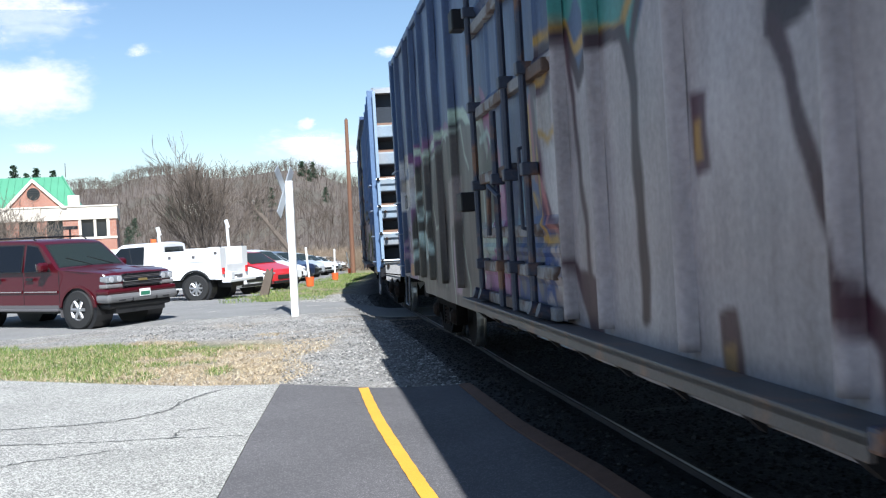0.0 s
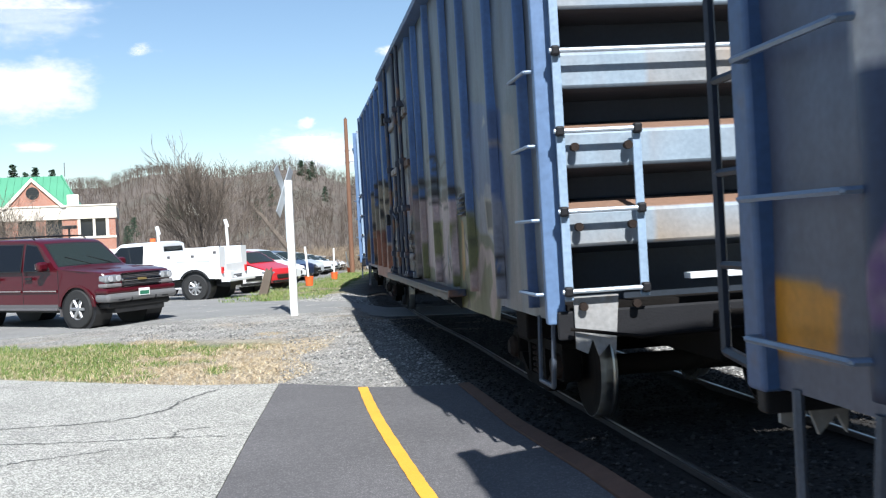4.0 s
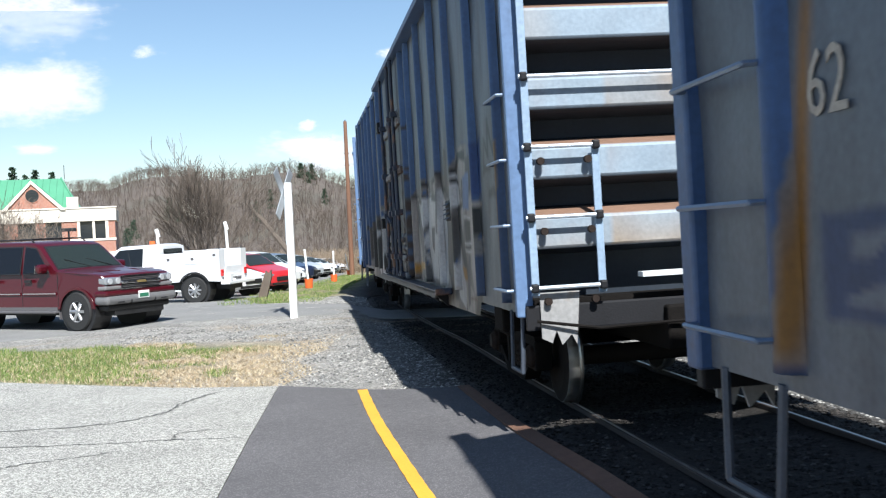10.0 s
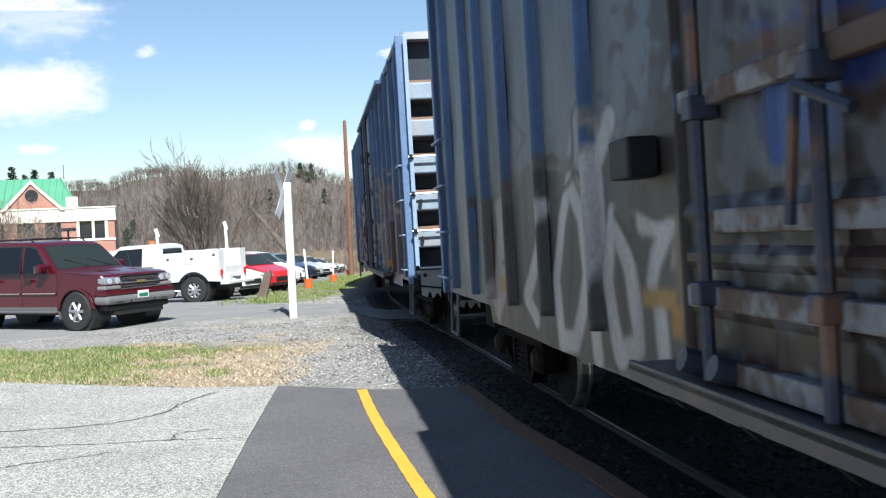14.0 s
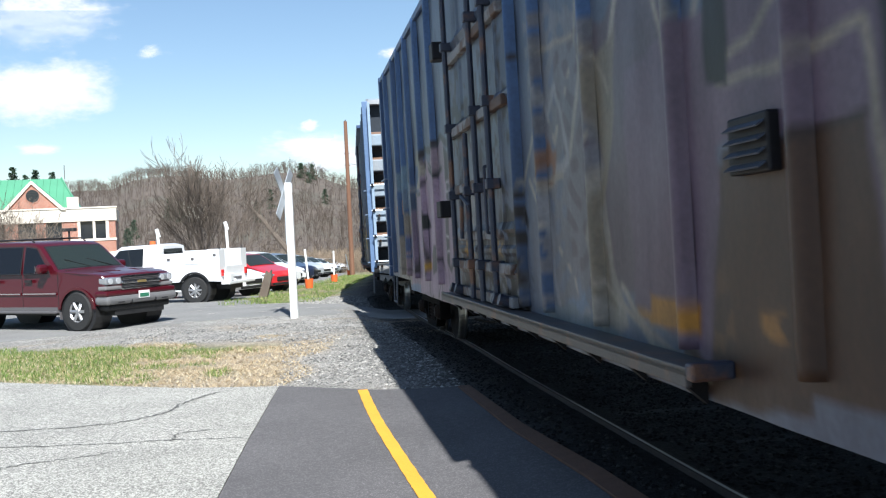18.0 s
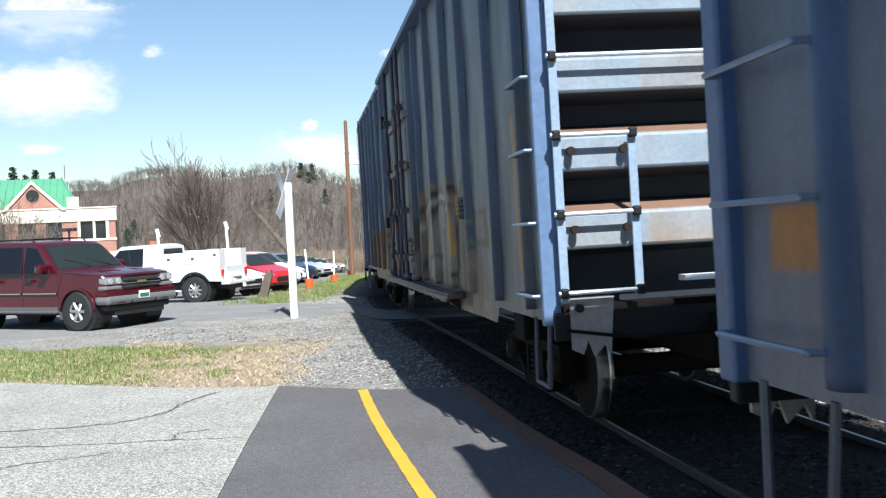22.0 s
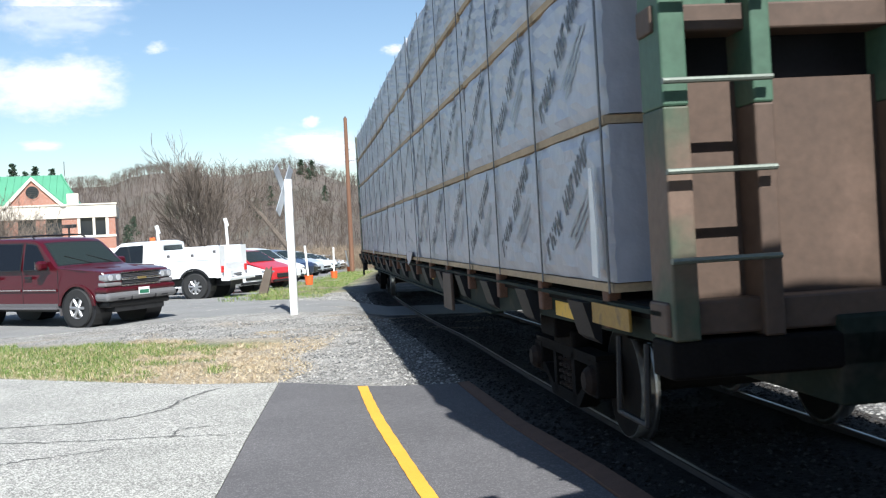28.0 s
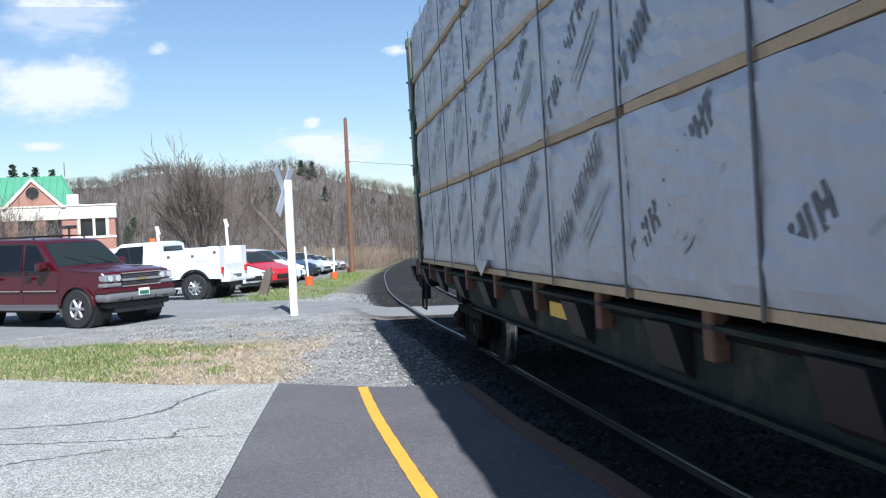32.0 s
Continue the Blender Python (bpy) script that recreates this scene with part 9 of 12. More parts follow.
def boxcar(name, coat, label, blue=(0.040, 0.078, 0.165), end_tint=(0.30, 0.37, 0.44), wheel=False, old=False):
    car = empty("boxcar")
    tagged(car, label, "boxcar", "boxcars of the train")
    h = LONG / 2
    painted_side(car, coat)
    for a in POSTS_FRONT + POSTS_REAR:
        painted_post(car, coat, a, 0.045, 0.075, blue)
    # far side, roof, floor and frame
    part("side_panel", boxes((HALF - 0.02, HALF, -h, h, 0.80, EAVE)), M["blue"], car)
    for a in POSTS_FRONT + POSTS_REAR:
        part("post", boxes((HALF, HALF + 0.08, a - h - 0.07, a - h + 0.07, 0.95, EAVE - 0.03)), M["blue"], car)
    bm = slab([(-HALF - 0.02, EAVE - 0.02), (-HALF - 0.02, EAVE + 0.05), (0, EAVE + 0.19), (HALF + 0.02, EAVE + 0.05), (HALF + 0.02, EAVE - 0.02)], -h + 0.08, h - 0.2, "Y")
    part("roof", bm, M["roof"], car)
    for k in range(1, 15):
        y = -h + k * LONG / 15
        part("roof_rib", slab([(-HALF - 0.01, EAVE + 0.05), (-HALF - 0.01, EAVE + 0.085), (0, EAVE + 0.225), (HALF + 0.09, EAVE + 0.085), (HALF + 0.09, EAVE + 0.05), (0, EAVE + 0.19)], y - 0.04, y + 0.04, "Y"),
             M["roof"], car)
    part("eave", boxes((-HALF - 0.05, -HALF, -h, h - 0.1, EAVE - 0.07, EAVE + 0.02), bevel=0.012), M["blue"], car)
    part("floor", boxes((-HALF + 0.03, HALF - 0.03, -h + 0.02, h - 0.02, 0.98, 1.08)), M["dirty_iron"], car)
    part("centre_sill", boxes((-0.35, 0.35, -h - 0.3, h + 0.3, 0.62, 0.98), bevel=0.02), M["dirty_iron"], car)
    for y in (-3.2, 0.0, 3.2):
        part("cross_bearer", slab([(-1.4, 0.97), (-1.4, 0.86), (-0.4, 0.62), (0.4, 0.62), (1.4, 0.86), (1.4, 0.97)], y - 0.06, y + 0.06, "Y"), M["dirty_iron"], car)
    part("brake_reservoir", rods([((-0.75, 0.6, 0.68), (-0.75, 1.7, 0.68))], 0.18, 14), M["dirty_iron"], car)
    part("brake_pipe", rods([((-0.95, -6, 0.62), (-0.95, 6, 0.62)), ((0.5, -7.5, 0.55), (0.5, 7.5, 0.55))], 0.02, 6), M["dirty_iron"], car)
    part("brake_rod", bent([Vector((-0.9, 2.6, 0.62)), Vector((-0.85, 3.4, 0.5)), Vector((-0.85, 4.2, 0.46))], 0.018, 6), M["dirty_iron"], car)
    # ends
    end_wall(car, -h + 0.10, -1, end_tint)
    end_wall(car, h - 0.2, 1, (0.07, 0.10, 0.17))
    for y, s in ((-h, -1), (h, 1)):
        for x in (-1, 1):
            # sunlight put into the colour: paler blue on the front posts, plain behind
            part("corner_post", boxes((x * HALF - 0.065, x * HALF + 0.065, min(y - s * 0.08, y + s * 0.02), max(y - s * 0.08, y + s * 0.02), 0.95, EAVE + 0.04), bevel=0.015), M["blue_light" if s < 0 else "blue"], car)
        part("end_sill", boxes((-HALF, HALF, min(y, y + s * 0.10), max(y, y + s * 0.10), 0.84, 1.04), bevel=0.015), M["black_iron"], car)
        coupler(car, y, s)
        part("end_platform", boxes((-0.55, 1.1, min(y + s * 0.12, y + s * 0.34), max(y + s * 0.12, y + s * 0.34), 1.22, 1.26)), M["white_iron"], car, "pale steel crossover step")
        part("jacking_pad", slab([(-1.36, 1.14), (-1.36, 0.78), (-1.28, 0.74), (-1.24, 0.84), (-1.20, 0.72), (-1.12, 0.80), (-1.08, 0.72), (-1.04, 1.14)], y + s * 0.13, y + s * 0.16, "Y"), M["grey_sill"], car, "dusty grey end plate with notched foot")
        # end ladder
        out = 0.22 if s < 0 else 0.02
        for x, top in ((-1.40, EAVE), (-0.86, 2.28)):
            part("ladder_stile", boxes((x - 0.03, x + 0.03, min(y + s * out, y + s * (out + 0.05)), max(y + s * out, y + s * (out + 0.05)), 1.12, top), bevel=0.006), M["stile_paint"], car)
        for z in (1.18, 1.73, 2.28, 2.83):
            far_end = -0.83 if z < 2.5 else 1.3
            rung = part("end_rung", rods([((-1.45, y + s * (out + 0.08), z), (far_end, y + s * (out + 0.08), z))], 0.017, 8), M["rung_steel"], car, "pale worn steel grab rung")
            for x in (-1.41, far_end - 0.03):
                part("rung_bolt", boxes((x - 0.03, x + 0.03, min(y + s * (out + 0.04), y + s * (out + 0.11)), max(y + s * (out + 0.04), y + s * (out + 0.11)), z - 0.035, z + 0.035), bevel=0.015), M["black_iron"], rung)
            if z < 2.5 and s < 0:
                for x in (-1.30, -0.92):
                    part("ladder_bracket", rods([((x, y - 0.16, z - 0.11), (x, y - 0.27, z - 0.11))], 0.03, 10), M["bearing"], car, "rusty ladder bracket")
        # side ladder at the corner
        a0, a1 = (y + 0.06, y + 0.70) if s < 0 else (y - 0.53, y - 0.06)
        for z in (1.16, 1.68, 2.2, 2.72):
            part("rung", bent([Vector((-HALF - 0.02, a0, z)), Vector((-HALF - 0.12, a0 + 0.02, z)), Vector((-HALF - 0.12, a1 - 0.02, z)), Vector((-HALF - 0.02, a1, z))], 0.014, 6), M["rung_blue"], car)
        part("stirrup", bent([Vector((-HALF, a0 + 0.05, 0.98)), Vector((-HALF - 0.02, a0 + 0.07, 0.50)), Vector((-HALF - 0.02, a1 - 0.12, 0.50)), Vector((-HALF, a1 - 0.10, 0.98))], 0.018, 6), M["stirrup_iron"], car, "bent steel stirrup step")
    part("uncoupling_lever", bent([Vector((-1.4, -h - 0.22, 0.92)), Vector((-0.9, -h - 0.3, 0.84)), Vector((-0.15, -h - 0.35, 0.86))], 0.014, 6), M["dirty_iron"], car)
    # plug door: leaf, frame, locking rods, cranks, lower track
    door = part("door", door_leaf(), M["car_paint"], car, "steel plug door with locking rods, scuffed and rusty")
    paint_on(door, coat, darken=1.0)
    for a, w in ((6.82, 0.035), (9.82, 0.045)):
        painted_post(door, coat, a, w, 0.085, blue)
    for z, a0, a1 in ((1.06, 6.95, 9.7), (1.33, 6.95, 9.7), (1.62, 7.3, 9.4), (2.10, 8.1, 9.7), (2.70, 6.95, 9.7), (3.45, 6.95, 9.7)):
        part("door_beam", boxes((-HALF - 0.115, -HALF - 0.05, a0 - h, a1 - h, z - 0.045, z + 0.045), bevel=0.012), M["door_beam"], door, "horizontal door stiffener, rust showing through")
    for a in (7.42, 8.05, 8.55, 9.45):
        top = EAVE - 0.12 if a not in (8.55,) else 2.6
        part("lock_rod", rods([((-HALF - 0.135, a - h, 1.02), (-HALF - 0.135, a - h, top))], 0.028, 8), M["rod_iron"], door)
        for z in (1.35, 2.05, 2.75, 3.6):
            if z < top:
                part("rod_keeper", boxes((-HALF - 0.18, -HALF - 0.06, a - h - 0.045, a - h + 0.045, z - 0.045, z + 0.045), bevel=0.01), M["rod_iron"], door)
    part("door_crank", bent([Vector((-HALF - 0.17, 8.30 - h, 1.9)), Vector((-HALF - 0.20, 8.55 - h, 2.0)), Vector((-HALF - 0.20, 8.62 - h, 1.6))], 0.02, 6), M["rod_iron"], door)
    part("handle", bent([Vector((-HALF - 0.1, 7.5 - h, 1.62)), Vector((-HALF - 0.17, 7.5 - h, 1.64)), Vector((-HALF - 0.17, 7.5 - h, 2.2)), Vector((-HALF - 0.1, 7.5 - h, 2.22))], 0.014, 6), M["rod_iron"], door)
    part("door_stop", boxes((-HALF - 0.16, -HALF - 0.01, 10.12 - h, 10.34 - h, 1.84, 2.03), bevel=0.015), M["black_iron"], car, "black door stop block")
    part("door_stop", boxes((-HALF - 0.15, -HALF - 0.01, 10.12 - h, 10.3 - h, 3.62, 3.82), bevel=0.015), M["black_iron"], car, "black door stop block")
    tr = part("door_track", boxes((-HALF - 0.20, -HALF, 3.68 - h, 10.15 - h, 0.965, 1.0), (-HALF - 0.20, -HALF - 0.17, 3.68 - h, 10.15 - h, 0.92, 1.01), bevel=0.006), M["sill_worn"], car, "worn steel door track")
    for k in range(10):
        a = 3.9 + k * 0.68
        part("track_bracket", slab([(-HALF - 0.17, 0.95), (-HALF - 0.01, 0.95), (-HALF - 0.01, 0.80)], a - h - 0.03, a - h + 0.03, "Y"), M["black_iron"], tr)
    part("track_stop", boxes((-HALF - 0.20, -HALF, 3.62 - h, 3.69 - h, 0.95, 1.03), bevel=0.015), M["rod_iron"], car)
    for a in (7.1, 7.35, 9.3, 9.6):
        part("door_roller", rods([((-HALF - 0.19, a - h, 1.09), (-HALF - 0.10, a - h, 1.06))], 0.05, 12), M["rod_iron"], door)
    part("upper_track", boxes((-HALF - 0.17, -HALF, 3.3 - h, 10.5 - h, EAVE - 0.16, EAVE - 0.08), bevel=0.01), M["blue"], car)
    # louvred vent with the recess beneath it
    if not old:
        vent = part("vent", boxes((-HALF - 0.05, -HALF + 0.01, 3.20 - h, 3.50 - h, 1.80, 2.03), bevel=0.01), M["black_iron"], car, "black louvred vent")
        for k in range(4):
            part("louvre", slab([(-HALF - 0.085, 1.82 + k * 0.052), (-HALF - 0.05, 1.842 + k * 0.052), (-HALF - 0.045, 1.836 + k * 0.052), (-HALF - 0.08, 1.814 + k * 0.052)], 3.22 - h, 3.48 - h, "Y"), M["stirrup_iron"], vent)
    if wheel:
        brake_wheel(car, -h)
    for y in (-6.2, 6.2):
        part("bolster_stub", boxes((-1.4, 1.4, y - 0.2, y + 0.2, 0.72, 0.97), bevel=0.02), M["dirty_iron"], car)
    bogies = [bogie_of(car, -6.2), bogie_of(car, 6.2)]
    return car, bogies


M["rod_iron"] = mat("worn_rod_iron", (0.035, 0.042, 0.065), 0.55, 0.2, vary=0.35, scale=4, second=((0.13, 0.07, 0.045), 0.55, 0.12))
M["door_beam"] = mat("rust_eaten_enamel", (0.20, 0.20, 0.205), 0.7, vary=0.4, scale=3.5, fine=25, bump=0.3, second=((0.075, 0.045, 0.032), 0.47, 0.09))
M["sill_worn"] = mat("worn_track_steel", (0.080, 0.077, 0.075), 0.55, 0.2, vary=0.3, scale=3, second=((0.15, 0.09, 0.06), 0.55, 0.15))


def door_leaf():
    """The door's sheet with pressed panels, as a grid fine enough to carry paint."""
    bm = bmesh.new()
    h = LONG / 2
    ys = np.linspace(6.86, 9.78, 110)
    zs = np.linspace(1.02, EAVE - 0.14, 110)
    rows = []
    for z in zs:
        row = []
        for a in ys:
            d = 0.055
            for c in (1.30, 1.48, 1.66, 2.75, 3.62):
                d += 0.03 * max(0.0, 1 - abs(z - c) / 0.05)
            for c in (7.3, 8.52, 9.0):
                d += 0.02 * max(0.0, 1 - abs(a - c) / 0.06)
            row.append(bm.verts.new((-HALF - d, a - h, z)))
        rows.append(row)
    for r0, r1 in zip(rows, rows[1:]):
        for k in range(len(ys) - 1):
            bm.faces.new((r0[k], r1[k], r1[k + 1], r0[k + 1]))
    return bm


def paint_on(ob, coat, darken=1.0):
    me = ob.data
    n = len(me.vertices)
    co = np.zeros(n * 3)
    me.vertices.foreach_get("co", co)
    co = co.reshape(-1, 3)
    col = coat(co[:, 1] + LONG / 2, co[:, 2]) * darken
    at = me.color_attributes.new("paint", "FLOAT_COLOR", "POINT")
    at.data.foreach_set("color", np.hstack([col, np.ones((n, 1))]).astype(np.float32).ravel())


def lettering(text, parent, a, z, size, colour, name="lettering", wide=1.0):
    """Stencilled characters lying on the side sheet, read from outside."""
    cu = bpy.data.curves.new(name, "FONT")
    cu.body, cu.size, cu.extrude, cu.resolution_u = text, size, 0.002, 2
    cu.materials.append(colour)
    ob = new(name, cu)
    ob.parent = parent
    ob.matrix_basis = Matrix.Translation((-HALF - 0.016, a - LONG / 2, z)) @ Euler((radians(90), 0, radians(-90))).to_matrix().to_4x4() @ Matrix.Diagonal((wide, 1, 1, 1))
    return ob


# the body plan is drawn on a 15.6 m module and laid out on the wagon's true length
PLAN_A = (-2.0, -0.29, 0.0, 0.7, 2.0, 6.8, 9.85, 13.5, 14.7, 15.6, 15.9, 17.6)
TRUE_A = (-2.0, -0.30, -0.17, 0.45, 1.78, 7.7, 10.95, 16.2, 17.8, 19.4, 19.65, 21.35)
CAR_LONG, CAR_TRUCKS = 19.4, 14.8
F_STRETCH = 1.293


def lay_out(car, bogies, plan_long, at):
    """Moves every body part from the plan module to its true place along the wagon."""
    skip = {b for b, _ in bogies}
    for ob in car.children_recursive:
        if ob in skip or ob.parent in skip:
            continue
        if ob.type == "MESH" and ob.matrix_basis.is_identity:
            me = ob.data
            co = np.zeros(len(me.vertices) * 3)
            me.vertices.foreach_get("co", co)
            co = co.reshape(-1, 3)
            co[:, 1] = at(co[:, 1] + plan_long / 2)
            me.vertices.foreach_set("co", co.ravel())
            me.update()
        else:
            m = ob.matrix_basis.copy()
            mid = m.translation.y + plan_long / 2
            if ob.type == "MESH":
                ob.data.transform(Matrix.Diagonal((1, float(at(mid + 0.5) - at(mid - 0.5)), 1, 1)))
            m.translation.y = float(at(mid))
            ob.matrix_basis = m


def box_at(a):
    return np.interp(a, PLAN_A, TRUE_A) - CAR_LONG / 2


CARS = {}
CARS["A"] = boxcar("A", coat_a(), "dark blue boxcar covered in pale and black graffiti", blue=(0.03, 0.05, 0.105), end_tint=(0.06, 0.09, 0.16), old=True)
CARS["B"] = boxcar("B", coat_b(), "blue boxcar with pink and terracotta graffiti", blue=(0.038, 0.085, 0.205))
CARS["C"] = boxcar("C", coat_c(), "faded blue boxcar with white and black graffiti and a rusty door")
CARS["D"] = boxcar("D", coat_d(), "faded blue boxcar with violet graffiti and a hand-brake wheel", wheel=True)
CARS["E"] = boxcar("E", coat_e(), "grey-blue weathered boxcar with yellow reflector strips", blue=(0.045, 0.068, 0.112))
M["stencil"] = mat("pale_stencil", (0.34, 0.30, 0.25), 0.6, vary=0.35, scale=14)
M["stencil_tan"] = mat("tan_stencil", (0.26, 0.15, 0.10), 0.6, vary=0.4, scale=14)
M["stencil_white"] = mat("white_stencil", (0.62, 0.63, 0.64), 0.6)
M["stencil_black"] = mat("black_stencil", (0.03, 0.03, 0.035), 0.6)


def crossover_ladder(car):
    """A dark ladder frame standing out beyond the rear corner."""
    h = LONG / 2
    rails = part("end_ladder", bent([Vector((-HALF - 0.02, h - 0.03, 2.92)), Vector((-HALF - 0.02, h + 0.36, 2.86)), Vector((-HALF - 0.02, h + 0.36, 1.06)), Vector((-HALF - 0.02, h - 0.03, 1.02))], 0.024, 6), M["ladder_iron"], car, "dark blue iron ladder frame at the rear corner")
    part("stile", rods([((-HALF - 0.03, h + 0.02, 0.98), (-HALF - 0.03, h + 0.02, 2.92))], 0.028, 6), M["ladder_iron"], rails)
    for z in (1.42, 1.80, 2.18, 2.56):
        part("ladder_rung", rods([((-HALF - 0.02, h, z), (-HALF - 0.02, h + 0.36, z))], 0.018, 6), M["ladder_iron"], rails)


M["ladder_iron"] = mat("dark_blue_ladder_iron", (0.014, 0.02, 0.035), 0.5, vary=0.3, scale=8)
crossover_ladder(CARS["A"][0])
lettering("173", CARS["A"][0], 15.05, 2.08, 0.32, M["stencil_black"], wide=0.85)
lettering("694", CARS["A"][0], 14.57, 2.09, 0.32, M["stencil_black"], wide=0.85)
lettering("62", CARS["B"][0], 14.93, 1.96, 0.33, M["stencil"], wide=0.9)
lettering("26", CARS["B"][0], 14.0, 1.96, 0.33, M["stencil"], wide=0.9)
lettering("62", CARS["D"][0], 14.64, 1.96, 0.40, M["stencil_tan"], wide=0.9)
lettering("87", CARS["D"][0], 13.99, 2.02, 0.36, M["stencil_tan"], wide=0.9)
lettering("62", CARS["E"][0], 14.50, 2.06, 0.28, M["stencil"], wide=0.9)

for car, bogies in CARS.values():
    lay_out(car, bogies, LONG, box_at)

# ---------------------------------------------------------------- centre-beam flat wagon with wrapped lumber
F_LONG = 21.9
LAYERS = ((1.27, 2.21), (2.275, 3.17), (3.235, 3.95), (4.015, 4.74))


def slanted_bars(parent, a, z, scale):
    """The mill's slanting print on a wrapper, as plain bars: a short word and a longer one, with faint lines below."""
    h = F_LONG / 2
    c, s = math.cos(radians(36)), math.sin(radians(36))
    def bars(spans):
        bm = bmesh.new()
        for u0, v0, u1, v1 in spans:
            q = []
            for u, v in ((u0, v0), (u1, v0), (u1, v1), (u0, v1)):
                du, dv = (u + 0.18 * v) * scale, v * scale
                q.append(bm.verts.new((-1.3865, a - (du * c - dv * s) - h, z + du * s + dv * c)))
            bm.faces.new(q)
        bmesh.ops.recalc_face_normals(bm, faces=bm.faces)
        return bm
    marks, u = [], 0.0
    for word in ((1, 2, 0, 2), (2, 0, 1, 2, 2, 1)):
        for k in word:
            marks.append((u, 0.0, u + 0.034, 0.16))
            if k:
                marks.append((u + 0.034, 0.125 if k == 1 else 0.065, u + 0.085, 0.16 if k == 1 else 0.10))
            if k == 2:
                marks.append((u + 0.075, 0.0, u + 0.108, 0.16))
            u += 0.07 if k == 0 else 0.13
        u += 0.13
    part("print", bars(marks), M["wrap_ink"], parent)
    for k, (u0, u1) in enumerate(((0.55, 1.15), (0.62, 1.22), (0.60, 1.05))):
        part("small_print", bars([(u0, -0.16 - k * 0.06, u1, -0.135 - k * 0.06)]), M["wrap_ink_soft"], parent)


def wrap_mesh(w, hgt, seed):
    """One wrapped pack seen as a slightly slack sheet round squared boards."""
    rng = random.Random(seed)
    bm = bmesh.new()
    na, nz = 26, 12
    rows = []
    for j in range(nz + 1):
        row = []
        for i in range(na + 1):
            a, z = i / na, j / nz
            e = min(a, 1 - a, z * 2, (1 - z) * 2)
            d = 0.012 * math.sin(a * 19 + seed) * math.sin(z * 7 + seed * 2) + 0.006 * math.sin(a * 47 + z * 31)
            d += 0.02 * max(0, 1 - e / 0.04)
            row.append(bm.verts.new((d, (a - 0.5) * w, z * hgt)))
        rows.append(row)
    for r0, r1 in zip(rows, rows[1:]):
        for i in range(na):
            bm.faces.new((r0[i], r1[i], r1[i + 1], r0[i + 1]))
    edge = [e for e in bm.edges if e.is_boundary]
    ex = bmesh.ops.extrude_edge_only(bm, edges=edge)
    for v in ex["geom"]:
        if isinstance(v, bmesh.types.BMVert):
            v.co.x = 1.3
    bmesh.ops.contextual_create(bm, geom=[e for e in bm.edges if e.is_boundary])
    bmesh.ops.recalc_face_normals(bm, faces=bm.faces)
    return bm


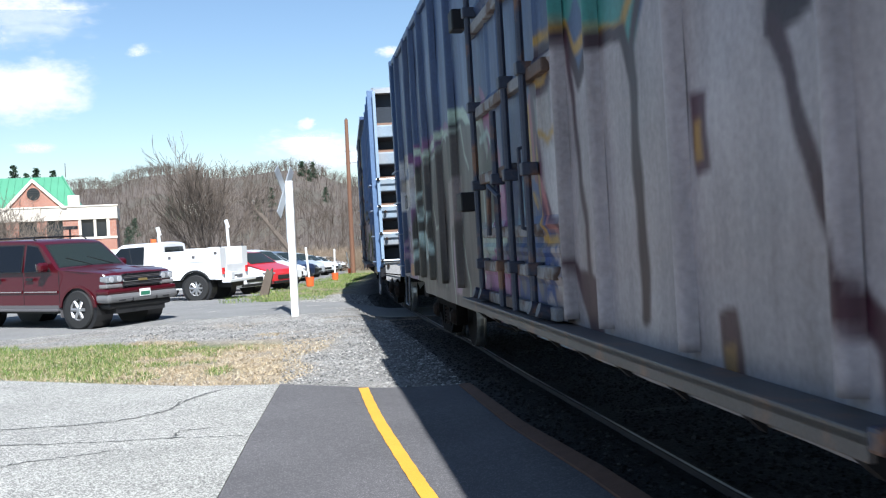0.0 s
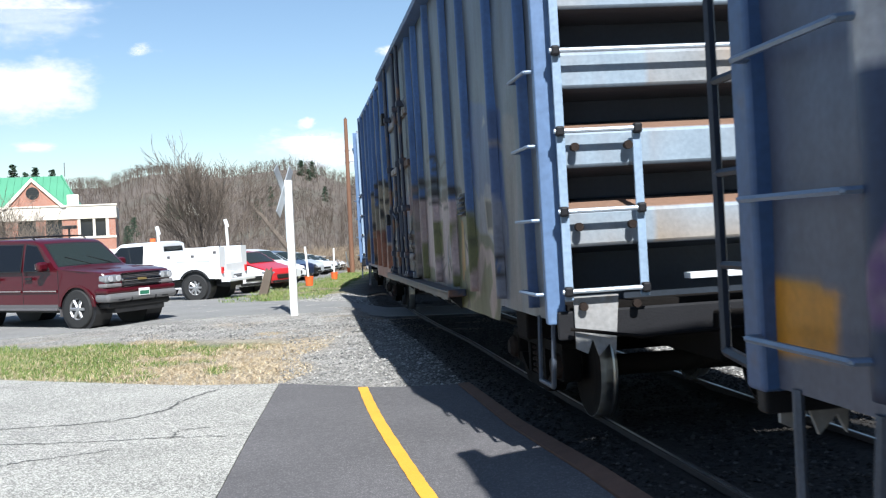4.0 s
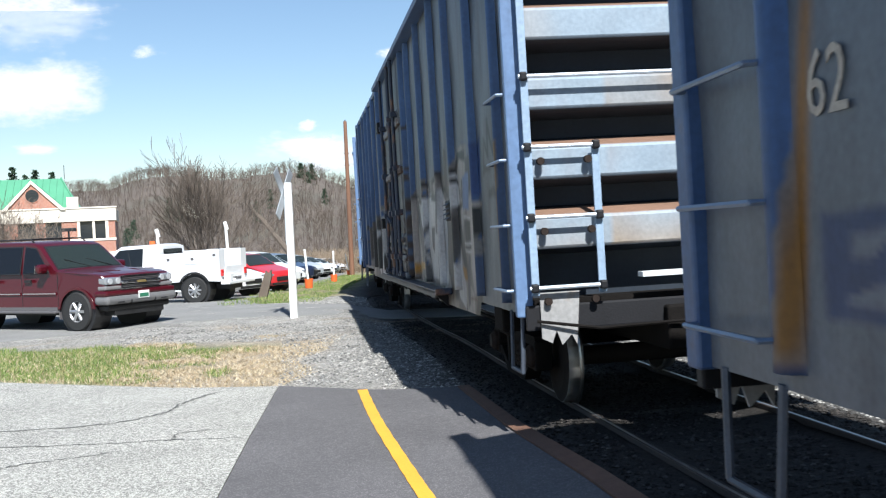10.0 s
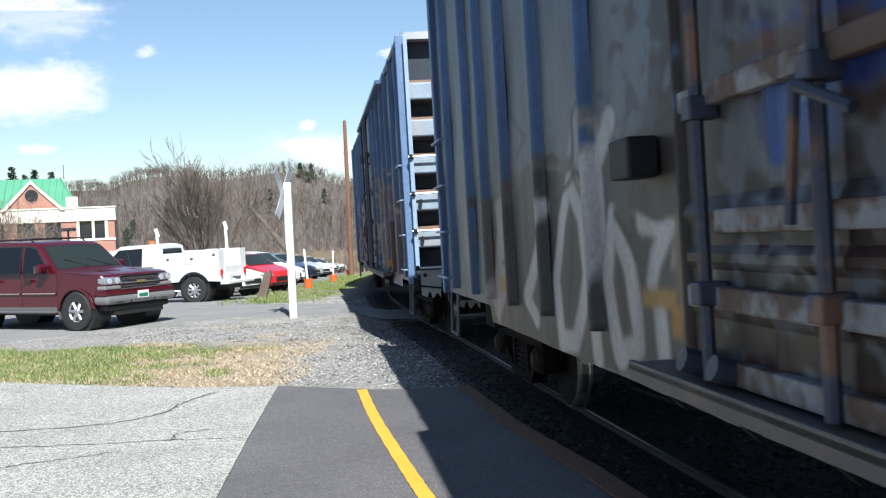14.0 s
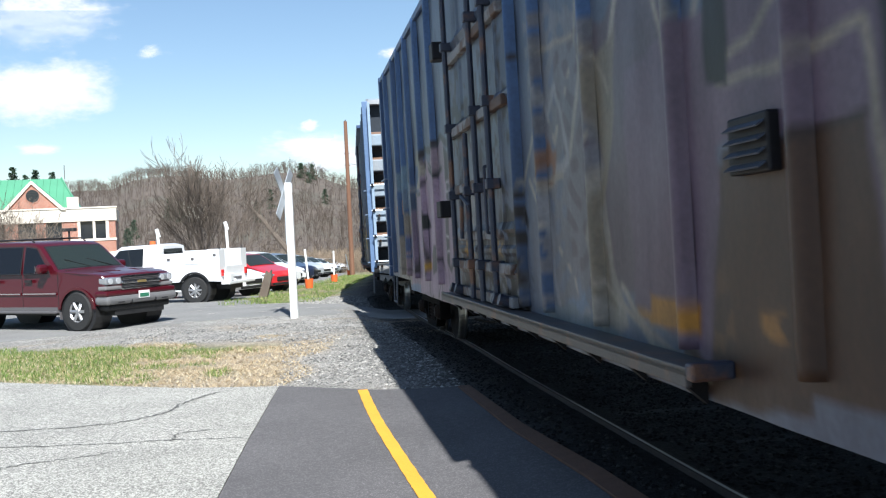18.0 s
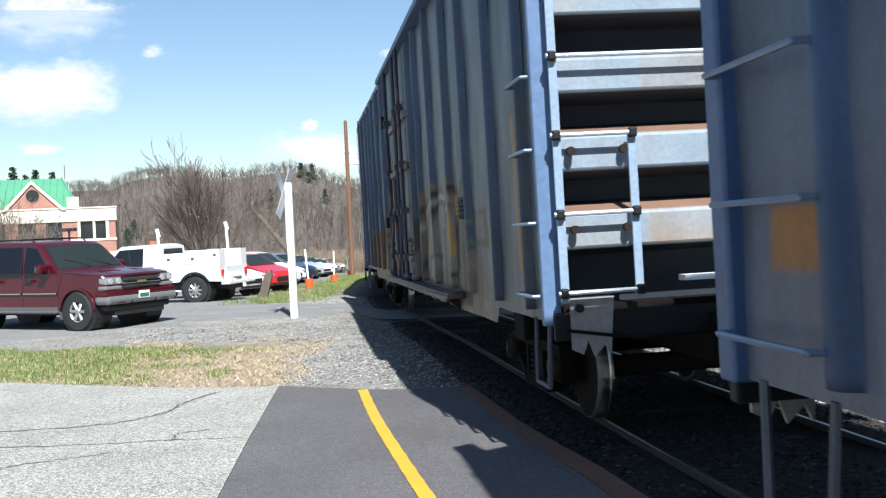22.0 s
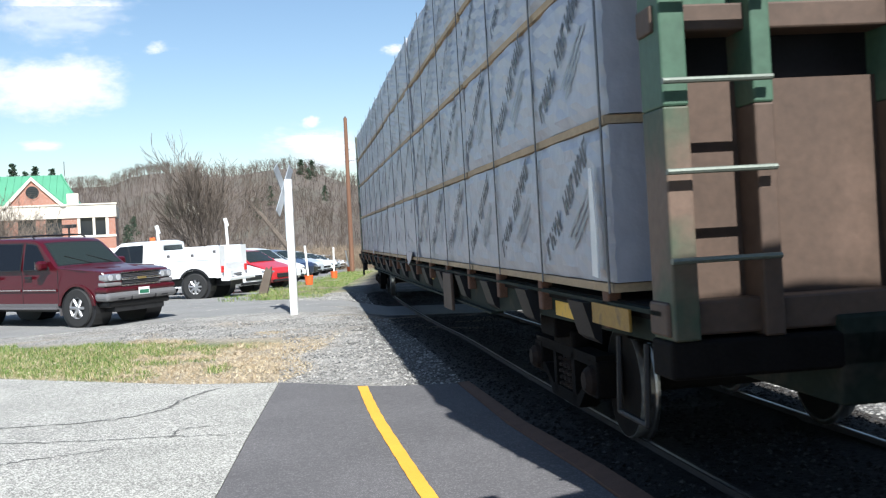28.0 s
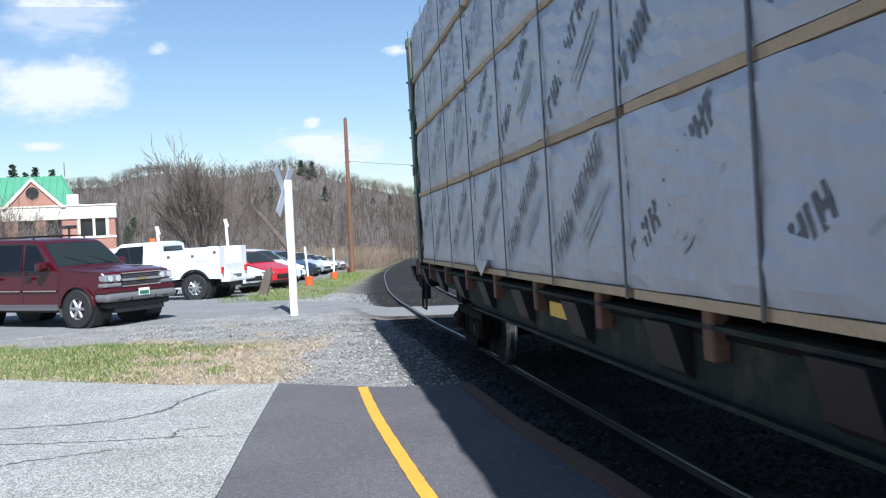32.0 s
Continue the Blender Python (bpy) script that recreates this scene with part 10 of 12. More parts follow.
def lumber_wagon():
    car = empty("flat_wagon")
    tagged(car, "green centre-beam flat wagon carrying wrapped lumber", "railway wagon")
    h = F_LONG / 2
    # deck, side sill with scalloped web, cross bearers
    part("deck", boxes((-1.30, 1.30, -h + 0.1, h - 0.1, 1.08, 1.16)), M["dirty_iron"], car)
    part("centre_sill", boxes((-0.45, 0.45, -h, h, 0.60, 1.08), bevel=0.02), M["green_dark"], car)
    web = slab([(-h + 0.1, 1.14), (-h + 0.1, 0.96), (-h + 3.2, 0.90), (-h + 4.2, 0.80), (h - 4.2, 0.80), (h - 3.2, 0.90), (h - 0.1, 0.96), (h - 0.1, 1.14)], -1.28, -1.24)
    part("side_sill", web, M["green_dark"], car, "dark green side sill, grimy")
    part("sill_flange", boxes((-1.36, -1.20, -h + 0.1, h - 0.1, 1.125, 1.15), (-1.33, -1.20, -h + 4.2, h - 4.2, 0.775, 0.80)), M["green_dark"], car)
    part("side_sill", slab([(-h + 0.1, 1.14), (-h + 0.1, 0.96), (-h + 4.2, 0.80), (h - 4.2, 0.80), (h - 0.1, 0.96), (h - 0.1, 1.14)], 1.24, 1.28), M["green_dark"], car)
    for k in range(16):
        y = -h + 0.9 + k * 1.41
        part("winch_bracket", boxes((-1.36, -1.27, y - 0.05, y + 0.05, 0.98, 1.24), bevel=0.012), M["rust"], car)
        part("sill_rib", slab([(-1.40, 1.12), (-1.28, 1.12), (-1.28, 0.84), (-1.33, 0.88)], y + 0.30, y + 0.62, "Y"), M["black_iron"], car)
        part("cross_bearer", slab([(-1.25, 1.08), (-1.25, 0.92), (-0.45, 0.68), (0.45, 0.68), (1.25, 0.92), (1.25, 1.08)], y - 0.05, y + 0.05, "Y"), M["dirty_iron"], car)
    for a in (1.6, 8.1, 14.3, 19.5):
        part("reflector", boxes((-1.288, -1.278, a - h, a - h + 0.55, 0.95, 1.06)), M["yellow_iron"], car, "yellow reflector plate")
    part("placard_board", boxes((-1.40, -1.36, 6.05 - h, 6.62 - h, 0.66, 1.12), bevel=0.01), M["brown_iron"], car, "brown routing board")
    part("corner_plate", boxes((-1.375, -1.36, 0.50 - h, 1.10 - h, 1.0, 1.13)), M["yellow_old"], car, "yellow painted corner plate")
    # bulkheads
    for y, s in ((-h + 0.25, -1), (h - 0.25, 1)):
        lo, hi = min(y, y + s * 0.08), max(y, y + s * 0.08)
        part("bulkhead", boxes((-1.30, 1.30, lo, hi, 1.16, 2.35)), M["brown_iron"], car, "brown steel bulkhead sheet")
        part("bulkhead", boxes((-1.30, 1.30, lo, hi, 2.72, 4.72)), M["green_iron"], car, "faded green bulkhead sheet")
        # black sheet standing in for the shade in the opening between the sheets
        part("bulkhead_recess", boxes((-1.28, 1.28, y - 0.02, y + 0.02, 2.34, 2.73)), M["black_iron"], car)
        for x in (-1.27, -0.80, 0.0, 0.80, 1.27):
            wide = 0.07 if abs(x) > 1 else 0.055
            for z0, z1, key in ((1.0, 2.2, "green_brown" if abs(x) > 1 else "brown_iron"), (2.2, 4.78, "green_iron")):
                part("stake", boxes((x - wide, x + wide, min(y, y + s * 0.26), max(y, y + s * 0.26), z0, z1), bevel=0.012), M[key], car)
        for z in (2.66, 3.55, 4.7):
            part("cross_beam", boxes((-1.36, 1.36, min(y + s * 0.02, y + s * 0.20), max(y + s * 0.02, y + s * 0.20), z - 0.07, z + 0.07), bevel=0.012), M["green_iron"] if z > 3 else M["brown_iron"], car)
        part("cross_beam", boxes((-1.36, 1.36, min(y, y + s * 0.22), max(y, y + s * 0.22), 1.02, 1.20), bevel=0.015), M["brown_iron"], car)
        for z in (1.415, 1.865, 2.32, 2.77, 3.22, 3.67, 4.12):
            part("rung", rods([((-1.36, y + s * 0.31, z), (-0.78, y + s * 0.31, z))], 0.016, 8), M["rung_dull"], car, "dull green-grey steel rung")
        part("end_sill", boxes((-1.36, 1.36, min(y, y + s * 0.25), max(y, y + s * 0.25), 0.80, 1.0), bevel=0.02), M["dirty_iron"], car)
        part("stirrup", bent([Vector((-1.34, y - s * 0.1, 0.95)), Vector((-1.36, y - s * 0.1, 0.50)), Vector((-1.36, y - s * 0.5, 0.50)), Vector((-1.34, y - s * 0.5, 0.95))], 0.018, 6), M["black_iron"], car)
        coupler(car, y + s * 0.2, s)
    for x in (-1.32, -0.5):
        part("mud_flap", boxes((x - 0.02, x + 0.1, h - 0.35 if x < -1 else h - 1.2, h - 0.25 if x < -1 else h - 1.1, 0.62, 1.0)), M["black_iron"], car)
    part("centre_beam", boxes((-0.06, 0.06, -h + 0.3, h - 0.3, 1.16, 4.70)), M["green_iron"], car)
    # packs: four layers, seven along, each wrapped, strapped and printed; the far half of the load is plain
    packs = 5
    run = (F_LONG - 1.35) / packs
    for li, (z0, z1) in enumerate(LAYERS):
        for k in range(packs):
            a0 = 0.68 + k * run
            off = (0.0, -0.03, 0.02, -0.02)[li] if k % 2 else 0.0
            pack = part("lumber_pack", wrap_mesh(run - 0.03, z1 - z0, li * 7 + k), M["wrap"], car, "lumber pack in printed white wrap")
            pack.matrix_basis = pose(-1.375 + (0.0, 0.012, -0.01, 0.008, 0.015)[k] + off * 0.4, a0 + run / 2 - h, z0)
            for j in range(3):
                slanted_bars(car, a0 + (j + 0.90) * run / 3, z0 + 0.10, 0.92 if li < 2 else 0.68)
        for k in range(16):
            a = 0.72 + k * (F_LONG - 1.42) / 15
            part("strap", boxes((-1.398, -1.392, a - h - 0.014, a - h + 0.014, z0 - 0.06, z1 + 0.02)), M["strap"], car)
        for k in range(packs):
            a0 = 0.68 + k * run
            bm = boxes((-1.372, 1.30, a0 - h + 0.03, a0 - h + run - 0.05, z0 - 0.058, z0 - 0.006))
            part("dunnage", bm, M["wood"], car)
    far = boxes((0.08, 1.36, -h + 0.68, h - 0.68, 1.25, 4.73), bevel=0.02)
    part("lumber_stack", far, M["wrap"], car)
    part("torn_wrap", slab([(9.3 - h, 1.34), (10.1 - h, 1.36), (9.95 - h, 1.12), (9.6 - h, 1.2)], -1.42, -1.412), M["wrap"], car, "torn flap of white wrap")
    part("torn_wrap", slab([(16.4 - h, 1.34), (17.0 - h, 1.34), (16.7 - h, 1.19)], -1.42, -1.412), M["wrap"], car, "torn flap of white wrap")
    part("torn_wrap", slab([(0.83 - h, 1.97), (0.88 - h, 1.97), (0.90 - h, 1.31), (0.80 - h, 1.30), (0.79 - h, 1.6)], -1.43, -1.42), M["white_paint"], car, "hanging strip of bright white wrap")
    for y in (-8.25, 8.25):
        part("bolster_stub", boxes((-1.2, 1.2, y - 0.2, y + 0.2, 0.72, 1.05), bevel=0.02), M["dirty_iron"], car)
    bogies = [bogie_of(car, -8.25), bogie_of(car, 8.25)]
    return car, bogies


CARS["F"] = lumber_wagon()
lay_out(*CARS["F"], F_LONG, lambda a: (a - F_LONG / 2) * F_STRETCH)

# ---------------------------------------------------------------- sky, hills, woods
CLOUDS = []


def cloud_material(name, scale, low, high, seed, edge=0.5):
    """Cumulus as thinning vapour on a far sheet: bright, ragged at the rim."""
    m = bpy.data.materials.new(name)
    m.use_nodes = True
    N, L = m.node_tree.nodes, m.node_tree.links
    N.remove(N["Principled BSDF"])
    co = N.new("ShaderNodeTexCoord")
    mp = N.new("ShaderNodeMapping")
    mp.inputs["Location"].default_value = (seed, seed * 0.37, 0)
    L.new(co.outputs["Generated"], mp.inputs[0])
    no = N.new("ShaderNodeTexNoise")
    no.inputs["Scale"].default_value, no.inputs["Detail"].default_value, no.inputs["Roughness"].default_value = scale, 10, 0.62
    L.new(mp.outputs[0], no.inputs["Vector"])
    sp = N.new("ShaderNodeVectorMath")
    sp.operation = "DISTANCE"
    sp.inputs[1].default_value = (0.5, 0.0, 0.46)
    flat = N.new("ShaderNodeVectorMath")
    flat.operation = "MULTIPLY"
    flat.inputs[1].default_value = (1, 0, 1)
    L.new(co.outputs["Generated"], flat.inputs[0]), L.new(flat.outputs[0], sp.inputs[0])
    body = N.new("ShaderNodeMath")
    body.operation = "MULTIPLY_ADD"
    L.new(sp.outputs["Value"], body.inputs[0])
    body.inputs[1].default_value = -edge * 2
    L.new(no.outputs[0], body.inputs[2])
    rg = N.new("ShaderNodeMapRange")
    rg.interpolation_type = "SMOOTHSTEP"
    rg.inputs["From Min"].default_value, rg.inputs["From Max"].default_value = low, high
    L.new(body.outputs[0], rg.inputs["Value"])
    em = N.new("ShaderNodeEmission")
    em.inputs[0].default_value, em.inputs[1].default_value = (0.96, 0.97, 1.0, 1), 0.62
    tr = N.new("ShaderNodeBsdfTransparent")
    mx = N.new("ShaderNodeMixShader")
    L.new(rg.outputs[0], mx.inputs[0]), L.new(tr.outputs[0], mx.inputs[1]), L.new(em.outputs[0], mx.inputs[2])
    L.new(mx.outputs[0], N["Material Output"].inputs[0])
    return m


def direction(u, v, d):
    """A point at distance d along the line of sight that passes through a place in the picture, with the camera at rest."""
    half = LENS
    m = aim(0, 0)
    w = m.to_3x3() @ Vector(((u - 784) / half, (441 - v) / half, -1))
    return EYE + w * (d / w.y)


def cloud(u, v, wide, high, seed, scale=3.0, low=0.02, top=0.25, drift=2.2, edge=0.85):
    D = 2600.0
    c = direction(u, v, D)
    bm = bmesh.new()
    w, h = wide * D / LENS / 2, high * D / LENS / 2
    bm.faces.new([bm.verts.new(p) for p in ((-w, 0, -h), (w, 0, -h), (w, 0, h), (-w, 0, h))])
    ob = part("cloud", bm, cloud_material("cloud_vapour", scale, low, top, seed, edge))
    ob.matrix_basis = Matrix.Translation(c) @ pose(0, 0, 0, 0, 2.6, 0)
    ob.visible_shadow = False
    tagged(ob, "small white fair-weather cloud", "cloud", "clouds")
    CLOUDS.append((ob, drift * D / LENS))


cloud(40, 22, 520, 230, 1.3, 4.6, 0.02, 0.34)
cloud(30, 148, 560, 250, 4.1, 4.6, 0.02, 0.36)
cloud(560, 262, 420, 150, 7.7, 4.8, 0.03, 0.36, drift=0.35)
cloud(540, 222, 90, 50, 9.2, 2.5, 0.06, 0.3, drift=0.35)
cloud(250, 92, 130, 60, 2.2, 2.5, 0.14, 0.5, drift=1.2)
cloud(60, 265, 240, 60, 12.9, 3.2, 0.14, 0.5, drift=0.5)
cloud(690, 95, 120, 60, 5.9, 3.0, 0.12, 0.5, drift=0.4)

RIDGE_U = (-900, -300, 0, 130, 200, 250, 300, 340, 400, 440, 480, 530, 570, 610, 650, 720, 800, 1000, 1500, 2400)
RIDGE_V = (345, 335, 330, 326, 322, 300, 296, 300, 308, 303, 296, 290, 298, 312, 320, 334, 345, 330, 300, 310)


def ridge_top(x, y):
    """Height of the wooded skyline in the direction of (x, y)."""
    u = 784 + LENS * np.asarray(x) / np.asarray(y)
    v = np.interp(u, RIDGE_U, RIDGE_V) - 0.0454 * (784 - u)
    return v


def hill_z(x, y):
    """The hillside: a foot at the car park's end, a near spur and the far ridge."""
    r = np.clip((y - 118) / 260.0, 0, 1)
    top = 1.72 + (401 - ridge_top(x, y) - 22) / LENS * 380
    s = smoothstep(0, 1, r)
    n = np.sin(x * 0.043 + 1) * np.cos(y * 0.031) * 2.0 * r
    return -3.6 + (top + 3.6) * s + n


def hills():
    ys = np.concatenate([np.linspace(112, 380, 40), np.linspace(400, 520, 6)])
    us = np.linspace(-1500, 3000, 120)
    verts = []
    for y in ys:
        for u in us:
            x = (u - 784) / LENS * y
            verts.append((x, y, float(hill_z(x, min(y, 380)))))
    n = len(us)
    faces = [(j * n + i, j * n + i + 1, (j + 1) * n + i + 1, (j + 1) * n + i) for j in range(len(ys) - 1) for i in range(n - 1)]
    ob = grid_mesh("backdrop_hill", verts, faces, M["hill"], smooth=True)
    tagged(ob, "brown hillside under leafless woods", "hill", kind="structure")


hills()


def limbs(bm, p, d, length, r, depth, rng, twist=0.5, up=0.15, kids=(2, 3), n=5, twig=0.006):
    """Grows a bough and what springs from it."""
    q = p
    segs = 3 if depth > 1 else 2
    for k in range(segs):
        e = q + d * length / segs
        r1 = max(twig, r * (1 - 0.33 * (k + 1) / segs * 1.2))
        rod(bm, q, e, r, r1, n=n if r > 0.03 else 3)
        if depth > 0:
            for _ in range(rng.randint(*kids) if k == segs - 1 else rng.randint(0, 1 + (depth > 2))):
                side = Vector((rng.gauss(0, 1), rng.gauss(0, 1), rng.gauss(0, 0.6)))
                nd = (d + side * twist + Vector((0, 0, up))).normalized()
                limbs(bm, e, nd, length * rng.uniform(0.55, 0.85), r1 * rng.uniform(0.5, 0.75), depth - 1, rng, twist, up, kids, n, twig)
        q, r = e, r1
        d = (d + Vector((rng.gauss(0, 0.12), rng.gauss(0, 0.12), 0.05))).normalized()


def bare_tree(x, y, z, height, seed, depth=5, spread=0.55, stems=1, label="tall leafless tree", fall_way=None, r=None, material=None, kids=(2, 3)):
    rng = random.Random(seed)
    tree = empty("bare_tree", pose(x, y, z))
    tagged(tree, label, "tree")
    r = r or height * 0.016
    trunk = bmesh.new()
    crown = bmesh.new()
    for k in range(stems):
        d = Vector(fall_way).normalized() if fall_way else Vector((rng.gauss(0, 0.12 + 0.25 * (stems > 1)), rng.gauss(0, 0.12), 1)).normalized()
        top = d * height * (0.22 if stems == 1 else 0.14)
        rod(trunk, (0, 0, -0.2), top, r * 1.25, r, n=8)
        for _ in range(4 if stems == 1 else 2):
            nd = (d + Vector((rng.gauss(0, spread), rng.gauss(0, spread), 0.2))).normalized()
            limbs(crown, top * rng.uniform(0.75, 1.0), nd, height * rng.uniform(0.28, 0.4), r * 0.7, depth, rng, twist=spread, twig=height * 0.0017, kids=kids)
    part("trunk", trunk, material or M["bark"], tree)
    part("crown", crown, material or M["twig"], tree, "bare branches and twigs")
    return tree


bare_tree(-16.9, 76, -2.0, 8.3, 3, depth=4, spread=0.36, stems=6, kids=(2, 3), r=0.11, material=M["bark"], label="leafless multi-stemmed tree behind the parked trucks")


def dead_trunk():
    """A snapped trunk leaning among the scrub."""
    a, b = direction(512, 436, 88), direction(432, 358, 89)
    tree = empty("dead_tree", Matrix.Translation(a))
    tagged(tree, "dead leaning tree trunk among scrub", "tree")
    bm = bmesh.new()
    rod(bm, (0, 0, -0.6), (b - a) * 0.6, 0.26, 0.19, n=8)
    rod(bm, (b - a) * 0.6, b - a, 0.19, 0.08, n=8)
    part("trunk", bm, M["bark"], tree)
    bm = bmesh.new()
    rng = random.Random(8)
    for k in range(9):
        p = (b - a) * rng.uniform(0.3, 1.0)
        limbs(bm, p, Vector((rng.gauss(-0.3, 0.5), rng.gauss(0, 0.5), 0.8)).normalized(), rng.uniform(0.8, 1.8), 0.045, 3, rng, twist=0.5)
    part("bough", bm, M["bark"], tree, "broken bare boughs")


dead_trunk()
bare_tree(-24.5, 58, -1.2, 4.4, 12, depth=4, spread=0.45, stems=4, label="leafless ornamental tree by the brick building")
bare_tree(-21.9, 57, -1.2, 4.2, 15, depth=4, spread=0.45, stems=3, label="leafless ornamental tree by the brick building")
bare_tree(-26.3, 59, -1.2, 4.6, 18, depth=4, spread=0.45, stems=3, label="leafless ornamental tree by the brick building")


def small_tree(seed, kind):
    """A cheap leafless tree for the woods: crossed slivers for trunk, boughs and spray."""
    rng = random.Random(seed)
    V, F = [], []

    def sliver(a, b, w):
        d = (b - a).normalized()
        s = d.cross(Vector((rng.gauss(0, 1), rng.gauss(0, 1), rng.gauss(0, 1)))).normalized() * w
        k = len(V)
        V.extend([a - s, a + s, b + s * 0.3, b - s * 0.3])
        F.append((k, k + 1, k + 2, k + 3))
        s2 = d.cross(s).normalized() * w
        k = len(V)
        V.extend([a - s2, a + s2, b + s2 * 0.3, b - s2 * 0.3])
        F.append((k, k + 1, k + 2, k + 3))

    def grow(p, d, length, w, depth):
        e = p + d * length
        sliver(p, e, w)
        if depth:
            for _ in range(3 if depth > 1 else 4):
                t = rng.uniform(0.45, 1.0)
                nd = (d + Vector((rng.gauss(0, 0.45), rng.gauss(0, 0.45), rng.gauss(0.12, 0.25)))).normalized()
                grow(p + d * length * t, nd, length * rng.uniform(0.5, 0.75), w * 0.5, depth - 1)
    stems = 1 if kind == "tree" else 6
    for _ in range(stems):
        lean = 0.08 if kind == "tree" else 0.5
        grow(Vector((rng.gauss(0, 0.05), rng.gauss(0, 0.05), 0)), Vector((rng.gauss(0, lean), rng.gauss(0, lean), 1)).normalized(), 0.45, 0.012 if kind == "tree" else 0.006, 3 if kind == "tree" else 2)
    return np.array([v[:] for v in V]), np.array(F)


def woods(name, kind, count, place, size, material, label):
    rng = np.random.default_rng(count + len(name))
    kinds = [small_tree(s, kind) for s in range(7)]
    V, F, n = [], [], 0
    while count:
        x, y, z, keep = place(rng)
        if not keep:
            continue
        count -= 1
        v, f = kinds[rng.integers(7)]
        a, s = rng.uniform(0, 6.28), size * rng.uniform(0.6, 1.25)
        c, q = math.cos(a), math.sin(a)
        V.append(np.column_stack([(v[:, 0] * c - v[:, 1] * q) * s + x, (v[:, 0] * q + v[:, 1] * c) * s + y, v[:, 2] * s + z]))
        F.append(f + n)
        n += len(v)
    ob = grid_mesh(name, np.vstack(V), np.vstack(F).tolist(), material)
    return tagged(ob, label, "woods", kind="stuff")


def on_ridge(rng):
    y = 385 - 205 * rng.random() ** 1.4
    u = rng.uniform(-100, 900)
    x = (u - 784) / LENS * y
    return x, y, float(hill_z(x, y)) - 0.5, True


def on_slope(rng):
    y = rng.uniform(118, 240)
    u = rng.uniform(120, 900)
    x = (u - 784) / LENS * y
    return x, y, float(hill_z(x, y)) - 0.3, True


def scrub_spot(rng):
    y = rng.uniform(98, 130)
    u = rng.uniform(180, 860)
    x = (u - 784) / LENS * y
    d = x - np.interp(y, LINE[:, 1], LINE[:, 0])
    return x, y, gz(x, min(y, 118)) - 0.2, abs(d) > 5.5


M["wood_rand"] = island_mat("leafless_wood", ((0.0, (0.05, 0.04, 0.034)), (0.5, (0.105, 0.084, 0.07)), (0.85, (0.16, 0.13, 0.105)), (1.0, (0.27, 0.225, 0.18))))
M["scrub_rand"] = island_mat("tan_scrub_twigs", ((0.0, (0.14, 0.105, 0.075)), (0.5, (0.27, 0.21, 0.15)), (1.0, (0.42, 0.34, 0.25))))
woods("far_woods", "tree", 3600, on_ridge, 5.4, M["wood_rand"], "leafless grey-brown woods along the ridge")
woods("hillside_woods", "tree", 1300, on_slope, 4.6, M["wood_rand"], "leafless trees on the hillside")
woods("scrub", "bush", 900, scrub_spot, 3.2, M["scrub_rand"], "tan leafless scrub beyond the car park")


def pine(x, y, z, height, seed):
    """A dark pine: trunk and whorls of drooping needle sprays with gaps."""
    rng = random.Random(seed)
    tree = empty("pine_tree", pose(x, y, z))
    tagged(tree, "dark green pine on the skyline", "tree", "pines")
    part("trunk", rods([((0, 0, 0), (0, 0, height * 0.97))], height * 0.012, 6), M["bark"], tree)
    V, F = [], []
    for k in range(int(34)):
        t = 0.28 + 0.72 * (k / 34)
        reach = height * 0.24 * (1.05 - t) * rng.uniform(0.6, 1.35) + 0.25
        for _ in range(5):
            a = rng.uniform(0, 6.28)
            b = Vector((math.cos(a), math.sin(a), rng.uniform(-0.1, 0.3)))
            for j in range(9):
                f = rng.uniform(0.25, 1.0)
                c = Vector((0, 0, height * t)) + b * reach * f
                w = height * 0.03 * rng.uniform(0.6, 1.3)
                s = Vector((rng.gauss(0, 1), rng.gauss(0, 1), rng.gauss(0, 0.5))).normalized() * w
                u = Vector((rng.gauss(0, 1), rng.gauss(0, 1), rng.gauss(0, 0.7))).normalized() * w
                i = len(V)
                V += [c - s, c + s * 0.6 + u * 0.3, c + u]
                F.append((i, i + 1, i + 2))
    grid_mesh("crown", V, F, M["pine"], tree)
    return tree


for u, v_top, d, hgt, s in ((532, 284, 300, 13, 1), (552, 286, 305, 12, 2), (545, 300, 290, 10, 3), (22, 292, 200, 11, 4), (62, 296, 205, 11, 5), (92, 300, 210, 9, 6), (45, 305, 202, 9, 9),
                           (345, 300, 260, 10, 7), (690, 345, 280, 7, 8), (225, 400, 150, 4, 10), (660, 350, 270, 8, 11),
                           (352, 322, 240, 8, 12), (300, 345, 200, 6, 13), (318, 352, 190, 5, 14), (455, 352, 210, 6, 15), (478, 330, 230, 6, 16), (575, 330, 250, 7, 17), (236, 385, 160, 4, 18), (505, 345, 220, 5, 19)):
    p = direction(u, v_top + 6, d)
    pine(p.x, p.y, p.z - hgt, hgt, s)

# ---------------------------------------------------------------- vehicles
def arc(cy, r, z0, n=9):
    """Wheel-arch points from rear to front over a wheel at cy."""
    a0 = math.asin(max(-1.0, min(1.0, (z0 - 0.36) / r)))
    return [(cy + r * math.cos(math.pi - a0 - k * (math.pi - 2 * a0) / n), 0.36 + r * math.sin(math.pi - a0 - k * (math.pi - 2 * a0) / n)) for k in range(n + 1)]


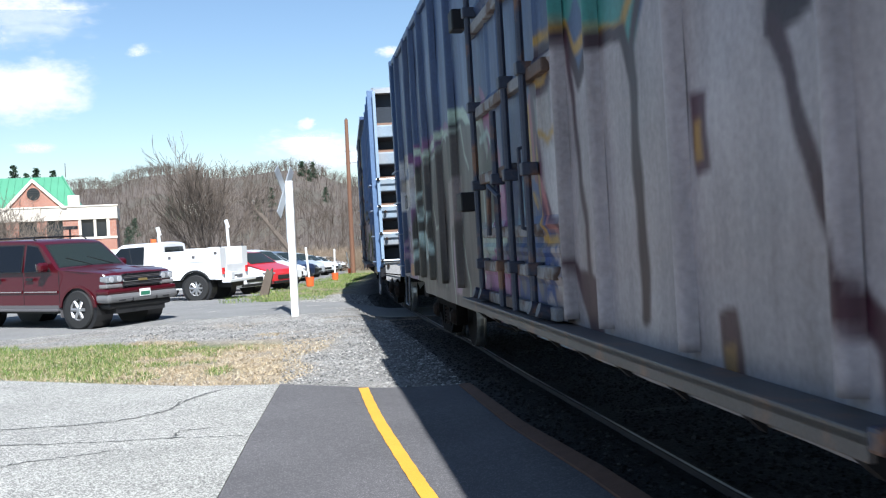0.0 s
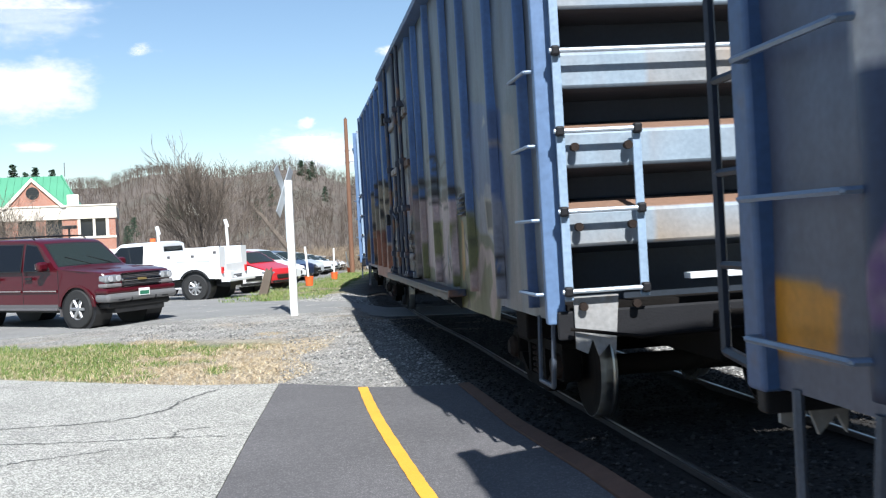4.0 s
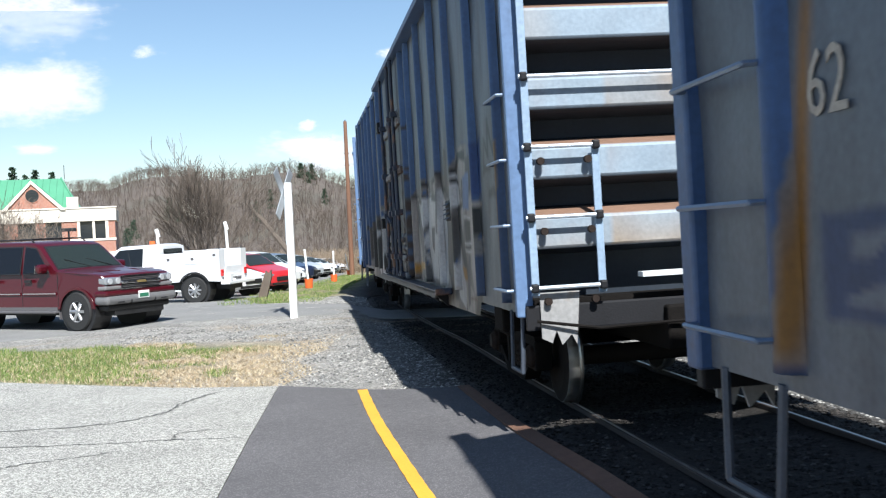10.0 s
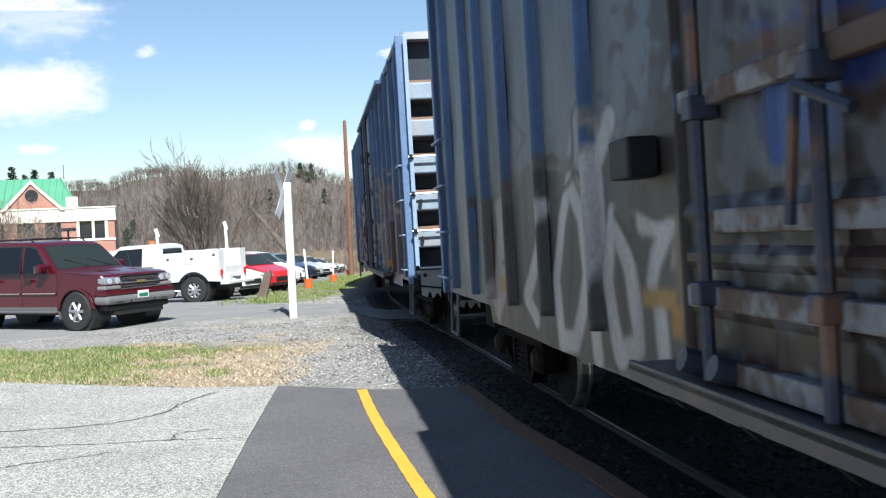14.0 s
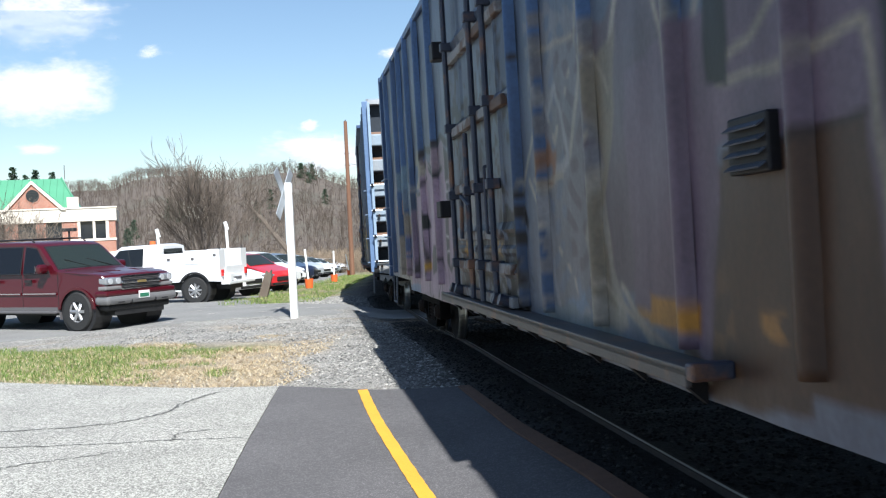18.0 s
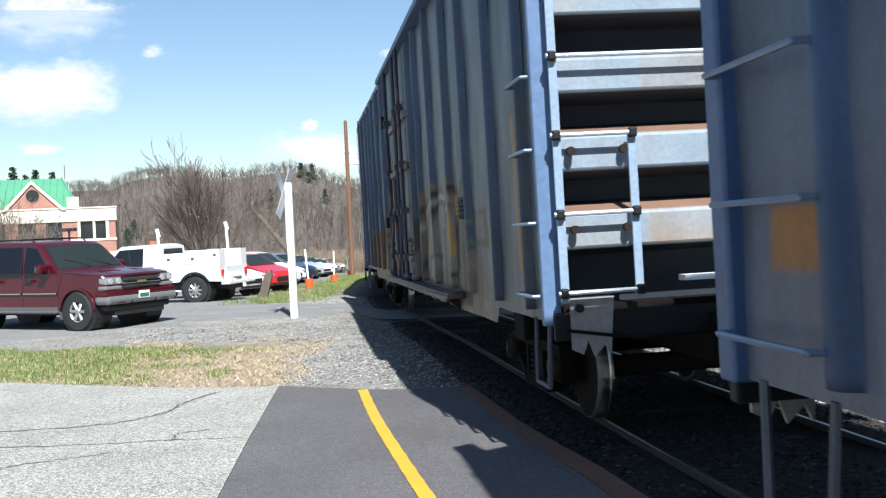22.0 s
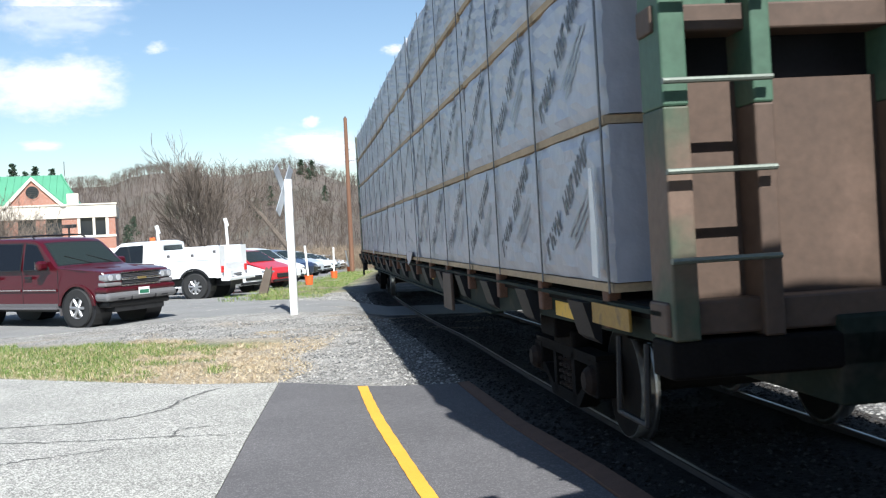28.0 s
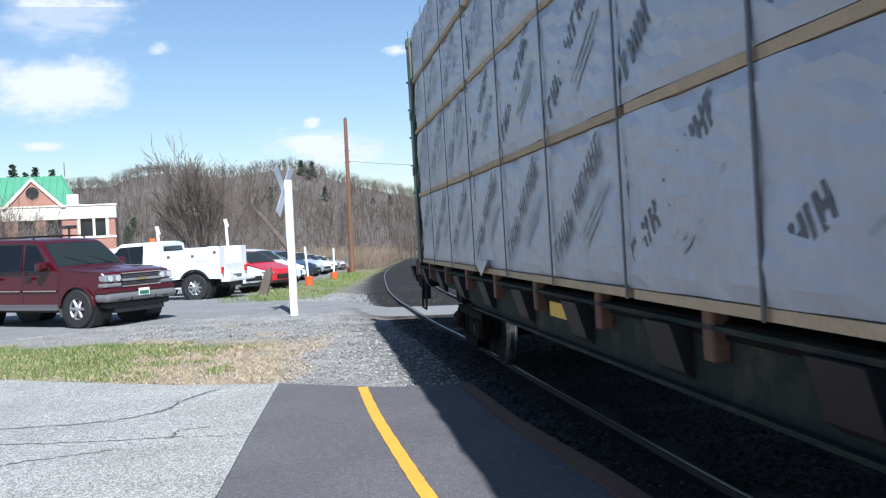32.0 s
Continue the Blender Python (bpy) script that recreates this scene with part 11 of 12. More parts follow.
def hull(profile, half, belt, roof, taper=0.13, nose=None):
    """A car's shell: its side outline carried across the width, rounded at the flanks, leaning in above the belt line."""
    bm = bmesh.new()
    cy = sum(p[0] for p in profile) / len(profile)
    cz = sum(p[1] for p in profile) / len(profile)
    rows = []
    for fx, s in ((-1.0, 0.972), (-0.975, 0.99), (-0.93, 1.0), (-0.55, 1.0), (0.0, 1.0), (0.55, 1.0), (0.93, 1.0), (0.975, 0.99), (1.0, 0.972)):
        row = []
        for y, z in profile:
            yy, zz = cy + (y - cy) * (1 - (1 - s) * 0.5), cz + (z - cz) * s
            k = 1 - taper * max(0.0, min(1.0, (zz - belt) / (roof - belt)))
            if zz > belt * 0.6:
                zz += 0.025 * (1 - fx * fx) * (1 if zz > belt else 0.6)
            bow = 1 - (0.10 if abs(yy) > abs(profile[0][0]) * 0 + 1.9 else 0.0) * (max(0, abs(yy) - 1.9)) * abs(fx)
            row.append(bm.verts.new((fx * half * k * bow, yy - (0.07 * fx * fx if yy > 1.9 else (-0.05 * fx * fx if yy < -1.9 else 0)), zz)))
        rows.append(row)
    n = len(profile)
    for a, b in zip(rows, rows[1:]):
        for i in range(n):
            j = (i + 1) % n
            bm.faces.new((a[i], a[j], b[j], b[i]))
    bm.faces.new(rows[0][::-1])
    bm.faces.new(rows[-1])
    bmesh.ops.recalc_face_normals(bm, faces=bm.faces)
    return bm


def side_plate(pts, half, belt, roof, taper, side, lift=0.012, thick=0.01):
    """A pane or panel lying on the flank."""
    bm = bmesh.new()
    def at(y, z, d):
        k = 1 - taper * max(0.0, min(1.0, (z - belt) / (roof - belt)))
        return (side * (half * k + d), y, z)
    a = [bm.verts.new(at(y, z, lift)) for y, z in pts]
    b = [bm.verts.new(at(y, z, lift - thick)) for y, z in pts]
    bm.faces.new(a)
    for i in range(len(pts)):
        j = (i + 1) % len(pts)
        bm.faces.new((a[i], a[j], b[j], b[i]))
    bmesh.ops.recalc_face_normals(bm, faces=bm.faces)
    return bm


def cross_plate(y0, z0, y1, z1, w0, w1, lift=0.02, rows=4, crown=0.03):
    """A windscreen, rear window or grille between two heights, bowed across."""
    bm = bmesh.new()
    nx = 8
    n = Vector((0, z1 - z0, -(y1 - y0))).normalized()
    if n.z < 0:
        n = -n
    grid = []
    for j in range(rows + 1):
        t = j / rows
        row = []
        for i in range(nx + 1):
            fx = i / nx * 2 - 1
            p = Vector((fx * (w0 + (w1 - w0) * t), y0 + (y1 - y0) * t, z0 + (z1 - z0) * t)) + n * (lift + crown * (1 - fx * fx))
            row.append(bm.verts.new(p))
        grid.append(row)
    for a, b in zip(grid, grid[1:]):
        for i in range(nx):
            bm.faces.new((a[i], a[i + 1], b[i + 1], b[i]))
    bmesh.ops.recalc_face_normals(bm, faces=bm.faces)
    return bm


TYRES = {}


def wheel(parent, x, y, r, width, rim_r, spokes=6):
    key = (r, width, rim_r, spokes)
    if key not in TYRES:
        t = part("tyre", lathe(((-width / 2, rim_r), (-width / 2, r * 0.94), (-width / 2 + 0.03, r), (width / 2 - 0.03, r), (width / 2, r * 0.94), (width / 2, rim_r), (width / 2 - 0.04, rim_r * 0.98)), 28), M["tyre"])
        bm = lathe(((width / 2 - 0.05, rim_r), (width / 2 - 0.01, rim_r * 0.98), (width / 2 - 0.05, rim_r * 0.86), (width / 2 - 0.09, rim_r * 0.8), (width / 2 - 0.09, 0.0)), 24)
        for k in range(spokes):
            a = k * math.tau / spokes
            rod(bm, (width / 2 - 0.045, 0, 0), (width / 2 - 0.03, math.cos(a) * rim_r * 0.93, math.sin(a) * rim_r * 0.93), rim_r * 0.17, rim_r * 0.15, n=5)
        rod(bm, (width / 2 - 0.08, 0, 0), (width / 2 - 0.005, 0, 0), rim_r * 0.24, rim_r * 0.2, n=10)
        rm = part("rim", bm, M["alloy"])
        TYRES[key] = (t.data, rm.data)
        bpy.data.objects.remove(t)
        bpy.data.objects.remove(rm)
    td, rd = TYRES[key]
    w = empty("wheel")
    w.parent = parent
    w.matrix_basis = pose(x, y, r, 0, 0, 0 if x > 0 else 180)
    share("tyre", td, w)
    share("rim", rd, w)
    return w


def plate_bars(parent, y, z, way):
    """A number plate, its characters left as plain bars."""
    pl = part("number_plate", boxes((-0.15, 0.15, min(y, y + way * 0.015), max(y, y + way * 0.015), z - 0.075, z + 0.075)), M["white_paint"], parent, "number plate with plain bars")
    part("plate_bar", boxes((-0.13, 0.13, min(y + way * 0.015, y + way * 0.018), max(y + way * 0.015, y + way * 0.018), z - 0.06, z + 0.02)), M["plate_green"], pl)


M["plate_green"] = mat("green_plate_ink", (0.03, 0.16, 0.09), 0.5)


M["brass"] = mat("tarnished_badge", (0.40, 0.30, 0.12), 0.35, 0.6, vary=0.1)


def big_suv(m):
    """A long square-shouldered wagon: flat bonnet, upright nose with stacked lamps, deep glasshouse with dark pillars."""
    car = empty("sport_utility_car", m)
    tagged(car, "maroon full-size sport utility car waiting at the crossing", "car")
    half, belt, roof, tp = 0.99, 1.20, 1.88, 0.15
    low = [(-2.72, 0.56), (-2.70, 0.48), (-2.15, 0.46)] + arc(-1.68, 0.52, 0.46, 12) + [(-1.1, 0.44), (1.0, 0.44)] + arc(1.62, 0.52, 0.44, 12) + [(2.16, 0.50), (2.40, 0.56)]
    top = [(2.45, 0.64), (2.47, 0.98), (2.455, 1.08), (2.40, 1.135), (2.25, 1.165), (1.85, 1.20), (1.10, 1.245), (1.00, 1.28), (0.48, 1.75), (0.36, 1.82), (0.22, 1.86),
           (-0.8, 1.895), (-2.2, 1.875), (-2.42, 1.84), (-2.52, 1.76), (-2.68, 1.24), (-2.74, 1.1), (-2.74, 0.62)]
    shell = part("body", hull(low + top, half, belt, roof, tp), M["maroon"], car, smooth=True)
    shell.data.set_sharp_from_angle(angle=radians(26))
    part("windscreen", cross_plate(0.985, 1.295, 0.49, 1.745, 0.86, 0.74, 0.012, 5, 0.02), M["car_glass"], car)
    part("windscreen_seal", cross_plate(1.01, 1.272, 0.45, 1.78, 0.90, 0.77, 0.006, 5, 0.02), M["black_trim"], car)
    part("cowl", boxes((-0.80, 0.80, 0.98, 1.13, 1.235, 1.262), bevel=0.01), M["black_trim"], car)
    part("rear_window", cross_plate(-2.70, 1.28, -2.54, 1.78, 0.78, 0.72), M["dark_glass"], car)
    part("hood_crease", boxes((-0.50, -0.47, 1.5, 2.38, 1.215, 1.232), bevel=0.006), M["maroon"], car)
    part("hood_crease", boxes((0.47, 0.50, 1.5, 2.38, 1.215, 1.232), bevel=0.006), M["maroon"], car)
    for s in (-1, 1):
        for k, pts in enumerate((((0.82, 1.235), (0.36, 1.735), (0.04, 1.775), (0.04, 1.225)), ((-0.08, 1.225), (-0.08, 1.775), (-0.94, 1.785), (-0.94, 1.225)), ((-1.10, 1.225), (-1.10, 1.785), (-2.34, 1.75), (-2.46, 1.26)))):
            cy, cz = sum(q[0] for q in pts) / 4, sum(q[1] for q in pts) / 4
            rim = [(cy + (q[0] - cy) * 1.07, cz + (q[1] - cz) * 1.09) for q in pts]
            seal = part("window_seal", side_plate(rim, half, belt, roof, tp, s, 0.007, 0.006), M["black_trim"], car)
            part("side_window", side_plate(pts, half, belt, roof, tp, s, 0.013, 0.005), M["dark_glass"], seal)
        for y in (1.08, -0.02, -1.02):
            part("door_gap", side_plate(((y - 0.007, 0.5), (y + 0.007, 0.5), (y + 0.007, 1.21), (y - 0.007, 1.21)), half, belt, roof, tp, s, 0.004, 0.003), M["black_trim"], car)
        for y in (0.10, -0.92):
            part("door_handle", side_plate(((y, 1.03), (y + 0.2, 1.03), (y + 0.2, 1.085), (y, 1.085)), half, belt, roof, tp, s, 0.035, 0.03), M["black_trim"], car)
        for y0, y1 in ((-0.98, -0.06), (0.02, 1.04)):
            part("side_moulding", side_plate(((y0, 0.755), (y1, 0.755), (y1, 0.81), (y0, 0.81)), half, belt, roof, tp, s, 0.024, 0.022), M["maroon"], car)
            part("moulding_strip", side_plate(((y0, 0.776), (y1, 0.776), (y1, 0.797), (y0, 0.797)), half, belt, roof, tp, s, 0.028, 0.005), M["chrome"], car)
        part("rocker_trim", side_plate(((-1.1, 0.42), (1.05, 0.42), (1.05, 0.50), (-1.1, 0.50)), half, belt, roof, tp, s, 0.012, 0.02), M["grey_trim"], car)
        part("running_board", boxes((s * 0.98 - 0.08, s * 0.98 + 0.08, -1.1, 1.06, 0.37, 0.42), bevel=0.015), M["grey_trim"], car)
        part("mud_flap", boxes((s * 0.82 - 0.15, s * 0.82 + 0.15, 1.06, 1.09, 0.24, 0.56)), M["grey_trim"], car)
        mir = part("door_mirror", boxes((s * 1.10 - 0.12, s * 1.10 + 0.12, 0.66, 0.82, 1.21, 1.41), bevel=0.06), M["maroon"], car)
        part("mirror_glass", boxes((s * 1.10 - 0.10, s * 1.10 + 0.10, 0.652, 0.66, 1.23, 1.39)), M["chrome"], mir)
        part("mirror_arm", boxes((min(s * 0.93, s * 1.02), max(s * 0.93, s * 1.02), 0.70, 0.80, 1.22, 1.28), bevel=0.01), M["black_trim"], mir)
        lamp = part("headlamp", boxes((s * 0.73 - 0.22, s * 0.73 + 0.22, 2.20, 2.455, 0.935, 1.095), bevel=0.045), M["lamp_glass"], car, "clear glass headlamp")
        for dx in (-0.10, 0.11):
            part("reflector", rods([((s * (0.73 + dx), 2.44, 1.015), (s * (0.73 + dx), 2.468, 1.015))], 0.06, 12), M["bright_reflector"], lamp)
        part("indicator_lamp", boxes((s * 0.74 - 0.22, s * 0.74 + 0.22, 2.20, 2.45, 0.83, 0.92), bevel=0.03), M["grey_lens"], car)
        part("fog_lamp", boxes((s * 0.62 - 0.10, s * 0.62 + 0.10, 2.46, 2.525, 0.56, 0.615), bevel=0.015), M["black_trim"], car)
        part("tow_hook", bent([Vector((s * 0.34, 2.40, 0.53)), Vector((s * 0.34, 2.53, 0.55)), Vector((s * 0.34, 2.53, 0.60)), Vector((s * 0.34, 2.42, 0.62))], 0.016, 6), M["black_trim"], car)
        part("roof_rail", bent([Vector((s * 0.70, 0.1, 1.87)), Vector((s * 0.70, 0.0, 1.945)), Vector((s * 0.70, -2.0, 1.95)), Vector((s * 0.70, -2.12, 1.87))], 0.018, 6), M["black_trim"], car)
        for y in (-1.68, 1.62):
            part("wheel_well", rods([((s * 0.50, y, 0.42), (s * 0.955, y, 0.42))], 0.505, 24), M["black_trim"], car)
            part("arch_lip", slab([(q[0], q[1]) for q in arc(y, 0.55, 0.46, 12)] + [(q[0], q[1]) for q in reversed(arc(y, 0.50, 0.46, 12))], s * 0.985, s * 1.005), M["maroon"], car)
            wheel(car, s * 0.875, y, 0.405, 0.27, 0.225)
    for y in (-0.25, -1.1, -1.8):
        part("roof_bar", rods([((-0.70, y, 1.955), (0.70, y, 1.955))], 0.014, 6), M["black_trim"], car)
    gr = part("grille", boxes((-0.53, 0.53, 2.38, 2.468, 0.85, 1.10), bevel=0.02), M["black_trim"], car, "black grille with a bright bar")
    part("grille_bar", boxes((-0.55, 0.55, 2.44, 2.50, 0.945, 1.005), bevel=0.012), M["chrome"], gr)
    for z in (0.885, 0.915, 1.03, 1.06):
        part("grille_slat", boxes((-0.50, 0.50, 2.462, 2.476, z - 0.005, z + 0.005)), M["grey_trim"], gr)
    part("badge", slab([(-0.12, 0.950), (0.12, 0.950), (0.14, 0.998), (-0.10, 0.998)], 2.501, 2.512, "Y"), M["brass"], gr)
    part("grille_surround", boxes((-0.56, 0.56, 2.42, 2.482, 1.095, 1.118), (-0.56, 0.56, 2.42, 2.482, 0.825, 0.85)), M["chrome"], gr)
    bp = part("bumper", boxes((-1.0, 1.0, 2.12, 2.53, 0.53, 0.71), bevel=0.07), M["grey_bumper"], car, "grey bumper")
    part("bumper_step", boxes((-0.985, 0.985, 2.12, 2.49, 0.70, 0.815), bevel=0.04), M["maroon"], bp)
    part("bumper", boxes((-0.97, 0.97, -2.84, -2.60, 0.50, 0.72), bevel=0.05), M["grey_bumper"], car)
    part("valance", boxes((-0.88, 0.88, 2.05, 2.42, 0.40, 0.54), bevel=0.05), M["black_trim"], car)
    part("underbody", boxes((-0.70, 0.70, -2.4, 2.4, 0.30, 0.48)), M["black_trim"], car)
    part("aerial", rods([((-0.84, 1.35, 1.2), (-0.84, 1.2, 2.0))], 0.004, 4), M["black_trim"], car)
    plate_bars(car, 2.53, 0.70, 1)
    part("wiper", rods([((-0.6, 1.02, 1.315), (-0.05, 0.82, 1.49)), ((0.0, 1.02, 1.315), (0.55, 0.82, 1.49))], 0.008, 4), M["black_trim"], car)
    return car


M["bright_reflector"] = mat("lamp_reflector", (0.85, 0.86, 0.88), 0.15, 0.6, vary=0.05)
M["grey_lens"] = mat("grey_lamp_lens", (0.22, 0.21, 0.21), 0.2, 0.2, vary=0.1, coat=0.5)
M["grey_bumper"] = mat("silver_grey_bumper", (0.17, 0.168, 0.17), 0.4, 0.2, vary=0.08)


def utility_truck(m):
    """A pickup cab with a white service body: lockers along the flank, open tail."""
    car = empty("utility_truck", m)
    tagged(car, "white utility pickup with a locker service body", "truck")
    half, belt, roof, tp = 0.96, 1.16, 1.86, 0.14
    cab = [(-0.55, 0.62), (0.9, 0.56)] + arc(1.85, 0.50, 0.54) + [(2.45, 0.56), (2.78, 0.60), (2.80, 1.02), (2.66, 1.12), (1.55, 1.22), (0.95, 1.74), (0.78, 1.83), (-0.35, 1.86), (-0.52, 1.80), (-0.56, 1.16)]
    part("cab", hull(cab, half, belt, roof, tp), M["car_white"], car)
    part("windscreen", cross_plate(1.50, 1.25, 0.96, 1.74, 0.78, 0.70), M["car_glass"], car)
    part("rear_window", cross_plate(-0.59, 1.25, -0.54, 1.72, 0.66, 0.60), M["dark_glass"], car)
    for s in (-1, 1):
        part("side_window", side_plate(((1.32, 1.20), (0.82, 1.73), (0.0, 1.76), (0.0, 1.20)), half, belt, roof, tp, s), M["dark_glass"], car)
        part("door_gap", side_plate(((-0.12, 0.62), (-0.108, 0.62), (-0.108, 1.2), (-0.12, 1.2)), half, belt, roof, tp, s, 0.004, 0.003), M["black_trim"], car)
        part("door_mirror", boxes((s * 1.08 - 0.10, s * 1.08 + 0.10, 1.02, 1.14, 1.22, 1.48), bevel=0.03), M["black_trim"], car)
        # locker body
        y0, y1 = -2.62, -0.66
        lock = slab([(y0, 0.66)] + [(p[0], p[1] + 0.06) for p in arc(-1.75, 0.55, 0.62)] + [(y1, 0.66), (y1, 1.54), (-1.45, 1.56), (-1.45, 1.64), (y0, 1.64)], s * 0.98, s * 0.58)
        body = part("locker_bank", lock, M["car_white"], car, "white steel lockers along the flank")
        for a, b, lo, hi in ((-1.12, -0.72, 0.72, 1.50), (-2.30, -1.16, 1.22, 1.50), (-2.58, -2.36, 0.72, 1.60)):
            part("locker_door", boxes((min(s * 0.981, s * 0.995), max(s * 0.981, s * 0.995), a, b, lo, hi), bevel=0.005), M["car_white"], body)
            part("latch", boxes((min(s * 0.995, s * 1.01), max(s * 0.995, s * 1.01), (a + b) / 2 - 0.05, (a + b) / 2 + 0.05, hi - 0.16, hi - 0.08), bevel=0.005), M["grey_trim"], body)
        part("arch_trim", slab([(p[0], p[1] + 0.06) for p in arc(-1.75, 0.56, 0.62)] + [(p[0], p[1] + 0.06) for p in reversed(arc(-1.75, 0.50, 0.62))], s * 0.985, s * 0.94), M["black_trim"], body)
        for y in (-1.75, 1.85):
            part("wheel_well", rods([((s * 0.5, y, 0.42), (s * 0.90, y, 0.42))], 0.50, 18), M["black_trim"], car)
            wheel(car, s * 0.84, y, 0.41, 0.26, 0.23, 8)
        part("tail_lamp", boxes((s * 0.84 - 0.06, s * 0.84 + 0.06, -2.67, -2.62, 0.82, 1.02), bevel=0.01), M["red_lens"], car)
        part("ladder_rack_upright", rods([((s * 0.8, -2.55, 1.64), (s * 0.8, -2.55, 1.72))], 0.02, 6), M["black_trim"], car)
    part("load_floor", boxes((-0.58, 0.58, -2.62, -0.66, 0.70, 0.78)), M["car_grey"], car)
    part("tailgate", boxes((-0.58, 0.58, -2.63, -2.59, 0.76, 1.12), bevel=0.01), M["car_white"], car)
    part("bulkhead", boxes((-0.9, 0.9, -0.70, -0.62, 0.66, 1.56), bevel=0.01), M["car_white"], car)
    part("bumper", boxes((-0.95, 0.95, -2.92, -2.63, 0.56, 0.66), bevel=0.02), M["car_white"], car, "white step bumper")
    part("vice_stand", boxes((-0.8, -0.55, -2.88, -2.66, 0.66, 0.90), bevel=0.03), M["car_white"], car)
    part("chassis", boxes((-0.45, 0.45, -2.7, 2.5, 0.40, 0.62)), M["black_trim"], car)
    part("bumper", boxes((-0.96, 0.96, 2.70, 2.92, 0.52, 0.76), bevel=0.04), M["chrome"], car)
    part("beacon", rods([((0.1, 0.2, 1.86), (0.1, 0.2, 1.98))], 0.09, 12), M["orange_plastic"], car, "orange roof beacon")
    return car


def parked_car(m, paint, kind, label):
    """A modern car in one of three builds: hatchback, saloon, crossover."""
    car = empty("car", m)
    tagged(car, label, "car", "parked cars")
    half = {"saloon": 0.90, "hatch": 0.89, "cross": 0.93}[kind]
    r = 0.33 if kind != "cross" else 0.36
    front, rear = 1.34, -1.34
    low = [(-2.1, 0.40), (-2.0, 0.28)] + arc(rear, 0.40, 0.30, 7) + [(-0.8, 0.24), (0.8, 0.24)] + arc(front, 0.40, 0.30, 7) + [(2.0, 0.28), (2.14, 0.40)]
    if kind == "saloon":
        top = [(2.16, 0.62), (2.02, 0.76), (1.25, 0.93), (1.05, 0.96), (0.30, 1.38), (-0.2, 1.44), (-0.85, 1.38), (-1.55, 1.04), (-2.12, 0.98), (-2.2, 0.7)]
        belt, roof = 0.94, 1.43
        win = (((0.86, 0.98), (0.26, 1.33), (-0.22, 1.37), (-0.22, 0.98)), ((-0.30, 0.98), (-0.30, 1.37), (-0.82, 1.32), (-1.28, 1.03)))
        glass_f, glass_r = (1.02, 0.98, 0.33, 1.36), (-1.52, 1.05, -0.88, 1.36)
    elif kind == "hatch":
        top = [(2.14, 0.66), (2.0, 0.82), (1.30, 1.0), (1.12, 1.04), (0.40, 1.48), (-0.2, 1.54), (-1.2, 1.50), (-1.75, 1.36), (-2.08, 1.05), (-2.15, 0.7)]
        belt, roof = 1.0, 1.53
        win = (((0.92, 1.05), (0.34, 1.42), (-0.2, 1.46), (-0.2, 1.03)), ((-0.28, 1.03), (-0.28, 1.46), (-1.15, 1.43), (-1.35, 1.10)))
        glass_f, glass_r = (1.08, 1.06, 0.42, 1.46), (-2.04, 1.10, -1.76, 1.36)
    else:
        top = [(2.16, 0.72), (2.05, 0.92), (1.35, 1.08), (1.15, 1.12), (0.50, 1.58), (-0.2, 1.66), (-1.4, 1.62), (-1.9, 1.44), (-2.14, 1.1), (-2.18, 0.7)]
        belt, roof = 1.08, 1.65
        win = (((0.98, 1.12), (0.42, 1.52), (-0.15, 1.57), (-0.15, 1.10)), ((-0.23, 1.10), (-0.23, 1.57), (-1.3, 1.53), (-1.55, 1.18)))
        glass_f, glass_r = (1.12, 1.14, 0.52, 1.56), (-2.10, 1.14, -1.90, 1.44)
    tp = 0.2
    part("body", hull(low + top, half, belt, roof, tp), paint, car)
    part("windscreen", cross_plate(*glass_f, half * 0.86, half * 0.74), M["car_glass"], car)
    part("rear_window", cross_plate(*glass_r, half * 0.80, half * 0.74), M["dark_glass"], car)
    for s in (-1, 1):
        for pts in win:
            part("side_window", side_plate(pts, half, belt, roof, tp, s), M["dark_glass"], car)
        part("headlamp", boxes((s * half * 0.74 - 0.15, s * half * 0.74 + 0.15, 1.88, 2.10, 0.60, 0.74), bevel=0.03), M["lamp_glass"], car)
        part("tail_lamp", boxes((s * half * 0.82 - 0.09, s * half * 0.82 + 0.09, -2.18, -2.08, 0.74, 0.92), bevel=0.02), M["red_lens"], car)
        part("door_mirror", boxes((s * (half + 0.06) - 0.08, s * (half + 0.06) + 0.08, 0.72, 0.84, belt + 0.02, belt + 0.16), bevel=0.03), paint, car)
        for y in (rear, front):
            part("wheel_well", rods([((s * 0.5, y, 0.34), (s * half * 0.93, y, 0.34))], 0.385, 18), M["black_trim"], car)
            wheel(car, s * (half - 0.13), y, r, 0.21, 0.21, 5)
    part("grille", boxes((-0.42, 0.42, 2.06, 2.17, 0.46, 0.62), bevel=0.02), M["black_trim"], car)
    part("lower_grille", boxes((-0.60, 0.60, 2.04, 2.145, 0.30, 0.40), bevel=0.02), M["black_trim"], car)
    return car


def heading(fx, fy):
    return math.degrees(math.atan2(-fx, fy))


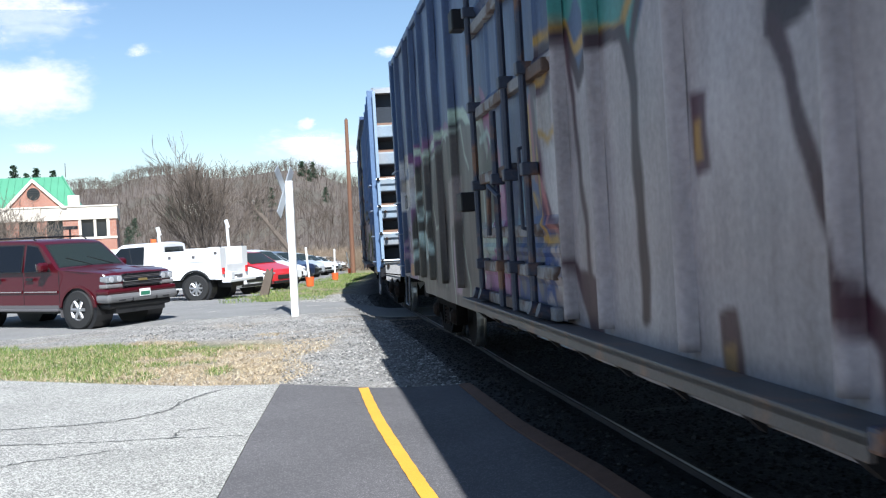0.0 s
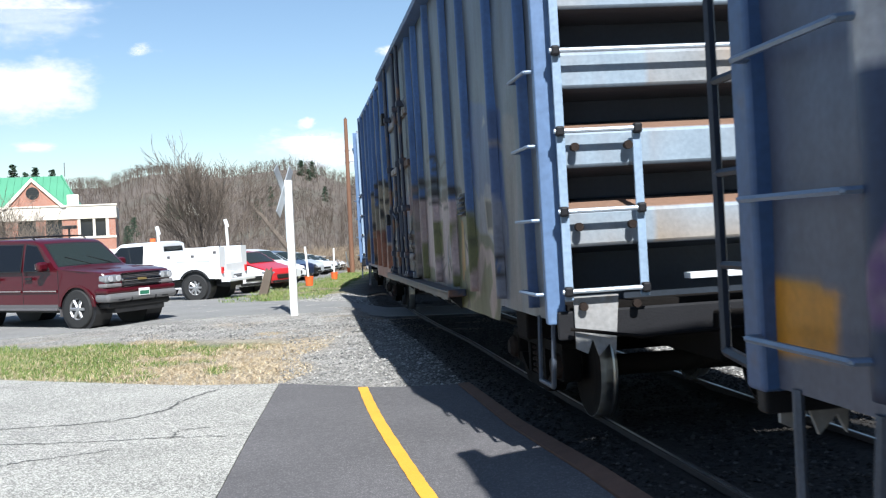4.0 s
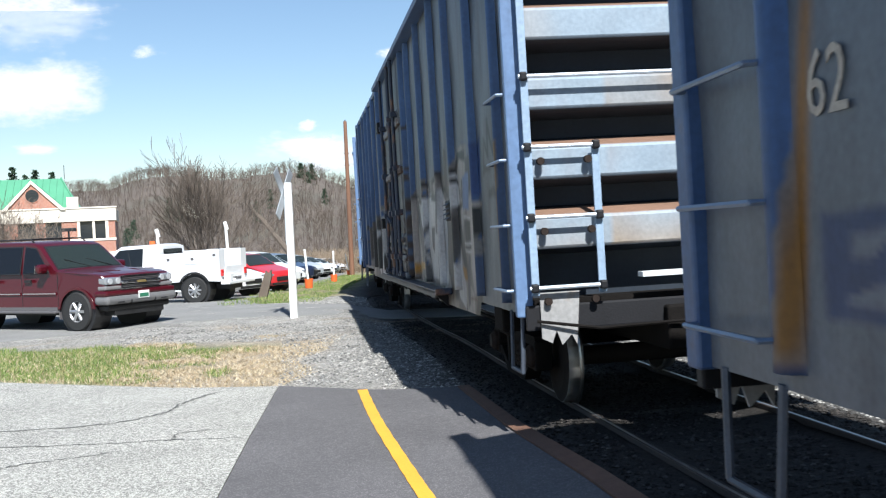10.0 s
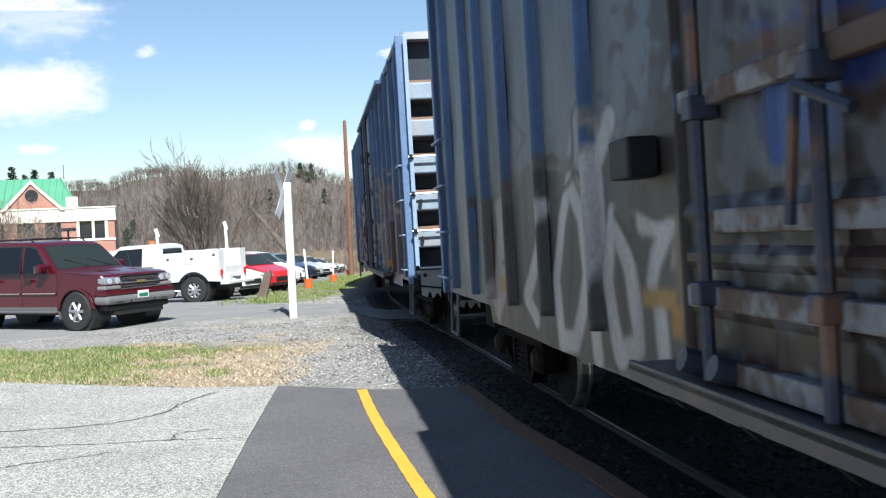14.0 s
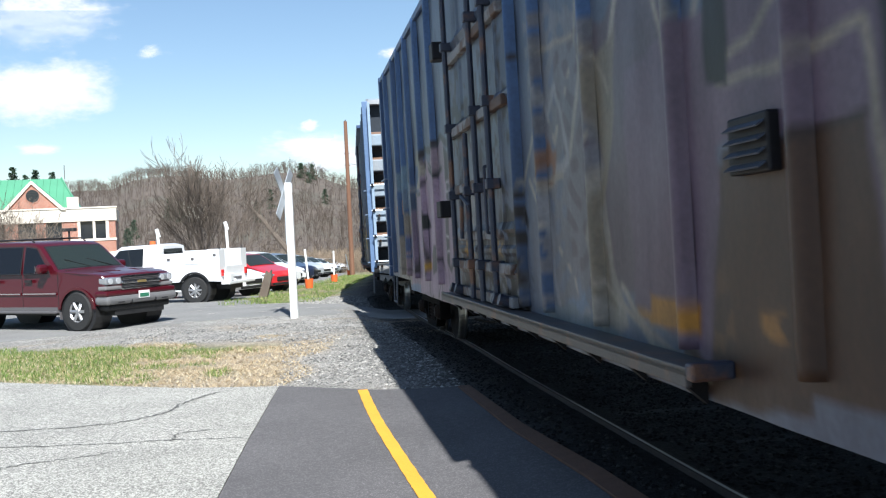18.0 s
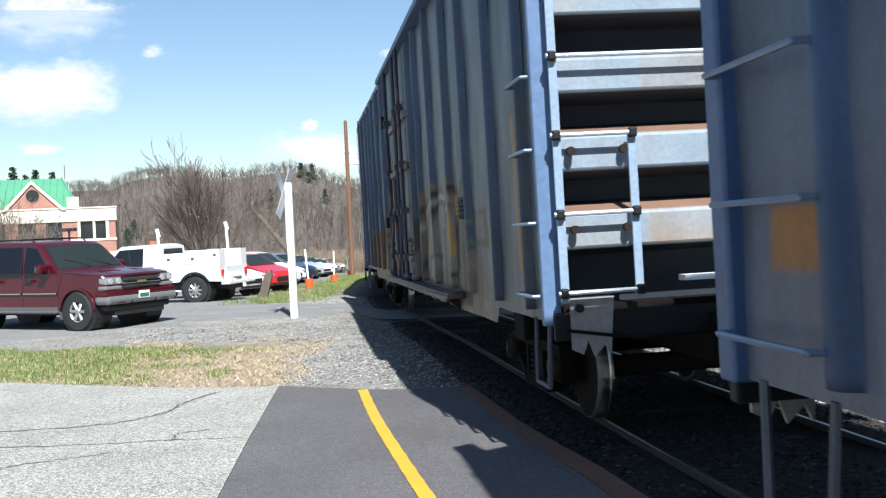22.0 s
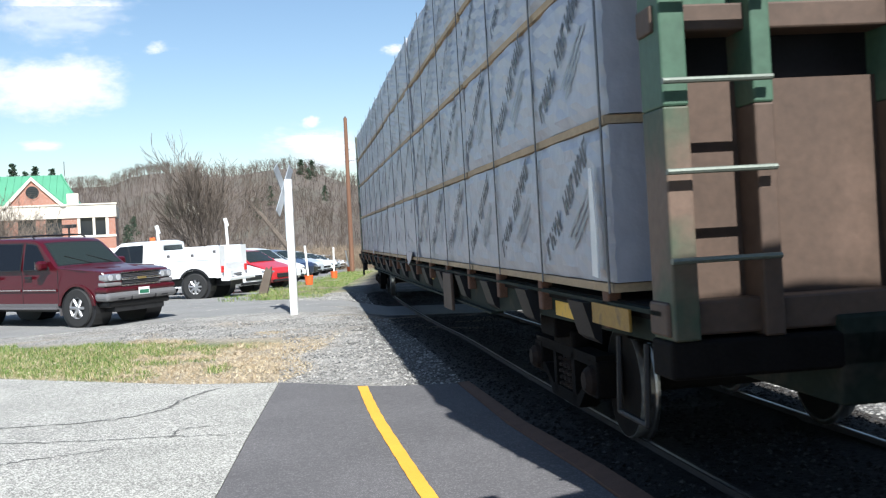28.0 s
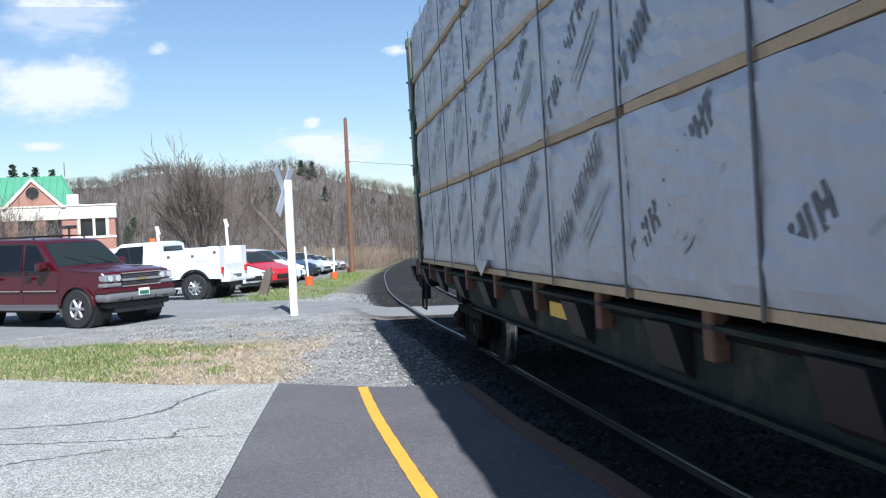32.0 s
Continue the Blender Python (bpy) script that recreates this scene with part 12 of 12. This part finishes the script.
big_suv(pose(-8.56, 23.65, gz(-8.56, 23.65) + 0.012, 0, 0, heading(0.873, -0.488)))
tx, ty = -7.45 - 0.97 * 1.75, 33.6 + 0.24 * 1.75
utility_truck(pose(tx, ty, gz(tx, ty) + 0.012, 0, 0, heading(-0.97, 0.24)))
for x, y, paint, kind, label in ((-8.5, 38.2, "car_white", "saloon", "white saloon parked behind the utility truck"), (-8.1, 42.6, "car_red", "hatch", "bright red hatchback parked nose to the track"),
                                 (-8.6, 47.5, "car_white", "cross", "white crossover in the parked row"), (-9.0, 52.6, "car_white", "hatch", "white hatchback in the parked row"),
                                 (-9.3, 58.0, "car_navy", "cross", "dark blue crossover in the parked row"), (-9.7, 63.5, "car_black", "hatch", "black hatchback in the parked row"),
                                 (-10.1, 70, "car_silver", "cross", "silver crossover in the parked row"), (-10.3, 78, "car_white", "hatch", "white hatchback near the end of the row"),
                                 (-10.7, 87, "car_white", "saloon", "white saloon near the end of the row"), (-11.4, 102, "car_white", "saloon", "white saloon at the end of the row"),
                                 (-14.8, 60, "car_red", "cross", "dark red crossover in a second row"), (-14.0, 52, "car_silver", "saloon", "silver saloon in a second row"),
                                 (-15.6, 70, "car_grey", "cross", "grey crossover in a second row")):
    parked_car(pose(x, y, gz(x, y) + 0.014, 0, 0, heading(0.86, -0.5)), M[paint], kind, label)

# ---------------------------------------------------------------- posts, signs, building
def crossing_post():
    """The white crossing post; its X of two boards is seen nearly edge-on from behind."""
    post = empty("crossing_sign", pose(-3.2, 22.44, gz(-3.2, 22.44), 0, 0, 0))
    tagged(post, "white wooden railway crossing post with crossed sign boards", "railway sign")
    part("post", boxes((-0.075, 0.075, -0.07, 0.07, -0.1, 2.85), bevel=0.008), M["white_paint"], post)
    part("post_plate", boxes((-0.095, -0.075, -0.05, 0.05, 1.55, 2.5)), M["white_metal"], post)
    for a in (52, -52):
        board = part("sign_board", boxes((-0.62, 0.62, -0.008, 0.008, -0.11, 0.11), bevel=0.003), M["white_metal"], post, "bare metal back of a crossing board")
        board.matrix_basis = Matrix.Translation((-0.085 - 0.012 * (a > 0), 0.0, 2.62)) @ pose(0, 0, 0, 0, 0, 74) @ pose(0, 0, 0, 0, a, 0)
    part("bolt", rods([((-0.12, 0, 2.62), (0.09, 0, 2.62))], 0.012, 6), M["rust"], post)


crossing_post()


def bucket_marker(x, y, lean):
    mk = empty("marker_post", pose(x, y, gz(x, y)))
    tagged(mk, "white stake standing in an orange bucket", "marker", "marker posts")
    part("bucket", lathe(((0.0, 0.15), (0.02, 0.155), (0.36, 0.185), (0.37, 0.195), (0.40, 0.195), (0.40, 0.175), (0.32, 0.17), (0.32, 0.0)), 18, "Z"), M["orange_plastic"], mk, "orange plastic bucket")
    part("stake", boxes((-0.04 , 0.04, -0.04, 0.04, 0.0, 1.62), bevel=0.006), M["white_paint"], mk, "white painted stake").matrix_basis = pose(0, 0, 0.05, 0, lean, 0)
    part("ballast_fill", rods([((0, 0, 0.28), (0, 0, 0.33))], 0.165, 14), M["stone"], mk)


for x, y, lean in ((-5.76, 45.2, -4), (-5.86, 56.6, 1), (-7.3, 82, -8)):
    bucket_marker(x, y, lean)


def stump():
    st = empty("timber_stump", pose(-5.98, 34.9, gz(-5.98, 34.9), 0, 16, 0))
    tagged(st, "dark leaning broken timber post", "post")
    part("timber", slab([(-0.14, -0.1), (0.14, -0.1), (0.13, 0.75), (0.06, 0.95), (0.0, 0.82), (-0.1, 0.88), (-0.13, 0.5)], -0.1, 0.1, "Y"), M["bark"], st)


stump()


def white_pipe(x, y, h, lean):
    p = empty("vent_pipe", pose(x, y, gz(x, y), 0, lean, 0))
    tagged(p, "white pipe post with a bent elbow top", "pipe", "white pipes")
    part("pipe", bent([Vector((0, 0, 0)), Vector((0, 0, h - 0.25)), Vector((0.03, 0, h - 0.18))], 0.055, 10), M["white_paint"], p)
    part("elbow", bent([Vector((0.04, 0, h - 0.30)), Vector((-0.01, 0, h - 0.08)), Vector((-0.03, 0, h))], 0.07, 10), M["white_paint"], p)


white_pipe(-10.25, 38.6, 2.55, -2)
white_pipe(-7.95, 39.6, 2.75, -2)


def utility_pole():
    x, y = -6.9, 80.0
    p = empty("utility_pole", pose(x, y, gz(x, y)))
    tagged(p, "tall brown wooden utility pole", "utility pole")
    bm = bmesh.new()
    rod(bm, (0, 0, -0.3), (0, 0, 11.6), 0.19, 0.13, n=12)
    part("pole", bm, M["pole_wood"], p)
    for z in (8.3, 9.2):
        part("pole_bolt", rods([((-0.2, 0, z), (0.22, 0, z))], 0.03, 6), M["rust"], p)
    part("insulator", lathe(((11.6, 0.05), (11.66, 0.07), (11.72, 0.03)), 10, "Z"), M["grey_trim"], p)
    pts = [Vector((0.1 + 30 * t, 2 * t, 8.4 - 0.5 * t - 3 * t * (1 - t))) for t in [k / 16 for k in range(17)]]
    part("cable", bent(pts, 0.012, 4), M["black_trim"], p)


utility_pole()


def brick_material():
    m = bpy.data.materials.new("red_brick")
    m.use_nodes = True
    N, L = m.node_tree.nodes, m.node_tree.links
    b = N["Principled BSDF"]
    co = N.new("ShaderNodeTexCoord")
    mp = N.new("ShaderNodeMapping")
    mp.inputs["Rotation"].default_value = (radians(90), 0, 0)
    L.new(co.outputs["Object"], mp.inputs[0])
    br = N.new("ShaderNodeTexBrick")
    br.inputs["Scale"].default_value = 4.4
    br.inputs["Color1"].default_value, br.inputs["Color2"].default_value = (0.30, 0.115, 0.075, 1), (0.38, 0.16, 0.10, 1)
    br.inputs["Mortar"].default_value, br.inputs["Mortar Size"].default_value = (0.40, 0.33, 0.28, 1), 0.02
    no = N.new("ShaderNodeTexNoise")
    no.inputs["Scale"].default_value = 0.8
    L.new(mp.outputs[0], br.inputs["Vector"]), L.new(co.outputs["Object"], no.inputs["Vector"])
    rg = N.new("ShaderNodeMapRange")
    rg.inputs["To Min"].default_value, rg.inputs["To Max"].default_value = 0.8, 1.2
    L.new(no.outputs[0], rg.inputs["Value"])
    mu = N.new("ShaderNodeVectorMath")
    mu.operation = "SCALE"
    L.new(br.outputs["Color"], mu.inputs[0]), L.new(rg.outputs[0], mu.inputs["Scale"])
    L.new(mu.outputs[0], b.inputs["Base Color"])
    b.inputs["Roughness"].default_value = 0.9
    return m


M["brick"] = brick_material()


def building():
    """A brick office block: flat cream-banded wing, green standing-seam roof with a brick gable and a round louvre."""
    b = empty("brick_building", Matrix.Translation((-29.15, 95, 0)) @ pose(0, 0, 0, 0, 0, 16) @ Matrix.Translation((29.15, 0, 0)))
    tagged(b, "red brick office building with cream bands and green metal roof", "building")
    right, left, base = -29.15, -70.0, -2.4
    # wing wall with openings: built as piers and bands
    wins = [(-32.0, -31.0), (-30.95, -29.95)]
    wall = [(left, -42.0, base, 3.55), (-42.0, -40.2, base, 3.55), (-38.4, -37.3, base, 3.55), (-35.8, -35.0, base, 3.55), (-33.65, -32.15, base, 3.55), (-29.95 + 0.0, right, base, 3.55)]
    for x0, x1, z0, z1 in wall:
        part("wall", boxes((x0, x1, 0.0, 0.35, z0, z1)), M["brick"], b)
    part("wall", boxes((-32.15, -29.95, 0.0, 0.35, base, 1.75)), M["brick"], b)
    for x0, x1 in ((-40.2, -38.4), (-37.3, -35.8), (-35.0, -33.65)):
        part("wall", boxes((x0, x1, 0.0, 0.35, base, 0.0)), M["brick"], b)
        w = part("window", boxes((x0, x1, 0.20, 0.24, 0.0, 3.55)), M["window_dark"], b, "tall dark office window")
        part("mullion", boxes(((x0 + x1) / 2 - 0.04, (x0 + x1) / 2 + 0.04, 0.14, 0.26, 0.0, 3.55)), M["black_trim"], w)
    part("plinth", boxes((-70, right + 0.05, -0.05, 0.0, base, 0.75)), M["cream"], b, "cream masonry plinth")
    part("sill_band", boxes((-33.0, right + 0.06, -0.07, 0.0, 1.78, 1.98)), M["cream"], b)
    for x0, x1 in ((-32.35, -32.12), (-31.08, -30.86), (-29.98, -29.72)):
        part("window_surround", boxes((x0, x1, -0.06, 0.3, 1.98, 3.55)), M["cream"], b)
    for x0, x1 in wins:
        part("window", boxes((x0 - 0.14, x1 + 0.14, 0.16, 0.20, 1.98, 3.55)), M["window_dark"], b, "dark office window")
    part("parapet", boxes((-70, right + 0.12, -0.12, 0.4, 3.55, 4.68)), M["cream"], b, "cream parapet band")
    part("coping", boxes((-70, right + 0.2, -0.2, 0.6, 4.68, 4.80)), M["cream"], b)
    part("side_wall", boxes((right - 0.35, right, 0.35, 16, base, 3.55)), M["brick"], b)
    part("side_parapet", boxes((right - 0.3, right + 0.1, 0.4, 16, 3.55, 4.70)), M["cream"], b)
    part("flat_roof", boxes((-70, right - 0.3, 0.4, 16, 4.2, 4.4)), M["road"], b)
    # gable
    g0, g1, gx = -38.25, -33.55, -36.0
    part("gable", slab([(g0, 4.70), (g1, 4.70), (gx, 7.05)], -0.15, 0.2, "Y"), M["brick"], b, "red brick gable")
    for a, c in (((g0 - 0.3, 4.62), (gx, 7.28)), ((g1 + 0.3, 4.62), (gx, 7.28))):
        part("gable_coping", slab([a, c, (c[0], c[1] - 0.32), (a[0] + (0.38 if a[0] < gx else -0.38), a[1])], -0.3, 0.25, "Y"), M["cream"], b, "cream gable coping")
    lv = part("round_louvre", rods([((-35.95, -0.22, 5.92), (-35.95, -0.10, 5.92))], 0.55, 24), M["window_dark"], b, "round dark louvred vent")
    part("louvre_ring", rods([((-35.95, -0.19, 5.92), (-35.95, -0.12, 5.92))], 0.66, 24), M["brick"], lv)
    for k in range(5):
        z = 5.6 + k * 0.16
        w = math.sqrt(max(0.01, 0.27 - (z - 5.92) ** 2))
        part("slat", boxes((-35.95 - w, -35.95 + w, -0.26, -0.21, z - 0.02, z + 0.02)), M["black_trim"], lv)
    # green roof: the gable's own pitch and the main hip behind it
    part("gable_roof", slab([(g0 - 0.4, 4.66), (gx, 7.22), (g1 + 0.4, 4.66)], 0.25, 9.0, "Y"), M["green_roof"], b)
    bm = bmesh.new()
    v = [bm.verts.new(p) for p in ((-70, 0.9, 4.7), (-32.2, 0.9, 4.7), (-33.9, 6.5, 7.75), (-70, 6.5, 7.75), (-70, 12, 4.7), (-32.2, 12, 4.7))]
    bm.faces.new((v[0], v[1], v[2], v[3]))
    bm.faces.new((v[1], v[5], v[2]))
    bm.faces.new((v[3], v[2], v[5], v[4]))
    part("main_roof", bm, M["green_roof"], b, "green standing-seam metal roof")
    for k in range(44):
        x = -33.6 - k * 0.62
        top = 7.75
        part("seam", rods([((x, 0.9, 4.73), (max(x, x) if x < -33.9 else x, 6.5 if x < -33.9 else 5.6, 7.78 if x < -33.9 else 7.3))], 0.025, 4), M["green_roof"], b)
    part("hip_cap", rods([((-32.2, 0.9, 4.72), (-33.9, 6.5, 7.8))], 0.09, 6), M["green_roof"], b)
    part("roof_unit", boxes((-33.2, -32.2, 0.7, 1.6, 4.7, 5.75), bevel=0.03), M["cream"], b, "cream rooftop box")
    part("mast", rods([((-33.6, 6.5, 7.7), (-33.6, 6.5, 9.0))], 0.04, 5), M["grey_trim"], b)


M["window_dark"] = mat("dark_window_glass", (0.02, 0.024, 0.028), 0.08, vary=0.1, scale=0.4, bump=0.0)
building()


def street_sign():
    """A small dark box lamp on a stem near the building."""
    p = direction(122, 409, 62)
    q = empty("parking_lamp", pose(p.x, p.y, p.z))
    tagged(q, "dark box lamp on a thin stem", "street lamp")
    part("lamp_head", boxes((-0.42, 0.42, -0.15, 0.15, -0.08, 0.12), bevel=0.02), M["black_trim"], q)
    part("stem", rods([((0, 0, gz(p.x, p.y) - p.z), (0, 0, 0))], 0.06, 8), M["black_trim"], q)


street_sign()


def hill_house(u, v, d, w, h, seed):
    """A house half hidden by the hillside trees."""
    p = direction(u, v, d)
    b = empty("hillside_house", pose(p.x, p.y, p.z - h, 0, 0, seed * 13 % 30 - 15))
    tagged(b, "pale house among the hillside trees", "house", "hillside houses")
    part("wall", boxes((-w / 2, w / 2, -2.5, 2.5, -3, h * 0.7)), M["cream"] if seed % 2 else M["brick"], b)
    part("roof", slab([(-3.0, h * 0.66), (3.0, h * 0.66), (0, h * 1.15)], -w / 2 - 0.3, w / 2 + 0.3), M["road"], b)
    for k in (-1, 1):
        part("window", boxes((k * w / 4 - 0.5, k * w / 4 + 0.5, -2.54, -2.5, h * 0.2, h * 0.55)), M["window_dark"], b)


hill_house(345, 352, 230, 4, 1.5, 1)

# ---------------------------------------------------------------- everything that moves
def motions():
    steps = [k * 0.5 for k in range(65)]
    for key, (car, bogies) in CARS.items():
        long, gap = (F_LONG * F_STRETCH, 16.5 * F_STRETCH) if key == "F" else (CAR_LONG, CAR_TRUCKS)
        rows, turns = [], ([], [])
        for t in steps:
            s = LEAD[key] - rolled(t)
            if key in SLACK:
                s += float(np.interp(t, *zip(*SLACK[key])))
            a, b = track_at(s + (long - gap) / 2), track_at(s + (long + gap) / 2)
            d = b - a
            yaw = math.degrees(math.atan2(-d.x, d.y))
            pitch = math.degrees(math.atan2(d.z, math.hypot(d.x, d.y)))
            mid = (a + b) / 2
            rows.append((t, pose(mid.x, mid.y, mid.z, pitch, LEAN, yaw)))
            for i, off in enumerate(((long - gap) / 2, (long + gap) / 2)):
                e = track_at(s + off + 0.9) - track_at(s + off - 0.9)
                turns[i].append((t, pose(0, (-1 if i == 0 else 1) * gap / 2, 0, 0, 0, math.degrees(math.atan2(-e.x, e.y)) - yaw)))
        walk(car, rows)
        for i, (bogie, sets) in enumerate(bogies):
            walk(bogie, turns[i])
            for j, axle in enumerate(sets):
                y = -0.89 if j == 0 else 0.89
                walk(axle, [(k * 0.2, Matrix.Translation((0, y, 0.425)) @ Matrix.Rotation(rolled(k * 0.2) / 0.425, 4, "X")) for k in range(161)])
    for cloud, speed in CLOUDS:
        p = cloud.matrix_basis.copy()
        walk(cloud, [(t, Matrix.Translation((speed * t, 0, 0)) @ p) for t in (0.0, 16.0, 32.0)])


LEAN = -0.7
motions()
